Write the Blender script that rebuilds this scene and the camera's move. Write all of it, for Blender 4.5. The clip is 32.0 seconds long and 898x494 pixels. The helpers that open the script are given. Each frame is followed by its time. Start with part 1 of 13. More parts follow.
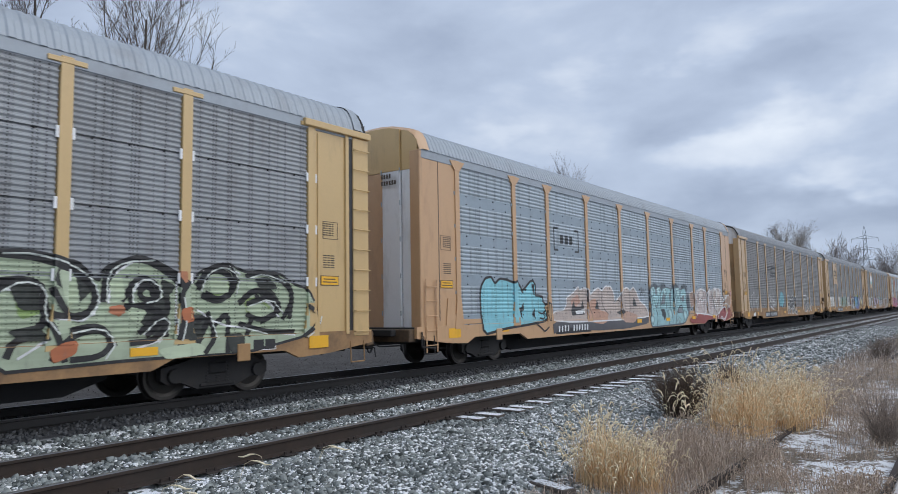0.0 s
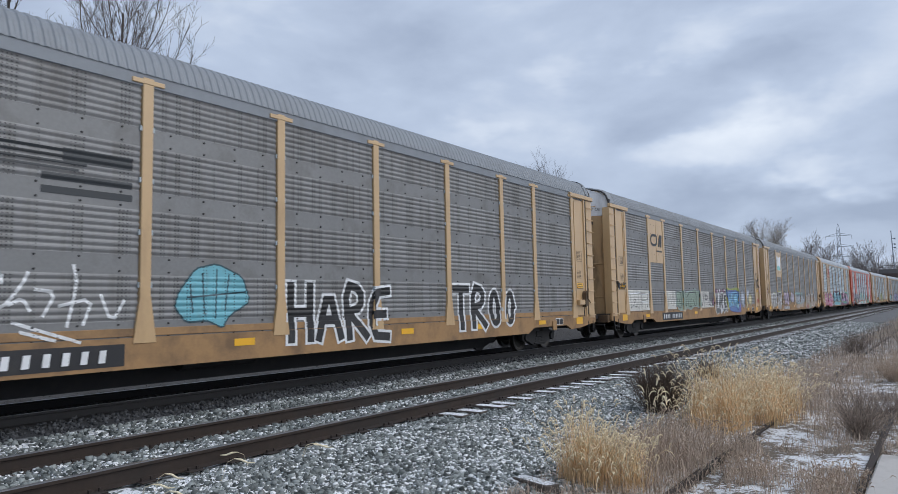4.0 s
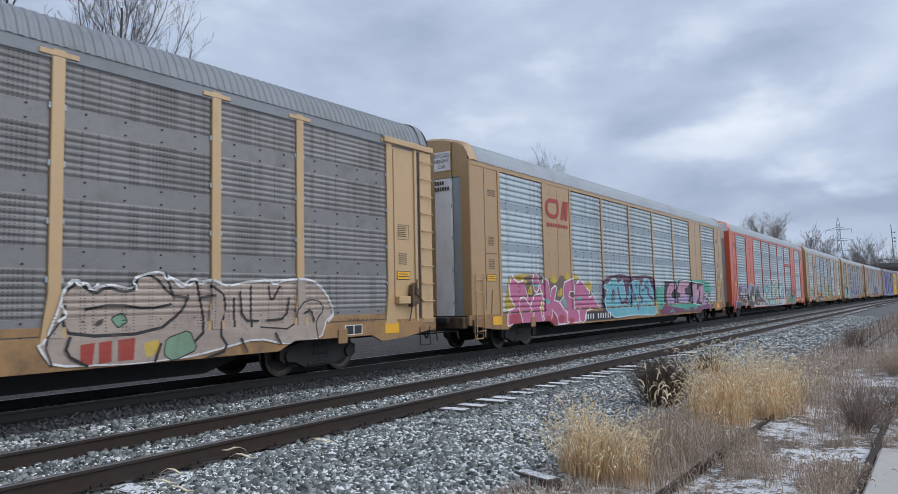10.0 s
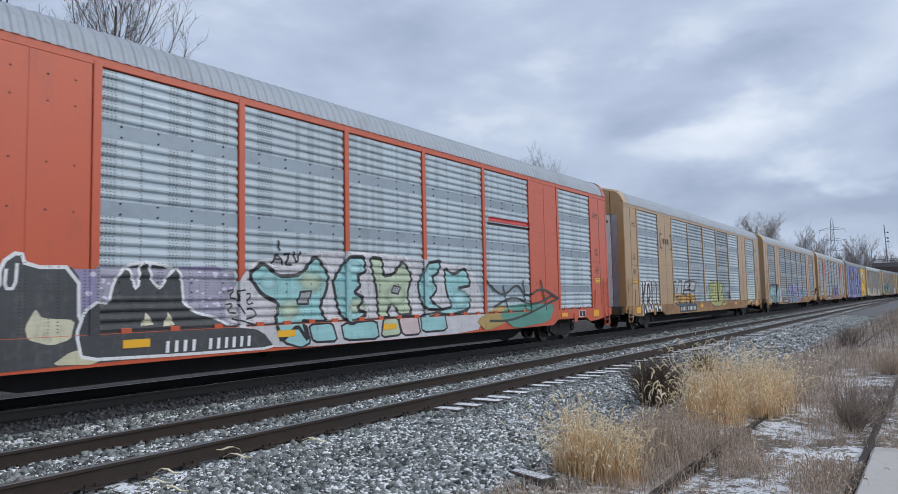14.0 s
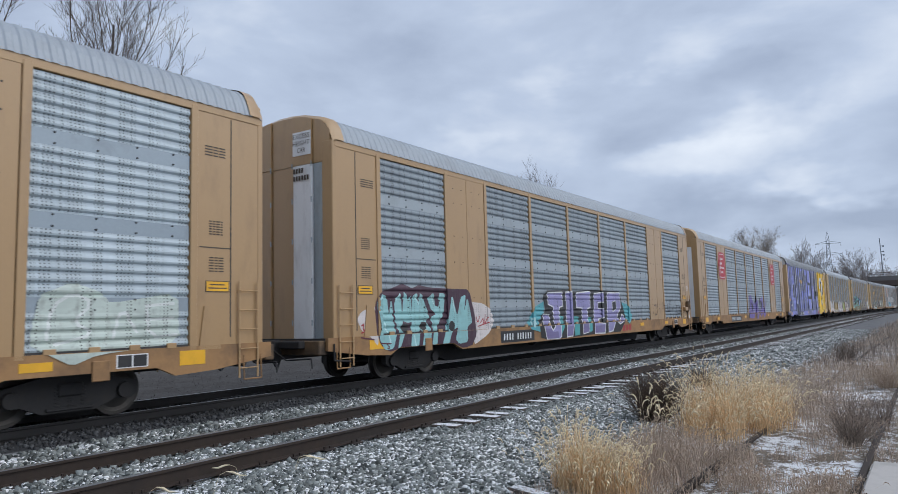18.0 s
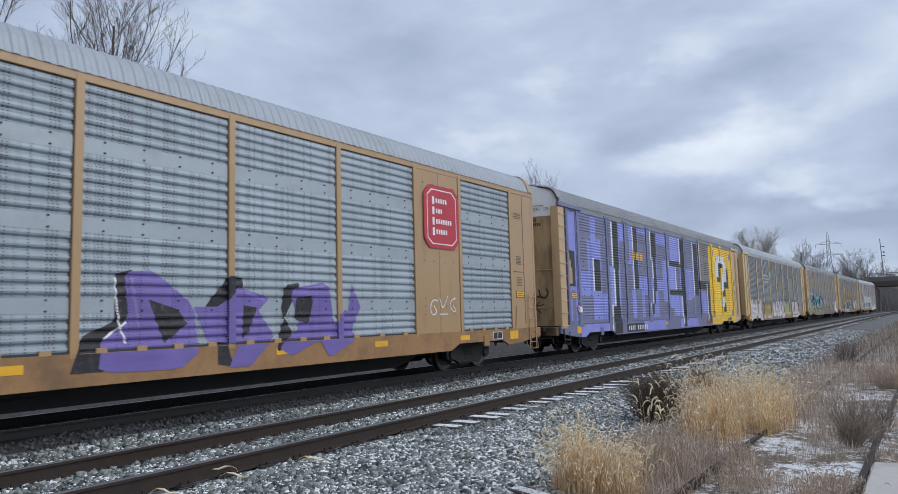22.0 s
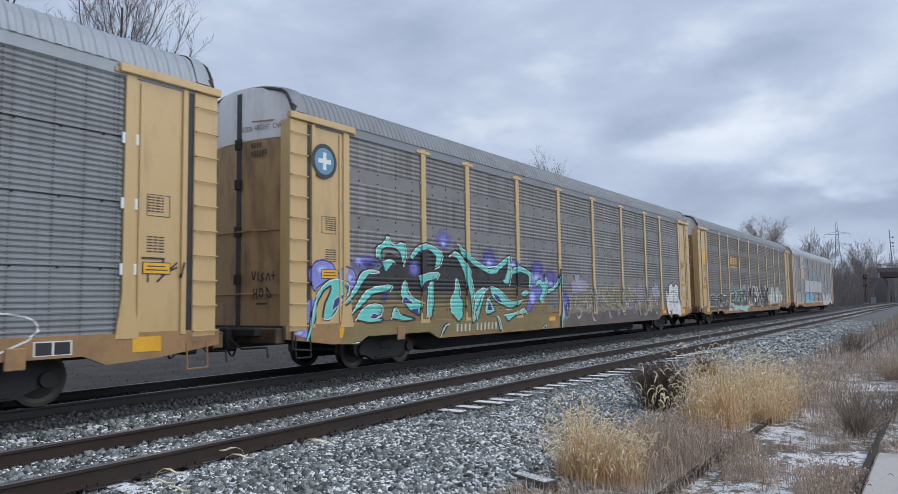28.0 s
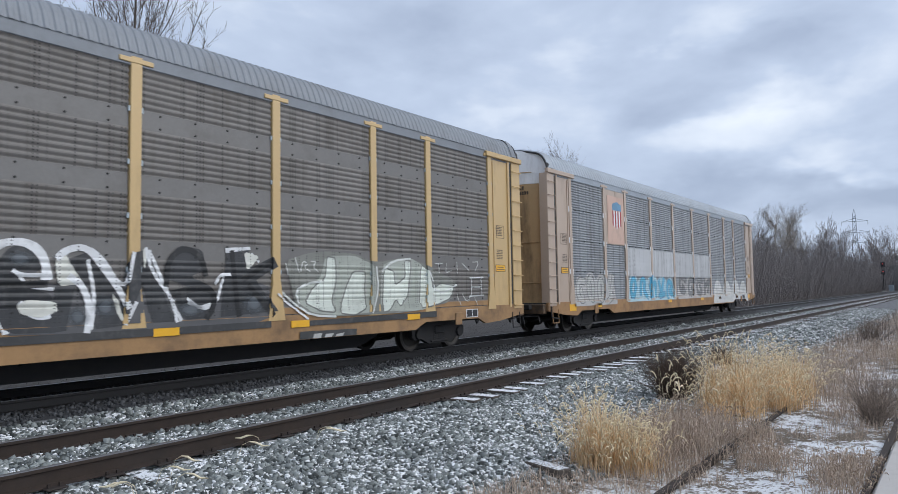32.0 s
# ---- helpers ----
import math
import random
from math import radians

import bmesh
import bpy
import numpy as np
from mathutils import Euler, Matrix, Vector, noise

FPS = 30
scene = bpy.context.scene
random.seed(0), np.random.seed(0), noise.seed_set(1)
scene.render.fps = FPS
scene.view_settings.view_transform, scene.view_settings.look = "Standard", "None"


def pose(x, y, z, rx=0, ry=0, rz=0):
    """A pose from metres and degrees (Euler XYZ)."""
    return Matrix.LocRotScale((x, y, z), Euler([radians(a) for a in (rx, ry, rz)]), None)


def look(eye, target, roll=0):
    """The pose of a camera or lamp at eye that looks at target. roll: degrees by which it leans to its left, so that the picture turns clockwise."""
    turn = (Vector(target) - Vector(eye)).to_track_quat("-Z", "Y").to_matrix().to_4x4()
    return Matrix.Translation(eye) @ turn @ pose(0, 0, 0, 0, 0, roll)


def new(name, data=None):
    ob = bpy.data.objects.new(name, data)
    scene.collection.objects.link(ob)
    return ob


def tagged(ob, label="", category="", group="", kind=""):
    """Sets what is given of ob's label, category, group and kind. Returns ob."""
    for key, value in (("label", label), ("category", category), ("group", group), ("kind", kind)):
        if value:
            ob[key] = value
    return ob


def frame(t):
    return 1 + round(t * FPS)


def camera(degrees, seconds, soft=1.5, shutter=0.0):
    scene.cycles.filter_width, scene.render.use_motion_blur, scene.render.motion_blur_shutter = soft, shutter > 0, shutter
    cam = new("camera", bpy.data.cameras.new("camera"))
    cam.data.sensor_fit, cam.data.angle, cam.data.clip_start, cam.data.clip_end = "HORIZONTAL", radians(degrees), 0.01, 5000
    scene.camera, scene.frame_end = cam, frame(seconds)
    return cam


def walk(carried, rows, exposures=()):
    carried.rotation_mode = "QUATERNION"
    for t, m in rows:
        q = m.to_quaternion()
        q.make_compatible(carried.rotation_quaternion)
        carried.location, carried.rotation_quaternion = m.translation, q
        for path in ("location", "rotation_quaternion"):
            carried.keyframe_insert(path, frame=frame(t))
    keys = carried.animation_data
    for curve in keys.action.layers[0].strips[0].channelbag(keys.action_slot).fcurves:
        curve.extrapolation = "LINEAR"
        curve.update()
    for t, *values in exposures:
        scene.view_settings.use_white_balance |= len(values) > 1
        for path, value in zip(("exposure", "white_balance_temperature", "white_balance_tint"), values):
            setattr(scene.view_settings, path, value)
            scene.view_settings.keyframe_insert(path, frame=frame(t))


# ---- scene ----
from mathutils import geometry

# ---------------------------------------------------------------- camera
cam = camera(64.80, 32.0, soft=0.5, shutter=0.08)


def aim(yaw, pitch, roll, t):
    """Camera beside the siding, 1.47 m over the rail head; it sways a little in the first seconds."""
    y, p = radians(yaw), radians(pitch)
    lean = 0.05 * max(0.0, 1 - t / 5.0)
    eye = Vector((0.59 * lean, -0.81 * lean, 1.475))
    return look(eye, eye + Vector((math.cos(y) * math.cos(p), math.sin(y) * math.cos(p), math.sin(p))), -roll)


walk(cam, [(t, aim(a, b, c, t)) for t, a, b, c in [
    (0, 36.50, 5.03, 1.00), (0.5, 36.33, 5.22, 1.08), (1, 36.23, 5.24, 1.12), (1.5, 36.04, 5.22, 1.16), (2, 35.78, 5.07, 1.15),
    (2.5, 35.47, 4.92, 1.07), (3, 35.24, 4.84, 1.06), (3.5, 35.08, 4.81, 1.09), (5.5, 34.37, 4.64, 1.02), (6, 34.33, 4.68, 0.99),
    (6.5, 34.43, 4.74, 0.99), (7, 34.64, 4.68, 0.95), (7.5, 34.83, 4.58, 0.93), (8, 34.97, 4.44, 0.95), (8.5, 35.05, 4.34, 1.00),
    (9, 35.04, 4.30, 1.06), (9.5, 34.98, 4.28, 1.15), (10, 34.89, 4.34, 1.24), (10.5, 34.85, 4.32, 1.25), (11, 34.81, 4.37, 1.24),
    (11.5, 34.82, 4.40, 1.26), (12, 34.80, 4.40, 1.26), (12.5, 34.74, 4.38, 1.22), (13, 34.64, 4.30, 1.16), (13.5, 34.55, 4.29, 1.16),
    (14, 34.49, 4.29, 1.21), (14.5, 34.38, 4.39, 1.28), (16.5, 34.21, 5.08, 1.30), (17, 34.21, 5.25, 1.37), (17.5, 34.20, 5.40, 1.44),
    (18, 34.20, 5.54, 1.49), (18.5, 34.24, 5.63, 1.53), (19, 34.26, 5.69, 1.58), (19.5, 34.25, 5.68, 1.60), (20, 34.18, 5.69, 1.59),
    (20.5, 34.09, 5.68, 1.55), (21, 34.03, 5.67, 1.52), (21.5, 34.09, 5.62, 1.50), (22, 34.22, 5.61, 1.53), (22.5, 34.35, 5.63, 1.56),
    (23, 34.53, 5.71, 1.52), (23.5, 34.74, 5.79, 1.40), (24, 34.98, 5.79, 1.26), (24.5, 35.15, 5.78, 1.23), (25, 35.27, 5.75, 1.27),
    (25.5, 35.29, 5.68, 1.31), (27.5, 34.87, 4.84, 0.90), (28, 34.78, 4.47, 0.83), (28.5, 34.75, 4.16, 0.85), (29, 34.79, 4.00, 0.92),
    (29.5, 34.92, 3.82, 0.92), (30, 35.06, 3.66, 0.91), (30.5, 35.24, 3.55, 0.94), (31, 35.41, 3.51, 0.98), (31.5, 35.59, 3.48, 0.97),
    (32, 35.87, 3.59, 0.97),
]], exposures=[(0, 0.0), (29, 0.0), (30.5, 0.08), (32, 0.13)])

# ---------------------------------------------------------------- light
world = bpy.data.worlds.new("overcast_sky")
scene.world = world
world.use_nodes = True
wn, wl = world.node_tree.nodes, world.node_tree.links
wn.clear()


def wnode(kind, **values):
    n = wn.new(kind)
    for key, value in values.items():
        n.inputs[key].default_value = value
    return n


SUN_EL, SUN_AZ = 42.0, -62.0
CLOUDS = ((2.5, 5.5, 11.0, 5.0, -0.15), (58.0, 22.0, 16.0, 8.0, -0.05), (17.9, 15.5, 7.1, 3.2, -0.078), (21.8, 18.6, 4.0, 1.9, -0.042), (9.5, 16.5, 4.8, 2.2, -0.066), (13.8, 11.9, 8.1, 2.4, 0.094), (5.8, 9.5, 4.5, 1.5, 0.083), (32.1, 13.7, 4.2, 1.4, 0.055), (25.9, 18.7, 3.7, 2.1, 0.039), (15.1, 19.5, 4.9, 1.8, 0.044), (47.4, 18.7, 7.4, 2.3, -0.042), (40.5, 21.9, 11.9, 1.9, -0.024), (11.6, 7.2, 12.3, 2.3, -0.1), (5.9, 13.0, 3.2, 1.4, 0.044))
w_out, w_bg = wnode("ShaderNodeOutputWorld"), wnode("ShaderNodeBackground", Strength=1.1)
w_sky = wnode("ShaderNodeTexSky")
w_sky.sky_type, w_sky.sun_disc = "NISHITA", False
w_sky.sun_elevation, w_sky.sun_rotation = radians(SUN_EL), radians(90 - SUN_AZ)
w_dim = wnode("ShaderNodeMix")
w_dim.data_type, w_dim.blend_type = "RGBA", "MULTIPLY"
w_dim.inputs[0].default_value, w_dim.inputs[7].default_value = 1.0, (0.08, 0.08, 0.08, 1)
wl.new(w_sky.outputs[0], w_dim.inputs[6])
# cloud deck: soft lumps, wider than high, with the larger masses by azimuth and elevation in degrees
w_co, w_sep = wnode("ShaderNodeTexCoord"), wnode("ShaderNodeSeparateXYZ")
wl.new(w_co.outputs["Generated"], w_sep.inputs[0])


def wmath(op, a, b=None):
    n = wn.new("ShaderNodeMath")
    n.operation = op
    for i, v in enumerate((a, b)):
        if isinstance(v, (int, float)):
            n.inputs[i].default_value = v
        elif v is not None:
            wl.new(v, n.inputs[i])
    return n.outputs[0]


w_map = wnode("ShaderNodeMapping", Location=(1.7, 0.4, 0.0), Scale=(1.0, 1.0, 2.3))
wl.new(w_co.outputs["Generated"], w_map.inputs[0])
w_warp = wnode("ShaderNodeTexNoise", Scale=7.0, Detail=4.0, Roughness=0.55)
w_warp2 = wnode("ShaderNodeTexNoise", Scale=6.1, Detail=4.0, Roughness=0.55)
w_big = wnode("ShaderNodeTexNoise", Scale=4.2, Detail=5.0, Roughness=0.5, Distortion=0.2)
for n in (w_warp, w_warp2, w_big):
    wl.new(w_map.outputs[0], n.inputs["Vector"])
w_az = wmath("ADD", wmath("MULTIPLY", wmath("ARCTAN2", w_sep.outputs[1], w_sep.outputs[0]), 57.3), wmath("MULTIPLY", wmath("SUBTRACT", w_warp.outputs[0], 0.5), 13.0))
w_el = wmath("ADD", wmath("MULTIPLY", wmath("ARCSINE", w_sep.outputs[2]), 57.3), wmath("MULTIPLY", wmath("SUBTRACT", w_warp2.outputs[0], 0.5), 8.0))
w_tone = wmath("ADD", wmath("MULTIPLY", w_big.outputs[0], 0.62), 0.185)
for az0, el0, wide, high, amount in CLOUDS:
    dx, dz = wmath("DIVIDE", wmath("SUBTRACT", w_az, az0), wide), wmath("DIVIDE", wmath("SUBTRACT", w_el, el0), high)
    q = wmath("SQRT", wmath("ADD", wmath("MULTIPLY", dx, dx), wmath("MULTIPLY", dz, dz)))
    w_mass = wnode("ShaderNodeMapRange")
    w_mass.interpolation_type = "SMOOTHERSTEP"
    w_mass.inputs[1].default_value, w_mass.inputs[2].default_value, w_mass.inputs[3].default_value, w_mass.inputs[4].default_value = 0.25, 1.25, amount, 0.0
    wl.new(q, w_mass.inputs[0])
    w_tone = wmath("ADD", w_tone, w_mass.outputs[0])
w_ramp = wn.new("ShaderNodeValToRGB")
e = w_ramp.color_ramp.elements
e[0].position, e[0].color = 0.32, (0.335, 0.405, 0.545, 1)
e[1].position, e[1].color = 0.74, (0.84, 0.90, 0.985, 1)
m = e.new(0.5)
m.color = (0.475, 0.56, 0.715, 1)
wl.new(w_tone, w_ramp.inputs[0])
w_mix = wnode("ShaderNodeMix")
w_mix.data_type = "RGBA"
w_mix.inputs[0].default_value = 0.93
wl.new(w_dim.outputs[2], w_mix.inputs[6])
wl.new(w_ramp.outputs[0], w_mix.inputs[7])
wl.new(w_mix.outputs[2], w_bg.inputs[0])
wl.new(w_bg.outputs[0], w_out.inputs[0])

sun = new("sun", bpy.data.lights.new("sun", "SUN"))
sun.data.energy, sun.data.angle, sun.data.color = 1.5, radians(60), (1.0, 0.98, 0.95)
az, el = radians(SUN_AZ), radians(SUN_EL)
sun.matrix_world = look((60 * math.cos(az) * math.cos(el), 60 * math.sin(az) * math.cos(el), 60 * math.sin(el)), (0, 0, 0))

# ---------------------------------------------------------------- materials
def shader(name, rough=0.6, metal=0.0):
    m = bpy.data.materials.new(name)
    m.use_nodes = True
    t = m.node_tree
    b = t.nodes["Principled BSDF"]
    b.inputs["Roughness"].default_value, b.inputs["Metallic"].default_value = rough, metal
    return m, t, b


def mth(t, op, a, b=None, c=None):
    n = t.nodes.new("ShaderNodeMath")
    n.operation = op
    for i, v in enumerate((a, b, c)):
        if v is None:
            continue
        if isinstance(v, (int, float)):
            n.inputs[i].default_value = v
        else:
            t.links.new(v, n.inputs[i])
    return n.outputs[0]


def coords(t, scale=(1, 1, 1), shift=None):
    c = t.nodes.new("ShaderNodeTexCoord")
    m = t.nodes.new("ShaderNodeMapping")
    m.inputs["Scale"].default_value = scale
    t.links.new(c.outputs["Object"], m.inputs[0])
    if shift is not None:
        comb = t.nodes.new("ShaderNodeCombineXYZ")
        s = mth(t, "MULTIPLY", shift, 57.0)
        for i in range(3):
            t.links.new(s, comb.inputs[i])
        t.links.new(comb.outputs[0], m.inputs[1])
    return m.outputs[0]


def fuzz(t, vec, scale, detail=4.0, rough=0.55):
    n = t.nodes.new("ShaderNodeTexNoise")
    n.inputs["Scale"].default_value, n.inputs["Detail"].default_value, n.inputs["Roughness"].default_value = scale, detail, rough
    t.links.new(vec, n.inputs["Vector"])
    return n.outputs[0]


def step(t, value, lo, hi):
    n = t.nodes.new("ShaderNodeMapRange")
    n.inputs[1].default_value, n.inputs[2].default_value = lo, hi
    t.links.new(value, n.inputs[0])
    return n.outputs[0]


def blend(t, fac, a, b):
    n = t.nodes.new("ShaderNodeMix")
    n.data_type = "RGBA"
    for i, v in ((0, fac), (6, a), (7, b)):
        if isinstance(v, tuple):
            n.inputs[i].default_value = (*v, 1)
        elif isinstance(v, (int, float)):
            n.inputs[i].default_value = v
        else:
            t.links.new(v, n.inputs[i])
    return n.outputs[2]


def scaled(t, col, k):
    """A colour times a value."""
    n = t.nodes.new("ShaderNodeMix")
    n.data_type, n.blend_type = "RGBA", "MULTIPLY"
    n.inputs[0].default_value = 1.0
    comb = t.nodes.new("ShaderNodeCombineColor")
    for i in range(3):
        t.links.new(k, comb.inputs[i])
    if isinstance(col, tuple):
        n.inputs[6].default_value = (*col, 1)
    else:
        t.links.new(col, n.inputs[6])
    t.links.new(comb.outputs[0], n.inputs[7])
    return n.outputs[2]


def bump(t, b, height, strength=0.3, dist=0.01):
    n = t.nodes.new("ShaderNodeBump")
    n.inputs["Strength"].default_value, n.inputs["Distance"].default_value = strength, dist
    t.links.new(height, n.inputs["Height"])
    t.links.new(n.outputs[0], b.inputs["Normal"])


def rnd(t):
    return t.nodes.new("ShaderNodeObjectInfo").outputs["Random"]


def plain(name, col, rough=0.6, metal=0.0, vary=0.25, grain=6.0, dirt=(0.06, 0.05, 0.04), dirty=0.35, streak=False, lo=0.5, coat=0.0):
    """Weathered paint or bare surface: two scales of variation, and dirt in patches."""
    m, t, b = shader(name, rough, metal)
    r = rnd(t)
    v = coords(t, (1, 1, 1), r)
    small, large = fuzz(t, v, grain * 6, 3), fuzz(t, v, grain * 0.25, 4)
    k = mth(t, "ADD", 1 - vary / 2, mth(t, "MULTIPLY", vary, mth(t, "ADD", mth(t, "MULTIPLY", small, 0.4), mth(t, "MULTIPLY", large, 0.6))))
    c = scaled(t, col, k)
    sv = coords(t, (1.5, 1.5, 0.45) if streak else (1, 1, 1), r)
    d = mth(t, "MULTIPLY", step(t, fuzz(t, sv, grain * 0.5, 5, 0.65), lo, lo + 0.25), dirty)
    c = blend(t, d, c, dirt)
    t.links.new(c, b.inputs["Base Color"])
    t.links.new(mth(t, "ADD", rough - 0.1, mth(t, "MULTIPLY", large, 0.2)), b.inputs["Roughness"])
    b.inputs["Coat Weight"].default_value, b.inputs["Coat Roughness"].default_value = coat, 0.3
    bump(t, b, small, 0.15, 0.004)
    return m


def panel_steel(name, col, rough=0.45, metal=0.35, grime=0.5):
    """Galvanised corrugated sheet with rows of small holes, grime in streaks, and a tone of its own per sheet."""
    m, t, b = shader(name, rough, metal)
    r = rnd(t)
    co = t.nodes.new("ShaderNodeTexCoord")
    sep = t.nodes.new("ShaderNodeSeparateXYZ")
    t.links.new(co.outputs["Object"], sep.inputs[0])
    x, z = sep.outputs[0], sep.outputs[2]
    v = coords(t, (1, 1, 1), r)
    streak = fuzz(t, coords(t, (5, 5, 0.25), r), 1.6, 5, 0.6)
    cloud = fuzz(t, v, 0.9, 4)
    flow = fuzz(t, coords(t, (0.5, 1, 9), r), 1.2, 3)
    k = mth(t, "ADD", 0.62, mth(t, "MULTIPLY", r, 0.16))
    k = mth(t, "ADD", mth(t, "SUBTRACT", k, 0.07), mth(t, "MULTIPLY", streak, 0.42))
    k = mth(t, "ADD", k, mth(t, "MULTIPLY", flow, 0.22))
    k = mth(t, "SUBTRACT", k, mth(t, "MULTIPLY", step(t, fuzz(t, coords(t, (6.5, 0.01, 0.01), r), 1.0, 1), 0.50, 0.58), 0.10))
    c = scaled(t, col, k)
    d = mth(t, "MULTIPLY", step(t, mth(t, "ADD", mth(t, "MULTIPLY", streak, 0.6), mth(t, "MULTIPLY", cloud, 0.4)), 0.46, 0.68), grime)
    c = blend(t, d, c, (0.075, 0.062, 0.05))
    # holes: columns of dots, in groups along the sheet
    col_on = step(t, fuzz(t, coords(t, (6.5, 0.01, 0.01), r), 1.0, 1), 0.52, 0.56)
    dx = mth(t, "ABSOLUTE", mth(t, "SUBTRACT", mth(t, "FRACT", mth(t, "MULTIPLY", x, 1 / 0.065)), 0.5))
    dz = mth(t, "ABSOLUTE", mth(t, "SUBTRACT", mth(t, "FRACT", mth(t, "MULTIPLY", z, 1 / 0.05)), 0.5))
    hole = mth(t, "MULTIPLY", mth(t, "LESS_THAN", dx, 0.15), mth(t, "LESS_THAN", dz, 0.2))
    hole = mth(t, "MULTIPLY", mth(t, "MULTIPLY", hole, col_on), 0.9)
    c = blend(t, hole, c, (0.02, 0.02, 0.022))
    t.links.new(c, b.inputs["Base Color"])
    t.links.new(mth(t, "ADD", rough - 0.12, mth(t, "MULTIPLY", cloud, 0.3)), b.inputs["Roughness"])
    bump(t, b, fuzz(t, v, 40, 3), 0.08, 0.004)
    return m


def spray(name, col, worn=0.25, rough=0.5):
    """Spray paint: cloudy cover, thin in places, with the sheets' rows of holes showing through."""
    m, t, b = shader(name, rough)
    co = t.nodes.new("ShaderNodeTexCoord")
    sep = t.nodes.new("ShaderNodeSeparateXYZ")
    t.links.new(co.outputs["Object"], sep.inputs[0])
    x, z = sep.outputs[0], sep.outputs[2]
    v = coords(t)
    k = mth(t, "ADD", 0.55, mth(t, "ADD", mth(t, "MULTIPLY", fuzz(t, v, 1.5, 4), 0.5), mth(t, "MULTIPLY", fuzz(t, coords(t, (0.5, 1, 9)), 1.6, 3), 0.35)))
    c = scaled(t, col, k)
    pale = mth(t, "MULTIPLY", step(t, fuzz(t, v, 0.8, 3), 0.5, 0.75), 0.25)
    c = blend(t, pale, c, tuple(min(1.0, q * 1.25 + 0.06) for q in col))
    streak = fuzz(t, coords(t, (5, 5, 0.4)), 1.6, 5, 0.6)
    thin = mth(t, "MULTIPLY", step(t, mth(t, "ADD", mth(t, "MULTIPLY", fuzz(t, v, 9, 4), 0.5), mth(t, "MULTIPLY", streak, 0.5)), 0.52, 0.68), worn)
    c = blend(t, thin, c, (0.15, 0.145, 0.14))
    col_on = step(t, fuzz(t, coords(t, (6.5, 0.01, 0.01)), 1.0, 1), 0.52, 0.56)
    dx = mth(t, "ABSOLUTE", mth(t, "SUBTRACT", mth(t, "FRACT", mth(t, "MULTIPLY", x, 1 / 0.065)), 0.5))
    dz = mth(t, "ABSOLUTE", mth(t, "SUBTRACT", mth(t, "FRACT", mth(t, "MULTIPLY", z, 1 / 0.05)), 0.5))
    hole = mth(t, "MULTIPLY", mth(t, "LESS_THAN", dx, 0.2), mth(t, "LESS_THAN", dz, 0.18))
    hole = mth(t, "MULTIPLY", mth(t, "MULTIPLY", hole, col_on), mth(t, "MULTIPLY", mth(t, "GREATER_THAN", z, 1.1), 0.85))
    c = blend(t, hole, c, (0.02, 0.02, 0.022))
    t.links.new(c, b.inputs["Base Color"])
    return m


def mist_paint(col):
    """Paint sprayed from a distance: dense in the middle of its mesh, gone at its rim."""
    m, t, b = shader("spray_mist", 0.55)
    co = t.nodes.new("ShaderNodeTexCoord")
    sep = t.nodes.new("ShaderNodeSeparateXYZ")
    t.links.new(co.outputs["Generated"], sep.inputs[0])
    dx, dz = mth(t, "SUBTRACT", sep.outputs[0], 0.5), mth(t, "SUBTRACT", sep.outputs[2], 0.5)
    far = mth(t, "SQRT", mth(t, "ADD", mth(t, "MULTIPLY", dx, dx), mth(t, "MULTIPLY", dz, dz)))
    far = mth(t, "ADD", far, mth(t, "MULTIPLY", mth(t, "SUBTRACT", fuzz(t, coords(t), 4, 3), 0.5), 0.16))
    t.links.new(scaled(t, col, mth(t, "ADD", 0.75, mth(t, "MULTIPLY", fuzz(t, coords(t), 2, 3), 0.5))), b.inputs["Base Color"])
    t.links.new(mth(t, "SUBTRACT", 0.92, mth(t, "MULTIPLY", step(t, far, 0.12, 0.46), 0.92)), b.inputs["Alpha"])
    return m


SPRAYS = {}


def paint(col, worn=0.25):
    key = (tuple(round(c, 3) for c in col), worn)
    if key not in SPRAYS:
        SPRAYS[key] = spray("spray_paint", key[0], worn)
    return SPRAYS[key]


YELLOW = plain("yellow_paint", (0.55, 0.365, 0.185), 0.5, 0, 0.22, 3, (0.17, 0.09, 0.045), 0.34, True, 0.53, coat=0.6)
YOLK = plain("clean_yellow_paint", (0.585, 0.40, 0.175), 0.5, 0, 0.22, 3, (0.17, 0.09, 0.045), 0.34, True, 0.53, coat=0.6)
TAN = plain("tan_paint", (0.415, 0.258, 0.118), 0.5, 0, 0.22, 3, (0.15, 0.08, 0.042), 0.34, True, 0.53, coat=0.6)
SILL_Y = plain("dirty_yellow_sill", (0.37, 0.215, 0.095), 0.65, 0, 0.5, 3, (0.09, 0.058, 0.04), 0.65, False, 0.42)
SILL_T = plain("dirty_tan_sill", (0.36, 0.20, 0.085), 0.65, 0, 0.5, 3, (0.10, 0.064, 0.044), 0.6, False, 0.42)
RED = plain("orange_red_paint", (0.55, 0.082, 0.022), 0.5, 0, 0.22, 3, (0.14, 0.05, 0.03), 0.34, True, 0.53, coat=0.6)
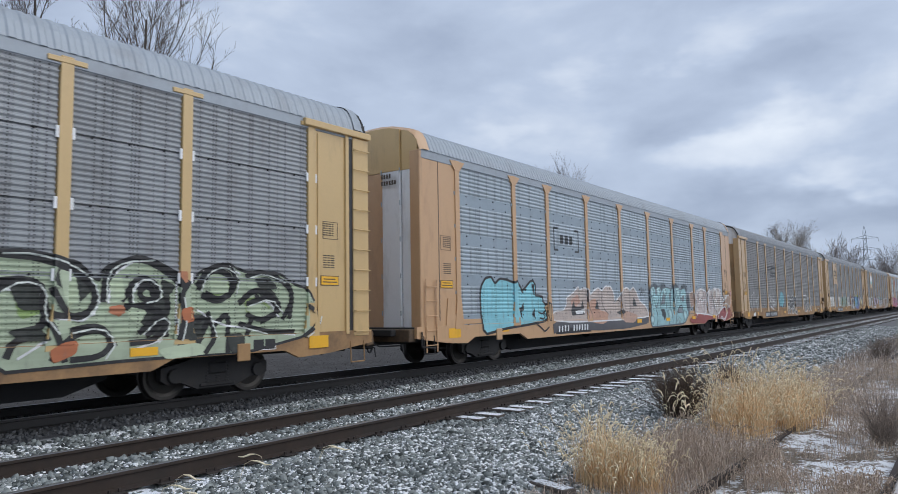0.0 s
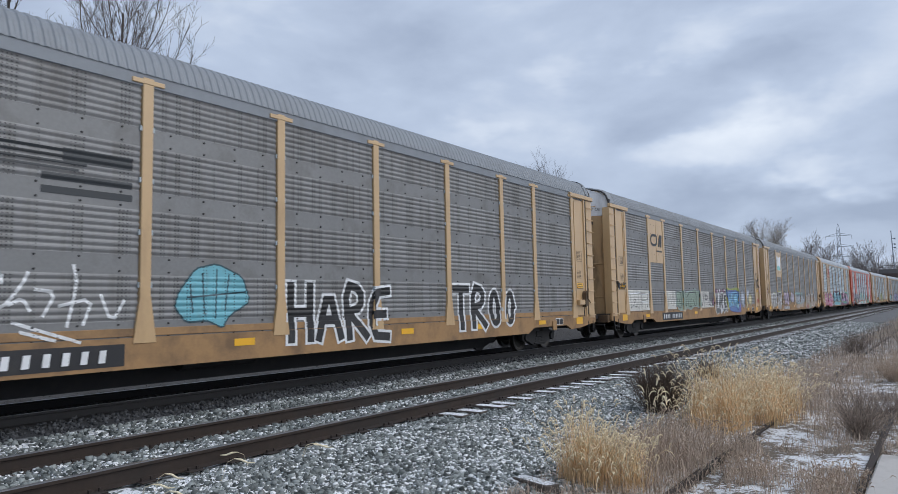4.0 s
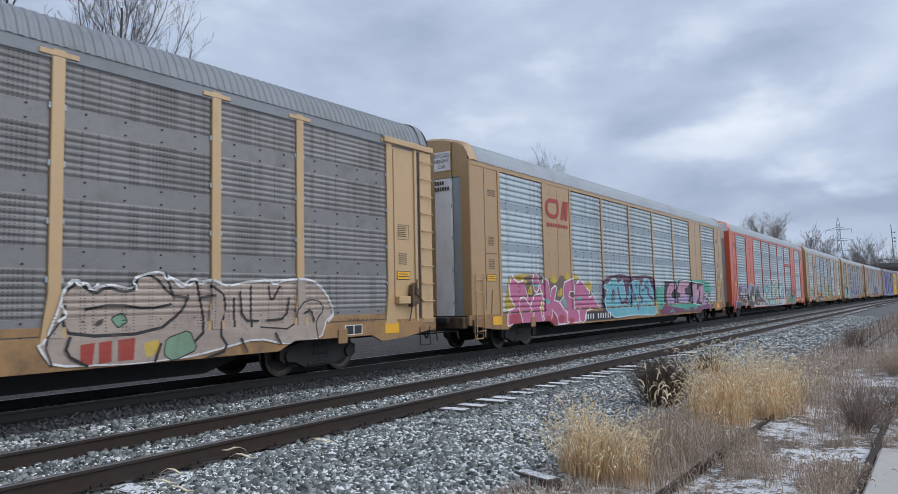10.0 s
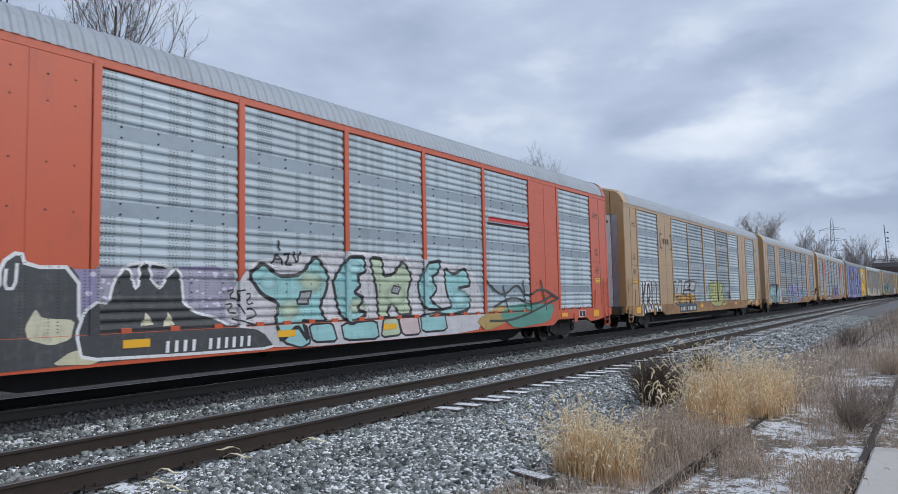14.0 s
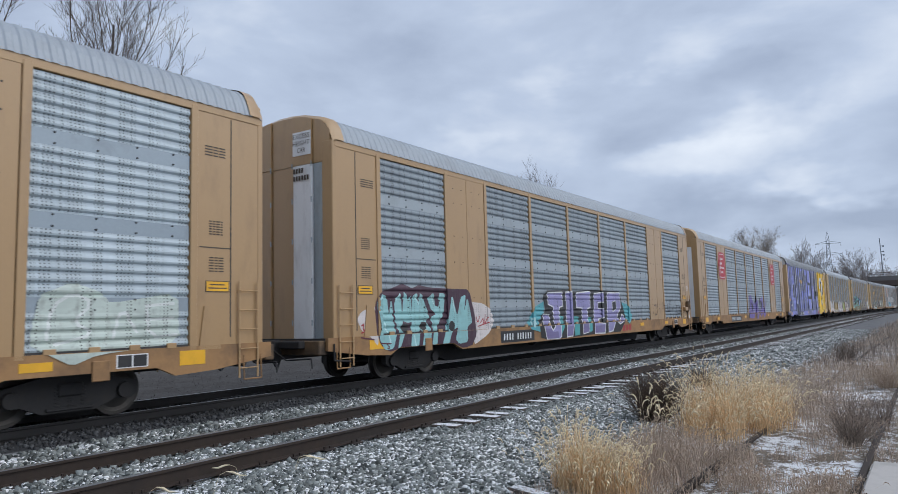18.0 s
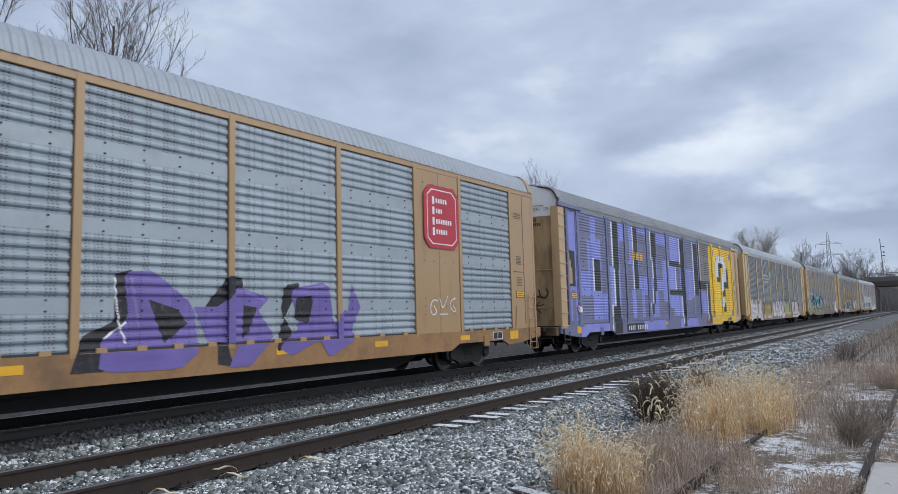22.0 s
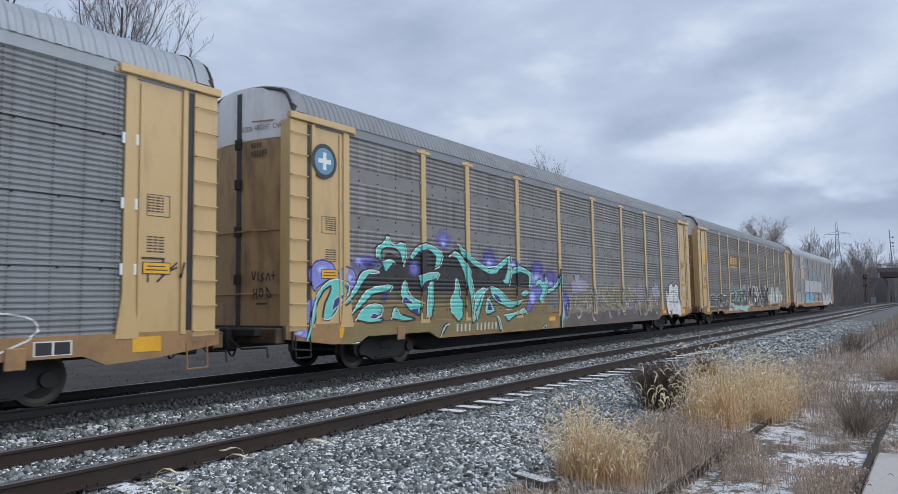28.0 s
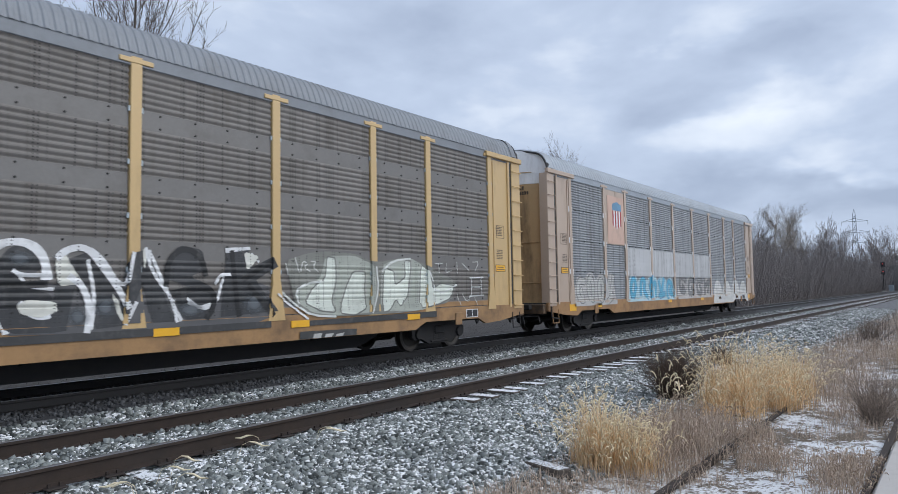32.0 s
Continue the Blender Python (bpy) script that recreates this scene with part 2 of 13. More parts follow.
FADED = plain("faded_buff_paint", (0.47, 0.36, 0.275), 0.6, 0, 0.22, 3, (0.2, 0.13, 0.09), 0.34, True, 0.53, coat=0.6)
BUFF = plain("buff_paint", (0.55, 0.33, 0.17), 0.5, 0, 0.22, 3, (0.16, 0.09, 0.045), 0.34, True, 0.53, coat=0.6)
GOLD = plain("bright_yellow_paint", (0.86, 0.55, 0.03), 0.5, 0, 0.2, 3, (0.2, 0.12, 0.03), 0.2, True)
WHITE = plain("white_paint", (0.80, 0.81, 0.82), 0.5, 0, 0.2, 4, (0.2, 0.17, 0.14), 0.3, True)
DUSTY = plain("dusty_white_paint", (0.60, 0.58, 0.50), 0.6, 0, 0.4, 6, (0.13, 0.105, 0.06), 0.6)
BLACK = plain("black_paint", (0.025, 0.025, 0.028), 0.5, 0, 0.4, 4, (0.08, 0.07, 0.06), 0.4)
MARK = plain("faded_black_stencil", (0.09, 0.068, 0.05), 0.6, 0, 0.3, 8)
REFLECT = plain("yellow_reflector", (0.85, 0.45, 0.03), 0.35, 0, 0.15, 4, (0.2, 0.12, 0.03), 0.25)
GREY_A = panel_steel("dark_galvanised_sheet", (0.25, 0.25, 0.25), 0.5, 0.2, 0.55)
GREY_F = panel_steel("blue_grey_old_sheet", (0.275, 0.325, 0.365), 0.45, 0.2, 0.3)
GREY_H = panel_steel("dusty_blue_grey_sheet", (0.35, 0.41, 0.46), 0.45, 0.2, 0.25)
GREY_G = panel_steel("dull_ribbed_sheet", (0.275, 0.295, 0.31), 0.5, 0.2, 0.4)
GREY_E = panel_steel("brownish_dirty_sheet", (0.198, 0.186, 0.174), 0.55, 0.15, 0.5)
GREY_B = panel_steel("bright_galvanised_sheet", (0.47, 0.55, 0.60), 0.45, 0.2, 0.15)
GREY_C = panel_steel("mid_galvanised_sheet", (0.37, 0.39, 0.41), 0.5, 0.2, 0.4)
GREY_D = panel_steel("blue_grey_sheet", (0.40, 0.465, 0.52), 0.45, 0.2, 0.25)
PALE = panel_steel("pale_sheet", (0.54, 0.55, 0.56), 0.5, 0.1, 0.25)
LILAC = panel_steel("lavender_painted_sheet", (0.285, 0.325, 0.78), 0.5, 0.0, 0.14)
GOLDEN = panel_steel("yellow_painted_sheet", (1.0, 0.64, 0.04), 0.5, 0.0, 0.08)
BAND_B = plain("plain_galvanised_band", (0.30, 0.36, 0.41), 0.45, 0.25, 0.35, 3, (0.14, 0.15, 0.16), 0.4)
BAND_C = plain("pale_galvanised_band", (0.36, 0.41, 0.445), 0.45, 0.2, 0.35, 3, (0.16, 0.17, 0.18), 0.35)
BAND_A = plain("dull_galvanised_band", (0.215, 0.216, 0.216), 0.5, 0.2, 0.6, 3, (0.07, 0.06, 0.05), 0.5)
BAND_E = plain("dusty_brown_band", (0.185, 0.179, 0.172), 0.5, 0.2, 0.5, 3, (0.1, 0.09, 0.08), 0.45)
ROOF_G = plain("galvanised_roof", (0.33, 0.37, 0.415), 0.5, 0.15, 0.3, 2, (0.16, 0.15, 0.14), 0.35)
ROOF_D = plain("weathered_roof", (0.225, 0.245, 0.27), 0.55, 0.15, 0.35, 2, (0.12, 0.11, 0.1), 0.45)
END_Y = plain("soot_stained_yellow_paint", (0.47, 0.315, 0.16), 0.6, 0, 0.3, 3, (0.07, 0.05, 0.035), 0.7, True, 0.46)
GRIMY = plain("grimy_end_paint", (0.17, 0.105, 0.055), 0.75, 0, 0.5, 4, (0.035, 0.03, 0.027), 0.85, False, 0.36)
STEEL_D = plain("dark_dirty_steel", (0.032, 0.031, 0.032), 0.75, 0.2, 0.5, 8, (0.06, 0.05, 0.042), 0.45)
WHEEL = plain("worn_wheel_steel", (0.07, 0.065, 0.06), 0.5, 0.7, 0.4, 8, (0.05, 0.04, 0.03), 0.5)
GALV = plain("galvanised_door", (0.36, 0.42, 0.46), 0.4, 0.4, 0.4, 5, (0.12, 0.1, 0.08), 0.4, True)
INSIDE = plain("dark_interior", (0.05, 0.05, 0.052), 0.8)


def rail_metal():
    m, t, b = shader("rusted_rail", 0.75, 0.2)
    v = coords(t)
    c = blend(t, fuzz(t, v, 9, 5), (0.022, 0.016, 0.013), (0.055, 0.036, 0.027))
    c = blend(t, mth(t, "MULTIPLY", step(t, fuzz(t, v, 1.3, 4), 0.45, 0.7), 0.6), c, (0.03, 0.027, 0.026))
    t.links.new(c, b.inputs["Base Color"])
    bump(t, b, fuzz(t, v, 60, 3), 0.2, 0.004)
    return m


def snowy(name, cols, lo, hi, up=0.55, rough=0.85, scale=1.4, island=False, amount=1.0):
    """A surface in two tones with snow lying on what faces up, in patches."""
    m, t, b = shader(name, rough)
    v = coords(t)
    if island:
        g = t.nodes.new("ShaderNodeNewGeometry")
        tone = g.outputs["Random Per Island"]
    else:
        tone = fuzz(t, v, 7, 6, 0.65)
    c = blend(t, tone, cols[0], cols[1])
    if len(cols) > 2:
        c = blend(t, mth(t, "MULTIPLY", step(t, fuzz(t, v, 2.2, 5), 0.5, 0.66), 0.7), c, cols[2])
    g2 = t.nodes.new("ShaderNodeNewGeometry")
    sep = t.nodes.new("ShaderNodeSeparateXYZ")
    t.links.new(g2.outputs["Normal"], sep.inputs[0])
    top = step(t, sep.outputs[2], up, min(up + 0.2, 1.0))
    patch = mth(t, "ADD", mth(t, "MULTIPLY", fuzz(t, v, scale, 4, 0.5), 0.38), mth(t, "MULTIPLY", fuzz(t, v, scale * 14, 3, 0.6), 0.62))
    s = mth(t, "MULTIPLY", mth(t, "MULTIPLY", top, step(t, patch, lo, hi)), amount)
    c = blend(t, s, c, (0.78, 0.80, 0.83))
    t.links.new(c, b.inputs["Base Color"])
    bump(t, b, fuzz(t, v, 45, 4), 0.35, 0.01)
    return m


RAIL = rail_metal()
# main track rail: oil, and the train's shade put into the colour
RAIL_DARK = plain("oily_shaded_rail", (0.021, 0.02, 0.021), 0.6, 0.3, 0.5, 8, (0.03, 0.025, 0.022), 0.4)
RAIL_TOP = plain("dull_rail_head", (0.20, 0.20, 0.21), 0.38, 0.7, 0.3, 6, (0.10, 0.07, 0.05), 0.5)
STONE = snowy("ballast_stone", ((0.022, 0.028, 0.027), (0.31, 0.335, 0.325)), 0.588, 0.613, 0.6, 0.7, 1.3, True, 0.9)
# stones under the train: oil plus painted-in shade, a darker copy of STONE
STONE_DARK = snowy("oily_shaded_ballast", ((0.016, 0.017, 0.019), (0.066, 0.069, 0.074)), 0.66, 0.7, 0.6, 0.7, 1.3, True, 0.8)
SNOW = plain("grainy_snow", (0.86, 0.87, 0.88), 0.6, 0, 0.15, 8, (0.45, 0.45, 0.46), 0.3)
# ties under the train, darkened by oil and by shade in the colour
TIE_DARK = plain("oily_shaded_tie", (0.03, 0.026, 0.024), 0.9, 0, 0.5, 6)
TIE = snowy("weathered_tie", ((0.05, 0.042, 0.036), (0.12, 0.10, 0.085)), 0.39, 0.45, 0.8, 0.9, 2.2)
CONCRETE = plain("grey_concrete", (0.47, 0.445, 0.42), 0.85, 0, 0.3, 5, (0.2, 0.19, 0.17), 0.4)
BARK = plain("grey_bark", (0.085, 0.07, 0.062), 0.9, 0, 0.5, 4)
# bark of distant trees, lightened so the colour itself carries the haze
BARK_FAR = plain("hazed_grey_brown_twigs", (0.235, 0.212, 0.205), 0.95, 0, 0.4, 0.5)
BARK_PALE = plain("pale_bark", (0.33, 0.29, 0.25), 0.9, 0, 0.4, 1)
# distant steel with a bluish tint painted in for haze
TOWER = plain("hazy_tower_steel", (0.22, 0.25, 0.29), 0.6, 0.4)


def straw(name, a, b_):
    m, t, b = shader(name, 0.8)
    g = t.nodes.new("ShaderNodeNewGeometry")
    c = blend(t, g.outputs["Random Per Island"], a, b_)
    c = scaled(t, c, mth(t, "ADD", 0.7, mth(t, "MULTIPLY", fuzz(t, coords(t), 3, 3), 0.6)))
    t.links.new(c, b.inputs["Base Color"])
    return m


STRAW = straw("dry_golden_grass", (0.58, 0.37, 0.18), (0.97, 0.73, 0.44))
PLUME = straw("pale_seed_heads", (0.72, 0.58, 0.36), (0.92, 0.82, 0.60))
WEED = straw("dead_brown_weeds", (0.32, 0.235, 0.17), (0.61, 0.49, 0.38))
STALK = straw("weathered_stalks", (0.19, 0.15, 0.125), (0.42, 0.345, 0.29))
BROWN = straw("brown_shrub_twigs", (0.10, 0.075, 0.06), (0.26, 0.205, 0.17))
MAUVE = straw("grey_brown_weeds", (0.32, 0.245, 0.19), (0.65, 0.525, 0.42))
# far-side grass seen below the cars: shade is mixed into the straw colour
DULL = straw("shaded_dead_grass", (0.026, 0.023, 0.021), (0.06, 0.051, 0.045))
TWIG = straw("dark_brown_twigs", (0.05, 0.035, 0.028), (0.14, 0.095, 0.07))


def earth():
    """Ballast bed by the tracks, dead grass and soil beyond, with thin snow in patches."""
    m, t, b = shader("winter_ground", 0.95)
    v = coords(t)
    sep = t.nodes.new("ShaderNodeSeparateXYZ")
    t.links.new(v, sep.inputs[0])
    y = mth(t, "ADD", sep.outputs[1], mth(t, "MULTIPLY", mth(t, "SUBTRACT", fuzz(t, v, 0.9, 4), 0.5), 1.6))
    fine, mid = fuzz(t, v, 26, 5, 0.7), fuzz(t, v, 1.1, 5, 0.6)
    grit = blend(t, fine, (0.022, 0.022, 0.024), (0.13, 0.13, 0.135))
    soil = blend(t, fuzz(t, v, 9, 5, 0.7), (0.075, 0.06, 0.048), (0.22, 0.175, 0.13))
    # soil past the train, painted darker to give the shaded strip below the cars
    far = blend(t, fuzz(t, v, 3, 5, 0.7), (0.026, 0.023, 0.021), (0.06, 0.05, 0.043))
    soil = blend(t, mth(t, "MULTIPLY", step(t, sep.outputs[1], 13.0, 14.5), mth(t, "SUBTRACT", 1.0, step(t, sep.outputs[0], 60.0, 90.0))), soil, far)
    near = mth(t, "MULTIPLY", step(t, y, 3.2, 3.7), mth(t, "SUBTRACT", 1.0, step(t, y, 14.0, 14.8)))
    c = blend(t, near, soil, grit)
    # bed under the train: near black, oil and the cars' shade together
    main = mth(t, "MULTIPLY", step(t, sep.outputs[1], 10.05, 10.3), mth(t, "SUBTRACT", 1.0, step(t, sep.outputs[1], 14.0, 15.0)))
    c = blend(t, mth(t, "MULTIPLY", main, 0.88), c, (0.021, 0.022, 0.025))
    patch = mth(t, "ADD", mth(t, "MULTIPLY", mid, 0.38), mth(t, "ADD", mth(t, "MULTIPLY", fuzz(t, v, 6, 4), 0.32), mth(t, "MULTIPLY", fuzz(t, v, 28, 4), 0.30)))
    bed = mth(t, "ADD", mth(t, "MULTIPLY", mid, 0.45), mth(t, "MULTIPLY", fuzz(t, v, 5.5, 4, 0.6), 0.55))
    snow = blend(t, near, step(t, patch, 0.475, 0.53), step(t, bed, 0.36, 0.44))
    snow = mth(t, "MULTIPLY", snow, mth(t, "SUBTRACT", 1.0, mth(t, "MULTIPLY", step(t, sep.outputs[0], 18.0, 42.0), 0.92)))
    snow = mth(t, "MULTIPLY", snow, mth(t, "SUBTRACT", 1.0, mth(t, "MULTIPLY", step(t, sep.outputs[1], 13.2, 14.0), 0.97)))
    c = blend(t, mth(t, "MULTIPLY", mth(t, "MULTIPLY", snow, mth(t, "SUBTRACT", 1.0, main)), 0.9), c, (0.78, 0.80, 0.83))
    t.links.new(c, b.inputs["Base Color"])
    bump(t, b, fine, 0.6, 0.03)
    return m


EARTH = earth()

# ---------------------------------------------------------------- mesh tools
class Shape:
    """Vertices and faces gathered for one mesh."""

    def __init__(self):
        self.v, self.f = [], []

    def add(self, verts, faces):
        n = len(self.v)
        self.v += [tuple(p) for p in verts]
        self.f += [tuple(i + n for i in q) for q in faces]
        return self

    def box(self, x0, x1, y0, y1, z0, z1, c=0.0):
        """A box, its edges chamfered by c."""
        if c <= 0:
            v = [(x, y, z) for x in (x0, x1) for y in (y0, y1) for z in (z0, z1)]
            return self.add(v, [(0, 1, 3, 2), (4, 6, 7, 5), (0, 4, 5, 1), (2, 3, 7, 6), (0, 2, 6, 4), (1, 5, 7, 3)])
        lo, hi = (x0, y0, z0), (x1, y1, z1)
        ids, v, f = {}, [], []
        for sx in (0, 1):
            for sy in (0, 1):
                for sz in (0, 1):
                    s = (sx, sy, sz)
                    for a in range(3):
                        p = [(hi[i] - c if s[i] else lo[i] + c) for i in range(3)]
                        p[a] = hi[a] if s[a] else lo[a]
                        ids[s, a] = len(v)
                        v.append(p)
        for a in range(3):
            b, d = (a + 1) % 3, (a + 2) % 3
            for s in (0, 1):
                q = []
                for k in ((0, 0), (1, 0), (1, 1), (0, 1)):
                    t = [0, 0, 0]
                    t[a], t[b], t[d] = s, k[0], k[1]
                    q.append(ids[tuple(t), a])
                f.append(q if s else q[::-1])
            for k in ((0, 0), (1, 0), (1, 1), (0, 1)):
                t0, t1 = [0, 0, 0], [0, 0, 0]
                t0[a], t1[a] = 0, 1
                t0[b] = t1[b] = k[0]
                t0[d] = t1[d] = k[1]
                t0, t1 = tuple(t0), tuple(t1)
                q = (ids[t0, b], ids[t1, b], ids[t1, d], ids[t0, d])
                f.append(q if k[0] == k[1] else q[::-1])
        for sx in (0, 1):
            for sy in (0, 1):
                for sz in (0, 1):
                    s = (sx, sy, sz)
                    q = (ids[s, 0], ids[s, 1], ids[s, 2])
                    f.append(q if (sx + sy + sz) % 2 else q[::-1])
        return self.add(v, f)

    def prism(self, outline, axis, a0, a1):
        """An outline of (u, w) points, drawn out along an axis: x takes (y, z), y takes (x, z), z takes (x, y)."""
        n = len(outline)

        def at(u, w, a):
            return {"x": (a, u, w), "y": (u, a, w), "z": (u, w, a)}[axis]
        v = [at(u, w, a0) for u, w in outline] + [at(u, w, a1) for u, w in outline]
        f = [(i, (i + 1) % n, n + (i + 1) % n, n + i) for i in range(n)] + [tuple(range(n))[::-1], tuple(range(n, 2 * n))]
        return self.add(v, f)

    def rod(self, p0, p1, r0, r1=None, n=8, caps=True):
        p0, p1 = Vector(p0), Vector(p1)
        r1 = r0 if r1 is None else r1
        d = (p1 - p0).normalized()
        s = d.orthogonal().normalized()
        q = d.cross(s)
        v = []
        for p, r in ((p0, r0), (p1, r1)):
            v += [p + (s * math.cos(2 * math.pi * i / n) + q * math.sin(2 * math.pi * i / n)) * r for i in range(n)]
        f = [(i, (i + 1) % n, n + (i + 1) % n, n + i) for i in range(n)]
        if caps:
            f += [tuple(range(n))[::-1], tuple(range(n, 2 * n))]
        return self.add(v, f)

    def lathe(self, profile, centre, axis="y", n=24):
        """A profile of (radius, along) turned round an axis through centre."""
        v, f, k = [], [], len(profile)
        for i in range(n):
            a = 2 * math.pi * i / n
            for r, h in profile:
                c, s = r * math.cos(a), r * math.sin(a)
                p = {"y": (c, h, s), "x": (h, c, s), "z": (c, s, h)}[axis]
                v.append([p[j] + centre[j] for j in range(3)])
        for i in range(n):
            j = (i + 1) % n
            for q in range(k - 1):
                f.append((i * k + q, j * k + q, j * k + q + 1, i * k + q + 1))
        return self.add(v, f)

    def mesh(self, name, smooth=False):
        me = bpy.data.meshes.new(name)
        me.from_pydata(self.v, [], self.f)
        if smooth:
            me.polygons.foreach_set("use_smooth", [True] * len(me.polygons))
        return me


def part(name, shape, material, parent=None, label="", at=None, smooth=False):
    """One mesh object under a thing or a part; shape may be a mesh that is shared."""
    me = shape.mesh(name, smooth) if isinstance(shape, Shape) else shape
    if material and not me.materials:
        me.materials.append(material)
    ob = new(name, me)
    if parent:
        ob.parent = parent
    if at is not None:
        ob.matrix_basis = at if isinstance(at, Matrix) else Matrix.Translation(at)
    if label:
        ob["label"] = label
    return ob


def fast_mesh(name, verts, faces, material, size):
    """A mesh of many equal faces (size corners each) from numpy arrays."""
    me = bpy.data.meshes.new(name)
    nf = len(faces)
    me.vertices.add(len(verts))
    me.vertices.foreach_set("co", np.asarray(verts, np.float32).ravel())
    me.loops.add(nf * size)
    me.loops.foreach_set("vertex_index", np.asarray(faces, np.int32).ravel())
    me.polygons.add(nf)
    me.polygons.foreach_set("loop_start", np.arange(nf, dtype=np.int32) * size)
    me.update(calc_edges=True)
    me.validate()
    me.materials.append(material)
    return me


def tubes(name, segs, material, n=4):
    """Tapered rods for rows of (x0, y0, z0, x1, y1, z1, r0, r1), all in one mesh."""
    s = np.asarray(segs, float)
    p0, p1, r0, r1 = s[:, 0:3], s[:, 3:6], s[:, 6], s[:, 7]
    d = p1 - p0
    d /= np.linalg.norm(d, axis=1, keepdims=True) + 1e-9
    ref = np.where(np.abs(d[:, 2:3]) > 0.9, np.array([[1.0, 0, 0]]), np.array([[0, 0, 1.0]]))
    u = np.cross(d, ref)
    u /= np.linalg.norm(u, axis=1, keepdims=True) + 1e-9
    w = np.cross(d, u)
    a = np.arange(n) * 2 * np.pi / n
    ring = u[:, None, :] * np.cos(a)[None, :, None] + w[:, None, :] * np.sin(a)[None, :, None]
    v = np.concatenate([p0[:, None, :] + ring * r0[:, None, None], p1[:, None, :] + ring * r1[:, None, None]], 1)
    i = np.arange(n)
    quad = np.stack([i, (i + 1) % n, n + (i + 1) % n, n + i], 1)
    f = quad[None] + (np.arange(len(s)) * 2 * n)[:, None, None]
    return fast_mesh(name, v.reshape(-1, 3), f.reshape(-1, 4), material, 4)


# the tracks run straight along x and bend gently away past 100 m
def bend(x):
    return -max(0.0, x - 100.0) ** 2 / 4000.0


NEAR_Y, MAIN_Y, OLD_Y = 7.355, 12.045, 1.52
PITCH = 28.65

# ---------------------------------------------------------------- ground and tracks
def ground_z(y):
    pts = ((-40, -0.55), (-3, -0.45), (2.9, -0.42), (4.2, -0.36), (5.4, -0.29), (6.0, -0.245), (6.5, -0.24), (6.75, -0.20), (8.0, -0.20), (8.9, -0.24), (9.4, -0.28), (9.9, -0.27),
           (10.4, -0.17), (13.4, -0.17), (14.4, -0.6), (16.5, -0.75), (24, -0.5), (70, -0.3))
    return float(np.interp(y, [p[0] for p in pts], [p[1] for p in pts]))


def make_ground():
    ys = [-1500, -300, -60, -20, -8] + list(np.arange(-4, 18.01, 0.2)) + [20, 24, 30, 40, 60, 120, 400, 1600]
    xs = [-600, -150, -60, -30, -15, -8] + list(np.arange(-4, 30, 0.2)) + list(np.arange(30, 100, 1.0)) + list(np.arange(100, 480, 8.0)) + [600, 1000, 2600]
    v, f = [], []
    for x in xs:
        for y in ys:
            k = 0.0
            if -4 < x < 60 and -5 < y < 18:
                k = 0.05 * noise.noise((x * 0.7, y * 0.7, 0)) + 0.03 * noise.noise((x * 2.1, y * 2.1, 4))
                if 5.6 < y < 13.7:
                    k *= 0.35
            v.append((x, y + (bend(x) if abs(y) < 100 else 0), ground_z(y) + k))
    n = len(ys)
    f = [(i * n + j, (i + 1) * n + j, (i + 1) * n + j + 1, i * n + j + 1) for i in range(len(xs) - 1) for j in range(n - 1)]
    s = Shape()
    s.v, s.f = v, f
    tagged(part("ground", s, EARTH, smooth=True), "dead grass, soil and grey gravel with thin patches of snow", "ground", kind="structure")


make_ground()


def rail_outline():
    return [(-0.070, -0.18), (0.070, -0.18), (0.070, -0.168), (0.012, -0.150), (0.010, -0.045), (0.036, -0.036), (0.036, -0.006), (0.028, 0.0),
            (-0.028, 0.0), (-0.036, -0.006), (-0.036, -0.036), (-0.010, -0.045), (-0.012, -0.150), (-0.070, -0.168)]


def make_rail(name, y0, label, top=0.0, material=RAIL, x0=-60.0, x1=470.0, wobble=0.0, bends=True):
    o = rail_outline()
    n = len(o)
    xs = list(np.arange(x0, 100, 4.0)) + list(np.arange(100, x1, 6.0))
    xs = [x for x in xs if x <= x1]
    s = Shape()
    for x in xs:
        wob = wobble * noise.noise((x * 0.12, y0, 3.3))
        for u, w in o:
            s.v.append((x, y0 + u + (bend(x) if bends else 0) + wob, w + top + wob * 0.5))
    for i in range(len(xs) - 1):
        for j in range(n):
            s.f.append((i * n + j, i * n + (j + 1) % n, (i + 1) * n + (j + 1) % n, (i + 1) * n + j))
    s.f += [tuple(range(n)), tuple(range((len(xs) - 1) * n, len(xs) * n))[::-1]]
    ob = part(name, s, material)
    if top > -0.1:
        ob.data.materials.append(RAIL_TOP)
        for q in ob.data.polygons:
            if len(q.vertices) == 4 and q.normal.z > 0.6 and q.center.z > -0.02:
                q.material_index = 1
    return tagged(ob, label, "rail", kind="structure")


GAUGE = 0.7525
for y0 in (NEAR_Y - GAUGE, NEAR_Y + GAUGE):
    make_rail("rail", y0, "rusty brown steel rail of the near track")
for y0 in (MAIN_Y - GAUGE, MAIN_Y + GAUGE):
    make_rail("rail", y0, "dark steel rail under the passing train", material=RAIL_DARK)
for y0 in (OLD_Y - GAUGE, OLD_Y + GAUGE):
    make_rail("rail", y0, "rusted rail of an abandoned siding in the weeds", -0.36, x0=-20, x1=90, wobble=0.08)

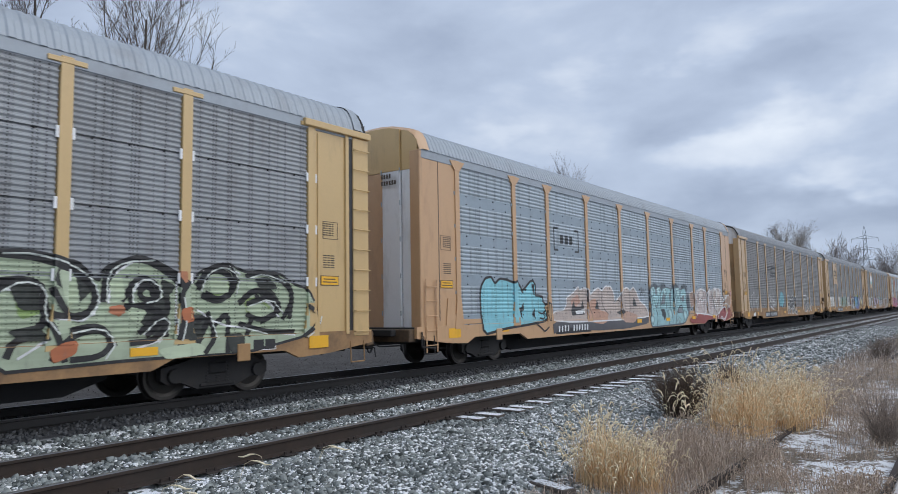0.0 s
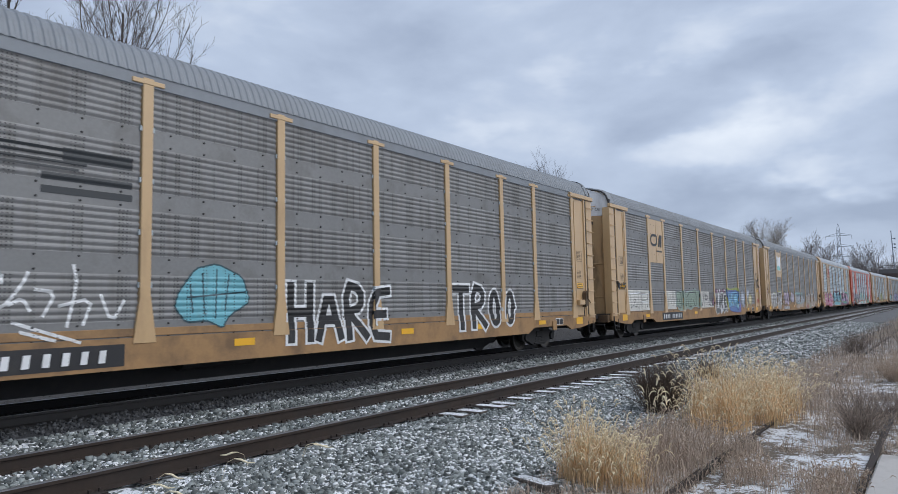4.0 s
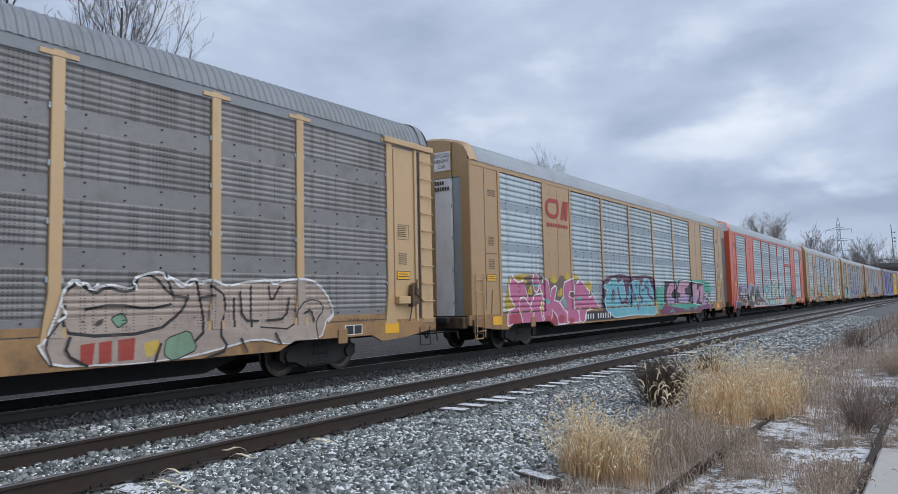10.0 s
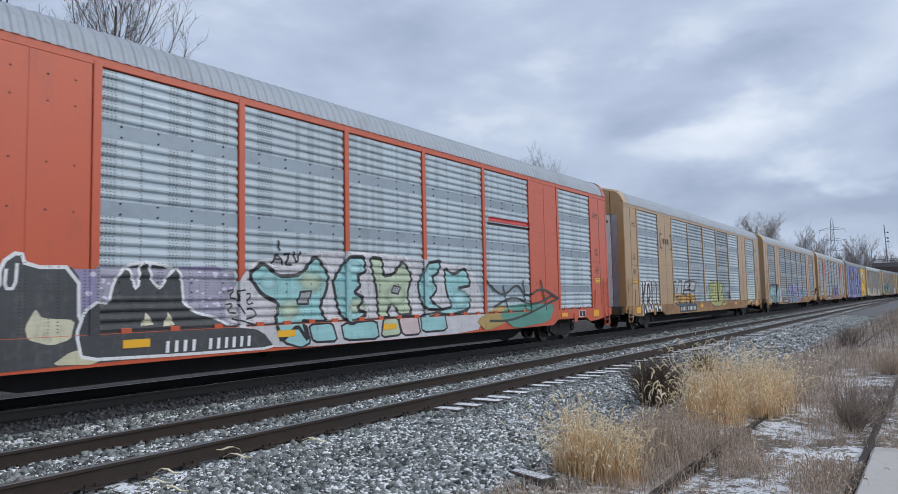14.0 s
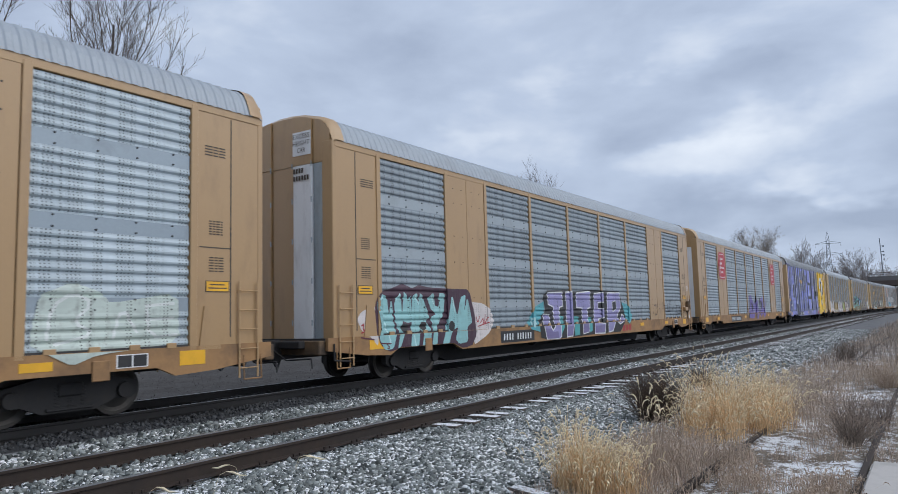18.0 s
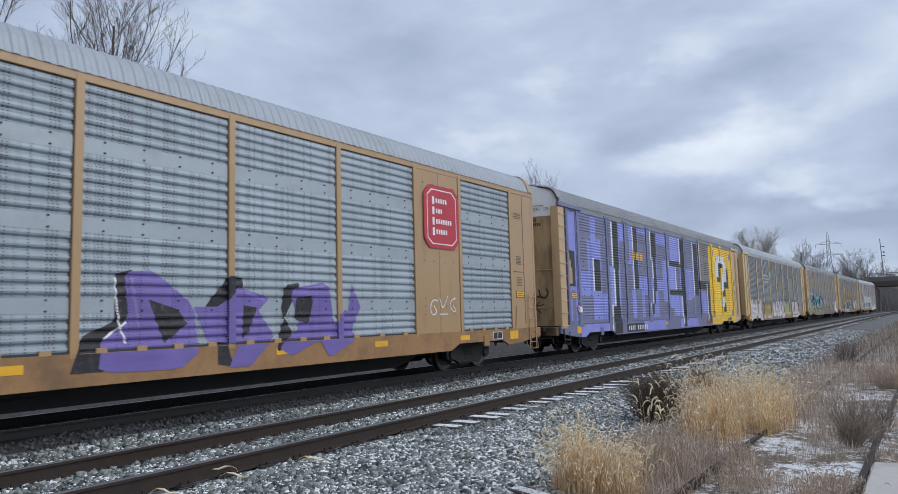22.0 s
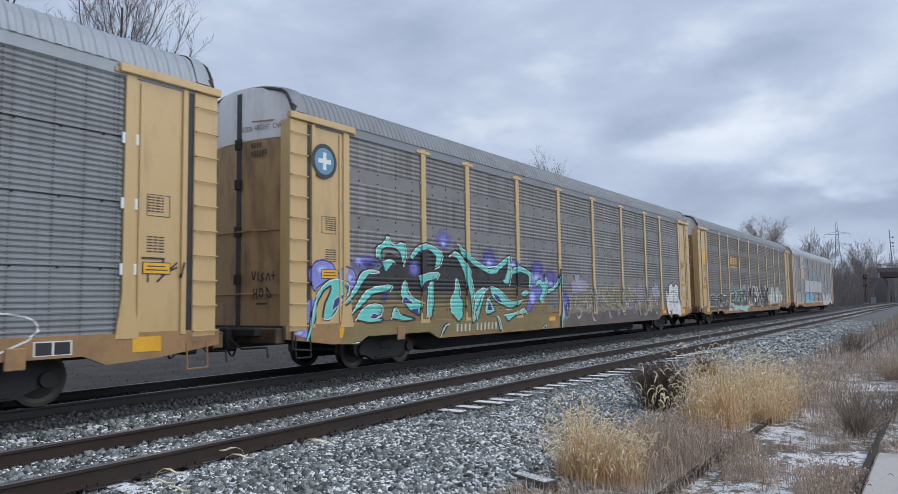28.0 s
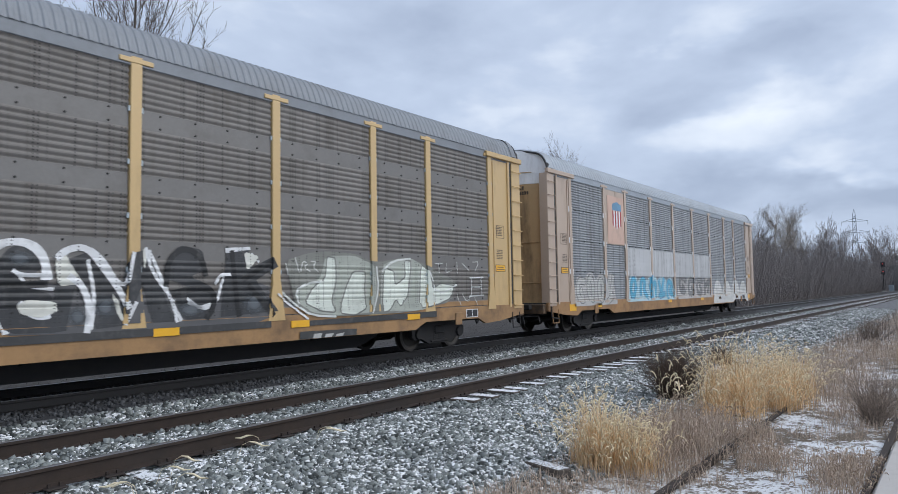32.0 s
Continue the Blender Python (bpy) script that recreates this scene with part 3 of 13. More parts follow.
# ties: those of the near track stand clear, one object each
tie_near = Shape().box(-0.115, 0.115, -1.32, 1.32, -0.2, 0.0, 0.012).mesh("tie")
tie_near.materials.append(TIE)
near_track = tagged(new("near_track_ties"), "weathered timber ties with snow on their ends", "ties", kind="structure")
rng = random.Random(5)
x = -6.0
while x < 120:
    part("tie", tie_near, TIE, near_track, at=pose(x + rng.uniform(-0.03, 0.03), NEAR_Y + bend(x) + rng.uniform(-0.10, 0.10), (-0.215 if x < 8.6 else -0.182) + rng.uniform(-0.02, 0.004), rng.uniform(-0.4, 0.4), 0, rng.uniform(-2.5, 2.5)))
    x += 0.52
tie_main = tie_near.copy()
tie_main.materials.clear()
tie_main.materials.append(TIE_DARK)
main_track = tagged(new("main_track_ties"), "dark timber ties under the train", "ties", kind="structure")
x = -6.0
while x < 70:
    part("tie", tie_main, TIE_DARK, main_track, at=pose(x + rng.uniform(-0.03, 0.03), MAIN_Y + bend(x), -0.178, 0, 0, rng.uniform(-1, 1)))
    x += 0.52
old_track = tagged(new("old_track_ties"), "half-buried rotten ties of the abandoned siding", "ties", kind="structure")
x = 2.0
while x < 40:
    part("tie", tie_near, TIE, old_track, at=pose(x, OLD_Y + rng.uniform(-0.1, 0.1), -0.50 + rng.uniform(-0.03, 0.02), rng.uniform(-1, 1), 0, rng.uniform(-4, 4)))
    x += 0.62
plate = Shape().box(-0.09, 0.09, -0.17, 0.17, 0, 0.014, 0.004)
for dx, dy in ((-0.05, 0.1), (0.05, -0.1), (0.05, 0.1), (-0.05, -0.1)):
    plate.box(dx - 0.012, dx + 0.012, dy - 0.012, dy + 0.012, 0.014, 0.045)
plate = plate.mesh("tie_plate")
plate.materials.append(RAIL)
x = 1.5
while x < 26:
    for y0 in (NEAR_Y - GAUGE, NEAR_Y + GAUGE):
        part("tie_plate", plate, RAIL, near_track, at=pose(x, y0, -0.183))
    x += 0.52


def stones(name, label, count, spread, size, seed, sink=0.35, material=None, squash=1.0, category="gravel"):
    """Broken stones, each an uneven block, scattered where spread() says."""
    g = np.random.default_rng(seed)
    p = spread(g, count)
    n = len(p)
    corner = np.array([(a, b, c) for a in (-1, 1) for b in (-1, 1) for c in (-1, 1)], float)
    v = corner[None] * g.uniform(0.45, 1.0, (n, 8, 1)) * g.uniform(0.6, 1.15, (n, 1, 3))
    q = g.normal(size=(n, 4))
    q /= np.linalg.norm(q, axis=1, keepdims=True)
    w, a, b, c = q.T
    rot = np.stack([np.stack([1 - 2 * (b * b + c * c), 2 * (a * b - c * w), 2 * (a * c + b * w)], 1),
                    np.stack([2 * (a * b + c * w), 1 - 2 * (a * a + c * c), 2 * (b * c - a * w)], 1),
                    np.stack([2 * (a * c - b * w), 2 * (b * c + a * w), 1 - 2 * (a * a + b * b)], 1)], 1)
    r = g.uniform(size[0], size[1], n)
    v = np.einsum("nij,nkj->nki", rot, v) * r[:, None, None] + p[:, None, :]
    v[:, :, 2] = p[:, None, 2] + (v[:, :, 2] - p[:, None, 2]) * squash + (r * sink)[:, None]
    f = np.array([(0, 1, 3, 2), (4, 6, 7, 5), (0, 4, 5, 1), (2, 3, 7, 6), (0, 2, 6, 4), (1, 5, 7, 3)])
    f = f[None] + (np.arange(n) * 8)[:, None, None]
    ob = new(name, fast_mesh(name, v.reshape(-1, 3), f.reshape(-1, 4), material or STONE, 4))
    return tagged(ob, label, category, kind="stuff")


def on_bed(g, count, x0, x1, y0, y1, skip_ties=True, power=1.0):
    x = x0 + (x1 - x0) * g.uniform(0, 1, count) ** power
    y = g.uniform(y0, y1, count)
    edge = 3.3 + 0.7 * np.sin(x * 0.9) * np.cos(x * 0.37) + g.normal(0, 0.35, count)
    keep = y > edge
    keep &= ~((np.abs(y - 6.3) < 0.3) & (x > 8.3) & (g.uniform(0, 1, count) < 0.6))
    for yr in (NEAR_Y - GAUGE, NEAR_Y + GAUGE, MAIN_Y - GAUGE, MAIN_Y + GAUGE):
        keep &= np.abs(y - yr) > 0.085
    x, y = x[keep], y[keep]
    z = np.array([ground_z(b) + 0.05 * noise.noise((a * 0.7, b * 0.7, 0)) * (0.35 if 5.6 < b < 13.7 else 1) for a, b in zip(x, y)])
    yb = y + np.array([bend(a) for a in x])
    return np.stack([x, yb, z], 1)


stones("ballast", "angular grey ballast stones dusted with snow", 42000, lambda g, c: on_bed(g, c, 2.0, 17.0, 3.0, 6.6), (0.017, 0.044), 1, 0.3)
stones("ballast", "grey ballast between the rails and tracks", 28000, lambda g, c: on_bed(g, c, 1.0, 24.0, 6.6, 10.2), (0.02, 0.046), 2, 0.25)
stones("ballast", "grey ballast of the shoulder further along", 22000, lambda g, c: on_bed(g, c, 17.0, 60.0, 3.2, 10.2, True, 1.4), (0.03, 0.06), 3)

stones("ballast", "grey ballast of the line behind the camera", 17000, lambda g, c: on_bed(g, c, -16.0, 2.0, 3.0, 10.35), (0.03, 0.066), 7, 0.25)
stones("ballast", "oily ballast under the train, the cars' shade put into its colour", 26000, lambda g, c: on_bed(g, c, -14.0, 40.0, 10.15, 13.9), (0.02, 0.042), 8, 0.1, STONE_DARK)


def on_snow(g, count, *where):
    """Where thin snow has stayed: in patches over the bed."""
    p = on_bed(g, count, *where)
    k = np.array([noise.noise((a * 0.9, b * 1.3, 6)) + 0.7 * noise.noise((a * 3.1, b * 3.7, 1)) for a, b, c in p])
    near_rail = np.abs(p[:, 1] - 6.2) < 0.35
    return p[(k > np.where(near_rail & (p[:, 0] < 8.3), -0.55, np.where(p[:, 1] > 8.3, -0.1, np.where((p[:, 0] > 7.5) & (p[:, 1] < 6), -0.45, -0.32))) + g.normal(0, 0.3, len(p))) & ~(near_rail & (p[:, 0] > 8.3))]


stones("snow_specks", "specks of thin snow caught between the ballast stones", 70000, lambda g, c: on_snow(g, c, 2.0, 17.0, 3.0, 6.6), (0.009, 0.029), 4, 0.95, SNOW, 0.5, "snow")
stones("snow_specks", "specks of thin snow caught between the rails", 28000, lambda g, c: on_snow(g, c, 1.0, 24.0, 6.6, 10.1), (0.012, 0.03), 5, 0.8, SNOW, 0.5, "snow")
stones("snow_specks", "specks of thin snow on the line behind the camera", 15000, lambda g, c: on_snow(g, c, -16.0, 2.0, 3.0, 10.35), (0.012, 0.033), 9, 0.95, SNOW, 0.5, "snow")
stones("snow_specks", "specks of thin snow on the shoulder further along", 29000, lambda g, c: on_snow(g, c, 17.0, 60.0, 3.2, 9.7, True, 1.4), (0.02, 0.04), 6, 0.9, SNOW, 0.5, "snow")
# ---------------------------------------------------------------- the train
HALF = 1.515
POSTS = (-11.83, -9.03, -7.03, -4.265, -1.42, 1.42, 4.265, 7.03, 9.03, 11.83)
Z0, Z1 = 1.02, 5.20


def sheet_profile(kind):
    """Depth against height of a side sheet: groups of ridges and plain bands."""
    out = []
    if kind == "C":
        n, amp, seam = 48, 0.022, 12
        h = (Z1 - Z0) / n
        for i in range(n):
            z = Z0 + i * h
            if i % seam == 0:
                out += [(0.07, z - 0.005), (0.07, z + 0.03)]
            out += [(0.0, z + 0.3 * h), (0.0, z + 0.5 * h), (amp, z + 0.7 * h), (amp, z + 0.98 * h)]
        return out
    if kind == "A":
        h = (Z1 - Z0) / 4
        groups = [(Z0 + h * i + 0.31, Z0 + h * (i + 1), 7) for i in range(4)]
        amp = 0.019
    else:
        groups = [(1.04, 1.67, 4), (1.89, 2.89, 6), (3.13, 4.12, 6), (4.36, 5.19, 5)]
        amp = 0.038
    out.append((0.008, Z0))
    for a, b, n in groups:
        p = (b - a) / n
        out.append((0.008, a))
        for j in range(n):
            q = a + j * p
            if kind == "A":
                out += [(amp, q + 0.10 * p), (amp * 0.85, q + 0.24 * p), (0.3 * amp, q + 0.44 * p), (0.0, q + 0.62 * p), (0.1 * amp, q + 0.82 * p)]
            else:
                out += [(amp, q + 0.10 * p), (amp, q + 0.24 * p), (0.15 * amp, q + 0.42 * p), (0.0, q + 0.6 * p), (0.2 * amp, q + 0.86 * p)]
        out.append((0.008, b))
    return out


SHEETS = {}


def sheet(kind, width, material, z0=Z0, z1=Z1):
    key = (kind, round(width, 2), material.name, z0, z1)
    if key not in SHEETS:
        s = Shape()
        pr = [(d, z) for d, z in sheet_profile(kind) if z0 <= z <= z1]
        pr = [(0.0, z0)] + pr + [(0.0, z1)]
        s.prism([(d, z) for d, z in pr] + [(0.06, z1), (0.06, z0)], "x", -width / 2, width / 2)
        me = s.mesh("side_panel")
        me.materials.append(material)
        me.materials.append(BAND_C if kind == "B" and material in (GREY_D, GREY_F, GREY_H) else BAND_B if kind == "B" or material is GREY_D else BAND_A if material is GREY_A else BAND_E if material is GREY_E else material)
        for k in range(len(pr) - 1):
            if kind != "C" and pr[k + 1][1] - pr[k][1] > 0.2:
                me.polygons[k].material_index = 1
        SHEETS[key] = me
    return SHEETS[key]


def bolts_mesh(width, kind):
    s = Shape()
    h = (Z1 - Z0) / 4
    n = 4 if width > 2.3 else 3
    rows = {"A": [Z0 + h * i + d for i in range(4) for d in (0.05, 0.26)], "B": [1.70, 1.86, 2.93, 3.10, 4.16, 4.33], "C": [Z0 + h * i for i in range(1, 4)]}[kind]
    for z in rows:
        for j in range(n):
            x = -width / 2 + width * (j + 0.5) / n
            s.rod((x, -0.012, z), (x, 0.02, z), 0.016, n=6)
    return s.mesh("bolts")


BOLTS = {}
ROOF_EDGE = ((-1.56, 5.36), (-1.53, 5.46), (-1.45, 5.66), (-1.36, 5.80), (-1.24, 5.89), (-1.05, 5.95), (-0.6, 6.06), (-0.2, 6.10), (0.2, 6.10), (0.6, 6.06), (1.05, 5.95),
             (1.24, 5.89), (1.36, 5.80), (1.45, 5.66), (1.53, 5.46), (1.56, 5.36))
ROOFS = {}


def roof_mesh(material, x0, x1, pitch=0.15, depth=0.016):
    key = (material.name, x0, x1, pitch)
    if key in ROOFS:
        return ROOFS[key]
    s = Shape()
    xs, x, up = [], x0, 0
    while x < x1 - 0.01:
        xs += [(x, depth * up), (min(x + pitch * 0.36, x1), depth * up)]
        x += pitch / 2
        up = 1 - up
    n = len(ROOF_EDGE)
    for x, d in xs:
        for y, z in ROOF_EDGE:
            k = math.hypot(y, z - 5.0)
            s.v.append((x, y * (1 - d / k), z - d * (z - 5.0) / k))
    for i in range(len(xs) - 1):
        for j in range(n - 1):
            s.f.append((i * n + j, i * n + j + 1, (i + 1) * n + j + 1, (i + 1) * n + j))
    me = s.mesh("roof")
    me.materials.append(material)
    ROOFS[key] = me
    return me


def shared(name, build, material):
    me = build.mesh(name)
    me.materials.append(material)
    return me


# ---- trucks: built once, with turning wheelsets
def truck_parts(parent, at):
    truck = part("truck", TRUCK_BOLSTER, STEEL_D, parent, at=at)
    for y in (-1.0, 1.0):
        fr = part("side_frame", TRUCK_FRAME, STEEL_D, truck, at=pose(0, y, 0))
        tagged(part("spring_nest", TRUCK_SPRINGS, STEEL_D, truck, at=pose(0, y, 0)), kind="stuff")
    for i, x in enumerate((-0.865, 0.865)):
        w = part("wheelset", WHEELSET, WHEEL, truck, at=pose(x, 0, 0.42))
        WHEELSETS[i].append(w)
    return truck


def side_frame():
    s = Shape()
    o = [(-1.1, 0.36), (-0.98, 0.28), (-0.72, 0.30), (-0.42, 0.17), (0.42, 0.17), (0.72, 0.30), (0.98, 0.28), (1.1, 0.36), (1.1, 0.56), (0.72, 0.64), (0.40, 0.72), (-0.40, 0.72), (-0.72, 0.64), (-1.1, 0.56)]
    s.prism(o, "y", -0.07, 0.07)
    for x in (-0.865, 0.865):
        s.lathe([(0.0, -0.13), (0.12, -0.13), (0.13, -0.1), (0.13, 0.02)], (x, 0, 0.42), "y", 12)
        s.lathe([(0.13, -0.02), (0.13, 0.1), (0.12, 0.13), (0.0, 0.13)], (x, 0, 0.42), "y", 12)
    s.box(-0.36, 0.36, -0.1, 0.1, 0.2, 0.25, 0.01)
    return s


def wheelset():
    s = Shape()
    for y, o in ((-0.7525, 1), (0.7525, -1)):
        s.lathe([(0.09, o * -0.09), (0.12, o * -0.07), (0.30, o * -0.05), (0.36, o * -0.075), (0.415, o * -0.075), (0.42, o * 0.05), (0.445, o * 0.06), (0.44, o * 0.075), (0.36, o * 0.06), (0.30, o * 0.01), (0.12, o * 0.06), (0.09, o * 0.08)], (0, y, 0), "y", 28)
    s.rod((0, -0.98, 0), (0, 0.98, 0), 0.085, n=12)
    return s


springs = Shape()
for sx in (-0.2, 0.0, 0.2):
    for k in range(6):
        springs.lathe([(0.062, 0.0), (0.085, 0.008), (0.085, 0.022), (0.062, 0.03)], (sx, 0, 0.26 + k * 0.052), "z", 10)
TRUCK_FRAME = shared("side_frame", side_frame(), STEEL_D)
TRUCK_SPRINGS = shared("spring_nest", springs, STEEL_D)
TRUCK_BOLSTER = shared("truck", Shape().box(-0.2, 0.2, -1.1, 1.1, 0.4, 0.62, 0.03).box(-0.9, 0.9, -0.18, 0.18, 0.45, 0.58, 0.02).rod((0, 0, 0.6), (0, 0, 0.74), 0.2, n=14), STEEL_D)
WHEELSET = shared("wheelset", wheelset(), WHEEL)
WHEELSETS = ([], [])


def coupler_shape():
    s = Shape()
    s.box(-0.6, 0.0, -0.09, 0.09, 0.74, 0.94, 0.02)
    s.prism([(0.0, -0.12), (0.16, -0.14), (0.28, -0.06), (0.24, 0.02), (0.14, 0.0), (0.14, 0.14), (0.0, 0.14)], "z", 0.70, 0.98)
    return s


COUPLER = shared("coupler", coupler_shape(), STEEL_D)


def ladder_shape(z0, z1, width, rungs):
    s = Shape()
    for x in (-width / 2, width / 2):
        s.box(x - 0.02, x + 0.02, -0.06, -0.045, z0, z1, 0.004)
    for i in range(rungs):
        z = z0 + (z1 - z0) * (i + 0.5) / rungs
        s.rod((-width / 2, -0.075, z), (width / 2, -0.075, z), 0.012, n=6)
    return s


def hose_shape():
    """A hanging rubber hose: rings along a sagging line."""
    s, n = Shape(), 6
    for i in range(11):
        a = i / 10
        x, y, z = 0.35 * a, 0.3 + 0.05 * a, 0.80 - 0.42 * math.sin(math.pi * a) * (1 - 0.4 * a)
        for k in range(n):
            q = 2 * math.pi * k / n
            s.v.append((x + 0.024 * math.cos(q), y + 0.024 * math.sin(q), z + 0.012 * math.cos(q)))
    s.f = [(i * n + k, i * n + (k + 1) % n, (i + 1) * n + (k + 1) % n, (i + 1) * n + k) for i in range(10) for k in range(n)]
    return s


HOSE = shared("brake_hose", hose_shape(), BLACK)


def lettered(text, height, width, material, name="lettering", depth=0.0):
    """Raised letters in the built-in font, standing upright in the xz plane and fitted to the width; origin at the lower left."""
    c = bpy.data.curves.new(name, "FONT")
    c.body, c.size, c.resolution_u, c.extrude, c.offset = text, 1.0, 2, 0.0, 0.0
    ob = bpy.data.objects.new(name, c)
    me = bpy.data.meshes.new_from_object(ob)
    bpy.data.objects.remove(ob)
    n = len(me.vertices)
    co = np.empty(n * 3, np.float32)
    me.vertices.foreach_get("co", co)
    co = co.reshape(-1, 3)
    lo, hi = co[:, :2].min(0), co[:, :2].max(0)
    out = np.zeros_like(co)
    out[:, 0] = (co[:, 0] - lo[0]) / (hi[0] - lo[0]) * width
    out[:, 2] = (co[:, 1] - lo[1]) / (hi[1] - lo[1]) * height
    me.vertices.foreach_set("co", out.ravel())
    me.name = name
    me.materials.clear()
    me.materials.append(material)
    me.update()
    return me


def bars(widths, height, gap, rows=1, lead=0.0):
    """Unreadable stencilled writing: plain bars, in rows."""
    s, z = Shape(), 0.0
    for r in range(rows):
        x = 0.0
        for w in widths:
            s.box(x, x + w, -0.003, 0.0, z, z + height)
            x += w + gap
        z -= height + lead
    return s


def flat(points, y=0.0, t=0.003):
    """A flat shape of paint in the xz plane."""
    return Shape().prism([(p[0], p[1]) for p in points], "y", y - t, y)


FACE = -HALF - 0.045      # the plane just outside the posts, where paint and signs lie

STROKES = {
    "A": [[(0, 0), (0.5, 1), (1, 0)], [(0.2, 0.35), (0.8, 0.35)]], "B": [[(0.1, 0), (0.1, 1), (0.8, 0.85), (0.75, 0.6), (0.1, 0.52), (0.9, 0.35), (0.85, 0.08), (0.1, 0)]],
    "C": [[(0.95, 0.9), (0.3, 1), (0.05, 0.6), (0.05, 0.3), (0.3, 0), (0.95, 0.1)]], "D": [[(0.1, 0), (0.1, 1), (0.7, 0.9), (0.95, 0.5), (0.7, 0.1), (0.1, 0)]],
    "E": [[(0.95, 1), (0.1, 0.95), (0.1, 0.05), (0.95, 0)], [(0.1, 0.5), (0.8, 0.5)]], "H": [[(0.1, 0), (0.1, 1)], [(0.9, 0), (0.9, 1)], [(0.1, 0.5), (0.9, 0.5)]],
    "I": [[(0.5, 0), (0.5, 1)]], "J": [[(0.3, 0.95), (0.95, 0.95)], [(0.7, 0.95), (0.7, 0.2), (0.5, 0.02), (0.05, 0.15), (0.1, 0.35)]],
    "K": [[(0.1, 0), (0.1, 1)], [(0.9, 1), (0.15, 0.45), (0.95, 0)]], "L": [[(0.15, 1), (0.15, 0.05), (0.95, 0.05)]], "M": [[(0.05, 0), (0.1, 1), (0.5, 0.4), (0.9, 1), (0.95, 0)]],
    "N": [[(0.1, 0), (0.1, 1), (0.9, 0), (0.9, 1)]], "O": [[(0.5, 1), (0.08, 0.75), (0.08, 0.25), (0.5, 0), (0.92, 0.25), (0.92, 0.75), (0.5, 1)]],
    "P": [[(0.15, 0), (0.15, 1), (0.85, 0.9), (0.85, 0.55), (0.15, 0.45)]], "R": [[(0.1, 0), (0.1, 1), (0.85, 0.9), (0.8, 0.55), (0.15, 0.48), (0.95, 0)]],
    "S": [[(0.92, 0.88), (0.4, 1), (0.1, 0.75), (0.85, 0.35), (0.65, 0.02), (0.05, 0.1)]], "T": [[(0.02, 0.95), (0.98, 0.95)], [(0.5, 0.95), (0.5, 0)]],
    "U": [[(0.1, 1), (0.1, 0.2), (0.5, 0), (0.9, 0.2), (0.9, 1)]], "V": [[(0.05, 1), (0.5, 0), (0.95, 1)]], "W": [[(0.02, 1), (0.25, 0), (0.5, 0.7), (0.75, 0), (0.98, 1)]],
    "Y": [[(0.05, 1), (0.5, 0.5), (0.95, 1)], [(0.5, 0.5), (0.5, 0)]], "4": [[(0.7, 0), (0.7, 1), (0.1, 0.35), (0.95, 0.35)]], "5": [[(0.9, 1), (0.2, 1), (0.15, 0.55), (0.8, 0.5), (0.8, 0.1), (0.1, 0)]],
    "8": [[(0.5, 0.52), (0.12, 0.75), (0.5, 1), (0.88, 0.75), (0.5, 0.52), (0.08, 0.25), (0.5, 0), (0.92, 0.25), (0.5, 0.52)]],
}


def loose_strokes(rg):
    """Loops, hooks and bars that read as no letter."""
    k = rg.randrange(5)
    j = lambda a: a + rg.uniform(-0.1, 0.1)
    if k == 0:
        return [[(j(0.1), j(0.1)), (j(0.15), j(0.8)), (j(0.6), j(0.95)), (j(0.85), j(0.6)), (j(0.4), j(0.4)), (j(0.9), j(0.1))]]
    if k == 1:
        return [[(j(0.9), j(0.85)), (j(0.3), j(0.95)), (j(0.1), j(0.5)), (j(0.35), j(0.08)), (j(0.9), j(0.2)), (j(0.6), j(0.5))]]
    if k == 2:
        return [[(j(0.1), j(0.9)), (j(0.45), j(0.2)), (j(0.9), j(0.95))], [(j(0.1), j(0.1)), (j(0.9), j(0.15))]]
    if k == 3:
        return [[(0.2 + 0.3 * (1 + math.cos(a)) * rg.uniform(0.9, 1.1), 0.5 + 0.42 * math.sin(a) * rg.uniform(0.9, 1.1)) for a in [i * 0.7 for i in range(10)]]]
    return [[(j(0.15), j(0.05)), (j(0.2), j(0.9))], [(j(0.2), j(0.6)), (j(0.9), j(0.85)), (j(0.75), j(0.1))]]


def smooth(pts, rounds=2):
    """Corners cut twice, ends kept."""
    for _ in range(rounds):
        out = [pts[0]]
        for (a, b), (c, d) in zip(pts, pts[1:]):
            out += [(0.75 * a + 0.25 * c, 0.75 * b + 0.25 * d), (0.25 * a + 0.75 * c, 0.25 * b + 0.75 * d)]
        pts = out + [pts[-1]]
    return pts


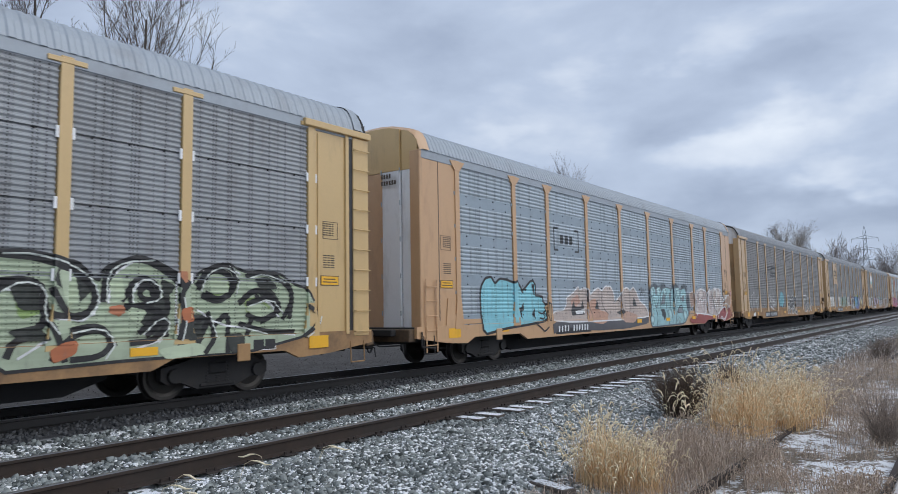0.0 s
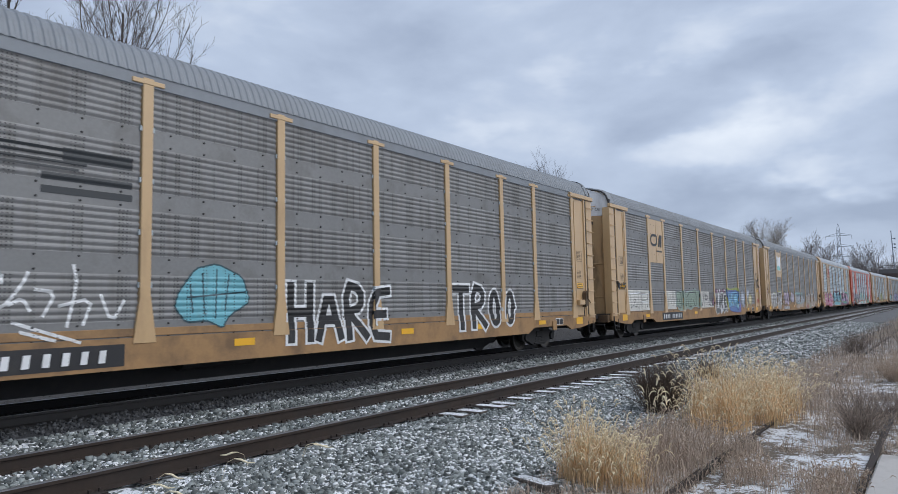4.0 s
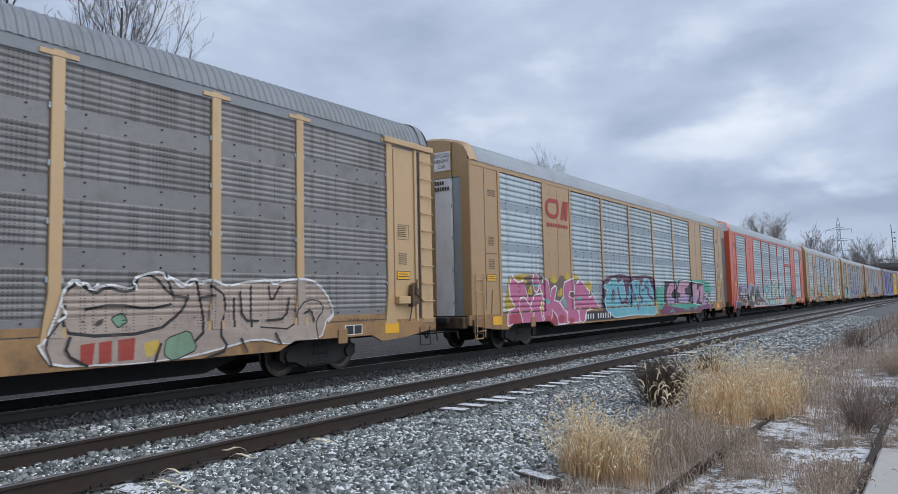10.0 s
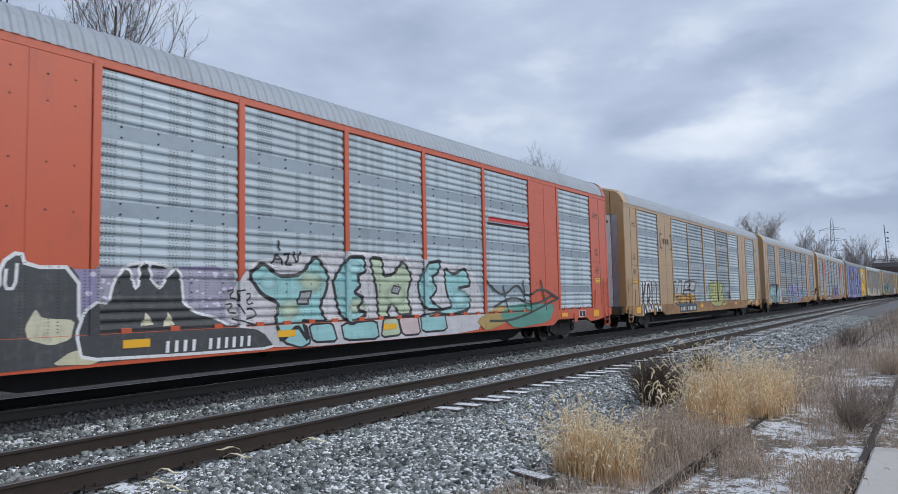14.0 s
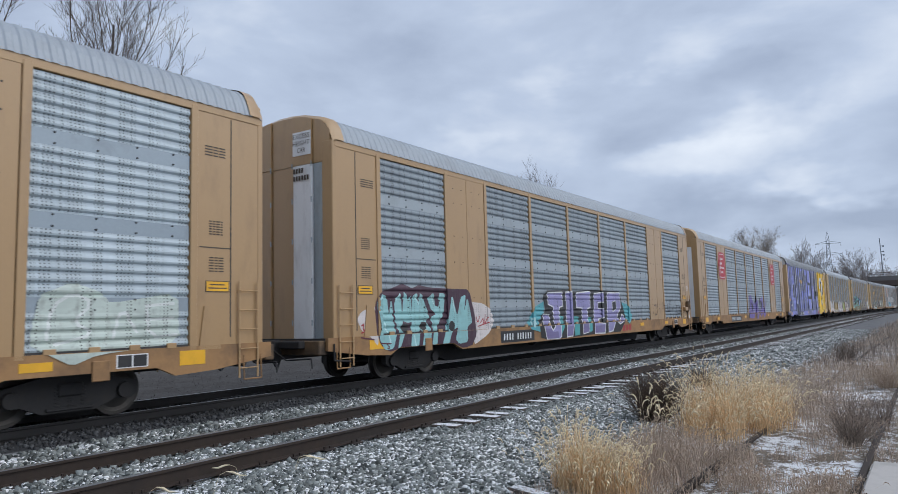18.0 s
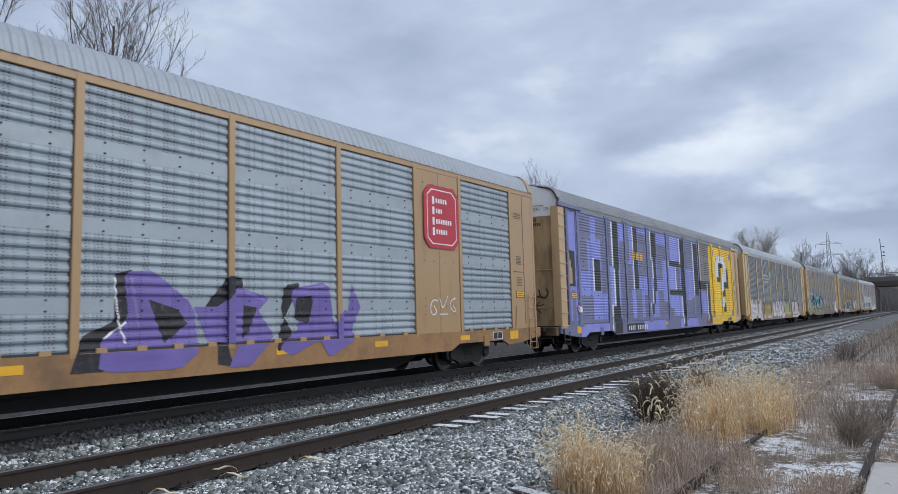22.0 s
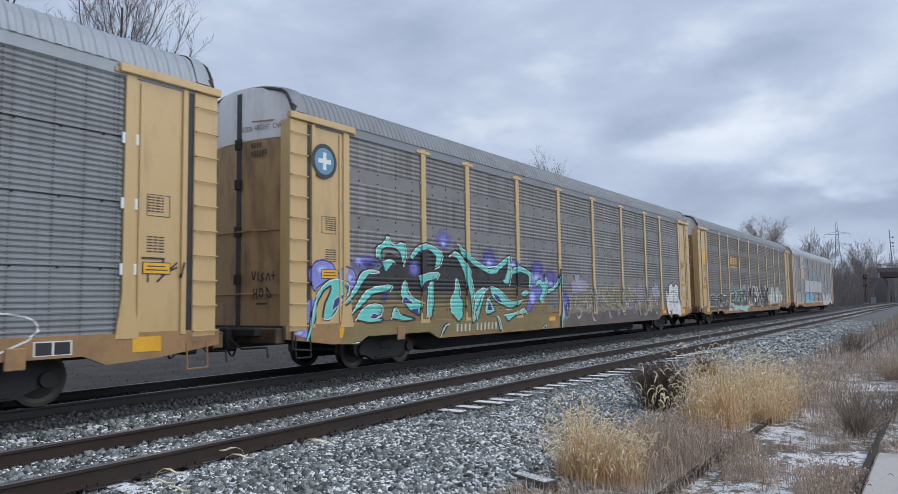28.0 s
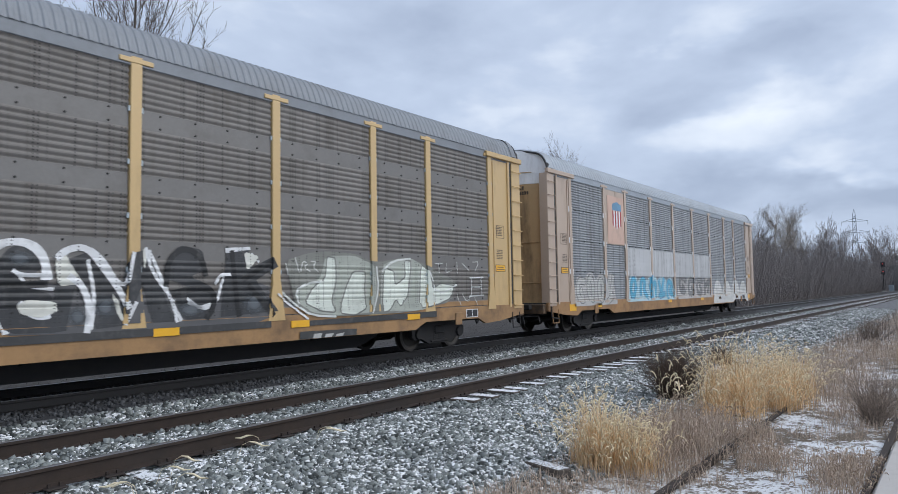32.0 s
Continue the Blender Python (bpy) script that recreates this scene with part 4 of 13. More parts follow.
def ribbon(s, pts, w, y, taper=False, over=0.4):
    """A band of width w along points in the xz plane, with squared joints; it rises a hair as it goes, so that it may cross itself."""
    p = [Vector((a, b)) for a, b in pts]
    n, base = len(p), len(s.v)
    for i in range(n):
        d0 = (p[i] - p[i - 1]).normalized() if i else (p[1] - p[0]).normalized()
        d1 = (p[i + 1] - p[i]).normalized() if i < n - 1 else d0
        m = (d0 + d1)
        m = m.normalized() if m.length > 1e-4 else d0
        nrm = Vector((-m.y, m.x))
        k = w / 2 / max(0.8, abs(nrm.dot(Vector((-d0.y, d0.x)))))
        if taper:
            k *= max(0.08, math.sin(math.pi * (i + 0.4) / n))
        q = p[i] - d0 * (w * over) if i == 0 else (p[i] + d1 * (w * over) if i == n - 1 else p[i])
        yy = y - 0.0025 * i / n
        for e in (q + nrm * k, q - nrm * k):
            s.v.append((e.x, yy, max(e.y, 0.57)))
    s.f += [(base + 2 * i, base + 2 * i + 1, base + 2 * i + 3, base + 2 * i + 2) for i in range(n - 1)]


def blob_outline(rg, x0, x1, z0, z1, lobes, dip=0.25, flat=True):
    """A humped outline: lobes along the top, a nearly level foot."""
    pts, n = [], 9
    w = (x1 - x0) / lobes
    tops = [z1 - rg.uniform(0, 0.18) * (z1 - z0) for _ in range(lobes)]
    for i in range(lobes):
        for k in range(n):
            a = k / (n - 1)
            end = 1.0 if (i == 0 and a < 0.5) or (i == lobes - 1 and a > 0.5) else dip
            h = (1 - end * (abs(2 * a - 1)) ** 2.4)
            pts.append((x0 + w * (i + a), z0 + (tops[i] - z0) * max(h, 0.12)))
    foot = [(x1 - (x1 - x0) * k / 8, z0 + (0 if flat else rg.uniform(-0.06, 0.06)) * (z1 - z0)) for k in range(9)]
    return pts, foot


def blob(car, x0, x1, z0, z1, fill, edge=None, lobes=4, seed=1, rim=0.035, dip=0.25, y=0.0, marks=0, mark=None, worn=0.25):
    """A filled bubble shape with an outline along it, and a few short marks inside."""
    rg = random.Random(seed)
    top, foot = blob_outline(rg, x0, x1, max(z0, 0.58), z1, lobes, dip)
    ring = top + foot
    body = part("graffiti_cloud", Shape().add([(a, FACE - y, b) for a, b in ring], [tuple(range(len(ring)))]), paint(fill, worn), car)
    if edge is not None:
        s = Shape()
        ribbon(s, ring + [ring[0]], rim, FACE - y - 0.003)
        part("outline", s, paint(edge, worn), body)
    for i in range(marks):
        s = Shape()
        cx, cz = rg.uniform(x0 + 0.2, x1 - 0.2), z0 + (z1 - z0) * rg.uniform(0.25, 0.65)
        r, a0 = rg.uniform(0.12, 0.4), rg.uniform(0, 6.3)
        ribbon(s, [(cx + r * math.cos(a0 + 0.5 * k), cz + 0.8 * r * math.sin(a0 + 0.5 * k)) for k in range(rg.randint(3, 8))], rim * rg.uniform(0.8, 2.2), FACE - y - 0.006, True)
        part("paint_stroke", s, paint(mark or edge or fill, worn), body)
    return body


def swirls(car, x0, x1, z0, z1, col, width, count, seed, y=0.012, size=(0.2, 0.7), worn=0.2):
    """Loose curved strokes of spray paint."""
    rg = random.Random(seed)
    for i in range(count):
        s = Shape()
        cx, cz = x0 + (x1 - x0) * (i + rg.random()) / count, z0 + (z1 - z0) * rg.uniform(0.2, 0.8)
        r, a0, sw = rg.uniform(*size), rg.uniform(0, 6.3), rg.choice((-1, 1))
        n = rg.randint(5, 11)
        pts = [(cx + r * (1 - 0.05 * k) * math.cos(a0 + sw * 0.42 * k), min(max(cz + r * (1 - 0.05 * k) * math.sin(a0 + sw * 0.42 * k), z0), z1)) for k in range(n)]
        ribbon(s, smooth(pts, 1), width * rg.uniform(0.6, 1.3), FACE - y - 0.0005 * (i % 9), True)
        part("paint_stroke", s, paint(col, worn), car)


def graffiti(car, word, x0, x1, z0, z1, fill, edge, back=None, shine=None, thick=0.26, rim=0.05, seed=1, shade=None, worn=0.25, wobble=0.06, bubble=False, tight=0.88, depth=0.006, halo=None, glow=0.09):
    """A painted word: an optional cloud behind, then letters with a rim, a second tone and highlights. '*' is a shape that reads as no letter."""
    rg = random.Random(seed * 7 + len(word))
    n = len(word)
    cw = (x1 - x0) / n
    h = z1 - z0
    if back is not None:
        blob(car, x0 - 0.12 * cw, x1 + 0.12 * cw, z0 - 0.05, z1 + 0.06 * h, back, None, n, seed, worn=worn, dip=0.2)
    for i, ch in enumerate(word):
        if ch == " ":
            continue
        st = STROKES.get(ch) or loose_strokes(rg)
        st = [smooth(l, 2 if bubble or ch not in STROKES else 1) if len(l) > 2 else l for l in st]
        dz, dh, sl = rg.uniform(-wobble, wobble) * h * 0.6, 1 + rg.uniform(-wobble, wobble), rg.uniform(-wobble, wobble) * 2
        w = 0.74 * thick * min(h, cw * 1.3)
        rimmed, filled, toned, shined, haloed = Shape(), Shape(), Shape(), Shape(), Shape()
        for k, line in enumerate(st):
            ln = []
            for a, b in line:
                x = x0 + cw * (i + 0.5 + tight * (a - 0.5) * (1 - thick * 0.35)) + sl * (b - 0.5) * cw
                ln.append((x, z0 + dz + w * 0.5 + (h * dh - w) * b))
            y = FACE - depth - 0.003 * k - 0.0012 * (i % 2)
            if halo is not None:
                ribbon(haloed, ln, w + (rim + glow) * 2, y + 0.004, over=0.45)
            if edge is not None:
                ribbon(rimmed, ln, w + rim * 2, y, over=0.4)
            if fill is not None:
                ribbon(filled, ln, w, y - 0.010, over=0.4)
                if shade is not None:
                    ribbon(toned, [(a, z0 + (b - z0) * 0.55 + w * 0.2) for a, b in ln[: max(2, len(ln) // 2 + 1)]], w * 0.4, y - 0.016)
                if shine is not None:
                    ribbon(shined, [(a - w * 0.3, b + w * 0.1) for a, b in ln[: max(2, len(ln) // 2)]], w * 0.12, y - 0.020)
        root = part("graffiti_letter", rimmed if rimmed.v else filled, paint(edge if rimmed.v else fill, worn), car)
        if haloed.v:
            part("letter_halo", haloed, paint(halo, 0.5), root)
        if rimmed.v and filled.v:
            part("letter_fill", filled, paint(fill, worn), root)
        if toned.v:
            part("letter_tone", toned, paint(shade, worn), root)
        if shined.v:
            part("letter_highlight", shined, paint(shine, worn), root)


def tangle(car, x0, x1, z0, z1, cols, seed, count=18, width=0.12, ground=None, lobes=5, edge=0.05, size=(0.25, 0.6)):
    """An unreadable piece: curved bands in several colours with dark edges, one over another."""
    rg = random.Random(seed)
    if ground is not None:
        blob(car, x0, x1, z0, z1, ground, None, lobes, seed, dip=0.4, worn=0.45)
    for i in range(count):
        cx, cz = x0 + (x1 - x0) * (i + rg.random()) / count, z0 + (z1 - z0) * rg.uniform(0.25, 0.75)
        r, a0, sw, n = rg.uniform(*size) * (z1 - z0), rg.uniform(0, 6.3), rg.choice((-1, 1)), rg.randint(4, 8)
        pts = smooth([(cx + r * 0.8 * math.cos(a0 + sw * 0.55 * k), min(max(cz + r * math.sin(a0 + sw * 0.55 * k), z0), z1)) for k in range(n)], 1)
        w = width * rg.uniform(0.6, 1.5)
        a, b = Shape(), Shape()
        ribbon(a, pts, w + edge, FACE - 0.006 - 0.0016 * i, True)
        ribbon(b, pts, w, FACE - 0.0105 - 0.0016 * i, True)
        root = part("paint_stroke", a, paint((0.03, 0.03, 0.03), 0.3), car)
        part("stroke_fill", b, paint(cols[i % len(cols)], 0.35), root)


def rounded(pts, rounds):
    """Corners of a closed outline cut."""
    for _ in range(rounds):
        out = []
        for (a, b), (c, d) in zip(pts, pts[1:] + pts[:1]):
            out += [(0.86 * a + 0.14 * c, 0.86 * b + 0.14 * d), (0.14 * a + 0.86 * c, 0.14 * b + 0.86 * d)]
        pts = out
    return pts


def field(car, col, pts, layer, edge=None, rim=0.04, rounds=1, worn=0.4):
    """A filled shape of spray paint, with a line round it; layers lie one over another."""
    ring = rounded(pts, rounds)
    y = FACE - 0.003 * layer
    tris = geometry.tessellate_polygon([[Vector((a, b, 0)) for a, b in ring]])
    body = part("graffiti_letter", Shape().add([(a, y, b) for a, b in ring], tris), paint(col, worn), car)
    if edge is not None:
        s = Shape()
        ribbon(s, ring + [ring[0]], rim, y - 0.002, over=0.0)
        part("outline", s, paint(edge, worn), body)


def lines(car, col, width, strokes, layer, rounds=2, taper=False, worn=0.35):
    """Sprayed lines of one colour."""
    for k, pts in enumerate(strokes):
        s = Shape()
        ribbon(s, smooth(pts, 2 if width > 0.055 else 1) if rounds and len(pts) > 2 else pts, width, FACE - 0.003 * layer - 0.0004 * (k % 5), taper, 0.3)
        part("paint_stroke", s, paint(col, worn), car)


MISTS = {}


def mist(car, col, x, z, rx, rz, layer):
    """A soft round cloud of spray."""
    if col not in MISTS:
        MISTS[col] = mist_paint(col)
    ring = [(x + rx * math.cos(0.3927 * k), FACE - 0.003 * layer - 0.0024, z + rz * math.sin(0.3927 * k)) for k in range(16)]
    part("graffiti_cloud", Shape().add(ring, [tuple(range(16))]), MISTS[col], car)


def spots(car, col, rows, layer, worn=0.25):
    """Sprayed round dots: middle and half axes."""
    for x, z, rx, rz in rows:
        field(car, col, [(x + rx * math.cos(0.63 * k), z + rz * math.sin(0.63 * k)) for k in range(10)], layer, rounds=1, worn=worn)


PAINTED = ("graffiti_cloud", "outline", "paint_stroke", "stroke_fill", "graffiti_letter", "letter_fill", "letter_tone", "letter_highlight", "letter_halo", "white_patch", "painted_band",
           "slate_block", "lavender_block", "black_block", "white_block", "yellow_block", "tan_block", "corner_rivet", "emblem_band", "emblem_bar", "emblem_shield", "emblem_stripe", "sign_field")


def drape(car, kind, solid=(), end_kind="A"):
    """Lay the paint of a car on its side: over posts and sill, and into the ridges of the sheets."""
    prof = sorted((z, d) for d, z in sheet_profile(kind))
    pz, pd = [p[0] for p in prof], [p[1] for p in prof]
    half = 0.075 if kind == "B" else 0.1
    plates = []
    for i in range(9):
        if i in solid:
            plates.append((POSTS[i], POSTS[i + 1], solid[i] if isinstance(solid, dict) else Z0))

    def surface(x, z):
        if z < 1.062:
            return -0.034
        if kind == "A" and z < 1.215 and abs(x) < 11.7 and min(abs(x - px) for px in POSTS) > half:
            return -0.018
        if abs(x) > 11.9:
            return -0.05 if end_kind != "B" and abs(abs(x) - 12.82) < 0.06 else -0.008
        for px in POSTS:
            if kind != "B" and abs(x - px) < (0.2 if z < 1.15 else 0.15 if z < 1.4 else 0.0):
                return -0.046
            if abs(x - px) < half - 0.0005:
                return -0.046 if kind != "B" and z < 1.75 else -0.04
        for a, b, z0 in plates:
            if a < x < b and z > z0:
                return -0.022
        return float(np.interp(z, pz, pd)) - 0.002
    cuts_x = sorted([px + s * (half + e) for px in POSTS for s in (-1, 1) for e in (-0.001, 0.001)] + [s * (12.82 + q) for s in (-1, 1) for q in (-0.061, -0.059, 0.059, 0.061)])
    cuts_x = sorted(cuts_x + [s * q for s in (-1, 1) for q in (8.45, 8.85, 11.15, 11.5, 12.3)])
    if kind != "B":
        cuts_x = sorted(cuts_x + [px + side * (q + e) for px in POSTS for side in (-1, 1) for q in (0.15, 0.2) for e in (-0.001, 0.001)])
    cuts_z = [1.061, 1.063, 1.149, 1.151, 1.214, 1.216, 1.399, 1.401] + [z for z in pz if z > 1.07]
    for ob in [o for o in car.children_recursive if o.type == "MESH" and o.name.split(".")[0] in PAINTED and (o.parent is car or not o.name.startswith("emblem"))]:
        bm = bmesh.new()
        bm.from_mesh(ob.data)
        xs, zs = [v.co.x for v in bm.verts], [v.co.z for v in bm.verts]
        for cuts, axis, lo, hi in ((cuts_x, 0, min(xs), max(xs)), (cuts_z, 2, min(zs), max(zs))):
            for q in cuts:
                if lo + 1e-4 < q < hi - 1e-4:
                    co, no = Vector((0, 0, 0)), Vector((0, 0, 0))
                    co[axis], no[axis] = q, 1.0
                    bmesh.ops.bisect_plane(bm, geom=bm.verts[:] + bm.edges[:] + bm.faces[:], dist=1e-5, plane_co=co, plane_no=no)
        for v in bm.verts:
            v.co.z = max(v.co.z, float(np.interp(abs(v.co.x), (8.45, 8.85, 11.15, 11.5, 12.3, 13.55), (0.59, 0.76, 0.76, 0.61, 0.65, 0.81))))
            v.co.y = -HALF + surface(v.co.x, v.co.z) + (v.co.y - FACE) * 0.2 - 0.002
        bm.to_mesh(ob.data)
        bm.free()


def patch_of(car, name, x0, x1, z0, z1, m, y=0.0, skew=0.0):
    """A flat rectangle of paint on the side; skew leans it."""
    return part(name, Shape().prism([(x0, z0), (x1, z0), (x1 + skew, z1), (x0 + skew, z1)], "y", FACE - y - 0.002, FACE - y), m, car)


def band_of(car, name, pts, w, m, y=0.004, rounds=2):
    s = Shape()
    ribbon(s, smooth(pts, rounds) if rounds else pts, w, FACE - y)
    return part(name, s, m, car)


HINGE = shared("hinge", Shape().rod((0, 0, -0.06), (0, 0, 0.06), 0.015, n=6), GALV)


def end_face(car, sx, kind, col, top_col, body, leaf):
    """End doors: curved leaves on the older cars, flat folding leaves on the newer ones. sx is -1 or 1."""
    top = [(y, z) for y, z in ROOF_EDGE]

    def height(y):
        return float(np.interp(y, [p[0] for p in top], [p[1] for p in top])) - 0.05
    split = 4.9
    if kind == "B":
        leaves = ((-1.47, -0.95, leaf), (-0.95, -0.35, col), (-0.35, 0.35, body), (0.35, 0.95, body), (0.95, 1.47, GALV))
        for i, (a, b, m) in enumerate(leaves):
            d = 0.04 * (i % 2)
            x0, x1 = sx * (13.28 + d), sx * (13.36 + d)
            part("end_door", Shape().box(min(x0, x1), max(x0, x1), a + 0.012, b - 0.012, 1.0, split, 0.01), m, car)
            part("upper_door", Shape().prism([(a + 0.012, split + 0.01), (b - 0.012, split + 0.01), (b - 0.012, height(b - 0.012)), ((a + b) / 2, height((a + b) / 2)), (a + 0.012, height(a + 0.012))], "x", min(x0, x1), max(x0, x1)), top_col, car)
        for y in (-0.95, -0.35, 0.35, 0.95):
            for z in (1.4, 2.3, 3.2, 4.1, 4.9):
                part("hinge", HINGE, GALV, car, at=pose(sx * 13.42, y, z))
        return
    for name, za, zb, m in (("end_door", 1.0, split, col), ("upper_door", split + 0.01, None, top_col)):
        s = Shape()
        ys = list(np.linspace(-1.44, 1.44, 13))
        for y in ys:
            x = sx * (13.16 + 0.30 * (1 - (y / 1.5) ** 2))
            s.v += [(x, y, za), (x, y, zb or height(y)), (x - sx * 0.06, y, za), (x - sx * 0.06, y, zb or height(y))]
        for i in range(len(ys) - 1):
            a, b = i * 4, i * 4 + 4
            s.f += [(a, b, b + 1, a + 1), (a + 2, a + 3, b + 3, b + 2), (a + 1, b + 1, b + 3, a + 3), (a, a + 2, b + 2, b)]
        part(name, s, m, car)
    for z in (1.7, 3.0):
        rail = Shape()
        for i in range(6):
            y0, y1 = -1.3 + i * 0.43, -1.3 + (i + 1) * 0.43
            p0 = (sx * (13.2 + 0.30 * (1 - (y0 / 1.5) ** 2)), y0, z)
            p1 = (sx * (13.2 + 0.30 * (1 - (y1 / 1.5) ** 2)), y1, z)
            rail.rod(p0, p1, 0.02, n=6)
        part("door_rail", rail, col, car)
    part("door_slit", Shape().box(min(sx * 13.44, sx * 13.472), max(sx * 13.44, sx * 13.472), -0.07, 0.07, 1.0, 5.95), BLACK, car)
    for z in (1.9, 2.9, 3.9, 4.75):
        part("door_latch", Shape().box(min(sx * 13.465, sx * 13.51), max(sx * 13.465, sx * 13.51), -0.10, 0.10, z, z + 0.22, 0.01), STEEL_D, car)
    part("grab_iron", Shape().rod((sx * 13.36, -0.95, 5.28), (sx * 13.50, -0.45, 5.28), 0.014, n=6), col, car)


def make_post(kind, paint_m):
    s = Shape()
    if kind == "B":
        s.box(-0.07, 0.07, -0.03, 0.06, 1.0, 5.3, 0.008)
    else:
        s.box(-0.095, 0.095, -0.035, 0.06, 1.0, 5.3, 0.008)
        if paint_m is BUFF:
            s.prism([(-0.095, 5.03), (0.095, 5.03), (0.30, 5.25), (0.30, 5.28), (-0.30, 5.28), (-0.30, 5.25)], "y", -0.042, 0.02)
        else:
            s.box(-0.29, 0.29, -0.045, 0.02, 5.19, 5.27, 0.008)
        s.prism([(-0.20, 0.98), (0.20, 0.98), (0.085, 1.75), (-0.085, 1.75)], "y", -0.042, 0.02)
    return shared("post", s, paint_m)


TAB_SHAPE, TAB_OF = Shape().box(-0.09, 0.09, -0.035, 0.0, 0.0, 0.085, 0.006), {}
RUNG_OF = {}
RUNG_SHAPE = Shape().rod((-0.22, -0.095, 0), (0.22, -0.095, 0), 0.013, n=6).rod((-0.22, -0.095, 0), (-0.22, -0.03, 0), 0.013, n=5).rod((0.22, -0.095, 0), (0.22, -0.03, 0), 0.013, n=5)
POST_MESH = {}
BRACKETS = {}


BUILDS = []


def autorack(index, kind, col, sheet_m, roof_m, label, ends=None, tops=None, sill=None, solid=(), swap=None, hood=None, tail=None, rungs=None, end_kind=None, leaf=None):
    """One enclosed car for road vehicles: sheets between posts on a flat car with two trucks. Side panels in solid are plain plates."""
    car = tagged(new("autorack_car"), label, "railcar", "cars of the freight train")
    end_kind = end_kind or kind
    BUILDS.append((car, kind, solid, end_kind))
    ends, tops, sill, swap = ends or (END_Y if col in (YELLOW, YOLK) else col), tops or col, sill or {"yellow_paint": SILL_Y, "clean_yellow_paint": SILL_Y, "tan_paint": SILL_T}.get(col.name, col), swap or {}
    part("deck", Shape().box(-13.5, 13.5, -1.44, 1.44, 0.95, 1.06, 0.01).box(-13.7, 13.7, -0.3, 0.3, 0.62, 0.95, 0.02), STEEL_D, car)
    part("centre_sill", Shape().prism([(-8.5, 0.95), (-8.3, 0.42), (-7.6, 0.20), (7.6, 0.20), (8.3, 0.42), (8.5, 0.95)], "y", -0.45, 0.45), STEEL_D, car)
    part("brake_reservoir", Shape().rod((-3.2, -0.85, 0.62), (-1.6, -0.85, 0.62), 0.2, n=14).box(-3.0, -1.8, -0.9, -0.3, 0.75, 0.96), STEEL_D, car)
    part("brake_rigging", Shape().rod((-7.5, -0.7, 0.55), (7.5, -0.7, 0.55), 0.03, n=6).box(1.2, 1.7, -1.0, -0.5, 0.5, 0.9, 0.03), STEEL_D, car)
    for bx in (-6.5, -4.3, 0.3, 3.2, 6.2):
        part("cross_bearer", Shape().prism([(-1.4, 0.95), (-1.4, 0.72), (-0.4, 0.45), (0.4, 0.45), (1.4, 0.72), (1.4, 0.95)], "x", bx - 0.08, bx + 0.08), STEEL_D, car)
    fish = [(-13.55, 0.80), (-12.3, 0.64), (-11.5, 0.60), (-11.15, 0.75), (-8.85, 0.75), (-8.45, 0.58), (8.45, 0.58), (8.85, 0.75), (11.15, 0.75), (11.5, 0.60), (12.3, 0.64), (13.55, 0.80), (13.55, 1.07), (-13.55, 1.07)]
    for y0, y1 in ((-HALF - 0.03, -HALF + 0.05), (HALF - 0.05, HALF + 0.03)):
        part("side_sill", Shape().prism(fish, "y", y0, y1), sill, car)
    part("roof", roof_mesh(roof_m, -13.1, 13.1, 0.16 if kind == "A" else 0.21), roof_m, car)
    for sx in (-1, 1):
        s = Shape()
        for k, (x, sc) in enumerate(((13.02, 1.010), (13.26, 1.008), (13.36, 0.985))):
            for y, z in ROOF_EDGE:
                s.v.append((sx * x, y * sc, 5.0 + (z - 5.0) * (sc + 0.012 if k < 2 else 0.93)))
        n = len(ROOF_EDGE)
        for k in (0, 1):
            for j in range(n - 1):
                s.f.append((k * n + j, k * n + j + 1, (k + 1) * n + j + 1, (k + 1) * n + j))
        part("roof_hood", s, hood or (tops if end_kind == "B" else roof_m), car, smooth=True)
        if end_kind != "B":
            arch = Shape()
            for (y0, z0), (y1, z1) in zip(ROOF_EDGE, ROOF_EDGE[1:]):
                arch.rod((sx * 13.37, y0 * 0.985, 5.0 + (z0 - 5.0) * 0.95), (sx * 13.37, y1 * 0.985, 5.0 + (z1 - 5.0) * 0.95), 0.032, n=5)
            part("roof_trim", arch, INSIDE, car)
            for side in (-1, 1):
                part("corner_gap", Shape().prism([(sx * 12.95, 5.37), (sx * 13.37, 5.37), (sx * 13.37, 5.52)], "y", side * 1.51 - 0.03, side * 1.51 + 0.03), INSIDE, car)
        end_face(car, sx, end_kind, ends, tops, col, leaf or GALV)
        part("coupler", COUPLER, STEEL_D, car, at=pose(sx * 14.15, 0, 0, 0, 0, 0 if sx > 0 else 180))
        part("brake_hose", HOSE, BLACK, car, at=pose(sx * 13.7, 0, 0, 0, 0, 0 if sx > 0 else 180))
        part("end_sill", Shape().box(sx * 13.6 - 0.12, sx * 13.6 + 0.12, -1.45, 1.45, 0.72, 1.02, 0.02), GRIMY, car)
        part("draft_gear", Shape().box(min(sx * 13.72, sx * 14.0), max(sx * 13.72, sx * 14.0), -0.34, 0.34, 0.56, 1.04, 0.04).box(min(sx * 13.72, sx * 13.9), max(sx * 13.72, sx * 13.9), -1.05, -0.4, 0.86, 1.02, 0.02), STEEL_D, car)
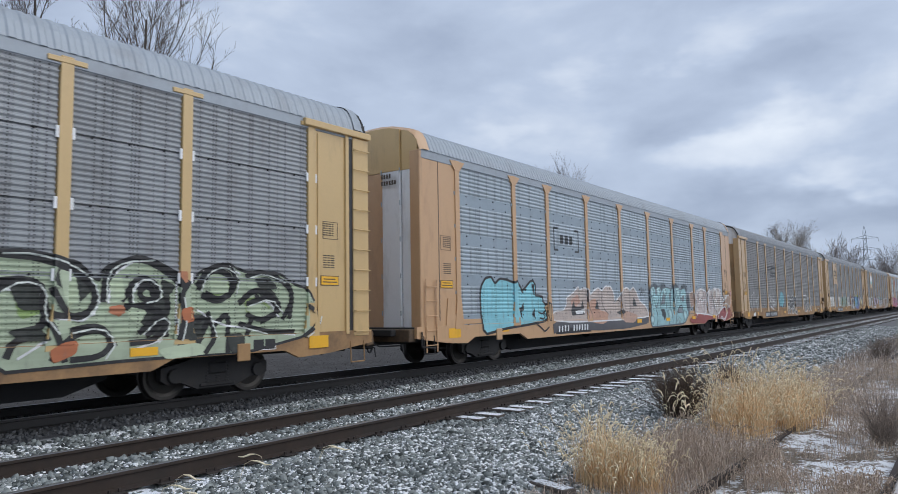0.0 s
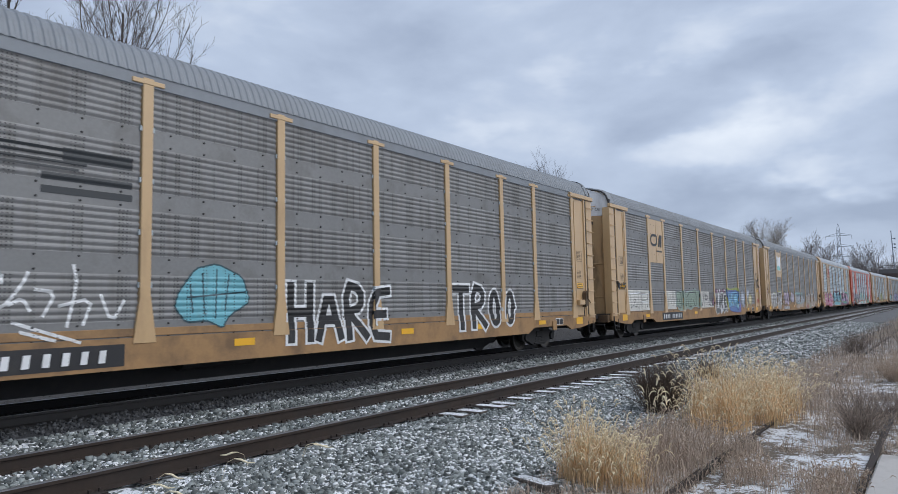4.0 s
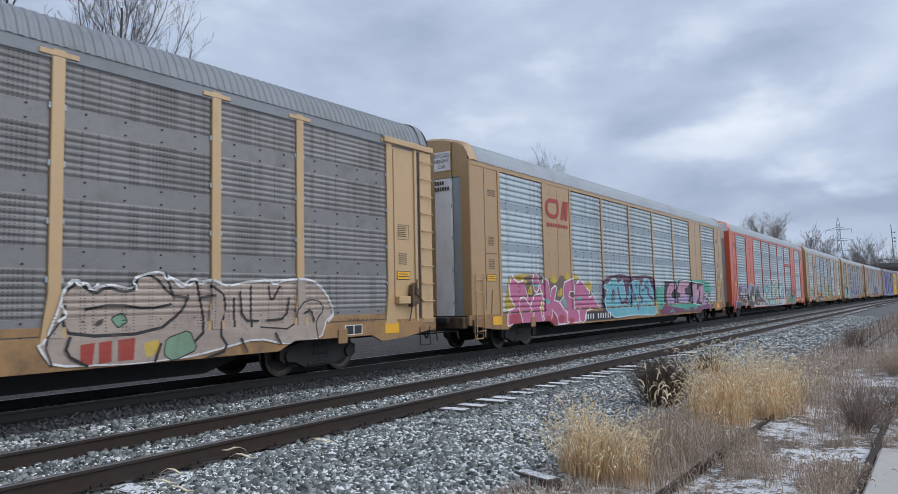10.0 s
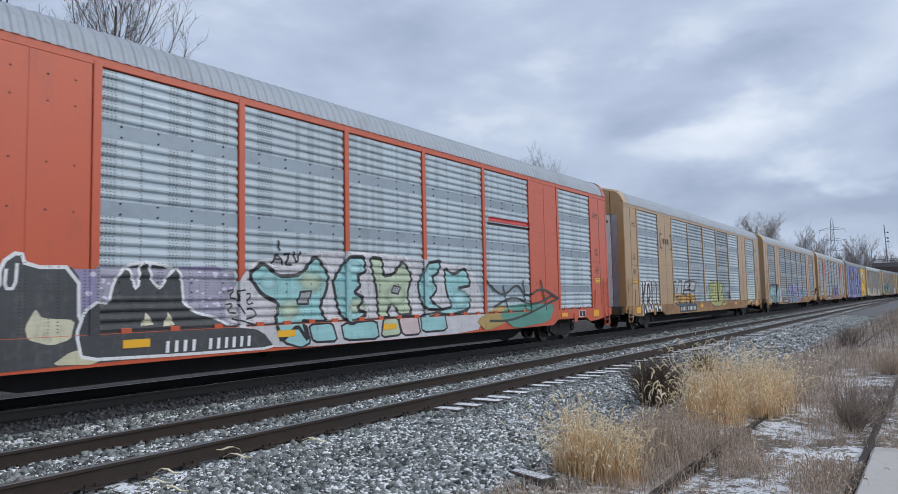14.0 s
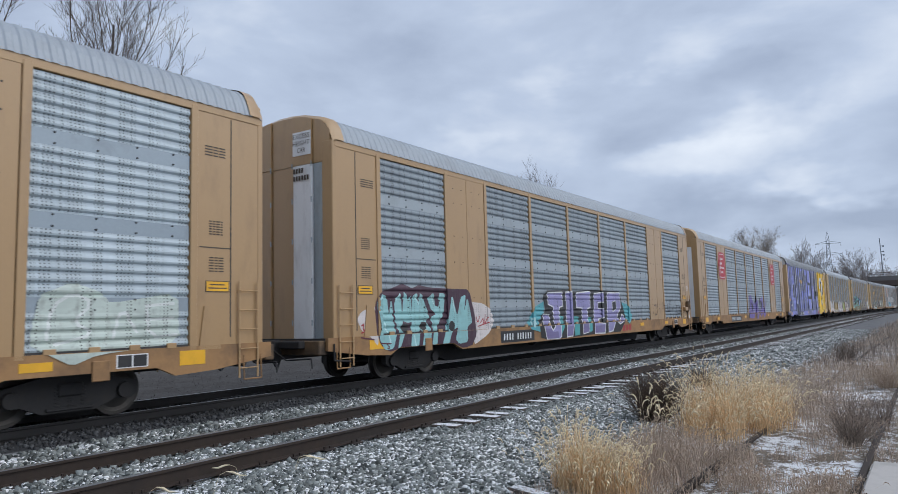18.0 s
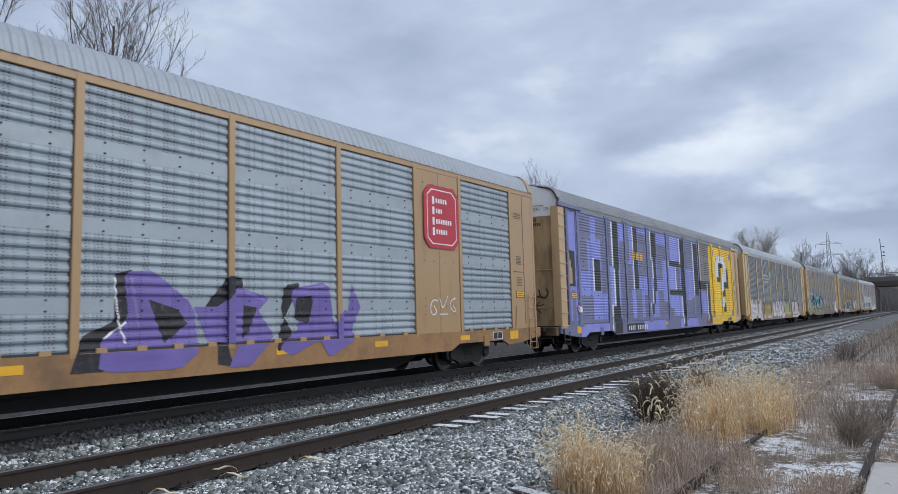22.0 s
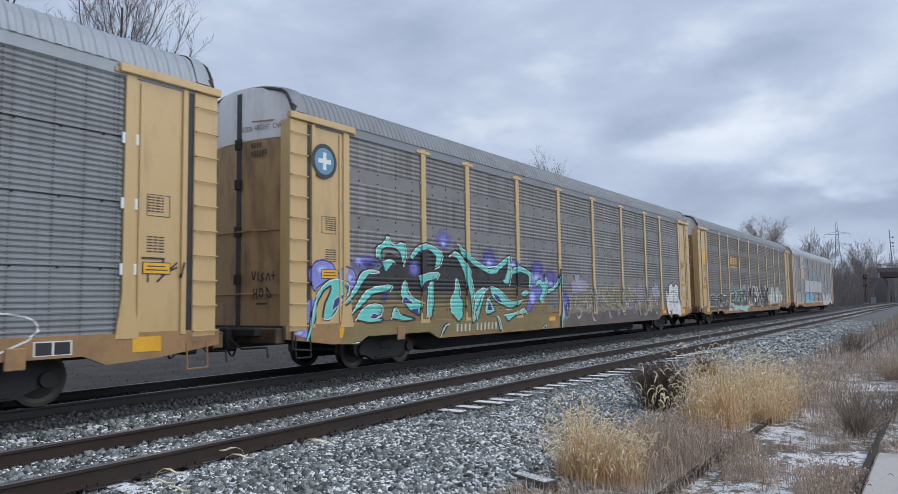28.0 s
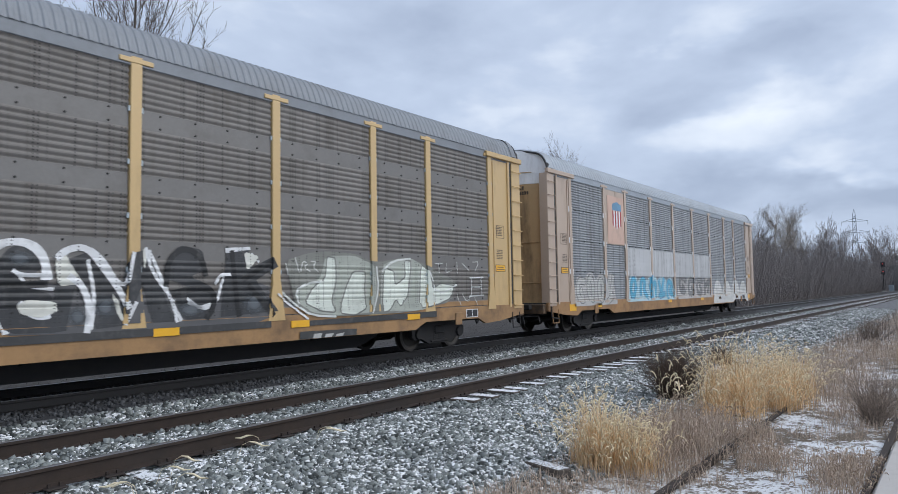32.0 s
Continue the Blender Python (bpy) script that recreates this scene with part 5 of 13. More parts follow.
        part("cut_lever", Shape().rod((sx * 13.95, -0.2, 0.9), (sx * 13.92, -0.7, 0.62), 0.018, n=6).rod((sx * 13.92, -0.7, 0.62), (sx * 13.85, -1.35, 0.66), 0.018, n=6).rod((sx * 13.85, -1.35, 0.66), (sx * 13.85, -1.38, 0.46), 0.018, n=6), STEEL_D, car)
        truck_parts(car, pose(sx * 10.0, 0, 0))
    key = (kind, col.name)
    if key not in POST_MESH:
        POST_MESH[key] = make_post(kind, col)
        BRACKETS[key] = shared("clip", Shape().box(-0.018, 0.018, -0.02, 0.0, -0.045, 0.045, 0.004), GALV) if kind == "A" else shared("clip", Shape().box(-0.03, 0.03, -0.03, 0.0, -0.09, 0.09, 0.006), WHITE)
    for side, turn in ((-1, 0), (1, 180)):
        for i, px in enumerate(POSTS):
            x = px if side < 0 else -px
            part("post", POST_MESH[key], col, car, at=pose(px, side * HALF, 0, 0, 0, turn))
            if kind != "B" and side < 0:
                for z in ((1.9, 2.75, 3.6, 4.45) if kind == "A" else (2.065, 3.11, 4.155)):
                    for dx in (-0.112, 0.112):
                        part("clip", BRACKETS[key], GALV, car, at=pose(px + dx, side * HALF, z))
        for i in range(9):
            a, b = POSTS[i], POSTS[i + 1]
            w, mid = b - a - (0.165 if kind == "B" else 0.215), (a + b) / 2
            if i in solid:
                z0 = solid[i] if isinstance(solid, dict) else Z0
                pl = Shape().box(-w / 2, w / 2, -0.012, 0.05, z0, 5.26, 0.006).box(-0.012, 0.012, -0.02, 0.0, z0, 5.24)
                part("side_plate", pl, col, car, at=pose(mid, side * HALF, 0, 0, 0, turn))
                if side < 0:
                    dots = Shape()
                    for z in [q for q in (1.55, 1.75, 1.95, 2.9, 3.6, 4.5, 4.9) if q > z0 + 0.2]:
                        for u in (-0.72, -0.28, 0.28, 0.72):
                            dots.rod((u * w / 2, -0.018, z), (u * w / 2, -0.008, z), 0.016, n=6)
                    tagged(part("bolts", dots, STEEL_D, car, at=pose(mid, side * HALF, 0)), kind="stuff")
                if z0 > Z0 + 0.2:
                    part("side_panel", sheet(kind, w, sheet_m, Z0, z0), None, car, at=pose(mid, side * HALF, 0, 0, 0, turn))
            else:
                m = swap.get(i, sheet_m)
                part("side_panel", sheet(kind, w, m), None, car, at=pose(mid, side * HALF, 0, 0, 0, turn))
                if side < 0 and kind == "B":
                    for k in range(max(2, round(w / 0.75))):
                        part("lock_tab", TAB_OF.setdefault(col.name, shared("lock_tab", TAB_SHAPE, col)), col, car, at=pose(mid - w / 2 + w * (k + 0.5) / max(2, round(w / 0.75)), side * HALF, 1.055))
                    part("lower_gap", Shape().box(-w / 2, w / 2, -0.004, 0.0, 1.07, 1.10), INSIDE, car, at=pose(mid, side * HALF, 0))
                if side < 0 and kind == "A":
                    part("bottom_strip", Shape().box(-w / 2, w / 2, -0.014, 0.03, 1.09, 1.215, 0.004), sill, car, at=pose(mid, side * HALF, 0))
                if side < 0:
                    bk = (round(w, 2), kind)
                    if bk not in BOLTS:
                        BOLTS[bk] = bolts_mesh(w, kind)
                        BOLTS[bk].materials.append(STEEL_D)
                    tagged(part("bolts", BOLTS[bk], STEEL_D, car, at=pose(mid, side * HALF, 0)), kind="stuff")
        # top chord, and the plated ends with their door pillar and ladder
        part("top_chord", Shape().box(-13.3, 13.3, -0.02, 0.08, 5.22 if kind == "B" else 5.15, 5.40, 0.01), col if kind == "B" else roof_m, car, at=pose(0, side * HALF, 0, 0, 0, turn))
        for sx in (-1, 1):
            lo, hi = sorted((sx * 11.87, sx * 13.3))
            kept, col = col, (tail if tail and sx * side < 0 else col)
            at = pose(0, side * HALF, 0, 0, 0, turn)
            part("end_plate", Shape().box(lo, hi, -0.005, 0.05, 1.0, 5.3, 0.006), col, car, at=at)
            if end_kind == "B":
                part("seam_strip", Shape().box(sx * 12.62 - 0.012, sx * 12.62 + 0.012, -0.009, 0.0, 1.2, 5.2), INSIDE, car, at=at)
                part("corner_post", Shape().box(sx * 13.3 - 0.07, sx * 13.3 + 0.07, -0.015, 0.3, 1.0, 5.36, 0.02), col, car, at=at)
                part("gusset", Shape().prism([(sx * 11.95, 1.0), (sx * 12.4, 1.0), (sx * 12.3, 1.75), (sx * 12.05, 1.75)], "y", -0.03, 0.0), col, car, at=at)
            else:
                part("door_pillar", Shape().box(sx * 12.82 - 0.05, sx * 12.82 + 0.05, -0.045, 0.0, 1.0, 5.2, 0.008), col, car, at=at)
                part("door_jamb", Shape().box(sx * 12.02 - 0.03, sx * 12.02 + 0.03, -0.03, 0.0, 1.1, 5.1, 0.006), col, car, at=at)
                part("header_beam", Shape().box(min(sx * 11.6, sx * 13.5), max(sx * 11.6, sx * 13.5), -0.10, 0.02, 5.2, 5.34, 0.012), col, car, at=at)
                part("corner_post", Shape().box(sx * 13.23 - 0.235, sx * 13.23 + 0.235, -0.04, 0.25, 0.95, 5.2, 0.012), rungs or col, car, at=at)
                # black strip standing in for the shadowed slit beside the ladder bay
                part("door_gap", Shape().box(sx * 12.94 - 0.055, sx * 12.94 + 0.055, -0.012, 0.0, 1.02, 5.18), BLACK, car, at=at)
            col = kept
            if end_kind == "B":
                part("ladder", ladder_shape(0.45, 2.2, 0.42, 5), col, car, at=pose(sx * 13.0, side * HALF, 0, 0, 0, turn))
            else:
                for k in range(10):
                    part("rung", RUNG_OF.setdefault((rungs or col).name, shared("rung", RUNG_SHAPE, rungs or col)), None, car, at=pose(sx * 13.23, side * HALF - (0 if side < 0 else 0), 1.05 + 0.43 * k, 0, 0, turn))
    # reflector marks, lever and small stencils on the near side
    rg = random.Random(index + 40)
    marks = {0: (-12.0, -9.6, -2.2, 2.6, 8.31, 12.0), 6: (-12.0, -9.6, -6.35, -3.21, -0.04, 5.6, 9.3, 12.0), 1: (-12.0, -9.6, -2.2, 0.1, 3.3, 6.72, 9.89), 13: (-12.0, -9.6, -2.2, 1.97, 4.84, 8.36)}.get(index, (-12.0, -9.6, -2.2, 2.6, 5.6, 9.3, 12.0))
    for px in marks:
        big, proud = abs(px) > 11, 0.022 if index in (0, 1, 6, 13) and px > (-9 if index == 6 else -1) else 0.006
        shift = 0.0 if proud > 0.01 else rg.uniform(-0.2, 0.2)
        part("reflector", Shape().box(-0.25, 0.25, -proud, 0.0, 0.76, 1.0) if big else Shape().box(-0.23, 0.23, -proud, 0.0, 0.83, 0.96), REFLECT, car, at=pose(px + shift, -HALF - 0.03, 0))
    st = bars((0.06, 0.05, 0.08, 0.04), 0.022, 0.02, 6, 0.024)
    for sx in (-1, 1):
        tagged(part("stencil_block", st.mesh("stencil_block"), MARK, car, at=pose(sx * 12.3 - 0.15, -HALF - 0.008, 3.25)), kind="stuff")
        tagged(part("stencil_block", bars((0.10, 0.07, 0.1), 0.02, 0.02, 6, 0.028), MARK, car, at=pose(sx * 12.3 - 0.15, -HALF - 0.008, 2.6)), kind="stuff")
        no = part("notice", Shape().box(-0.25, 0.25, -0.01, 0.0, 2.0, 2.2), MARK, car, at=pose(sx * 12.33, -HALF - 0.006, 0))
        part("notice_field", Shape().box(-0.235, 0.235, -0.013, -0.01, 2.015, 2.185), REFLECT, no)
        for k in range(2):
            part("notice_line", Shape().box(-0.2 + 0.03 * k, 0.2 - 0.05 * k, -0.015, -0.013, 2.06 + 0.06 * k, 2.08 + 0.06 * k), MARK, no)
        if kind == "B":
            tagged(part("stencil_block", bars((0.16, 0.1, 0.14), 0.022, 0.02, 4, 0.03), MARK, car, at=pose(sx * 12.25 - 0.2, -HALF - 0.008, 4.6)), kind="stuff")
            part("stencil_line", Shape().box(-0.33, 0.33, -0.003, 0.0, 2.78, 2.80), MARK, car, at=pose(sx * 12.28, -HALF - 0.008, 0))
            continue
        part("box_outline", frame_bars(0.42, 0.36, 0.010), MARK, car, at=pose(sx * 12.35 - 0.21, -HALF - 0.008, 2.95))
    plate_x = 10.75 + rg.uniform(-0.2, 0.2)
    dp = part("data_plate", Shape().box(-0.27, 0.27, -0.006, 0.0, 0.79, 1.0), WHITE, car, at=pose(plate_x, -HALF - 0.03, 0))
    for k in (-0.13, 0.13):
        part("data_field", Shape().box(k - 0.115, k + 0.115, -0.009, -0.006, 0.805, 0.985), BLACK, dp)
    for px in (-10.0, 10.2):
        part("stake_pocket", Shape().box(-0.14, 0.14, -0.03, 0.0, 0.62, 0.93, 0.012), sill, car, at=pose(px, -HALF - 0.03, 0))
    lever = Shape().rod((0, -0.06, 0.95), (0, -0.06, 0.6), 0.02, n=6).rod((0, -0.06, 0.6), (0.5, -0.06, 0.55), 0.018, n=6)
    part("uncoupling_lever", lever, STEEL_D, car, at=pose(-13.4, -HALF, 0))
    part("stirrup", stirrup_shape(), STEEL_D if kind == "A" else sill, car, at=pose(-13.1, -HALF, 0))
    part("stirrup", stirrup_shape(), STEEL_D if kind == "A" else sill, car, at=pose(13.1, -HALF, 0))
    return car


def frame_bars(w, h, t):
    return Shape().box(0, w, -0.003, 0, 0, t).box(0, w, -0.003, 0, h - t, h).box(0, t, -0.003, 0, t, h - t).box(w - t, w, -0.003, 0, t, h - t)


def stirrup_shape():
    return Shape().rod((-0.2, -0.03, 0.85), (-0.2, -0.05, 0.42), 0.016, n=6).rod((0.2, -0.03, 0.85), (0.2, -0.05, 0.42), 0.016, n=6).rod((-0.2, -0.05, 0.42), (0.2, -0.05, 0.42), 0.016, n=6)


def number_plate(car, x0, x1, back=BLACK, ink=WHITE):
    """Reporting marks on the sill, as plain bars."""
    if back:
        part("number_panel", Shape().box(x0, x1, FACE + 0.012, FACE + 0.016, 0.64, 0.98), back, car)
    n = 11
    w = (x1 - x0 - 0.3) / n
    one = Shape().prism([(0, 0.71), (w * 0.36, 0.71), (w * 0.45, 0.90), (w * 0.09, 0.90)], "y", FACE - 0.008, FACE + 0.008).mesh("number_mark")
    for i in range(n):
        if i != 4:
            part("number_mark", one, ink, car, at=(x0 + 0.15 + w * i, 0, 0))


END_MARK = bars((0.06,), 0.11, 0.0, 1).mesh("number_mark")


def dome_words(car, col=MARK):
    """The notice in one line along the curved upper door."""
    for word, y, w in (("EXCESS", 0.02, 0.40), ("HEIGHT", -0.46, 0.38), ("CAR", -0.92, 0.20)):
        lean = math.degrees(math.atan(0.2667 * abs(y - w / 2)))
        part("end_lettering", lettered(word, 0.11, w, col, "end_lettering"), col, car, at=pose(-(13.466 - 0.1333 * y * y), y, 5.10, 0, 0, -90 + lean))


def end_marks(car, text=True, col=MARK):
    """Marks on the leading end door."""
    if text:
        part("notice_plate", Shape().box(-13.415, -13.405, -0.93, -0.37, 5.12, 5.66), WHITE, car)
        for k, word in enumerate(("EXCESS", "HEIGHT", "CAR")):
            w = 0.085 * len(word)
            part("end_lettering", lettered(word, 0.11, w, col, "end_lettering"), col, car, at=pose(-13.43, -0.65 + w / 2, 5.50 - k * 0.16, 0, 0, -90))
    for k in range(10):
        row, j = (0, k) if k < 4 else (1, k - 4)
        part("number_mark", END_MARK, col, car, at=pose(-13.42 if text else -13.47, -0.39 - 0.085 * j, 4.72 - 0.17 * row, 0, 0, -90))


def end_tag(car, strokes, width=0.035, col=(0.035, 0.03, 0.028)):
    """Sprayed lines on the leading end door: distance from the middle towards the near side, height."""
    for pts in strokes:
        s = Shape()
        ribbon(s, smooth(pts, 1) if len(pts) > 2 else pts, width, 0.0)
        part("end_scribble", s, paint(col), car, at=pose(-13.478, 0, 0, 0, 0, -90))


def hand_brake(car, m):
    """Brake gear on the trailing door: a box, its lever and a bent rod."""
    box = part("hand_brake", Shape().box(11.98, 12.42, -HALF - 0.16, -HALF - 0.01, 1.42, 1.60, 0.015), m, car)
    part("brake_housing", Shape().prism([(12.50, 1.35), (12.72, 1.42), (12.74, 1.72), (12.64, 1.92), (12.52, 1.86), (12.48, 1.5)], "y", -HALF - 0.15, -HALF - 0.01), GRIMY, box)
    part("brake_lever", Shape().rod((12.60, -HALF - 0.17, 1.62), (12.62, -HALF - 0.19, 2.0), 0.02, n=6).rod((12.62, -HALF - 0.17, 1.66), (12.86, -HALF - 0.15, 1.50), 0.018, n=6), GRIMY, box)
    part("brake_rod", Shape().rod((12.55, -HALF - 0.08, 1.36), (12.45, -HALF - 0.08, 1.02), 0.016, n=6), STEEL_D, box)


def round_sticker(car, x, z):
    base = part("warning_sticker", Shape().lathe([(0.0, FACE - 0.003), (0.13, FACE - 0.003), (0.13, FACE)], (x, 0, z), "y", 20), WHITE, car)
    part("sticker_ring", Shape().lathe([(0.10, FACE - 0.006), (0.125, FACE - 0.006), (0.125, FACE)], (x, 0, z), "y", 20), EMBLEM_RED, base)
    part("sticker_bar", Shape().prism([(x - 0.09, z + 0.06), (x - 0.06, z + 0.09), (x + 0.09, z - 0.06), (x + 0.06, z - 0.09)], "y", FACE - 0.006, FACE - 0.003), EMBLEM_RED, base)


CARS = []
W_, K_ = (0.74, 0.75, 0.76), (0.02, 0.02, 0.022)
EMB_RED = (0.36, 0.05, 0.035)
AQUA, ICE, NAVY = (0.16, 0.63, 0.56), (0.68, 0.78, 0.77), (0.045, 0.045, 0.22)


def round_emblem(car, x, z, r, rim, body):
    base = part("emblem", Shape().lathe([(0.0, FACE - 0.003), (r, FACE - 0.003), (r, FACE)], (x, 0, z), "y", 28), rim, car)
    part("emblem_disc", Shape().lathe([(0.0, FACE - 0.007), (r * 0.76, FACE - 0.007), (r * 0.76, FACE)], (x, 0, z), "y", 24), body, base)
    part("emblem_bar", Shape().box(x - r * 0.5, x + r * 0.5, FACE - 0.010, FACE - 0.007, z - r * 0.13, z + r * 0.13), WHITE, base)
    part("emblem_bar", Shape().box(x - r * 0.13, x + r * 0.13, FACE - 0.013, FACE - 0.010, z - r * 0.5, z + r * 0.5), WHITE, base)


def looped_emblem(car, x0, x1, z0, z1, m):
    """A plain looped band and a folded band beside it."""
    w, h = x1 - x0, z1 - z0
    t = h * 0.2
    a, b = x0 + t / 2, x0 + 0.52 * w
    band_of(car, "emblem_band", [(b - 0.1, z1 - t / 2), (a, z1 - t / 2), (a, z0 + t / 2), (b, z0 + t / 2), (b, z1 - t / 2), (b - 0.12, z1 - t / 2)], t, m)
    patch_of(car, "emblem_bar", x0 + 0.62 * w, x0 + 0.74 * w, z0, z1, m, 0.004, 0.14 * w)
    patch_of(car, "emblem_bar", x0 + 0.80 * w, x0 + 0.92 * w, z0, z1, m, 0.004, 0.06 * w)


def bracket_emblem(car, x0, x1, z0, z1, m):
    w = x1 - x0
    for sgn, x in ((1, x0), (-1, x1)):
        band_of(car, "emblem_band", [(x + sgn * 0.14 * w, z1), (x, z1), (x, z0), (x + sgn * 0.14 * w, z0)], 0.07, m, rounds=0)
    for k in range(3):
        a = x0 + w * (0.24 + 0.19 * k)
        patch_of(car, "emblem_bar", a, a + 0.13 * w, z0 + 0.3 * (z1 - z0), z0 + 0.7 * (z1 - z0), m, 0.002)


def octagon(car, x, z, rx, rz, m, inset, y=0.0):
    c = 0.3
    pts = [(-rx, -rz * (1 - c)), (-rx * (1 - c), -rz), (rx * (1 - c), -rz), (rx, -rz * (1 - c)), (rx, rz * (1 - c)), (rx * (1 - c), rz), (-rx * (1 - c), rz), (-rx, rz * (1 - c))]
    return part("emblem", Shape().prism([(x + a, z + b) for a, b in pts], "y", FACE - y - 0.003, FACE - y), m, car)


SLATE = plain("slate_blue_paint", (0.165, 0.175, 0.30), 0.5, 0, 0.3, 3, (0.10, 0.10, 0.14), 0.3, True)
CRIMSON = plain("crimson_paint", (0.50, 0.035, 0.055), 0.5, 0, 0.2, 3)
EMBLEM_DARK = plain("dark_emblem_paint", (0.035, 0.04, 0.045), 0.5, 0, 0.2, 3)
EMBLEM_RED = plain("faded_red_paint", (0.38, 0.035, 0.035), 0.5, 0, 0.2, 3)
EMBLEM_GOLD = plain("gold_emblem_paint", (0.62, 0.36, 0.06), 0.5, 0, 0.2, 3)
EMBLEM_BLUE = plain("blue_emblem_paint", (0.13, 0.30, 0.46), 0.5, 0, 0.2, 3)
PINKISH = plain("faded_pink_sign", (0.62, 0.42, 0.33), 0.5, 0, 0.2, 3)

# car with green graffiti
c = autorack(0, "C", YOLK, GREY_C, ROOF_G, "yellow-posted grey autorack car with green and black graffiti", tops=WHITE)
field(c, (0.40, 0.47, 0.34), [(5.96, 2.32), (6.48, 2.38), (6.9, 2.26), (7.26, 2.28), (7.58, 1.98), (7.68, 2.2), (8.24, 2.42), (8.86, 2.18), (9.14, 1.96), (9.34, 2.2), (9.84, 2.36), (10.28, 2.2), (11.02, 2.22), (11.38, 2.02), (11.74, 1.92), (12.06, 1.36), (11.74, 1.02), (10.22, 0.76), (8.28, 0.78), (6.02, 0.72)], 1, K_, 0.05, worn=0.35)
field(c, (0.30, 0.42, 0.16), [(6.4, 1.86), (6.82, 1.92), (6.88, 1.56), (6.5, 1.42)], 2)
field(c, (0.32, 0.44, 0.18), [(9.48, 2.02), (9.84, 2.12), (9.94, 1.88), (9.62, 1.74)], 3)
field(c, (0.3, 0.4, 0.16), [(10.22, 1.72), (10.62, 1.78), (10.86, 1.52), (10.3, 1.42)], 4)
field(c, (0.05, 0.055, 0.05), [(6.92, 1.96), (7.32, 1.66), (7.52, 1.88), (7.3, 2.18), (7, 2.24)], 5)
field(c, (0.05, 0.055, 0.05), [(8.14, 1.54), (8.68, 1.8), (8.72, 1.32), (8.46, 1.1)], 6)
field(c, (0.06, 0.065, 0.06), [(8.88, 1.3), (9.28, 1.48), (9.56, 1.36), (9.36, 1), (8.9, 0.84)], 7)
field(c, (0.05, 0.055, 0.05), [(10.44, 1.9), (10.86, 1.92), (11.12, 1.58), (10.78, 1.66)], 8)
lines(c, K_, 0.11, [[(6.06, 1.94), (6.76, 2.02), (6.88, 1.36), (6.52, 1.22)],
    [(6.22, 2.34), (6.86, 2.3), (7.42, 2.02), (7.58, 1.76), (7.44, 1.46), (6.98, 1.46), (6.82, 1.56)],
    [(7.7, 1.72), (7.74, 2.14), (8.12, 2.38), (8.54, 2.28), (9, 1.94)],
    [(7.96, 1.72), (8.14, 1.94), (8.44, 1.94), (8.5, 1.66), (8.2, 1.6)],
    [(8.38, 1.16), (8.76, 1.48), (8.68, 1.88)],
    [(8.02, 1.6), (8.68, 1.54), (8.7, 1.14)],
    [(9.28, 1.96), (9.54, 2.24), (9.9, 2.18), (10.02, 1.9), (9.7, 1.66), (9.38, 1.78)],
    [(10.14, 1.66), (10.44, 1.9), (10.78, 1.84), (11.12, 1.52), (10.62, 1.32)]], 10)
lines(c, K_, 0.11, [[(10.94, 2.14), (11.38, 1.92), (11.28, 1.38)]], 10)
lines(c, K_, 0.1, [[(9.14, 1.3), (9.56, 1.48), (9.28, 1)],
    [(10.3, 1.08), (10.52, 1.78)],
    [(6.94, 0.86), (7.18, 1.2), (7.7, 1.28), (7.82, 1.02)],
    [(6.34, 0.94), (6.42, 1.14), (6.8, 1.22)],
    [(9.62, 1.28), (9.92, 1.52), (9.86, 0.8)]], 11)
lines(c, W_, 0.035, [[(6.14, 1.88), (6.82, 1.78)],
    [(8.08, 1.72), (8.26, 2.04), (8.5, 2)],
    [(9.4, 2.2), (9.84, 2.34), (10.14, 2.16)],
    [(8.88, 1.14), (8.88, 2)],
    [(8.16, 0.94), (8.64, 1.08)],
    [(10.7, 1.12), (11.38, 1.04)],
    [(6.98, 1.42), (7.48, 1.4), (7.64, 1.76)],
    [(6.48, 0.9), (6.84, 1.12)],
    [(10.3, 1.58), (10.78, 1.72), (11.02, 1.38)],
    [(7.74, 1.66), (7.8, 2.1), (8.18, 2.34)],
    [(9.28, 1.54), (9.7, 1.28), (10.3, 1.2)]], 12)
field(c, (0.48, 0.15, 0.06), [(8.94, 1.54), (9.2, 1.6), (9.22, 1.36), (8.94, 1.3)], 13)
field(c, (0.48, 0.15, 0.06), [(6.9, 0.96), (7.14, 1.1), (7.32, 1.1), (7.2, 0.9), (6.94, 0.82)], 14)
field(c, (0.45, 0.16, 0.08), [(7.74, 1.6), (7.98, 1.64), (7.94, 1.44), (7.78, 1.5)], 15)
field(c, (0.48, 0.2, 0.1), [(8.9, 2.18), (9.06, 2.18), (9.06, 1.98), (8.94, 1.98)], 16)
field(c, (0.48, 0.56, 0.40), [(6.92, 1.42), (7.28, 1.4), (7.2, 1.24), (6.94, 1.2)], 17, rounds=2, worn=0.35)
field(c, (0.48, 0.56, 0.40), [(9.48, 2.04), (9.84, 2.12), (9.92, 1.84), (9.56, 1.8)], 17, rounds=2, worn=0.35)
field(c, (0.48, 0.56, 0.40), [(8.08, 1.6), (8.38, 1.54), (8.24, 1.32), (8.04, 1.44)], 17, rounds=2, worn=0.35)
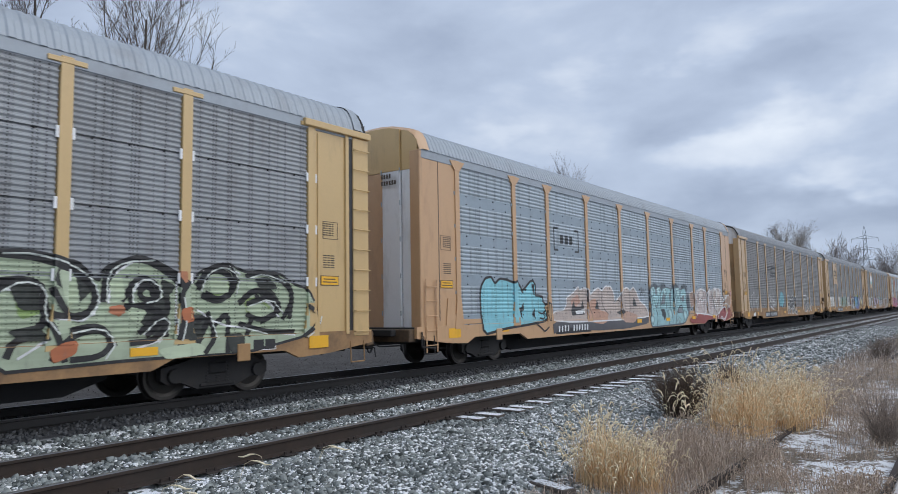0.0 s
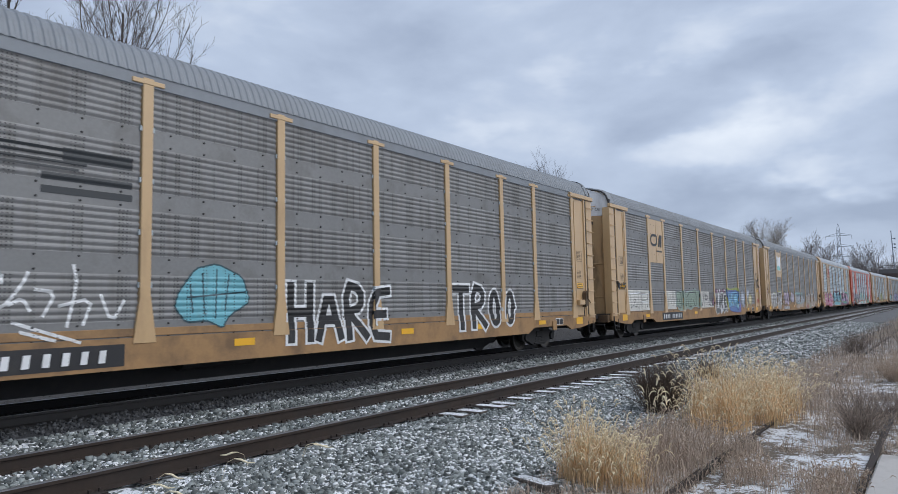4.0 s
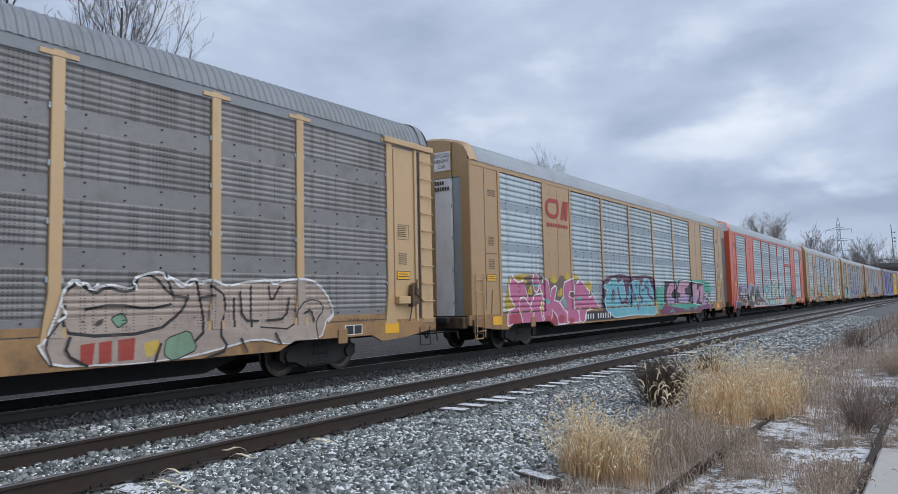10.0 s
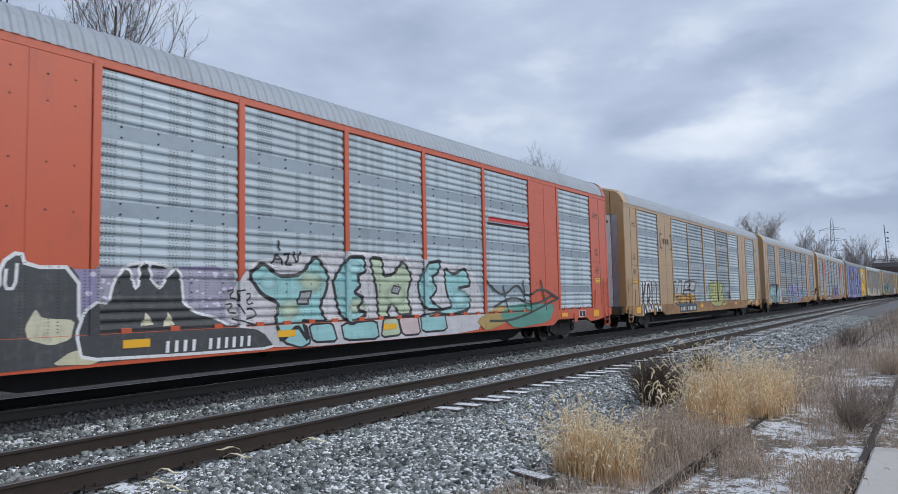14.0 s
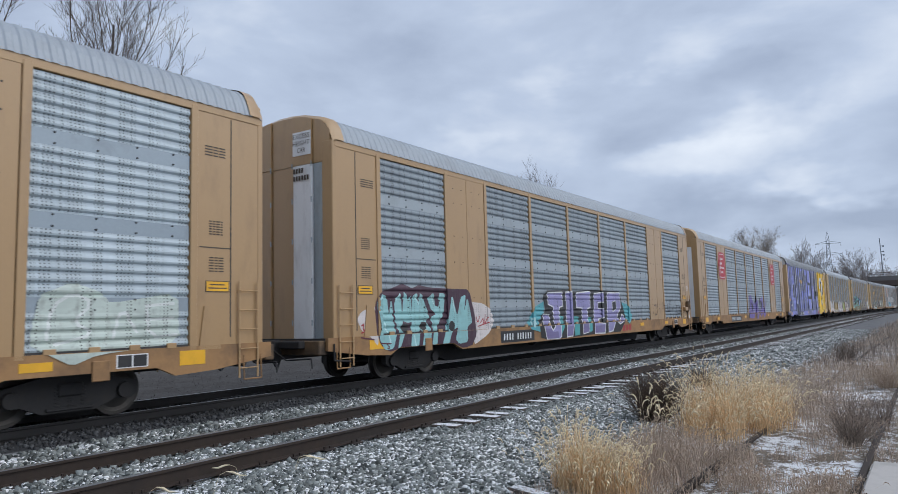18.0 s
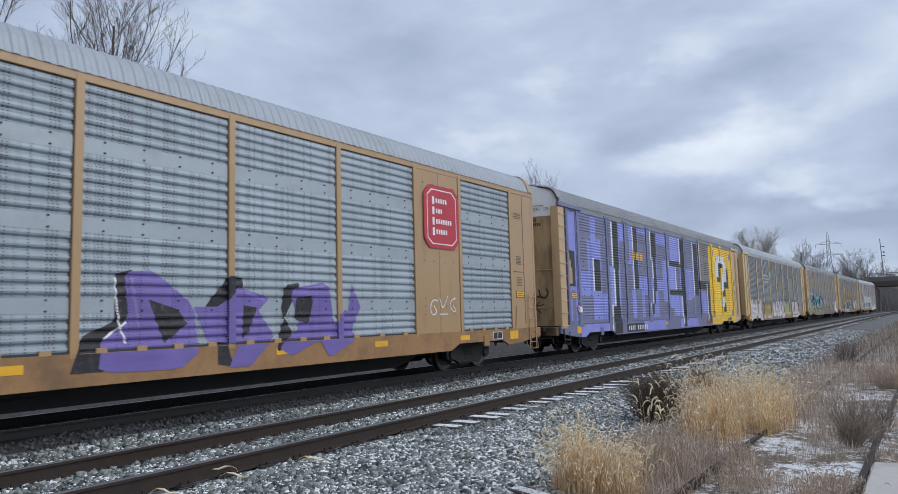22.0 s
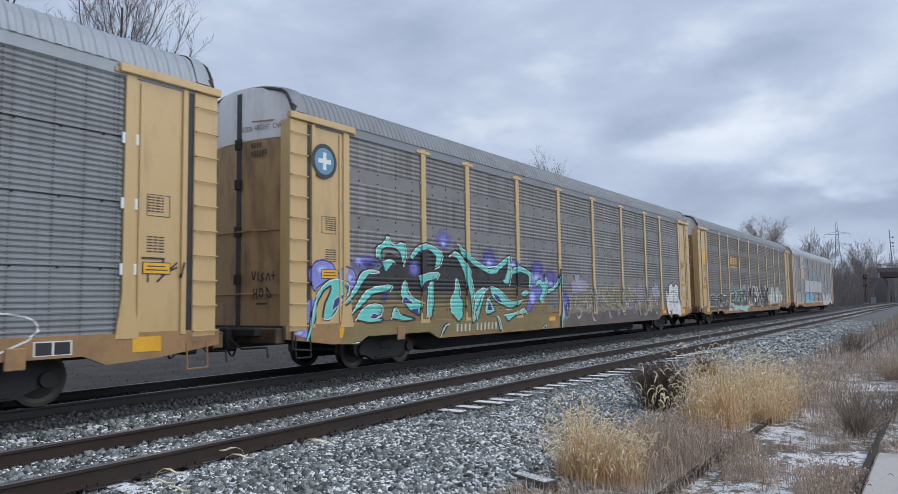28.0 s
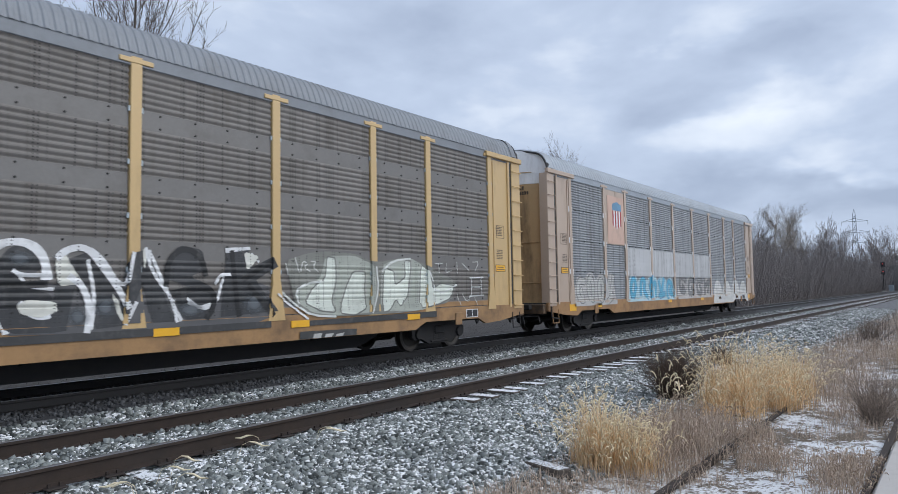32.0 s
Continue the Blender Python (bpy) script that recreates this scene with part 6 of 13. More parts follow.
field(c, (0.48, 0.56, 0.40), [(10.22, 1.58), (10.62, 1.66), (10.86, 1.48), (10.54, 1.34)], 17, rounds=2, worn=0.35)
field(c, (0.48, 0.56, 0.40), [(6.96, 2.16), (7.24, 2.08), (7.32, 1.66), (7.12, 1.58)], 17, rounds=2, worn=0.35)
field(c, (0.48, 0.56, 0.40), [(8.52, 0.92), (9.28, 1), (9.56, 0.8), (8.7, 0.74)], 17, rounds=2, worn=0.35)
field(c, (0.48, 0.56, 0.40), [(7.74, 1.98), (7.92, 2.16), (8.02, 1.72), (7.8, 1.66)], 17, rounds=2, worn=0.35)
field(c, (0.04, 0.045, 0.04), [(6.34, 1.9), (6.72, 1.96), (6.8, 1.56), (6.5, 1.56)], 18, rounds=2, worn=0.3)
field(c, (0.04, 0.045, 0.04), [(9.02, 1.3), (9.28, 1.36), (9.42, 1.06), (9.08, 1.02)], 18, rounds=2, worn=0.3)
field(c, (0.04, 0.045, 0.04), [(9.84, 1.1), (10.22, 1.12), (10.22, 0.78), (9.92, 0.78)], 18, rounds=2, worn=0.3)
field(c, (0.04, 0.045, 0.04), [(6.34, 1.28), (6.74, 1.36), (6.94, 1.12), (6.52, 1.14)], 18, rounds=2, worn=0.3)
field(c, (0.04, 0.045, 0.04), [(8.58, 2.06), (8.88, 1.94), (8.68, 1.68)], 18, rounds=2, worn=0.3)
field(c, (0.04, 0.045, 0.04), [(10.44, 2.1), (10.78, 2.14), (11.02, 1.92), (10.6, 1.88)], 18, rounds=2, worn=0.3)
lines(c, K_, 0.09, [[(8.1, 1.68), (8.06, 1.94), (8.3, 2.08), (8.56, 1.94), (8.54, 1.72), (8.3, 1.7), (8.22, 1.84), (8.34, 1.92)],
    [(7.66, 1.7), (7.68, 2.14), (7.96, 2.32), (8.42, 2.36), (8.8, 2.16), (8.98, 1.96)],
    [(9.3, 1.9), (9.4, 2.2), (9.76, 2.34), (10.08, 2.16), (9.98, 1.82), (9.7, 1.7), (9.44, 1.82)],
    [(10.28, 2.14), (10.6, 2.24), (11.1, 2.08), (11.4, 1.78), (11.12, 1.36)],
    [(10.3, 1.64), (10.78, 1.78), (11.04, 1.5), (10.62, 1.32), (10.3, 1.44)]], 21)
lines(c, K_, 0.09, [[(6.22, 2.36), (6.66, 2.38), (7.16, 2.26), (7.46, 2.02), (7.56, 1.7), (7.38, 1.44), (7.12, 1.48), (6.92, 1.86)]], 21)
lines(c, K_, 0.09, [[(6.24, 1.86), (6.5, 2), (6.82, 1.92), (6.78, 1.52), (6.98, 1.26), (7.1, 0.84)],
    [(7.18, 1.26), (7.6, 1.34), (7.82, 1.12), (7.66, 0.86), (7.2, 0.84)],
    [(8.26, 1.2), (8.56, 1.48), (8.76, 1.36), (8.52, 1.06), (8.1, 1.04)],
    [(8.92, 1.08), (9.02, 1.42), (8.94, 1.78), (9.06, 1.96)],
    [(11.64, 1.02), (11.96, 1.22), (12.02, 1.44), (11.74, 1.58)],
    [(9.48, 1.48), (9.64, 1.1), (9.42, 0.82)],
    [(10.14, 1.28), (10.7, 1.12), (11.38, 1.1)]], 20)
lines(c, (0.66, 0.70, 0.66), 0.028, [[(8.14, 1.66), (8.12, 1.92), (8.36, 2.06), (8.62, 1.9), (8.6, 1.7), (8.36, 1.66)],
    [(7.72, 1.68), (7.72, 2.12), (8, 2.3), (8.48, 2.34)],
    [(9.36, 1.86), (9.46, 2.16), (9.82, 2.3), (10.14, 2.12), (10.06, 1.8)],
    [(10.36, 2.1), (10.68, 2.2), (11.18, 2.04)],
    [(10.36, 1.6), (10.84, 1.74), (11.12, 1.46)],
    [(6.26, 2.34), (6.7, 2.36), (7.2, 2.22), (7.52, 2), (7.62, 1.68), (7.42, 1.42)]], 22)
lines(c, (0.66, 0.70, 0.66), 0.028, [[(6.26, 1.82), (6.52, 1.98), (6.86, 1.88), (6.82, 1.48), (7.02, 1.22)],
    [(7.22, 1.22), (7.64, 1.3), (7.88, 1.08), (7.7, 0.82)],
    [(8.32, 1.16), (8.62, 1.44), (8.82, 1.32), (8.56, 1.02)],
    [(8.98, 1.04), (9.06, 1.38), (9, 1.74)],
    [(11.72, 0.98), (12.04, 1.18), (12.1, 1.38)],
    [(9.54, 1.42), (9.68, 1.06)],
    [(10.2, 1.22), (10.76, 1.08)]], 22)
field(c, (0.48, 0.16, 0.07), [(8.94, 1.56), (9.18, 1.6), (9.22, 1.38), (8.98, 1.36)], 23, rounds=2)
field(c, (0.48, 0.16, 0.07), [(6.88, 0.98), (7.08, 1.1), (7.3, 1.12), (7.26, 0.92), (6.94, 0.8)], 23, rounds=2)
field(c, (0.42, 0.17, 0.09), [(7.74, 1.54), (7.98, 1.64), (8.02, 1.5), (7.8, 1.48)], 23, rounds=2)
CARS.append(c)

# buff car with bubbles
c = autorack(1, "A", BUFF, GREY_D, ROOF_G, "buff autorack car with blue-grey panels and bubble graffiti", end_kind="B", ends=WHITE, tops=YOLK, hood=BUFF, leaf=WHITE)
field(c, (0.24, 0.56, 0.64), [(-10.84, 1.76), (-10.78, 2.08), (-10.56, 2.3), (-10.28, 2.34), (-10.1, 2.16), (-9.84, 2.3), (-9.48, 2.28), (-9.1, 2.2), (-8.94, 2.26), (-8.76, 2.1), (-8.64, 1.98), (-8.42, 2.1), (-8.18, 2.26), (-8, 2.28), (-7.86, 2.14), (-7.9, 1.84), (-7.68, 1.84), (-7.44, 1.8), (-7.44, 1.66), (-7.28, 1.58), (-7.06, 1.62), (-7.08, 1.44), (-7.28, 1.28), (-7.22, 1.14), (-7.44, 1.06), (-7.94, 1.02), (-8.52, 0.98), (-9.6, 0.92), (-10.76, 0.78)], 1, K_, 0.07)
field(c, K_, [(-8.84, 1.48), (-8.72, 1.5), (-8.6, 1.64), (-8.56, 1.42), (-8.7, 1.38), (-8.7, 1.12)], 2, rounds=0)
field(c, K_, [(-8.12, 1.28), (-7.94, 1.5), (-7.94, 1.12)], 3, rounds=0)
field(c, K_, [(-8.12, 2.18), (-7.94, 2.18), (-7.96, 1.8)], 4)
lines(c, K_, 0.05, [[(-7.72, 1.34), (-7.46, 1.28), (-7.22, 1.44), (-7.16, 1.16)],
    [(-7.68, 1.16), (-7.4, 1.12), (-7.34, 1.38)],
    [(-7.88, 0.98), (-7.6, 0.86), (-7.44, 0.74), (-7.16, 0.88)],
    [(-8.76, 2.08), (-8.62, 1.88), (-8.6, 2.02), (-8.42, 2)]], 5)
field(c, (0.44, 0.29, 0.16), [(-7.38, 1.52), (-7, 1.62), (-6.96, 1.38), (-7.04, 1), (-7.16, 1.22)], 6, K_, 0.03)
field(c, (0.09, 0.09, 0.10), [(-6.92, 1.02), (-5, 1), (1.1, 1.06), (1.08, 0.78), (-1.12, 0.64), (-4.02, 0.66), (-6.42, 0.88), (-6.86, 0.62)], 7)
field(c, (0.50, 0.42, 0.38), [(-6.9, 1.08), (-6.86, 1.24), (-6.68, 1.36), (-6.1, 1.38), (-5.9, 1.56), (-5.9, 1.78), (-5.46, 1.92), (-5.02, 2.16), (-4.94, 2.04), (-4.62, 2.12), (-4.32, 2.08), (-4.14, 1.84), (-3.88, 2.02), (-3.46, 2.14), (-3.18, 2.02), (-2.88, 2.2), (-2.4, 2.2), (-2.14, 1.94), (-2.1, 1.62), (-1.7, 1.82), (-1.28, 2.14), (-0.86, 2.18), (-0.66, 2.06), (-0.28, 2.22), (0.06, 1.96), (0.32, 1.66), (0.9, 1.48), (1.16, 1.26), (1.1, 1.04), (-1.7, 0.98), (-4.18, 0.98), (-5.74, 1)], 8, W_, 0.05, worn=0.5)
field(c, (0.55, 0.33, 0.24), [(-4.36, 0.98), (-4.36, 1.64), (-3.74, 1.78), (-3.46, 1.36), (-2.68, 1.26), (-2.88, 0.94), (-3.28, 0.86)], 9, worn=0.4)
field(c, (0.50, 0.31, 0.24), [(-5.62, 1.7), (-5.1, 1.9), (-4.86, 1.64), (-5.46, 1.4)], 10, worn=0.5)
field(c, (0.5, 0.33, 0.26), [(-1.6, 1.24), (-1, 1.3), (0.04, 1.12), (-0.38, 0.84), (-1.36, 0.88)], 11, worn=0.4)
field(c, (0.06, 0.06, 0.065), [(-5.58, 1.4), (-5.4, 1.68), (-5.28, 1.48), (-4.86, 1.48), (-4.74, 1.7), (-4.6, 1.38), (-4.6, 1.22), (-5.54, 1.2)], 12, rounds=0)
field(c, W_, [(-5.28, 1.34), (-4.6, 1.42), (-4.6, 1.26), (-5.22, 1.24)], 13, rounds=0)
field(c, (0.06, 0.06, 0.065), [(-3.78, 1.4), (-3.6, 1.74), (-3.46, 1.4)], 14, rounds=0)
field(c, (0.06, 0.06, 0.065), [(-1.98, 1.24), (-1.48, 1.36), (-1.12, 1.26), (-1.6, 1.16)], 15, rounds=0)
field(c, (0.06, 0.06, 0.065), [(-0.42, 1.5), (-0.28, 1.86), (-0.02, 1.46)], 16, rounds=0)
lines(c, (0.10, 0.09, 0.09), 0.03, [[(-4.98, 2.1), (-4.98, 1.78)],
    [(-4.36, 2.04), (-4.36, 1.5), (-4.02, 1.1)],
    [(-3.22, 2.02), (-3.22, 1.5), (-2.68, 1.2)],
    [(-2.14, 1.66), (-1.58, 1.7), (-1.42, 1.24)],
    [(-0.66, 2.06), (-0.68, 1.3)]], 17)
mist(c, (0.11, 0.13, 0.15), 1.48, 2.06, 0.35, 0.33, 16)
mist(c, (0.11, 0.13, 0.15), 2.00, 2.25, 0.44, 0.21, 16)
mist(c, (0.11, 0.13, 0.15), 2.92, 2.22, 0.50, 0.24, 16)
mist(c, (0.11, 0.13, 0.15), 4.45, 2.27, 0.61, 0.23, 16)
mist(c, (0.11, 0.13, 0.15), 5.62, 2.20, 0.60, 0.29, 16)
mist(c, (0.11, 0.13, 0.15), 1.33, 1.20, 0.14, 0.59, 16)
mist(c, (0.11, 0.13, 0.15), 6.11, 1.52, 0.31, 0.66, 16)
field(c, (0.30, 0.50, 0.53), [(1.34, 0.64), (1.4, 1.42), (1.32, 1.74), (1.34, 2.06), (1.52, 2.26), (1.88, 2.28), (2.04, 2.1), (2.32, 2.28), (2.64, 2.22), (2.68, 2.04), (2.92, 2.24), (3.3, 2.24), (3.5, 2.24), (3.88, 2.18), (4.12, 2.22), (4.36, 2.24), (4.8, 2.26), (5.1, 2.16), (5.62, 2.26), (5.86, 2.14), (5.92, 1.44), (6.06, 1.08), (5.42, 0.66), (3.5, 0.64), (1.98, 0.62)], 18, (0.10, 0.125, 0.145), 0.06, worn=0.35)
mist(c, (0.46, 0.66, 0.68), 1.65, 2.01, 0.36, 0.24, 18)
mist(c, (0.46, 0.66, 0.68), 2.38, 2.03, 0.33, 0.26, 18)
mist(c, (0.46, 0.66, 0.68), 3.13, 2.04, 0.29, 0.25, 18)
mist(c, (0.46, 0.66, 0.68), 4.24, 1.67, 0.20, 0.59, 18)
mist(c, (0.46, 0.66, 0.68), 4.79, 2.01, 0.36, 0.27, 18)
mist(c, (0.46, 0.66, 0.68), 1.50, 0.92, 0.29, 0.27, 18)
mist(c, (0.46, 0.66, 0.68), 3.65, 1.11, 0.31, 0.38, 18)
mist(c, (0.46, 0.66, 0.68), 5.52, 1.03, 0.39, 0.35, 18)
field(c, (0.21, 0.235, 0.255), [(1.98, 2.18), (2.16, 2.14), (2.14, 1.88), (2.04, 1.9)], 20, (0.05, 0.07, 0.08), 0.025, worn=0.4)
field(c, (0.21, 0.235, 0.255), [(2.76, 1.68), (2.88, 1.94), (3.1, 1.98), (3.08, 1.52), (2.82, 1.54), (2.56, 1.52)], 20, (0.05, 0.07, 0.08), 0.025, worn=0.4)
field(c, (0.21, 0.235, 0.255), [(3.6, 1.96), (3.88, 2.02), (3.7, 1.64)], 20, (0.05, 0.07, 0.08), 0.025, worn=0.4)
field(c, (0.21, 0.235, 0.255), [(5.16, 1.8), (5.52, 1.92), (5.62, 1.66), (5.24, 1.64)], 20, (0.05, 0.07, 0.08), 0.025, worn=0.4)
field(c, (0.21, 0.235, 0.255), [(4.54, 1.16), (4.8, 1.36), (5.2, 1.4), (5.24, 1.12)], 20, (0.05, 0.07, 0.08), 0.025, worn=0.4)
field(c, (0.045, 0.055, 0.06), [(2.6, 1.32), (3, 1.34), (3.1, 1.06), (2.84, 0.84), (2.7, 1.06)], 20)
lines(c, (0.05, 0.07, 0.08), 0.05, [[(1.88, 1.68), (2.08, 1.3), (2.36, 1.74)],
    [(2.08, 1.28), (2.08, 0.94), (2, 0.6)],
    [(2.66, 2.02), (2.52, 1.58), (2.56, 1.38)],
    [(2.6, 1.32), (2.72, 1.14), (2.62, 1.04)],
    [(3.28, 2.16), (3.2, 1.68), (3.32, 1.24), (3.44, 0.68)],
    [(3.9, 2.12), (3.72, 1.6), (3.88, 1.1), (3.88, 0.68)],
    [(4.16, 2.2), (4.16, 1.68), (4.34, 1.02), (4.24, 0.64)]], 22)
lines(c, (0.05, 0.07, 0.08), 0.05, [[(4.32, 2.24), (4.26, 1.86), (4.54, 1.28), (4.56, 1)],
    [(5.1, 2.12), (5.06, 1.74), (5.26, 1.38), (5.38, 1.04), (5.24, 0.64)],
    [(4.62, 1.16), (4.9, 1.44), (5.24, 1.46)],
    [(5.88, 2.12), (5.8, 1.66), (6.08, 1.14)],
    [(1.42, 1.9), (1.58, 1.56), (1.42, 1.52)]], 23)
lines(c, (0.55, 0.70, 0.71), 0.045, [[(1.42, 1.92), (1.48, 2.16), (1.8, 2.22)],
    [(2.2, 2.14), (2.52, 2.22)],
    [(2.94, 2.12), (3.22, 2.2)],
    [(5.2, 1.84), (5.42, 1.94), (5.76, 1.92)],
    [(4.54, 2.18), (4.92, 2.2)]], 24)
lines(c, (0.16, 0.12, 0.08), 0.03, [[(4.32, 0.72), (4.58, 0.94), (4.7, 0.7)],
    [(4.7, 0.96), (4.96, 0.86), (4.8, 0.7)],
    [(1.48, 2.12), (1.56, 2.1)],
    [(1.54, 2.18), (1.52, 2.06)]], 24)
field(c, (0.33, 0.08, 0.07), [(6.06, 0.82), (7.1, 1.08), (9.58, 0.94), (12.82, 1.38), (13.26, 0.88), (11.6, 0.58), (8.06, 0.6), (6.4, 0.64)], 21, worn=0.4)
field(c, (0.52, 0.44, 0.42), [(6.84, 1.1), (7.12, 1.76), (7.4, 2.14), (8, 2.26), (8.62, 2.18), (9.04, 2.04), (9.74, 2.2), (10.36, 2.32), (11.26, 2.26), (11.52, 1.78), (11.96, 1.94), (12.86, 1.94), (12.82, 1.46), (12.36, 1.22), (11.64, 1.4), (10.56, 0.96), (9.58, 0.94), (8.28, 1.04)], 22, W_, 0.05, worn=0.4)
field(c, (0.42, 0.30, 0.24), [(6.32, 2), (6.76, 2.12), (7.02, 1.96), (6.94, 1.46), (6.5, 1.34), (6.36, 1.64)], 23, W_, 0.03)
lines(c, W_, 0.05, [[(8.28, 1.24), (8.08, 1.64), (8.92, 1.78), (8.8, 1.22), (8.26, 0.98)],
    [(9.16, 2.18), (9.02, 1.5), (9.58, 1.08)],
    [(10.32, 1.48), (10.58, 1.78), (11.1, 1.62), (10.96, 1.18)],
    [(7.1, 0.9), (7.48, 1.26), (7.12, 1.64)],
    [(11.94, 1.78), (12.54, 1.62), (12.84, 1.86)]], 24)
lines(c, (0.12, 0.07, 0.08), 0.025, [[(7.4, 1.76), (7.68, 1.26)],
    [(9.62, 2.06), (9.82, 1.28)],
    [(11.4, 2.08), (11.5, 1.4)]], 25)
bracket_emblem(c, -6.6, -4.9, 3.3, 4.0, EMBLEM_DARK)
number_plate(c, -6.7, -4.2)
lines(c, (0.12, 0.10, 0.09), 0.035, [[(11.68, 2.22), (11.8, 2.08)],
    [(11.9, 2.26), (12, 2)],
    [(12.06, 2.3), (12.18, 2.26), (12.14, 2.08)],
    [(12.28, 2.02), (12.52, 2.12), (12.74, 2.06)],
    [(12.6, 2.18), (12.64, 2)],
    [(12, 1.42), (12.16, 1.28)],
    [(12.32, 1.46), (12.28, 1.2)],
    [(12.4, 1.2), (12.52, 1.42), (12.58, 1.14)]], 61, rounds=1)
field(c, (0.50, 0.42, 0.37), [(9.76, 2.08), (9.92, 2.24), (10.14, 2.32), (10.46, 2.24), (10.58, 2.1), (10.9, 2.26), (11.24, 2.24), (11.38, 1.92), (11.3, 1.44), (10.86, 1.06), (10.42, 1.04), (10.12, 1.4)], 71, W_, 0.055, worn=0.45)
lines(c, W_, 0.05, [[(10.16, 1.72), (10.2, 1.46), (10.42, 1.14)],
    [(10.2, 1.72), (10.6, 1.68), (10.62, 2.04)],
    [(10.54, 1.26), (10.56, 1.46), (10.7, 1.52), (10.66, 1.32)]], 72)
field(c, (0.40, 0.28, 0.21), [(11.4, 1.44), (11.84, 1.78), (12.48, 1.98), (12.86, 1.86), (12.9, 1.6), (12.62, 1.28), (12.32, 1.5), (11.92, 1.54)], 73, W_, 0.05)
field(c, (0.30, 0.07, 0.07), [(10.32, 0.76), (10.86, 1.14), (11.82, 1.36), (12, 1.14), (11.94, 0.86), (11.56, 0.64), (11.14, 0.8), (10.88, 0.68)], 74, W_, 0.05)
lines(c, W_, 0.05, [[(7.02, 1.24), (7.2, 1.86), (7.68, 2.22), (8.46, 2.18), (8.58, 1.88)],
    [(7.52, 1.38), (7.62, 1.78), (8.02, 1.78), (7.9, 1.48)],
    [(8.56, 1.22), (8.62, 1.74), (9.1, 2.24), (9.56, 2.16)],
    [(8.96, 2.14), (8.94, 1.14), (9.3, 1.04)],
    [(9.66, 1.9), (10.16, 2.28), (10.62, 2.14), (10.28, 1.64), (10.9, 1.16), (11.26, 2), (10.94, 2.24)],
    [(9.84, 1.8), (9.66, 1.22), (9.48, 1.02)],
    [(11.22, 1.54), (11.74, 1.78), (12.24, 1.82)],
    [(10.68, 0.68), (11.18, 0.92), (11.42, 0.66), (12.2, 1.06)]], 75)
mist(c, (0.66, 0.60, 0.57), 7.92, 1.98, 0.72, 0.36, 73)
mist(c, (0.66, 0.60, 0.57), 9.23, 2.04, 0.58, 0.34, 73)
mist(c, (0.66, 0.60, 0.57), 10.74, 2.01, 0.77, 0.37, 73)
lines(c, (0.10, 0.105, 0.11), 0.035, [[(0.24, 2.08), (0.5, 2.24), (0.42, 1.98), (0.32, 1.98), (0.36, 1.88)],
    [(0.48, 1.98), (0.64, 2.2), (0.66, 2), (0.54, 1.94)],
    [(0.72, 2.14), (0.78, 1.82)]], 62)
CARS.append(c)

# dark grey car with white tags
c = autorack(2, "A", YELLOW, GREY_A, ROOF_D, "yellow autorack car with dark grey panels and white tags", tops=WHITE)
lines(c, W_, 0.035, [[(-11.52, 1.08), (-11.56, 1.5), (-11.38, 1.62), (-11.12, 1.6)],
    [(-11.04, 1.06), (-11.16, 1.96), (-10.62, 2.04), (-10.68, 1.34), (-10.86, 1.28), (-10.9, 1.06)],
    [(-10.54, 1.04), (-10.4, 2.04)],
    [(-10.66, 2.04), (-10.42, 2.18), (-10.12, 2.08), (-10.12, 1.58), (-10.02, 1.62), (-9.72, 1.78), (-9.46, 1.62), (-9.54, 1.06)],
    [(-9.98, 1.68), (-9.72, 1.5), (-9.86, 1.14)],
    [(-9.5, 1.86), (-9.4, 2), (-9.2, 1.94), (-9.42, 1.8)]], 1)
lines(c, W_, 0.05, [[(-6.7, 1.56), (-6.7, 1.96), (-6.38, 2.04), (-6.38, 1.9)],
    [(-6.66, 1.56), (-6.38, 1.52), (-6.1, 1.9), (-6.04, 2.06)],
    [(-6.28, 1.6), (-6.1, 1.7), (-6, 1.52)],
    [(-5.94, 1.82), (-5.64, 1.78), (-5.82, 1.44)],
    [(-5.4, 2.18), (-5.34, 1.9), (-5.48, 1.28)],
    [(-5.6, 1.58), (-5.1, 1.7), (-5.24, 1.3)],
    [(-4.98, 1.74), (-4.8, 1.3), (-4.6, 1.66)],
    [(-6.22, 1.36), (-5.78, 1.2), (-5.3, 1.04)],
    [(-6.12, 1.22), (-5.66, 1.08)]], 2)
field(c, (0.16, 0.44, 0.52), [(-3.72, 1.54), (-3.64, 1.8), (-3.32, 2.2), (-2.88, 2.3), (-2.32, 2.08), (-2.14, 1.62), (-2.6, 1.38), (-2.76, 1.16), (-3.06, 1.3), (-3.5, 1.28)], 3, (0.03, 0.08, 0.1), 0.03)
lines(c, (0.03, 0.08, 0.1), 0.03, [[(-3.42, 1.92), (-3.36, 1.44)],
    [(-3.18, 2.1), (-3.12, 1.4)],
    [(-2.88, 2.2), (-2.9, 1.34)],
    [(-2.62, 2.12), (-2.7, 1.48)],
    [(-3.48, 1.7), (-2.26, 1.8)]], 4)
field(c, W_, [(-10.88, 0.92), (-10.38, 1), (-10.36, 0.74), (-10.88, 0.7)], 5, rounds=0, worn=0.5)
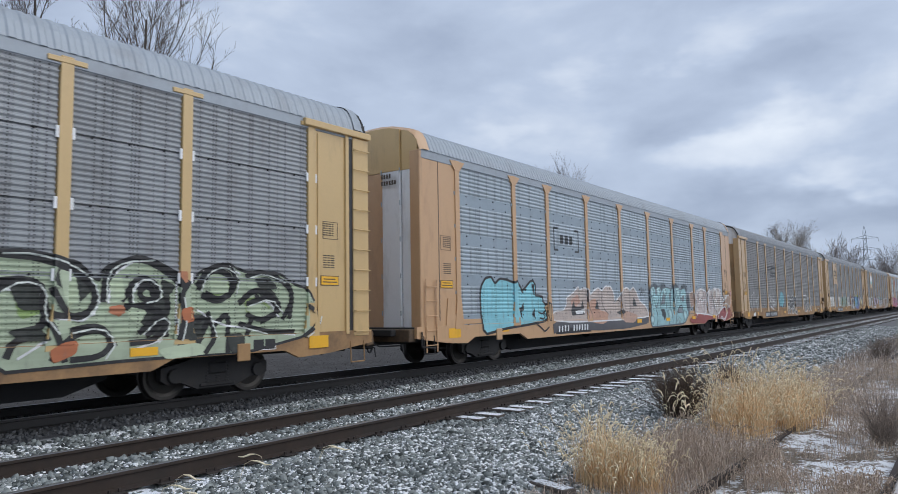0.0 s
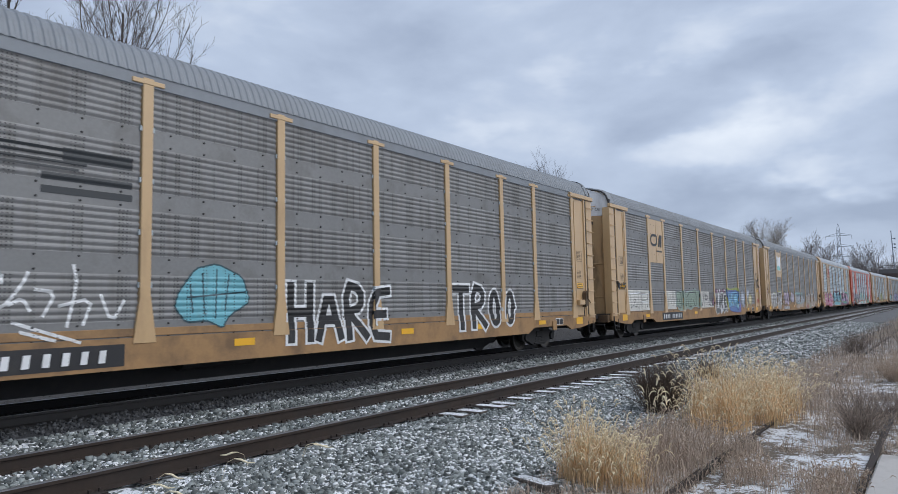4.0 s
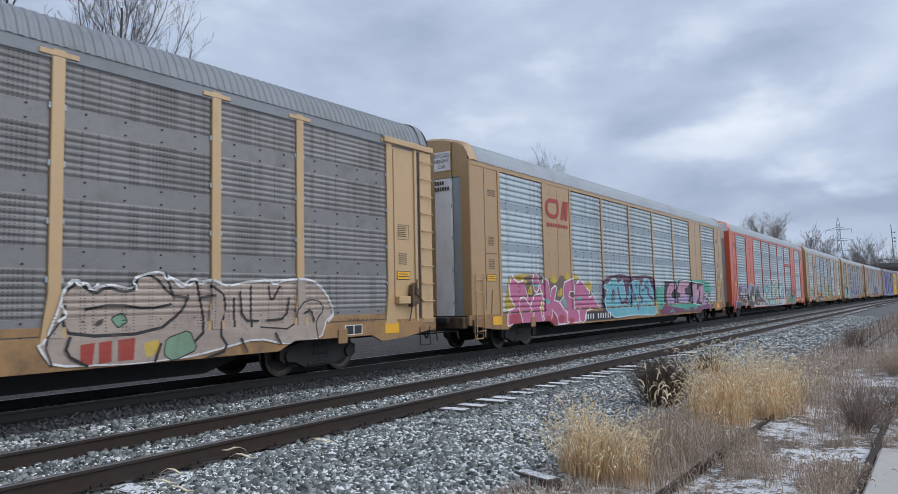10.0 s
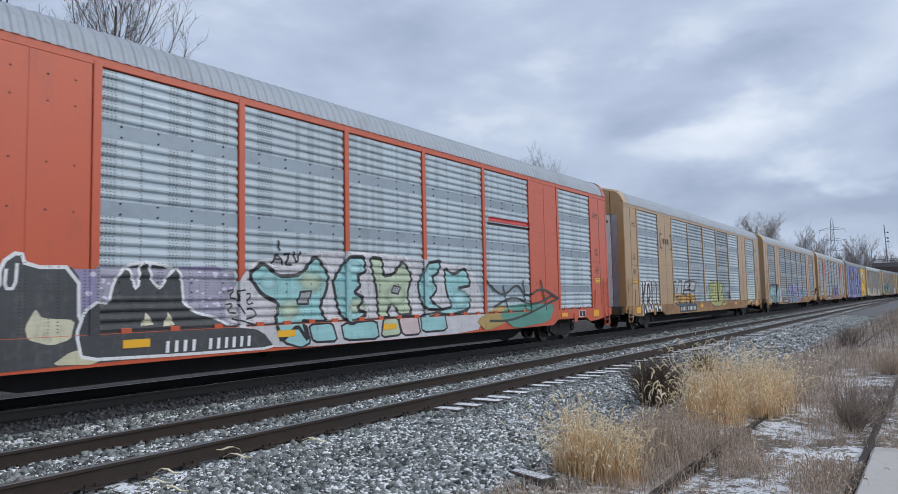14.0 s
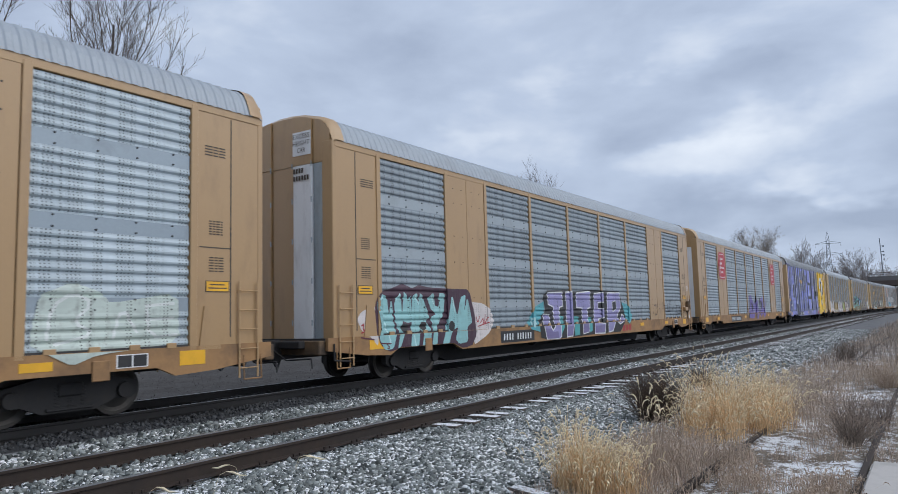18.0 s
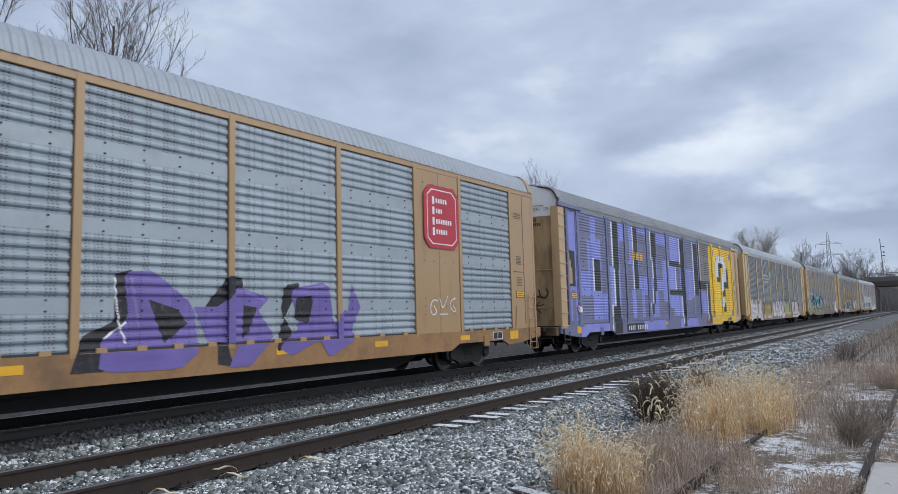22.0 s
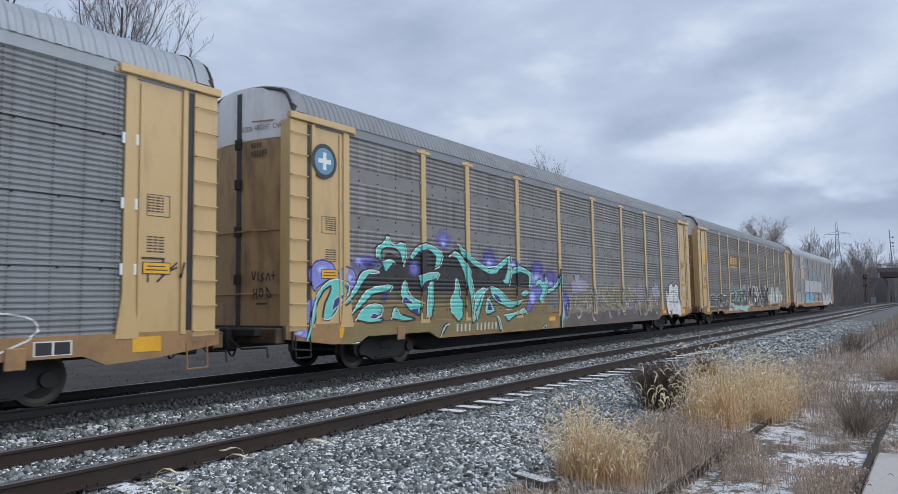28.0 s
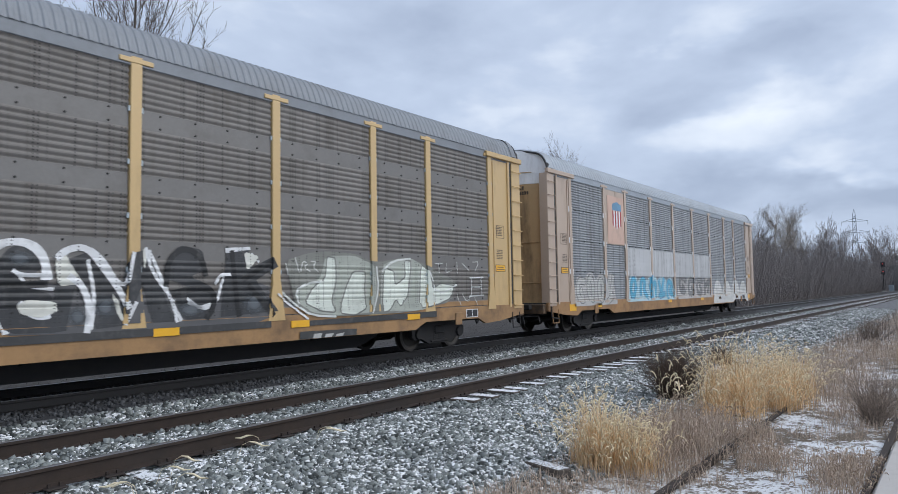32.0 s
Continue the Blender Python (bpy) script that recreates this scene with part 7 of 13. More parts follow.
field(c, (0.55, 0.45, 0.3), [(-10.2, 0.92), (-9.96, 0.92), (-9.96, 0.74), (-10.2, 0.72)], 6, rounds=0)
lines(c, (0.2, 0.1, 0.07), 0.025, [[(-12.84, 2.68), (-12.74, 2.74), (-12.7, 2.58), (-12.6, 2.7), (-12.5, 2.6), (-12.36, 2.72)],
    [(-12.82, 2.32), (-12.74, 2.48), (-12.64, 2.28), (-12.54, 2.44), (-12.44, 2.3), (-12.32, 2.38)],
    [(-12.84, 2.46), (-12.58, 2.3), (-12.34, 2.26)]], 7)
graffiti(c, "HARE", -1.3, 1.9, 0.75, 2.0, K_, W_, rim=0.060, seed=6, thick=0.24)
graffiti(c, "TR*X", 4.4, 7.8, 0.8, 2.0, K_, W_, rim=0.068, seed=7, thick=0.24)
for k in range(4):
    patch_of(c, "emblem_bar", -6.75, -5.0 - 0.12 * k, 3.86 - 0.09 * k, 3.90 - 0.09 * k, EMBLEM_DARK)
for x0, x1, z in ((-5.6, -4.5, 3.72), (-5.9, -4.5, 3.42), (-5.9, -4.5, 3.22)):
    patch_of(c, "emblem_bar", x0, x1, z, z + (0.2 if z > 3.6 else 0.11), EMBLEM_DARK, 0.004)
number_plate(c, -7.9, -4.6)
CARS.append(c)

# yellow car with the looped emblem
c = autorack(3, "A", YELLOW, GREY_A, ROOF_D, "yellow autorack car with a plain yellow upper panel and dark emblem", tops=WHITE, solid={1: 3.22})
lines(c, (0.20, 0.19, 0.18), 0.035, [[(-11.42, 1.82), (-9.36, 1.86), (-9.38, 1.56), (-10.14, 1.54)],
    [(-11.4, 1.78), (-11.36, 1.22)],
    [(-10.46, 1.8), (-10.46, 1.16)],
    [(-10.14, 1.86), (-10.16, 1.18)],
    [(-11.06, 1.6), (-10.82, 1.6), (-10.86, 1.46), (-11.06, 1.48), (-11.06, 1.6)],
    [(-11.24, 1.28), (-11.06, 1.36), (-10.88, 1.26), (-10.64, 1.34), (-10.52, 1.2)]], 1, rounds=1)
lines(c, W_, 0.05, [[(-10.14, 1.8), (-9.46, 1.8)],
    [(-10.08, 1.5), (-9.28, 1.44)],
    [(-11.44, 1.82), (-10.22, 1.88)]], 2)
lines(c, (0.20, 0.19, 0.18), 0.04, [[(-6.66, 1.86), (-6.6, 1.34)], [(-6.34, 1.86), (-6.18, 1.38), (-5.92, 1.86)], [(-5.8, 1.86), (-5.8, 1.32)]], 3, rounds=0)
field(c, (0.05, 0.05, 0.055), [(-1.06, 1.22), (-0.98, 1.6), (-0.92, 1.2)], 2, rounds=0)
field(c, (0.12, 0.12, 0.12), [(-0.82, 1.96), (-0.74, 1.94), (-0.64, 1.22), (-0.68, 1.2), (-0.78, 1.52), (-0.86, 1.78)], 2, rounds=0)
field(c, (0.13, 0.13, 0.13), [(0.36, 1.96), (1.28, 1.98), (1.3, 1.22), (0.38, 1.18)], 3, rounds=0, worn=0.5)
lines(c, K_, 0.05, [[(-0.44, 1.6), (-0.28, 1.8), (0.02, 1.78)],
    [(-0.46, 1.72), (-0.28, 1.84)],
    [(-0.4, 1.56), (-0.04, 1.54), (0.08, 1.66), (-0.1, 1.76)],
    [(-0.22, 1.86), (-0.26, 1.48)]], 4)
lines(c, (0.60, 0.59, 0.56), 0.05, [[(0.4, 1.26), (0.48, 1.4), (0.72, 1.42), (0.8, 1.22)],
    [(0.4, 1.42), (0.6, 1.3), (0.86, 1.3)]], 5)
lines(c, (0.16, 0.16, 0.17), 0.03, [[(-0.56, 1.9), (-0.56, 1.2)],
    [(0.18, 1.92), (0.16, 1.2)],
    [(-0.04, 1.48), (0.02, 1.2)]], 5, rounds=0)
field(c, (0.26, 0.34, 0.27), [(-5.46, 1.36), (-5.28, 2.02), (-4.42, 1.96), (-4.22, 2.04), (-4.1, 1.76), (-3.7, 1.96), (-2.68, 2.02), (-2.28, 2.14), (-1.96, 1.98), (-1.48, 2.04), (-1.24, 1.1), (-2.54, 1.22), (-3.28, 1.02), (-3.7, 1.16), (-4.12, 1.04), (-5.12, 1.04)], 4, (0.30, 0.36, 0.38), 0.04, worn=0.6)
lines(c, (0.05, 0.05, 0.055), 0.05, [[(-5.22, 1.98), (-4.56, 1.88), (-4.68, 1.18), (-5.12, 1.16), (-5.28, 1.64)],
    [(-5, 1.62), (-4.82, 1.34)],
    [(-4.16, 2.04), (-4.12, 1.12)],
    [(-3.92, 1.2), (-3.56, 1.88), (-2.36, 1.94)],
    [(-3.34, 1.58), (-3.56, 1.24), (-2.84, 1.18), (-2.92, 1.62)],
    [(-2.28, 2.08), (-1.98, 1.52), (-2.24, 1.16), (-2.62, 1.54)],
    [(-1.48, 2), (-1.66, 1.1)]], 5)
field(c, (0.62, 0.63, 0.64), [(1.34, 1.04), (1.52, 1.64), (1.7, 1.9), (2.3, 1.96), (2.62, 1.94), (3.34, 1.96), (3.42, 1.86), (3.94, 1.92), (4.12, 0.96), (4.24, 0.9), (3.92, 0.76), (3.72, 0.92), (3.28, 0.72), (3.06, 0.92), (2.66, 0.7), (2.5, 0.86), (2, 0.74), (1.76, 0.7), (1.4, 0.9)], 6, rounds=0, worn=0.2)
field(c, (0.06, 0.065, 0.07), [(1.62, 1.24), (1.86, 1.84), (2.04, 1.86), (1.9, 1.46), (2.02, 1.46), (2.14, 1.88), (2.28, 1.9), (2.06, 1.3), (2.16, 1.18), (1.84, 1.12), (1.68, 1.08)], 7, rounds=0)
field(c, (0.06, 0.065, 0.07), [(2.36, 1.22), (2.54, 1.88), (2.8, 1.92), (2.86, 1.58), (2.98, 1.92), (3.16, 1.82), (3.08, 1.44), (2.94, 1.32), (2.76, 1.22), (2.5, 1.04)], 8, rounds=0)
field(c, (0.06, 0.065, 0.07), [(3.42, 1.76), (3.82, 1.82), (3.74, 1.64), (3.54, 1.6), (3.82, 1.54), (4, 1.08), (3.74, 1.06), (3.44, 1.38)], 9, rounds=0)
field(c, (0.11, 0.115, 0.12), [(1.42, 1.18), (1.66, 1.06), (2.5, 1.08), (2.6, 0.8), (1.98, 0.8), (1.74, 0.74), (1.48, 0.94)], 10, rounds=0)
field(c, (0.11, 0.115, 0.12), [(2.78, 1), (4.04, 1.02), (4.14, 0.9), (3.94, 0.84), (3.76, 0.98), (3.3, 0.8), (3.06, 0.98)], 11, rounds=0)
field(c, (0.34, 0.40, 0.08), [(3.94, 2.12), (4.32, 2.24), (5.14, 2.16), (6.72, 2.28), (7.36, 2.1), (7.48, 0.98), (6.7, 0.74), (4.16, 0.96)], 12, worn=0.6)
field(c, (0.10, 0.19, 0.42), [(3.98, 1.92), (4.12, 2.16), (4.32, 1.9), (4.6, 2.08), (5.14, 2.06), (5.34, 2.1), (5.84, 2.06), (6.28, 2.12), (7.06, 1.98), (7.24, 2.02), (7.3, 1.62), (7.44, 1.14), (7.3, 0.8), (6.7, 0.74), (5.44, 0.8), (4.68, 0.88), (4.38, 1.22), (4.2, 1.64)], 13, (0.09, 0.06, 0.22), 0.04)
field(c, (0.15, 0.36, 0.55), [(4.6, 1.9), (5.14, 1.94), (6.84, 1.98), (7, 1.08), (4.68, 1.04), (4.5, 1.56)], 14, worn=0.4)
lines(c, (0.06, 0.06, 0.24), 0.05, [[(5.14, 2.06), (5.06, 1.62), (5.16, 1.42)],
    [(5.34, 2.02), (5.6, 1.84), (5.34, 1.56), (5.64, 1.2)],
    [(7.24, 1.98), (6.94, 1.46), (7.42, 0.98)],
    [(4.68, 1.04), (5.44, 1.12), (6.88, 1)],
    [(6.06, 1.84), (6.16, 1.18)],
    [(4.6, 1.7), (4.96, 1.62), (4.68, 1.36)]], 15)
lines(c, (0.45, 0.50, 0.10), 0.07, [[(5.3, 1.28), (5.54, 1.4), (5.64, 1.12)],
    [(5.34, 1.62), (5.5, 1.78)]], 16)
field(c, (0.05, 0.053, 0.057), [(1.66, 1.26), (1.82, 1.92), (1.98, 1.88), (1.92, 1.6), (2.08, 1.9), (2.3, 1.9), (2.06, 1.52), (2.12, 1.2), (1.88, 1.2)], 20, W_, 0.04, rounds=0)
field(c, (0.05, 0.053, 0.057), [(2.24, 1.06), (2.44, 1.58), (2.6, 1.9), (2.84, 1.9), (2.76, 1.42), (2.64, 1.56), (2.56, 1.24), (2.46, 1.02)], 20, W_, 0.04, rounds=0)
field(c, (0.05, 0.053, 0.057), [(2.74, 1.9), (2.9, 1.9), (2.98, 1.58), (3.1, 1.9), (3.38, 1.9), (3.06, 1.26), (3.1, 1.04), (2.8, 1), (2.84, 1.3)], 20, W_, 0.04, rounds=0)
field(c, (0.05, 0.053, 0.057), [(3.4, 1.02), (3.48, 1.8), (4.02, 1.82), (3.96, 1.66), (3.66, 1.6), (3.92, 1.56), (3.86, 1.42), (3.64, 1.38), (3.58, 1.22), (4.06, 1.2), (4, 1.04)], 20, W_, 0.04, rounds=0)
field(c, (0.30, 0.17, 0.19), [(1.38, 1.28), (1.48, 1.58), (1.62, 1.62), (1.66, 1.34)], 20, worn=0.5)
field(c, (0.15, 0.14, 0.42), [(6.78, 0.76), (7.08, 1.46), (7.28, 1.7), (7.5, 1.2), (7.36, 0.76)], 22, rounds=2)
mist(c, (0.24, 0.50, 0.66), 4.84, 1.48, 0.47, 0.44, 20)
mist(c, (0.24, 0.50, 0.66), 6.20, 1.55, 0.89, 0.48, 20)
mist(c, (0.24, 0.50, 0.66), 6.69, 1.14, 0.52, 0.33, 20)
lines(c, (0.05, 0.07, 0.26), 0.035, [[(5.44, 1.86), (5.32, 1.56), (5.66, 1.48), (5.28, 1.18)],
    [(5.96, 1.86), (6.32, 1.9), (6.82, 1.88)],
    [(5.78, 1.4), (6.08, 1.46), (6.1, 1.08)],
    [(4.64, 1.66), (4.84, 1.78), (4.8, 1.48)]], 23)
mist(c, (0.50, 0.55, 0.64), 8.13, 1.62, 0.85, 0.70, 20)
mist(c, (0.50, 0.55, 0.64), 8.20, 1.27, 0.76, 0.44, 20)
mist(c, (0.50, 0.55, 0.64), 9.63, 1.80, 0.76, 0.60, 20)
mist(c, (0.62, 0.56, 0.34), 10.22, 1.52, 0.80, 0.54, 21)
mist(c, (0.62, 0.56, 0.34), 9.15, 1.25, 0.36, 0.46, 21)
mist(c, (0.30, 0.17, 0.24), 1.94, 2.01, 0.54, 0.19, 20)
mist(c, (0.30, 0.17, 0.24), 2.63, 2.03, 0.50, 0.17, 20)
mist(c, (0.30, 0.17, 0.24), 3.49, 2.05, 0.46, 0.18, 20)
mist(c, (0.30, 0.17, 0.24), 1.11, 1.41, 0.27, 0.29, 20)
spots(c, W_, [(2.15, 2.02, 0.07, 0.04), (2.55, 2.06, 0.07, 0.08), (3.74, 2.07, 0.07, 0.06), (8.40, 2.38, 0.06, 0.04), (8.83, 2.25, 0.06, 0.04)], 24)
looped_emblem(c, -8.8, -7.22, 3.95, 4.5, EMBLEM_DARK)
for k in range(6):
    patch_of(c, "emblem_bar", -8.05 + 0.13 * k, -7.96 + 0.13 * k, 3.72, 3.79, EMBLEM_DARK)
for x0, x1, sd in ((-11.65, -9.2, 3), (-6.85, -5.5, 5), (-1.25, 1.15, 7)):
    patch_of(c, "white_patch", x0, x1, 1.12, 1.98, paint((0.60, 0.59, 0.55), 0.6))
graffiti(c, "UPSK", 11.98, 12.8, 2.32, 2.86, None, (0.03, 0.03, 0.032), thick=0.05, rim=0.035, seed=97, wobble=0.12)
swirls(c, 12.15, 12.4, 2.2, 2.3, K_, 0.03, 2, 971, 0.012, (0.1, 0.14))
swirls(c, 12.0, 12.78, 1.25, 1.55, (0.40, 0.03, 0.05), 0.035, 9, 98, 0.012, (0.08, 0.16))
number_plate(c, -7.6, -4.6)
lines(c, (0.03, 0.03, 0.032), 0.06, [[(-12.9, 2.3), (-12.84, 2)],
    [(-12.7, 2.26), (-12.84, 2.14), (-12.66, 2)],
    [(-12.6, 2.18), (-12.46, 2.24), (-12.56, 2.06), (-12.38, 2.06)],
    [(-12.32, 2.02), (-12.26, 2.28)],
    [(-12.24, 2.2), (-12.02, 2.24)],
    [(-12.18, 2.02), (-12.04, 2.12)]], 61)
CARS.append(c)

# yellow car with the torn sign
c = autorack(4, "A", YELLOW, GREY_A, ROOF_D, "yellow autorack car with a torn white sign on its plain panel", tops=WHITE, solid={1: 3.22})
field(c, (0.30, 0.29, 0.28), [(-11.6, 1.9), (-10.76, 2.02), (-9.36, 2.04), (-9.28, 1.48), (-9.2, 1.18), (-9.52, 0.98), (-11, 0.9), (-11.5, 1.16)], 1, worn=0.6)
lines(c, W_, 0.06, [[(-11.6, 1.86), (-11.38, 1.92), (-11.16, 1.5), (-10.88, 1.92), (-10.56, 2.02)],
    [(-11.2, 1.24), (-10.88, 1.78), (-10.48, 2.02), (-10.14, 1.84), (-10.5, 1.5), (-10.16, 1.3), (-10.76, 1.04)],
    [(-10.08, 1.92), (-9.36, 1.98), (-9.44, 1.68), (-9.86, 1.64), (-9.5, 1.54), (-9.8, 1.3), (-9.2, 1.18)],
    [(-11.5, 1.16), (-11.14, 0.96), (-10.88, 0.76)]], 2)
field(c, (0.33, 0.30, 0.28), [(-9.32, 1.94), (-8.64, 2.02), (-7.32, 2.1), (-7.3, 1.46), (-7.5, 1.16), (-7.88, 0.78), (-8.22, 0.7), (-8.98, 0.7), (-9.14, 1.02)], 3, worn=0.6)
field(c, (0.05, 0.05, 0.055), [(-8.62, 2.02), (-7.98, 2), (-7.32, 2.04), (-7.44, 1.84), (-7.94, 1.86), (-8.28, 1.66), (-8.24, 1.42), (-8.52, 1.36), (-8.62, 1.74)], 4, worn=0.4)
field(c, (0.05, 0.05, 0.055), [(-8.82, 1.12), (-8.68, 1.4), (-8.5, 1.34), (-8.34, 1.04), (-8.6, 1.26)], 5)
lines(c, W_, 0.06, [[(-9.34, 1.92), (-9.18, 2), (-8.7, 1.94), (-8.64, 1.74), (-8.68, 1.42), (-8.82, 1.06), (-8.78, 1.16), (-8.6, 1.38), (-8.46, 1.28), (-8.34, 1.02)],
    [(-8.68, 2.04), (-8.54, 2.1), (-8.24, 2), (-7.96, 2.08), (-7.76, 1.98), (-7.28, 2.14), (-7.38, 1.84), (-7.5, 1.7), (-7.28, 1.52), (-7.38, 1.4), (-7.94, 1.36), (-8.24, 1.42), (-8.3, 1.66), (-8, 1.84)],
    [(-7.94, 1.66), (-8.06, 1.52), (-7.82, 1.46), (-7.5, 1.54)],
    [(-9.28, 1.18), (-9.06, 1.26), (-9.12, 1.06), (-9.02, 0.78)],
    [(-7.76, 1.24), (-7.68, 1), (-7.54, 1.32)]], 7)
lines(c, W_, 0.06, [[(-7.3, 1.16), (-7.14, 0.98), (-7.3, 0.72), (-7.02, 0.64)],
    [(-10.28, 1.98), (-9.74, 1.84), (-9.32, 1.66), (-9.14, 1.72), (-9.16, 1.56), (-9.54, 1.3)]], 7)
lines(c, (0.40, 0.46, 0.10), 0.05, [[(-8.64, 2.1), (-8.28, 2.08), (-7.96, 2.16), (-7.7, 2.04)],
    [(-10.2, 2.02), (-9.74, 1.94)],
    [(-7.04, 1.76), (-6.94, 1.94)],
    [(-5.84, 2.12), (-5.68, 2.22), (-5.48, 2.12)],
    [(-5.18, 1.9), (-5, 2)]], 8)
field(c, (0.33, 0.27, 0.26), [(-6.9, 0.96), (-4.54, 0.98), (-4.54, 0.82), (-6.88, 0.72)], 9, worn=0.6)
field(c, (0.31, 0.20, 0.085), [(-7.04, 1.34), (-6.86, 1.9), (-6.62, 1.96), (-6.58, 2.16), (-6.44, 2.16), (-6.4, 2), (-6.2, 1.98), (-6.16, 1.68), (-6.62, 1.72), (-6.64, 1.48), (-6.24, 1.44), (-6.16, 1.12), (-6.72, 1.08), (-6.82, 0.96), (-7.1, 1.04)], 10, K_, 0.05, rounds=0)
field(c, (0.55, 0.45, 0.58), [(-6.24, 2.04), (-5.84, 2.08), (-5.68, 1.98), (-5.48, 2.06), (-5.22, 2.02), (-5.18, 1.68), (-5.3, 1.08), (-5.56, 1.06), (-5.52, 1.72), (-5.72, 1.72), (-5.8, 1.04), (-6.12, 1.06), (-6.12, 1.6), (-6.24, 1.76)], 11, K_, 0.05)
field(c, (0.55, 0.45, 0.58), [(-5, 2.1), (-4.68, 2.18), (-4.62, 2.04), (-4.24, 2), (-4.34, 1.76), (-4.4, 1.06), (-4.64, 1.02), (-5.18, 1.02), (-5.12, 1.52), (-4.96, 1.72)], 12, K_, 0.05)
field(c, K_, [(-5.04, 1.48), (-4.82, 1.72), (-4.68, 1.58), (-4.76, 1.34), (-5.04, 1.38)], 13)
field(c, (0.31, 0.20, 0.085), [(-4.24, 2.08), (-4, 2.24), (-3.48, 2.1), (-3.42, 2.24), (-3.22, 2.22), (-3.26, 1.8), (-3.84, 1.72), (-3.8, 1.5), (-3.44, 1.38), (-3.54, 1.12), (-4, 1.1), (-4.2, 1.4)], 14, K_, 0.05, rounds=0)
field(c, (0.52, 0.47, 0.57), [(-3.22, 1.88), (-3.1, 2.1), (-2.82, 2.08), (-2.58, 1.96), (-2.52, 2.04), (-2.28, 1.88), (-1.92, 1.96), (-1.98, 1.44), (-2.24, 1.2), (-3, 1.26), (-3.16, 1.58)], 15, K_, 0.05)
lines(c, K_, 0.04, [[(-3.1, 1.84), (-2.88, 1.88), (-2.94, 1.68), (-3.1, 1.64)],
    [(-2.58, 1.96), (-2.6, 1.56), (-2.3, 1.64)],
    [(-2.88, 1.38), (-2.66, 1.46), (-2.42, 1.3)],
    [(-5.6, 1.68), (-5.56, 1.1)],
    [(-6.58, 2.12), (-6.54, 1.96)]], 16)
spots(c, (0.48, 0.38, 0.34), [(-7.17, 1.45, 0.07, 0.08), (-7.03, 1.27, 0.11, 0.12), (-7.27, 0.98, 0.05, 0.07)], 17)
field(c, (0.45, 0.34, 0.26), [(-0.98, 1), (0.46, 1.06), (2.92, 1.1), (2.92, 0.88), (2.32, 0.74), (0.92, 0.82), (0.46, 0.72), (-0.26, 0.64), (-0.66, 0.7), (-1.16, 0.8)], 18, worn=0.6)
field(c, (0.42, 0.44, 0.48), [(-1.26, 1.36), (-1.2, 1.58), (-1, 1.94), (-0.7, 1.9), (-0.34, 1.94), (0.46, 1.84), (1.08, 1.88), (1.42, 1.82), (1.78, 1.92), (2.14, 1.86), (2.52, 1.82), (2.72, 1.5), (3.4, 1.56), (3.34, 1.34), (2.72, 1.1), (1.96, 1.16), (1.26, 1.02), (0.46, 1.12), (-0.4, 1.1), (-1.04, 1.24)], 19, (0.16, 0.30, 0.31), 0.07, worn=0.4)
lines(c, K_, 0.055, [[(-1.06, 1.94), (-0.84, 1.9), (-0.64, 1.48), (-0.74, 1.34)],
    [(-0.68, 1.86), (-0.48, 1.76), (-0.24, 1.5), (-0.54, 1.36), (-0.3, 1.12)],
    [(-0.38, 1.92), (-0.14, 1.82), (0.08, 1.54), (-0.16, 1.5), (0.16, 1.26), (0.46, 1.22)],
    [(-0.14, 1.82), (0.46, 1.78)],
    [(0.46, 1.84), (0.58, 1.12)],
    [(0.6, 1.84), (0.84, 1.1)],
    [(0.84, 1.88), (1.1, 1.16), (1.3, 1.08)],
    [(1.22, 1.86), (1.42, 1.48), (1.6, 1.08)],
    [(1.42, 1.82), (2.06, 1.76)],
    [(1.56, 1.48), (2.06, 1.52)]], 20)
lines(c, K_, 0.055, [[(1.86, 1.9), (2.24, 1.48), (2.62, 1.1)],
    [(2.14, 1.86), (2.72, 1.76), (2.52, 1.44), (2.24, 1.44)],
    [(-1.2, 1.52), (-0.74, 1.54)],
    [(-1.24, 1.36), (-0.74, 1.32)],
    [(2.72, 1.5), (3.34, 1.54)],
    [(-0.54, 1.04), (-0.66, 0.76), (-0.22, 0.68)],
    [(0.46, 1.06), (0.84, 0.86)],
    [(2.24, 1.06), (2.72, 0.82), (2.32, 0.74)]], 21)
lines(c, (0.24, 0.46, 0.47), 0.09, [[(-1.18, 1.94), (-0.68, 2.04), (0.46, 1.96), (1.42, 2.04), (2.52, 1.92)]], 22)
field(c, (0.40, 0.325, 0.275), [(4.12, 1), (4.3, 1.44), (4.38, 1.72), (4.58, 1.92), (4.8, 1.76), (5.1, 1.84), (5.48, 1.76), (5.54, 1.98), (5.98, 2.04), (6.48, 1.82), (6.64, 1.9), (6.98, 1.92), (7.3, 1.82), (7.8, 1.92), (9.32, 1.96), (9.72, 1.7), (9.98, 1.28), (9.72, 1.12), (9.56, 0.78), (8.86, 0.64), (7.94, 0.86), (6.6, 0.64), (5.56, 0.58), (4.24, 0.66), (4.04, 0.96)], 23, W_, 0.035, worn=0.55)
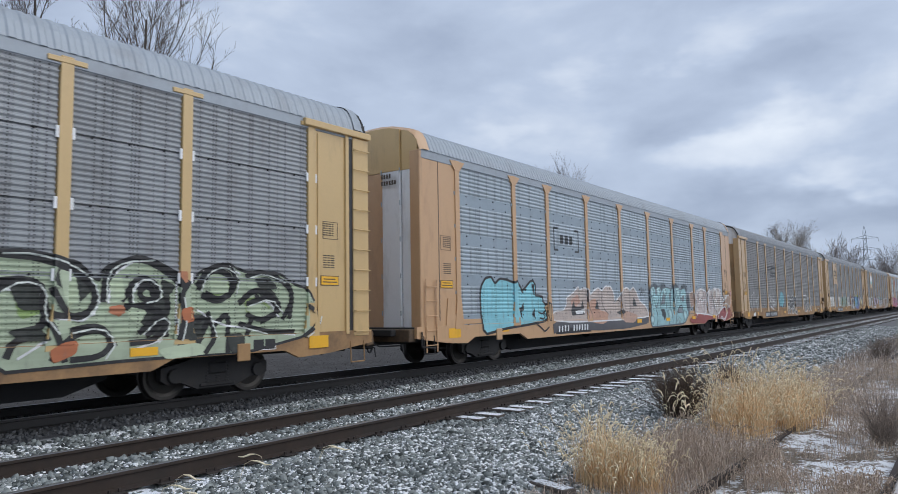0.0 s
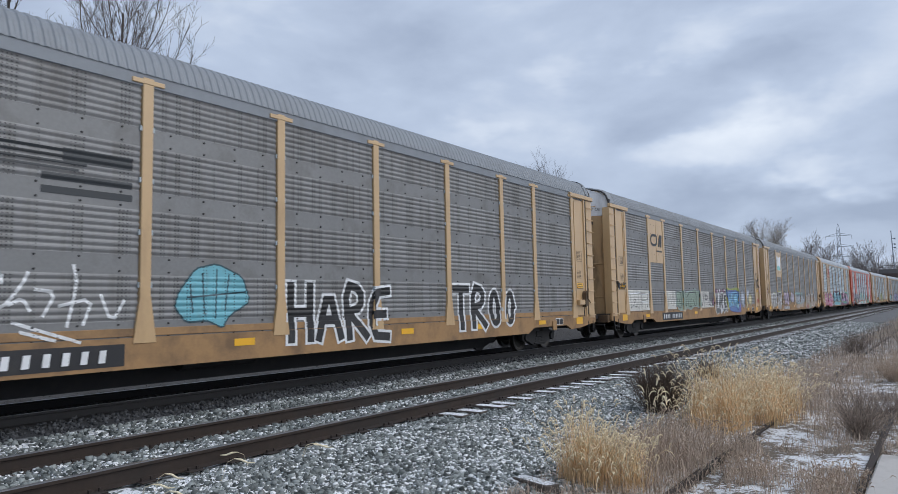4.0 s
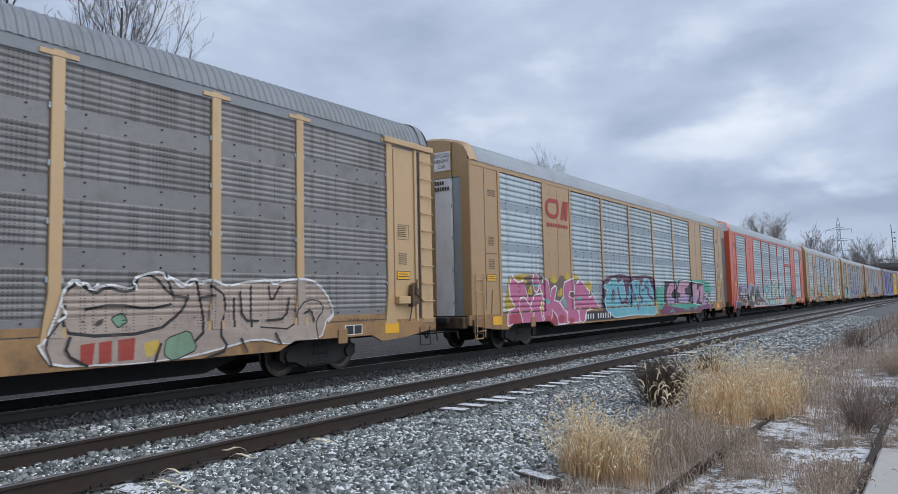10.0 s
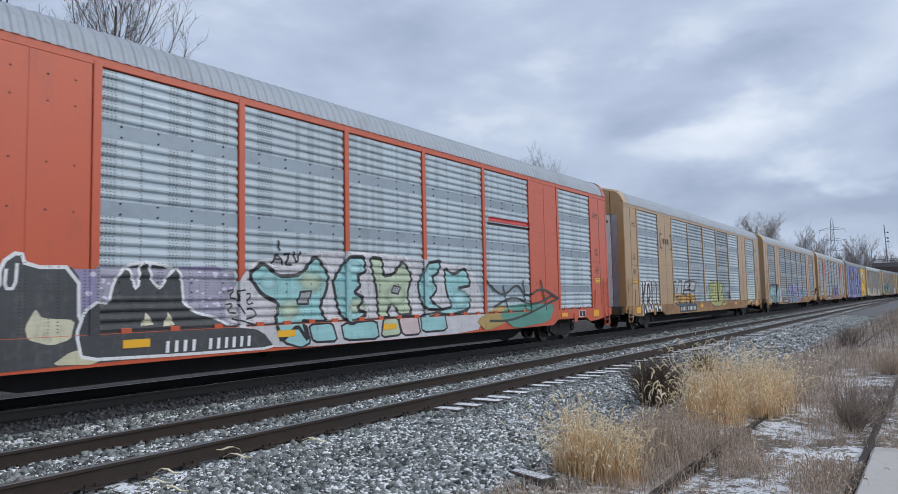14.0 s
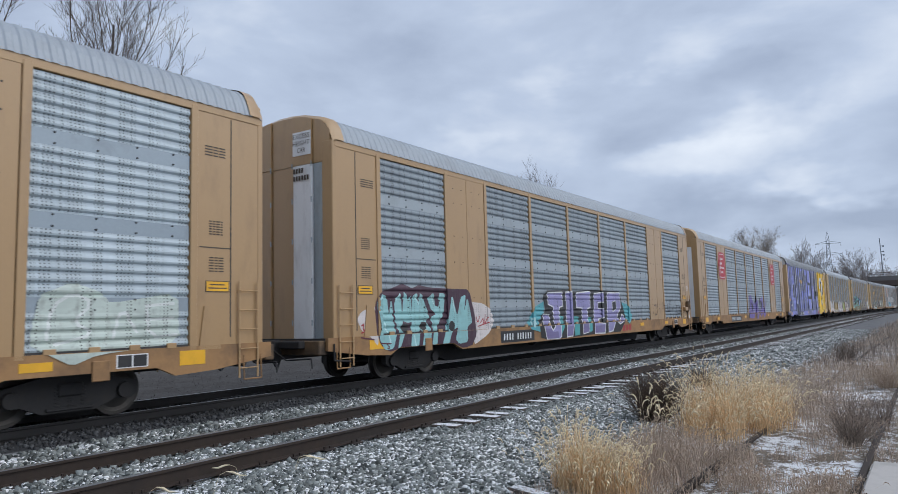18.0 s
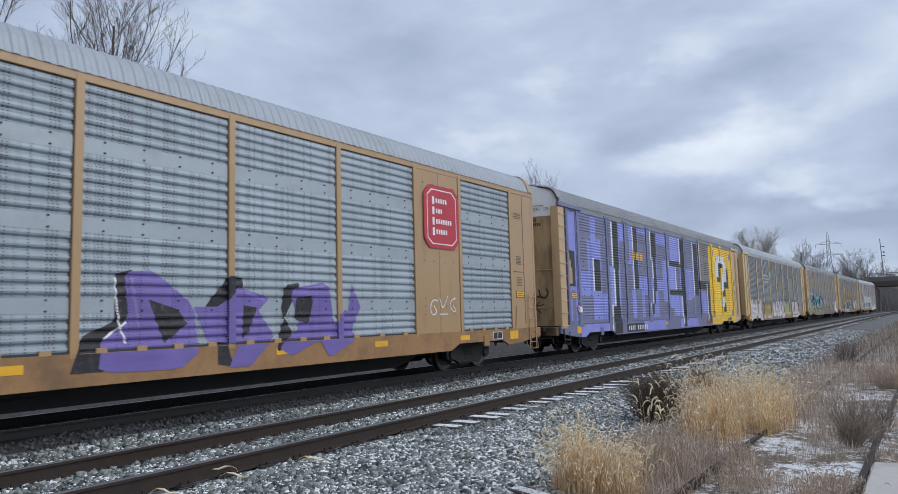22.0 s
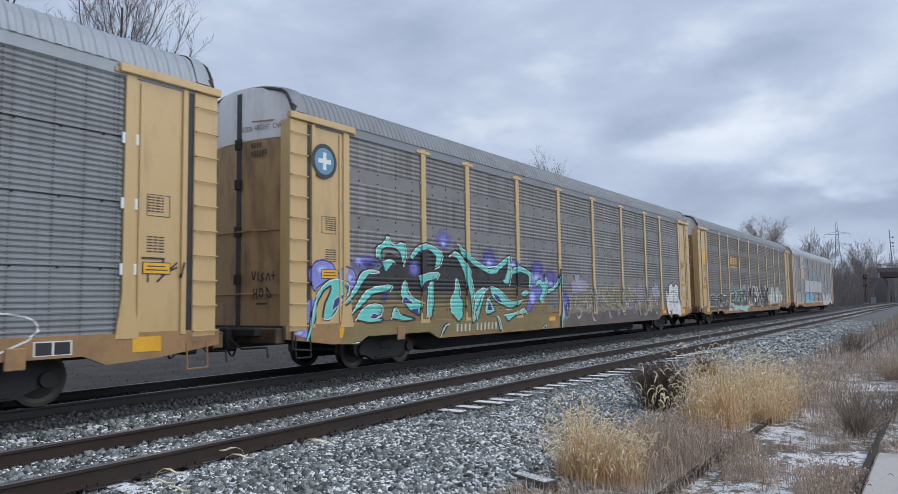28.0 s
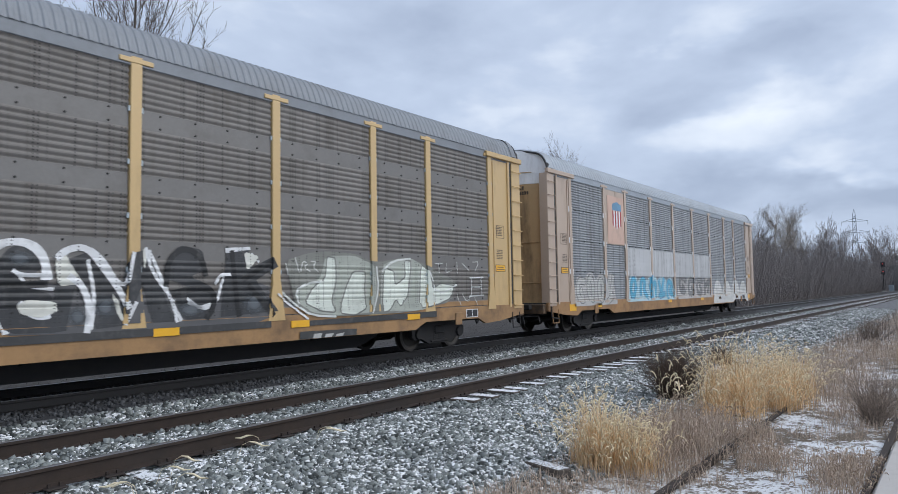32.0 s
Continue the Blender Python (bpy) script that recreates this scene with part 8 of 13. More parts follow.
lines(c, K_, 0.05, [[(4.42, 1.72), (4.62, 1.88), (4.84, 1.68), (5.06, 1.8), (5.3, 1.72), (5.54, 1.76), (5.54, 1.98), (5.84, 2), (6.14, 1.66), (6.48, 1.62)],
    [(4.42, 1.52), (4.34, 1.3), (4.52, 1.06), (5.84, 1.06), (6.36, 1.38), (6.48, 1.66)],
    [(6.04, 2.04), (6.14, 1.8), (6.2, 1.62)],
    [(6.64, 1.9), (6.82, 1.08), (6.54, 0.84)],
    [(6.92, 1.82), (7.3, 1.6), (7.06, 1.02), (7.3, 0.7), (6.82, 0.58)],
    [(7.42, 1.6), (7.42, 1.1)],
    [(7.8, 1.82), (7.8, 1.08)],
    [(8.22, 1.82), (8.28, 1.5), (8.5, 1.82)]], 25)
lines(c, K_, 0.03, [[(8, 1.06), (8.86, 0.98), (8.94, 1.48), (9.48, 1.58), (9.72, 1.36), (9.4, 1.12), (9.48, 0.78)],
    [(8.92, 0.7), (9.24, 0.58)],
    [(4.34, 1.3), (4.12, 1), (4.24, 0.66)]], 25)
field(c, (0.18, 0.33, 0.21), [(5.12, 1.32), (5.3, 1.4), (5.4, 1.26), (5.22, 1.16)], 26, K_, 0.02)
field(c, (0.20, 0.33, 0.22), [(6.04, 0.96), (6.48, 1.08), (6.64, 0.74), (6.16, 0.58), (6, 0.7)], 27, K_, 0.02, worn=0.4)
field(c, (0.6, 0.42, 0.08), [(5.64, 0.9), (5.9, 0.96), (5.94, 0.78), (5.7, 0.66)], 28, worn=0.4)
field(c, EMB_RED, [(4.64, 0.94), (4.86, 0.96), (4.82, 0.64), (4.64, 0.64)], 29, rounds=0)
field(c, EMB_RED, [(4.92, 0.96), (5.12, 0.98), (5.12, 0.66), (4.92, 0.64)], 30, rounds=0)
field(c, EMB_RED, [(5.22, 0.98), (5.5, 1), (5.48, 0.66), (5.22, 0.66)], 31, rounds=0)
sign = part("torn_sign", Shape().prism([(-8.85, 3.75), (-7.5, 3.72), (-7.3, 4.35), (-7.38, 4.85), (-8.1, 4.72), (-8.85, 4.86)], "y", FACE - 0.003, FACE), WHITE, c)
part("sign_patch", Shape().prism([(-8.83, 3.77), (-7.52, 3.75), (-7.5, 3.95), (-8.1, 4.1), (-8.83, 4.02)], "y", FACE - 0.007, FACE - 0.004), paint((0.25, 0.6, 0.6)), sign)
number_plate(c, -6.6, -4.2, None)
swirls(c, -12.78, -12.2, 1.75, 2.2, (0.24, 0.17, 0.13), 0.03, 10, 981, 0.012, (0.08, 0.18))
lines(c, W_, 0.04, [[(4.38, 1.68), (4.44, 1.82), (4.54, 1.92), (4.62, 1.8), (4.72, 1.88), (4.8, 1.74), (4.9, 1.84)],
    [(5.54, 1.76), (5.46, 1.92), (5.64, 2), (5.98, 2.06), (6.06, 1.9), (6.14, 1.98), (6.34, 1.76), (6.46, 1.92), (6.64, 1.94), (6.7, 1.84), (6.9, 1.94), (7.1, 1.86)],
    [(7.8, 1.9), (8.22, 1.94), (8.36, 1.84), (8.64, 1.96), (9.32, 1.98), (9.7, 1.74), (9.98, 1.28), (9.76, 1.1)],
    [(4.3, 1.3), (4.46, 1.4), (4.34, 1.52)]], 61)
field(c, (0.05, 0.045, 0.04), [(4.88, 1.28), (5, 1.32), (4.98, 1.24), (4.88, 1.2)], 62)
lines(c, K_, 0.04, [[(4.72, 1.46), (5.16, 1.54), (5.74, 1.44), (6.14, 1.52)],
    [(6.7, 1.62), (6.98, 1.66)],
    [(7.54, 1.72), (7.6, 1.2), (7.94, 1.18)],
    [(8.14, 1.18), (8.64, 1.2), (8.72, 1.6)],
    [(9.08, 1.3), (9.32, 1.36), (9.36, 1.12)],
    [(4.48, 1.06), (4.4, 0.82), (4.74, 0.62)],
    [(5.94, 0.88), (5.84, 0.58)],
    [(7.54, 0.88), (7.68, 0.62)],
    [(8.34, 0.94), (8.48, 0.72)]], 63)
lines(c, (0.09, 0.06, 0.04), 0.03, [[(-12.94, 2.34), (-12.9, 2.06)],
    [(-12.72, 2.42), (-12.92, 2.22), (-12.72, 2.08)],
    [(-12.64, 2.24), (-12.48, 2.28), (-12.62, 2.1), (-12.46, 2.12)],
    [(-12.4, 2.12), (-12.34, 2.32), (-12.24, 2.28)],
    [(-12.18, 2.2), (-12.08, 2.28), (-12.12, 2.08)],
    [(-12.84, 1.9), (-12.72, 2.02), (-12.62, 1.86)],
    [(-12.56, 1.88), (-12.5, 2), (-12.4, 1.9), (-12.32, 2.02), (-12.26, 1.88)],
    [(-12.2, 1.94), (-12.1, 1.98)]], 64)
lines(c, (0.05, 0.05, 0.05), 0.02, [[(10.36, 1.16), (10.4, 1.08), (10.46, 1.14)],
    [(10.52, 1.06), (10.54, 1.16), (10.58, 1.06)],
    [(10.64, 1.06), (10.64, 1.14), (10.7, 1.1)],
    [(10.76, 1.06), (10.8, 1.14), (10.84, 1.04)],
    [(10.9, 1.04), (10.96, 1.14)],
    [(11.06, 1.12), (11.12, 1.04)],
    [(11.16, 1.04), (11.24, 1.12)]], 65)
CARS.append(c)

# tan car with pink pieces
c = autorack(5, "B", TAN, GREY_B, ROOF_G, "tan autorack car with bright panels and pink graffiti", solid={1: Z0, 7: Z0}, ends=WHITE)
field(c, (0.42, 0.30, 0.04), [(-11.64, 1.2), (-11.34, 2.18), (-10.1, 2.26), (-9.24, 2.12), (-9.26, 1.46), (-10.92, 1.08)], 1, worn=0.5)
field(c, (0.50, 0.14, 0.27), [(-11.54, 0.7), (-11.5, 1.14), (-10.98, 1.22), (-11.28, 1.54), (-11.34, 1.88), (-11.12, 2.18), (-10.82, 1.98), (-10.42, 2.04), (-10.2, 1.52), (-9.78, 1.68), (-9.54, 1.14), (-9.18, 1.02), (-9.64, 0.6)], 2, W_, 0.05, rounds=0)
field(c, (0.40, 0.06, 0.10), [(-11.4, 1.04), (-10.4, 1.06), (-5.98, 1), (-6.06, 0.6), (-7.68, 0.58), (-10.38, 0.64), (-11.38, 0.64)], 3)
field(c, (0.16, 0.11, 0.09), [(-8.92, 1.84), (-8.76, 2.16), (-8.22, 2.02), (-7.9, 2.26), (-7.28, 2.08), (-6.92, 2.1), (-5.88, 1.98), (-5.36, 1.58), (-5.54, 1.24), (-7, 1.22), (-8.62, 1.24)], 4, worn=0.4)
field(c, (0.16, 0.11, 0.09), [(-10.5, 2.12), (-10, 2.22), (-9.2, 2.26), (-9.14, 1.78), (-10.14, 1.48)], 5, worn=0.4)
field(c, (0.55, 0.41, 0.04), [(-8.76, 2.06), (-8.5, 2.28), (-8.18, 2.04), (-8.46, 1.96)], 6)
field(c, (0.55, 0.41, 0.04), [(-7.7, 2.14), (-7.42, 2.38), (-7.2, 2.16), (-7.42, 2.08)], 7)
field(c, (0.55, 0.41, 0.04), [(-6.88, 2.16), (-6.66, 2.32), (-6.44, 2.16), (-6.7, 2.08)], 8)
field(c, (0.55, 0.41, 0.04), [(-5.98, 1.92), (-5.62, 2.12), (-5.34, 1.9), (-5.46, 1.66)], 9)
field(c, (0.55, 0.41, 0.04), [(-8.26, 1.62), (-7.9, 1.86), (-7.84, 1.56), (-8.14, 1.52)], 10)
field(c, (0.55, 0.41, 0.04), [(-10.42, 2.02), (-10.5, 2.16), (-10.24, 2), (-10.32, 1.92)], 11)
field(c, (0.55, 0.41, 0.04), [(-10.22, 1.64), (-10.04, 1.92), (-9.9, 1.78), (-10, 1.58)], 12)
field(c, (0.55, 0.41, 0.04), [(-9.54, 1.16), (-9.24, 1.42), (-9.12, 1.2), (-9.34, 1.06)], 13)
field(c, (0.50, 0.14, 0.27), [(-10.7, 1.5), (-10.44, 1.54), (-10.04, 1.26), (-9.88, 1.06), (-10.06, 0.62), (-10.64, 0.66), (-10.78, 1.08)], 14, W_, 0.05, rounds=0)
field(c, (0.50, 0.14, 0.27), [(-10.06, 1.26), (-9.76, 1.6), (-9.34, 1.64), (-9.18, 1.52), (-9.36, 1.26), (-9.44, 1.02), (-9.3, 0.76), (-9.38, 0.58), (-10.06, 0.62), (-9.92, 1.04)], 15, W_, 0.05, rounds=0)
field(c, (0.50, 0.14, 0.27), [(-9.88, 1.94), (-9.84, 2.2), (-9.66, 2.3), (-9.52, 2.24), (-9.44, 1.98), (-9.5, 1.76), (-9.66, 1.66), (-9.8, 1.76)], 16, W_, 0.05, rounds=2)
field(c, (0.50, 0.14, 0.27), [(-9.44, 1.84), (-9.22, 2.02), (-9.14, 2.12), (-8.86, 2.02), (-8.74, 1.56), (-8.66, 1.78), (-8.4, 1.9), (-8.26, 1.82), (-8.48, 1.42), (-8.14, 1.36), (-7.56, 0.96), (-7.52, 0.62), (-7.88, 0.62), (-8.26, 0.62), (-8.32, 0.88), (-8.66, 1.12), (-8.7, 0.86), (-8.9, 0.62), (-9.2, 0.68), (-9.3, 0.94), (-9.14, 1.4), (-9.24, 1.62)], 17, W_, 0.05, rounds=0)
field(c, (0.50, 0.14, 0.27), [(-7.82, 1.78), (-7.66, 2.02), (-6.98, 2.16), (-6.96, 1.7), (-7.28, 1.7), (-7.38, 1.54), (-7, 1.44), (-6.98, 1.1), (-6.7, 1.06), (-6.54, 0.64), (-7.2, 0.64), (-7.56, 0.68), (-7.52, 1), (-7.76, 1.08), (-8.08, 1.36), (-7.76, 1.54)], 18, W_, 0.05, rounds=0)
field(c, (0.50, 0.14, 0.27), [(-6.8, 1.92), (-6.3, 2.14), (-5.84, 1.82), (-5.58, 1.72), (-5.64, 1.48), (-5.22, 1.58), (-5.1, 1.38), (-4.72, 1.12), (-5.98, 1.02), (-6.06, 0.7), (-6.3, 0.6), (-6.62, 0.68), (-6.62, 1), (-6.84, 1.1), (-6.92, 1.54)], 19, W_, 0.05, rounds=0)
field(c, (0.13, 0.44, 0.40), [(-9.8, 1.9), (-9.54, 1.94), (-9.56, 1.84), (-9.78, 1.84)], 20, rounds=0)
field(c, (0.13, 0.44, 0.40), [(-9.16, 1.48), (-8.8, 1.44), (-8.82, 1.3), (-9.04, 1.28)], 21, rounds=0)
field(c, (0.13, 0.44, 0.40), [(-7.96, 1.44), (-7.7, 1.48), (-7.48, 1.18), (-7.62, 1.14)], 22, rounds=0)
field(c, (0.13, 0.44, 0.40), [(-6.66, 1.5), (-6.3, 1.52), (-6.3, 1.36), (-6.62, 1.36)], 23, rounds=0)
spots(c, (0.40, 0.06, 0.10), [(-8.99, 0.82, 0.20, 0.12), (-7.98, 0.80, 0.26, 0.14), (-7.24, 0.72, 0.22, 0.10)], 24)
field(c, (0.10, 0.04, 0.07), [(-4.52, 1.08), (-4.4, 2.08), (-3.88, 2.24), (-2.62, 2.4), (-1.46, 2.3), (0.18, 2.4), (1.34, 2.34), (1.56, 1.32), (1.54, 0.64), (-1.5, 0.7), (-3.36, 0.64), (-4.32, 0.92)], 25)
field(c, (0.15, 0.42, 0.50), [(-4.36, 1.94), (-3.78, 1.98), (-3.5, 2.18), (-3.04, 2.18), (-2.76, 1.96), (-2.44, 2.16), (-2.26, 2.12), (-2.02, 1.38), (-1.46, 2.1), (-0.9, 2.14), (-0.38, 2.12), (-0.08, 1.8), (0.08, 2.22), (0.66, 2.26), (1.24, 1.7), (1.3, 1.22), (1.54, 0.94), (1.36, 0.66), (-1.5, 0.74), (-3.36, 0.68), (-4.16, 0.98), (-4.36, 1.36), (-4.1, 1.64), (-3.84, 1.76), (-4.3, 1.8)], 26, (0.42, 0.62, 0.68), 0.05)
lines(c, (0.09, 0.025, 0.06), 0.13, [[(-3.52, 1.34), (-3.44, 1.72), (-3.26, 1.72), (-3.3, 1.36)],
    [(-2.88, 1.84), (-2.62, 1.24), (-2.04, 1.26), (-1.9, 1.96)],
    [(-1.5, 1.96), (-1.28, 1.46), (-0.9, 1.36)],
    [(-0.38, 2.02), (-0.56, 1.58), (-0.1, 1.34)],
    [(0.18, 1.9), (0.8, 1.76), (0.38, 1.64), (1.16, 1.34)]], 27)
spots(c, (0.08, 0.07, 0.24), [(-1.98, 2.01, 0.08, 0.14), (-1.80, 1.65, 0.11, 0.17), (-0.85, 1.92, 0.08, 0.16), (-0.96, 1.51, 0.11, 0.11), (0.27, 2.05, 0.09, 0.08), (0.54, 2.09, 0.10, 0.08), (0.54, 1.79, 0.09, 0.11), (-0.24, 1.24, 0.10, 0.10), (-0.80, 1.06, 0.12, 0.15)], 28)
lines(c, (0.09, 0.025, 0.06), 0.09, [[(-2.46, 1.26), (-2.2, 1.3), (-1.76, 1.18)],
    [(-2.02, 1.28), (-1.88, 1.42), (-1.7, 1.28)],
    [(-1.24, 1.7), (-1.3, 1.3)],
    [(-0.64, 1.46), (-0.46, 1.28), (-0.58, 1.18)],
    [(-0.22, 1.72), (0.1, 1.78)],
    [(0.3, 1.26), (0.4, 1.12)],
    [(-1.56, 1.12), (-1.44, 1.52)]], 29)
spots(c, W_, [(-1.00, 2.24, 0.03, 0.04), (-2.31, 2.02, 0.04, 0.04), (-0.03, 2.02, 0.05, 0.05), (1.05, 1.23, 0.06, 0.06), (-2.42, 2.07, 0.03, 0.04)], 30)
field(c, (0.55, 0.36, 0.08), [(-0.66, 1.42), (-0.52, 1.4), (-0.48, 1.22), (-0.6, 1.2)], 31)
field(c, (0.5, 0.36, 0.14), [(1.24, 1.22), (1.62, 1.34), (1.7, 0.68), (1.54, 0.66)], 32)
field(c, (0.06, 0.36, 0.28), [(1.62, 1.78), (2.38, 1.92), (4.6, 2.26), (9.1, 2.28), (10.58, 2.12), (10.5, 0.7), (1.7, 0.76)], 33, worn=0.45)
field(c, (0.19, 0.04, 0.11), [(2.08, 0.66), (2.3, 1.04), (2.84, 1.06), (5.28, 0.84), (9.22, 0.94), (10.52, 1.04), (10.5, 0.6), (5.76, 0.7), (3.12, 0.62)], 34)
field(c, K_, [(2.52, 1.38), (2.84, 2.18), (4.38, 2.18), (4.7, 1.96), (4.82, 2.26), (6.06, 2.22), (6.88, 2.18), (9.1, 2.1), (9.24, 1.42), (8.54, 0.96), (6.44, 1.12), (4.58, 1.1), (3.02, 1.08), (2.56, 1.18)], 35, W_, 0.035, rounds=0)
field(c, (0.50, 0.28, 0.38), [(3.18, 1.8), (3.52, 2.04), (4.16, 2.1), (4.42, 1.88), (3.82, 1.64), (3.72, 1.42), (4.42, 1.3), (4.18, 1.12), (3.12, 1.12), (3.02, 1.5)], 36, rounds=0)
field(c, (0.50, 0.28, 0.38), [(4.58, 1.68), (5.18, 2.2), (6.06, 2.18), (6.74, 2.14), (6.32, 1.88), (5.8, 1.84), (5.86, 1.46), (6.58, 1.46), (6.3, 1.16), (5.28, 1.08), (4.7, 1.26), (5.22, 1.56)], 37, rounds=0)
field(c, (0.50, 0.28, 0.38), [(6.96, 1.98), (7.86, 2.08), (7.76, 1.76), (8.24, 1.8), (8.06, 1.34), (7.68, 1.3), (7.52, 1.04), (6.78, 1.2), (7.08, 1.58)], 38, rounds=0)
field(c, (0.50, 0.28, 0.38), [(8.24, 1.9), (9.1, 2.04), (9.16, 1.46), (8.72, 1.1), (8.18, 1.16), (8.42, 1.52)], 39, rounds=0)
field(c, (0.36, 0.26, 0.44), [(3.14, 1.44), (3.72, 1.42), (4.42, 1.3), (4.18, 1.12), (3.12, 1.12)], 40, rounds=0, worn=0.4)
field(c, (0.36, 0.26, 0.44), [(4.7, 1.36), (5.86, 1.56), (6.58, 1.46), (6.3, 1.16), (5.28, 1.08)], 41, rounds=0, worn=0.4)
field(c, (0.36, 0.26, 0.44), [(7.02, 1.5), (8.04, 1.4), (7.52, 1.04), (6.84, 1.22)], 42, rounds=0, worn=0.4)
lines(c, K_, 0.035, [[(3.42, 1.8), (3.32, 1.36)],
    [(5.3, 1.88), (5.04, 1.24)],
    [(7.32, 1.88), (7.22, 1.18)],
    [(3.82, 1.64), (4.48, 1.56), (4.58, 1.18)]], 43)
lines(c, (0.06, 0.36, 0.28), 0.09, [[(3.3, 0.72), (3.72, 0.84), (3.92, 0.68)],
    [(5.52, 0.76), (5.9, 0.86), (6.42, 0.74)],
    [(7.14, 0.8), (7.74, 0.86)]], 44)
looped_emblem(c, -8.86, -7.15, 4.12, 4.78, EMBLEM_RED)
for k in range(8):
    patch_of(c, "emblem_bar", -8.8 + 0.2 * k, -8.67 + 0.2 * k, 3.84, 3.96, EMBLEM_RED)
graffiti(c, "KTK", 9.5, 10.55, 1.2, 1.65, (0.72, 0.73, 0.74), K_, seed=19, rim=0.045, wobble=0.12)
number_plate(c, -6.3, -3.5)
part("lettering", lettered("BI", 0.24, 0.28, WHITE), WHITE, c, at=pose(12.75, -HALF - 0.012, 2.45))
field(c, (0.22, 0.05, 0.17), [(8.7, 0.72), (8.8, 1.06), (9.26, 1.32), (9.64, 1.04), (10.18, 1.04), (10.3, 0.72), (9.84, 0.6)], 41, (0.7, 0.6, 0.66), 0.035)
field(c, (0.44, 0.26, 0.44), [(8.68, 1.22), (8.9, 1.36), (9.26, 1.38), (9.64, 1.26), (9.7, 1.1), (9.26, 0.9), (8.74, 0.96)], 42, K_, 0.05)
field(c, K_, [(9.38, 1.4), (9.52, 1.66), (9.92, 1.72), (10.1, 1.66), (10.34, 1.56), (10.56, 1.34), (10.5, 1.08), (10.18, 1.12), (9.82, 1.24), (9.56, 1.34)], 43, rounds=0)
lines(c, W_, 0.075, [[(9.6, 1.6), (9.7, 1.36)],
    [(9.76, 1.62), (9.64, 1.48), (9.8, 1.34)],
    [(9.82, 1.52), (10.06, 1.62)],
    [(9.94, 1.56), (9.98, 1.28)],
    [(10.16, 1.48), (10.14, 1.24)],
    [(10.34, 1.46), (10.2, 1.34), (10.44, 1.14)],
    [(9.36, 1.44), (9.56, 1.46)],
    [(10.42, 1.34), (10.58, 1.34)]], 44, rounds=0)
CARS.append(c)

# orange-red car
c = autorack(6, "B", RED, GREY_B, ROOF_G, "orange-red autorack car with black and teal graffiti", solid={1: Z0, 7: Z0}, tops=WHITE, hood=RED, sill=RED)
field(c, (0.28, 0.25, 0.40), [(-12.64, 1.22), (-11.88, 1.8), (-11.42, 2.14), (-10.32, 2.06), (-9.18, 2.08), (-8.54, 2.1), (-7.28, 2.04), (-4.44, 2.18), (-4.4, 1.26), (-9.48, 0.96), (-12.58, 0.7)], 1, worn=0.7)
spots(c, (0.62, 0.58, 0.68), [(-12.51, 1.26, 0.02, 0.03), (-12.34, 1.10, 0.02, 0.03), (-12.46, 1.06, 0.02, 0.03), (-12.25, 1.30, 0.02, 0.03), (-10.12, 1.94, 0.04, 0.04), (-9.94, 1.64, 0.04, 0.04), (-10.39, 1.81, 0.03, 0.04), (-8.98, 1.95, 0.04, 0.04), (-8.70, 1.82, 0.04, 0.04), (-8.58, 2.02, 0.04, 0.04), (-8.94, 1.57, 0.04, 0.04), (-7.07, 1.98, 0.05, 0.04), (-7.13, 1.69, 0.05, 0.04), (-5.14, 1.92, 0.06, 0.05), (-4.84, 1.60, 0.06, 0.05), (-5.02, 1.72, 0.06, 0.05), (-11.75, 1.81, 0.03, 0.03), (-11.90, 1.70, 0.03, 0.03), (-6.87, 1.83, 0.04, 0.04)], 2)
field(c, (0.055, 0.06, 0.065), [(-12.4, 0.62), (-12.3, 1.02), (-12.02, 1.08), (-11.96, 1.44), (-11.82, 1.72), (-11.48, 1.76), (-11.46, 2.18), (-11.26, 2.22), (-11.16, 1.98), (-11.02, 1.98), (-10.92, 2.3), (-10.74, 2.32), (-10.68, 1.76), (-10.7, 1.52), (-10.32, 1.38), (-10.22, 1.16), (-9.98, 1.46), (-9.84, 1.76), (-9.78, 2.18), (-9.6, 2.22), (-9.56, 1.82), (-9.14, 1.82), (-9.1, 1.5), (-8.82, 1.28), (-8.7, 1.56), (-8.36, 1.72), (-8.36, 2.1), (-8.1, 2.3), (-8.02, 2.06), (-7.28, 2.08), (-7.26, 1.12), (-7.08, 1.5), (-6.78, 1.58), (-6.72, 1.98), (-6.4, 2.18), (-5.96, 2.18), (-5.62, 2.08), (-5.4, 1.44), (-4.72, 1.32), (-4.6, 0.94), (-3.5, 0.98), (-3.52, 0.68), (-8.78, 0.62), (-9.48, 0.58)], 3)
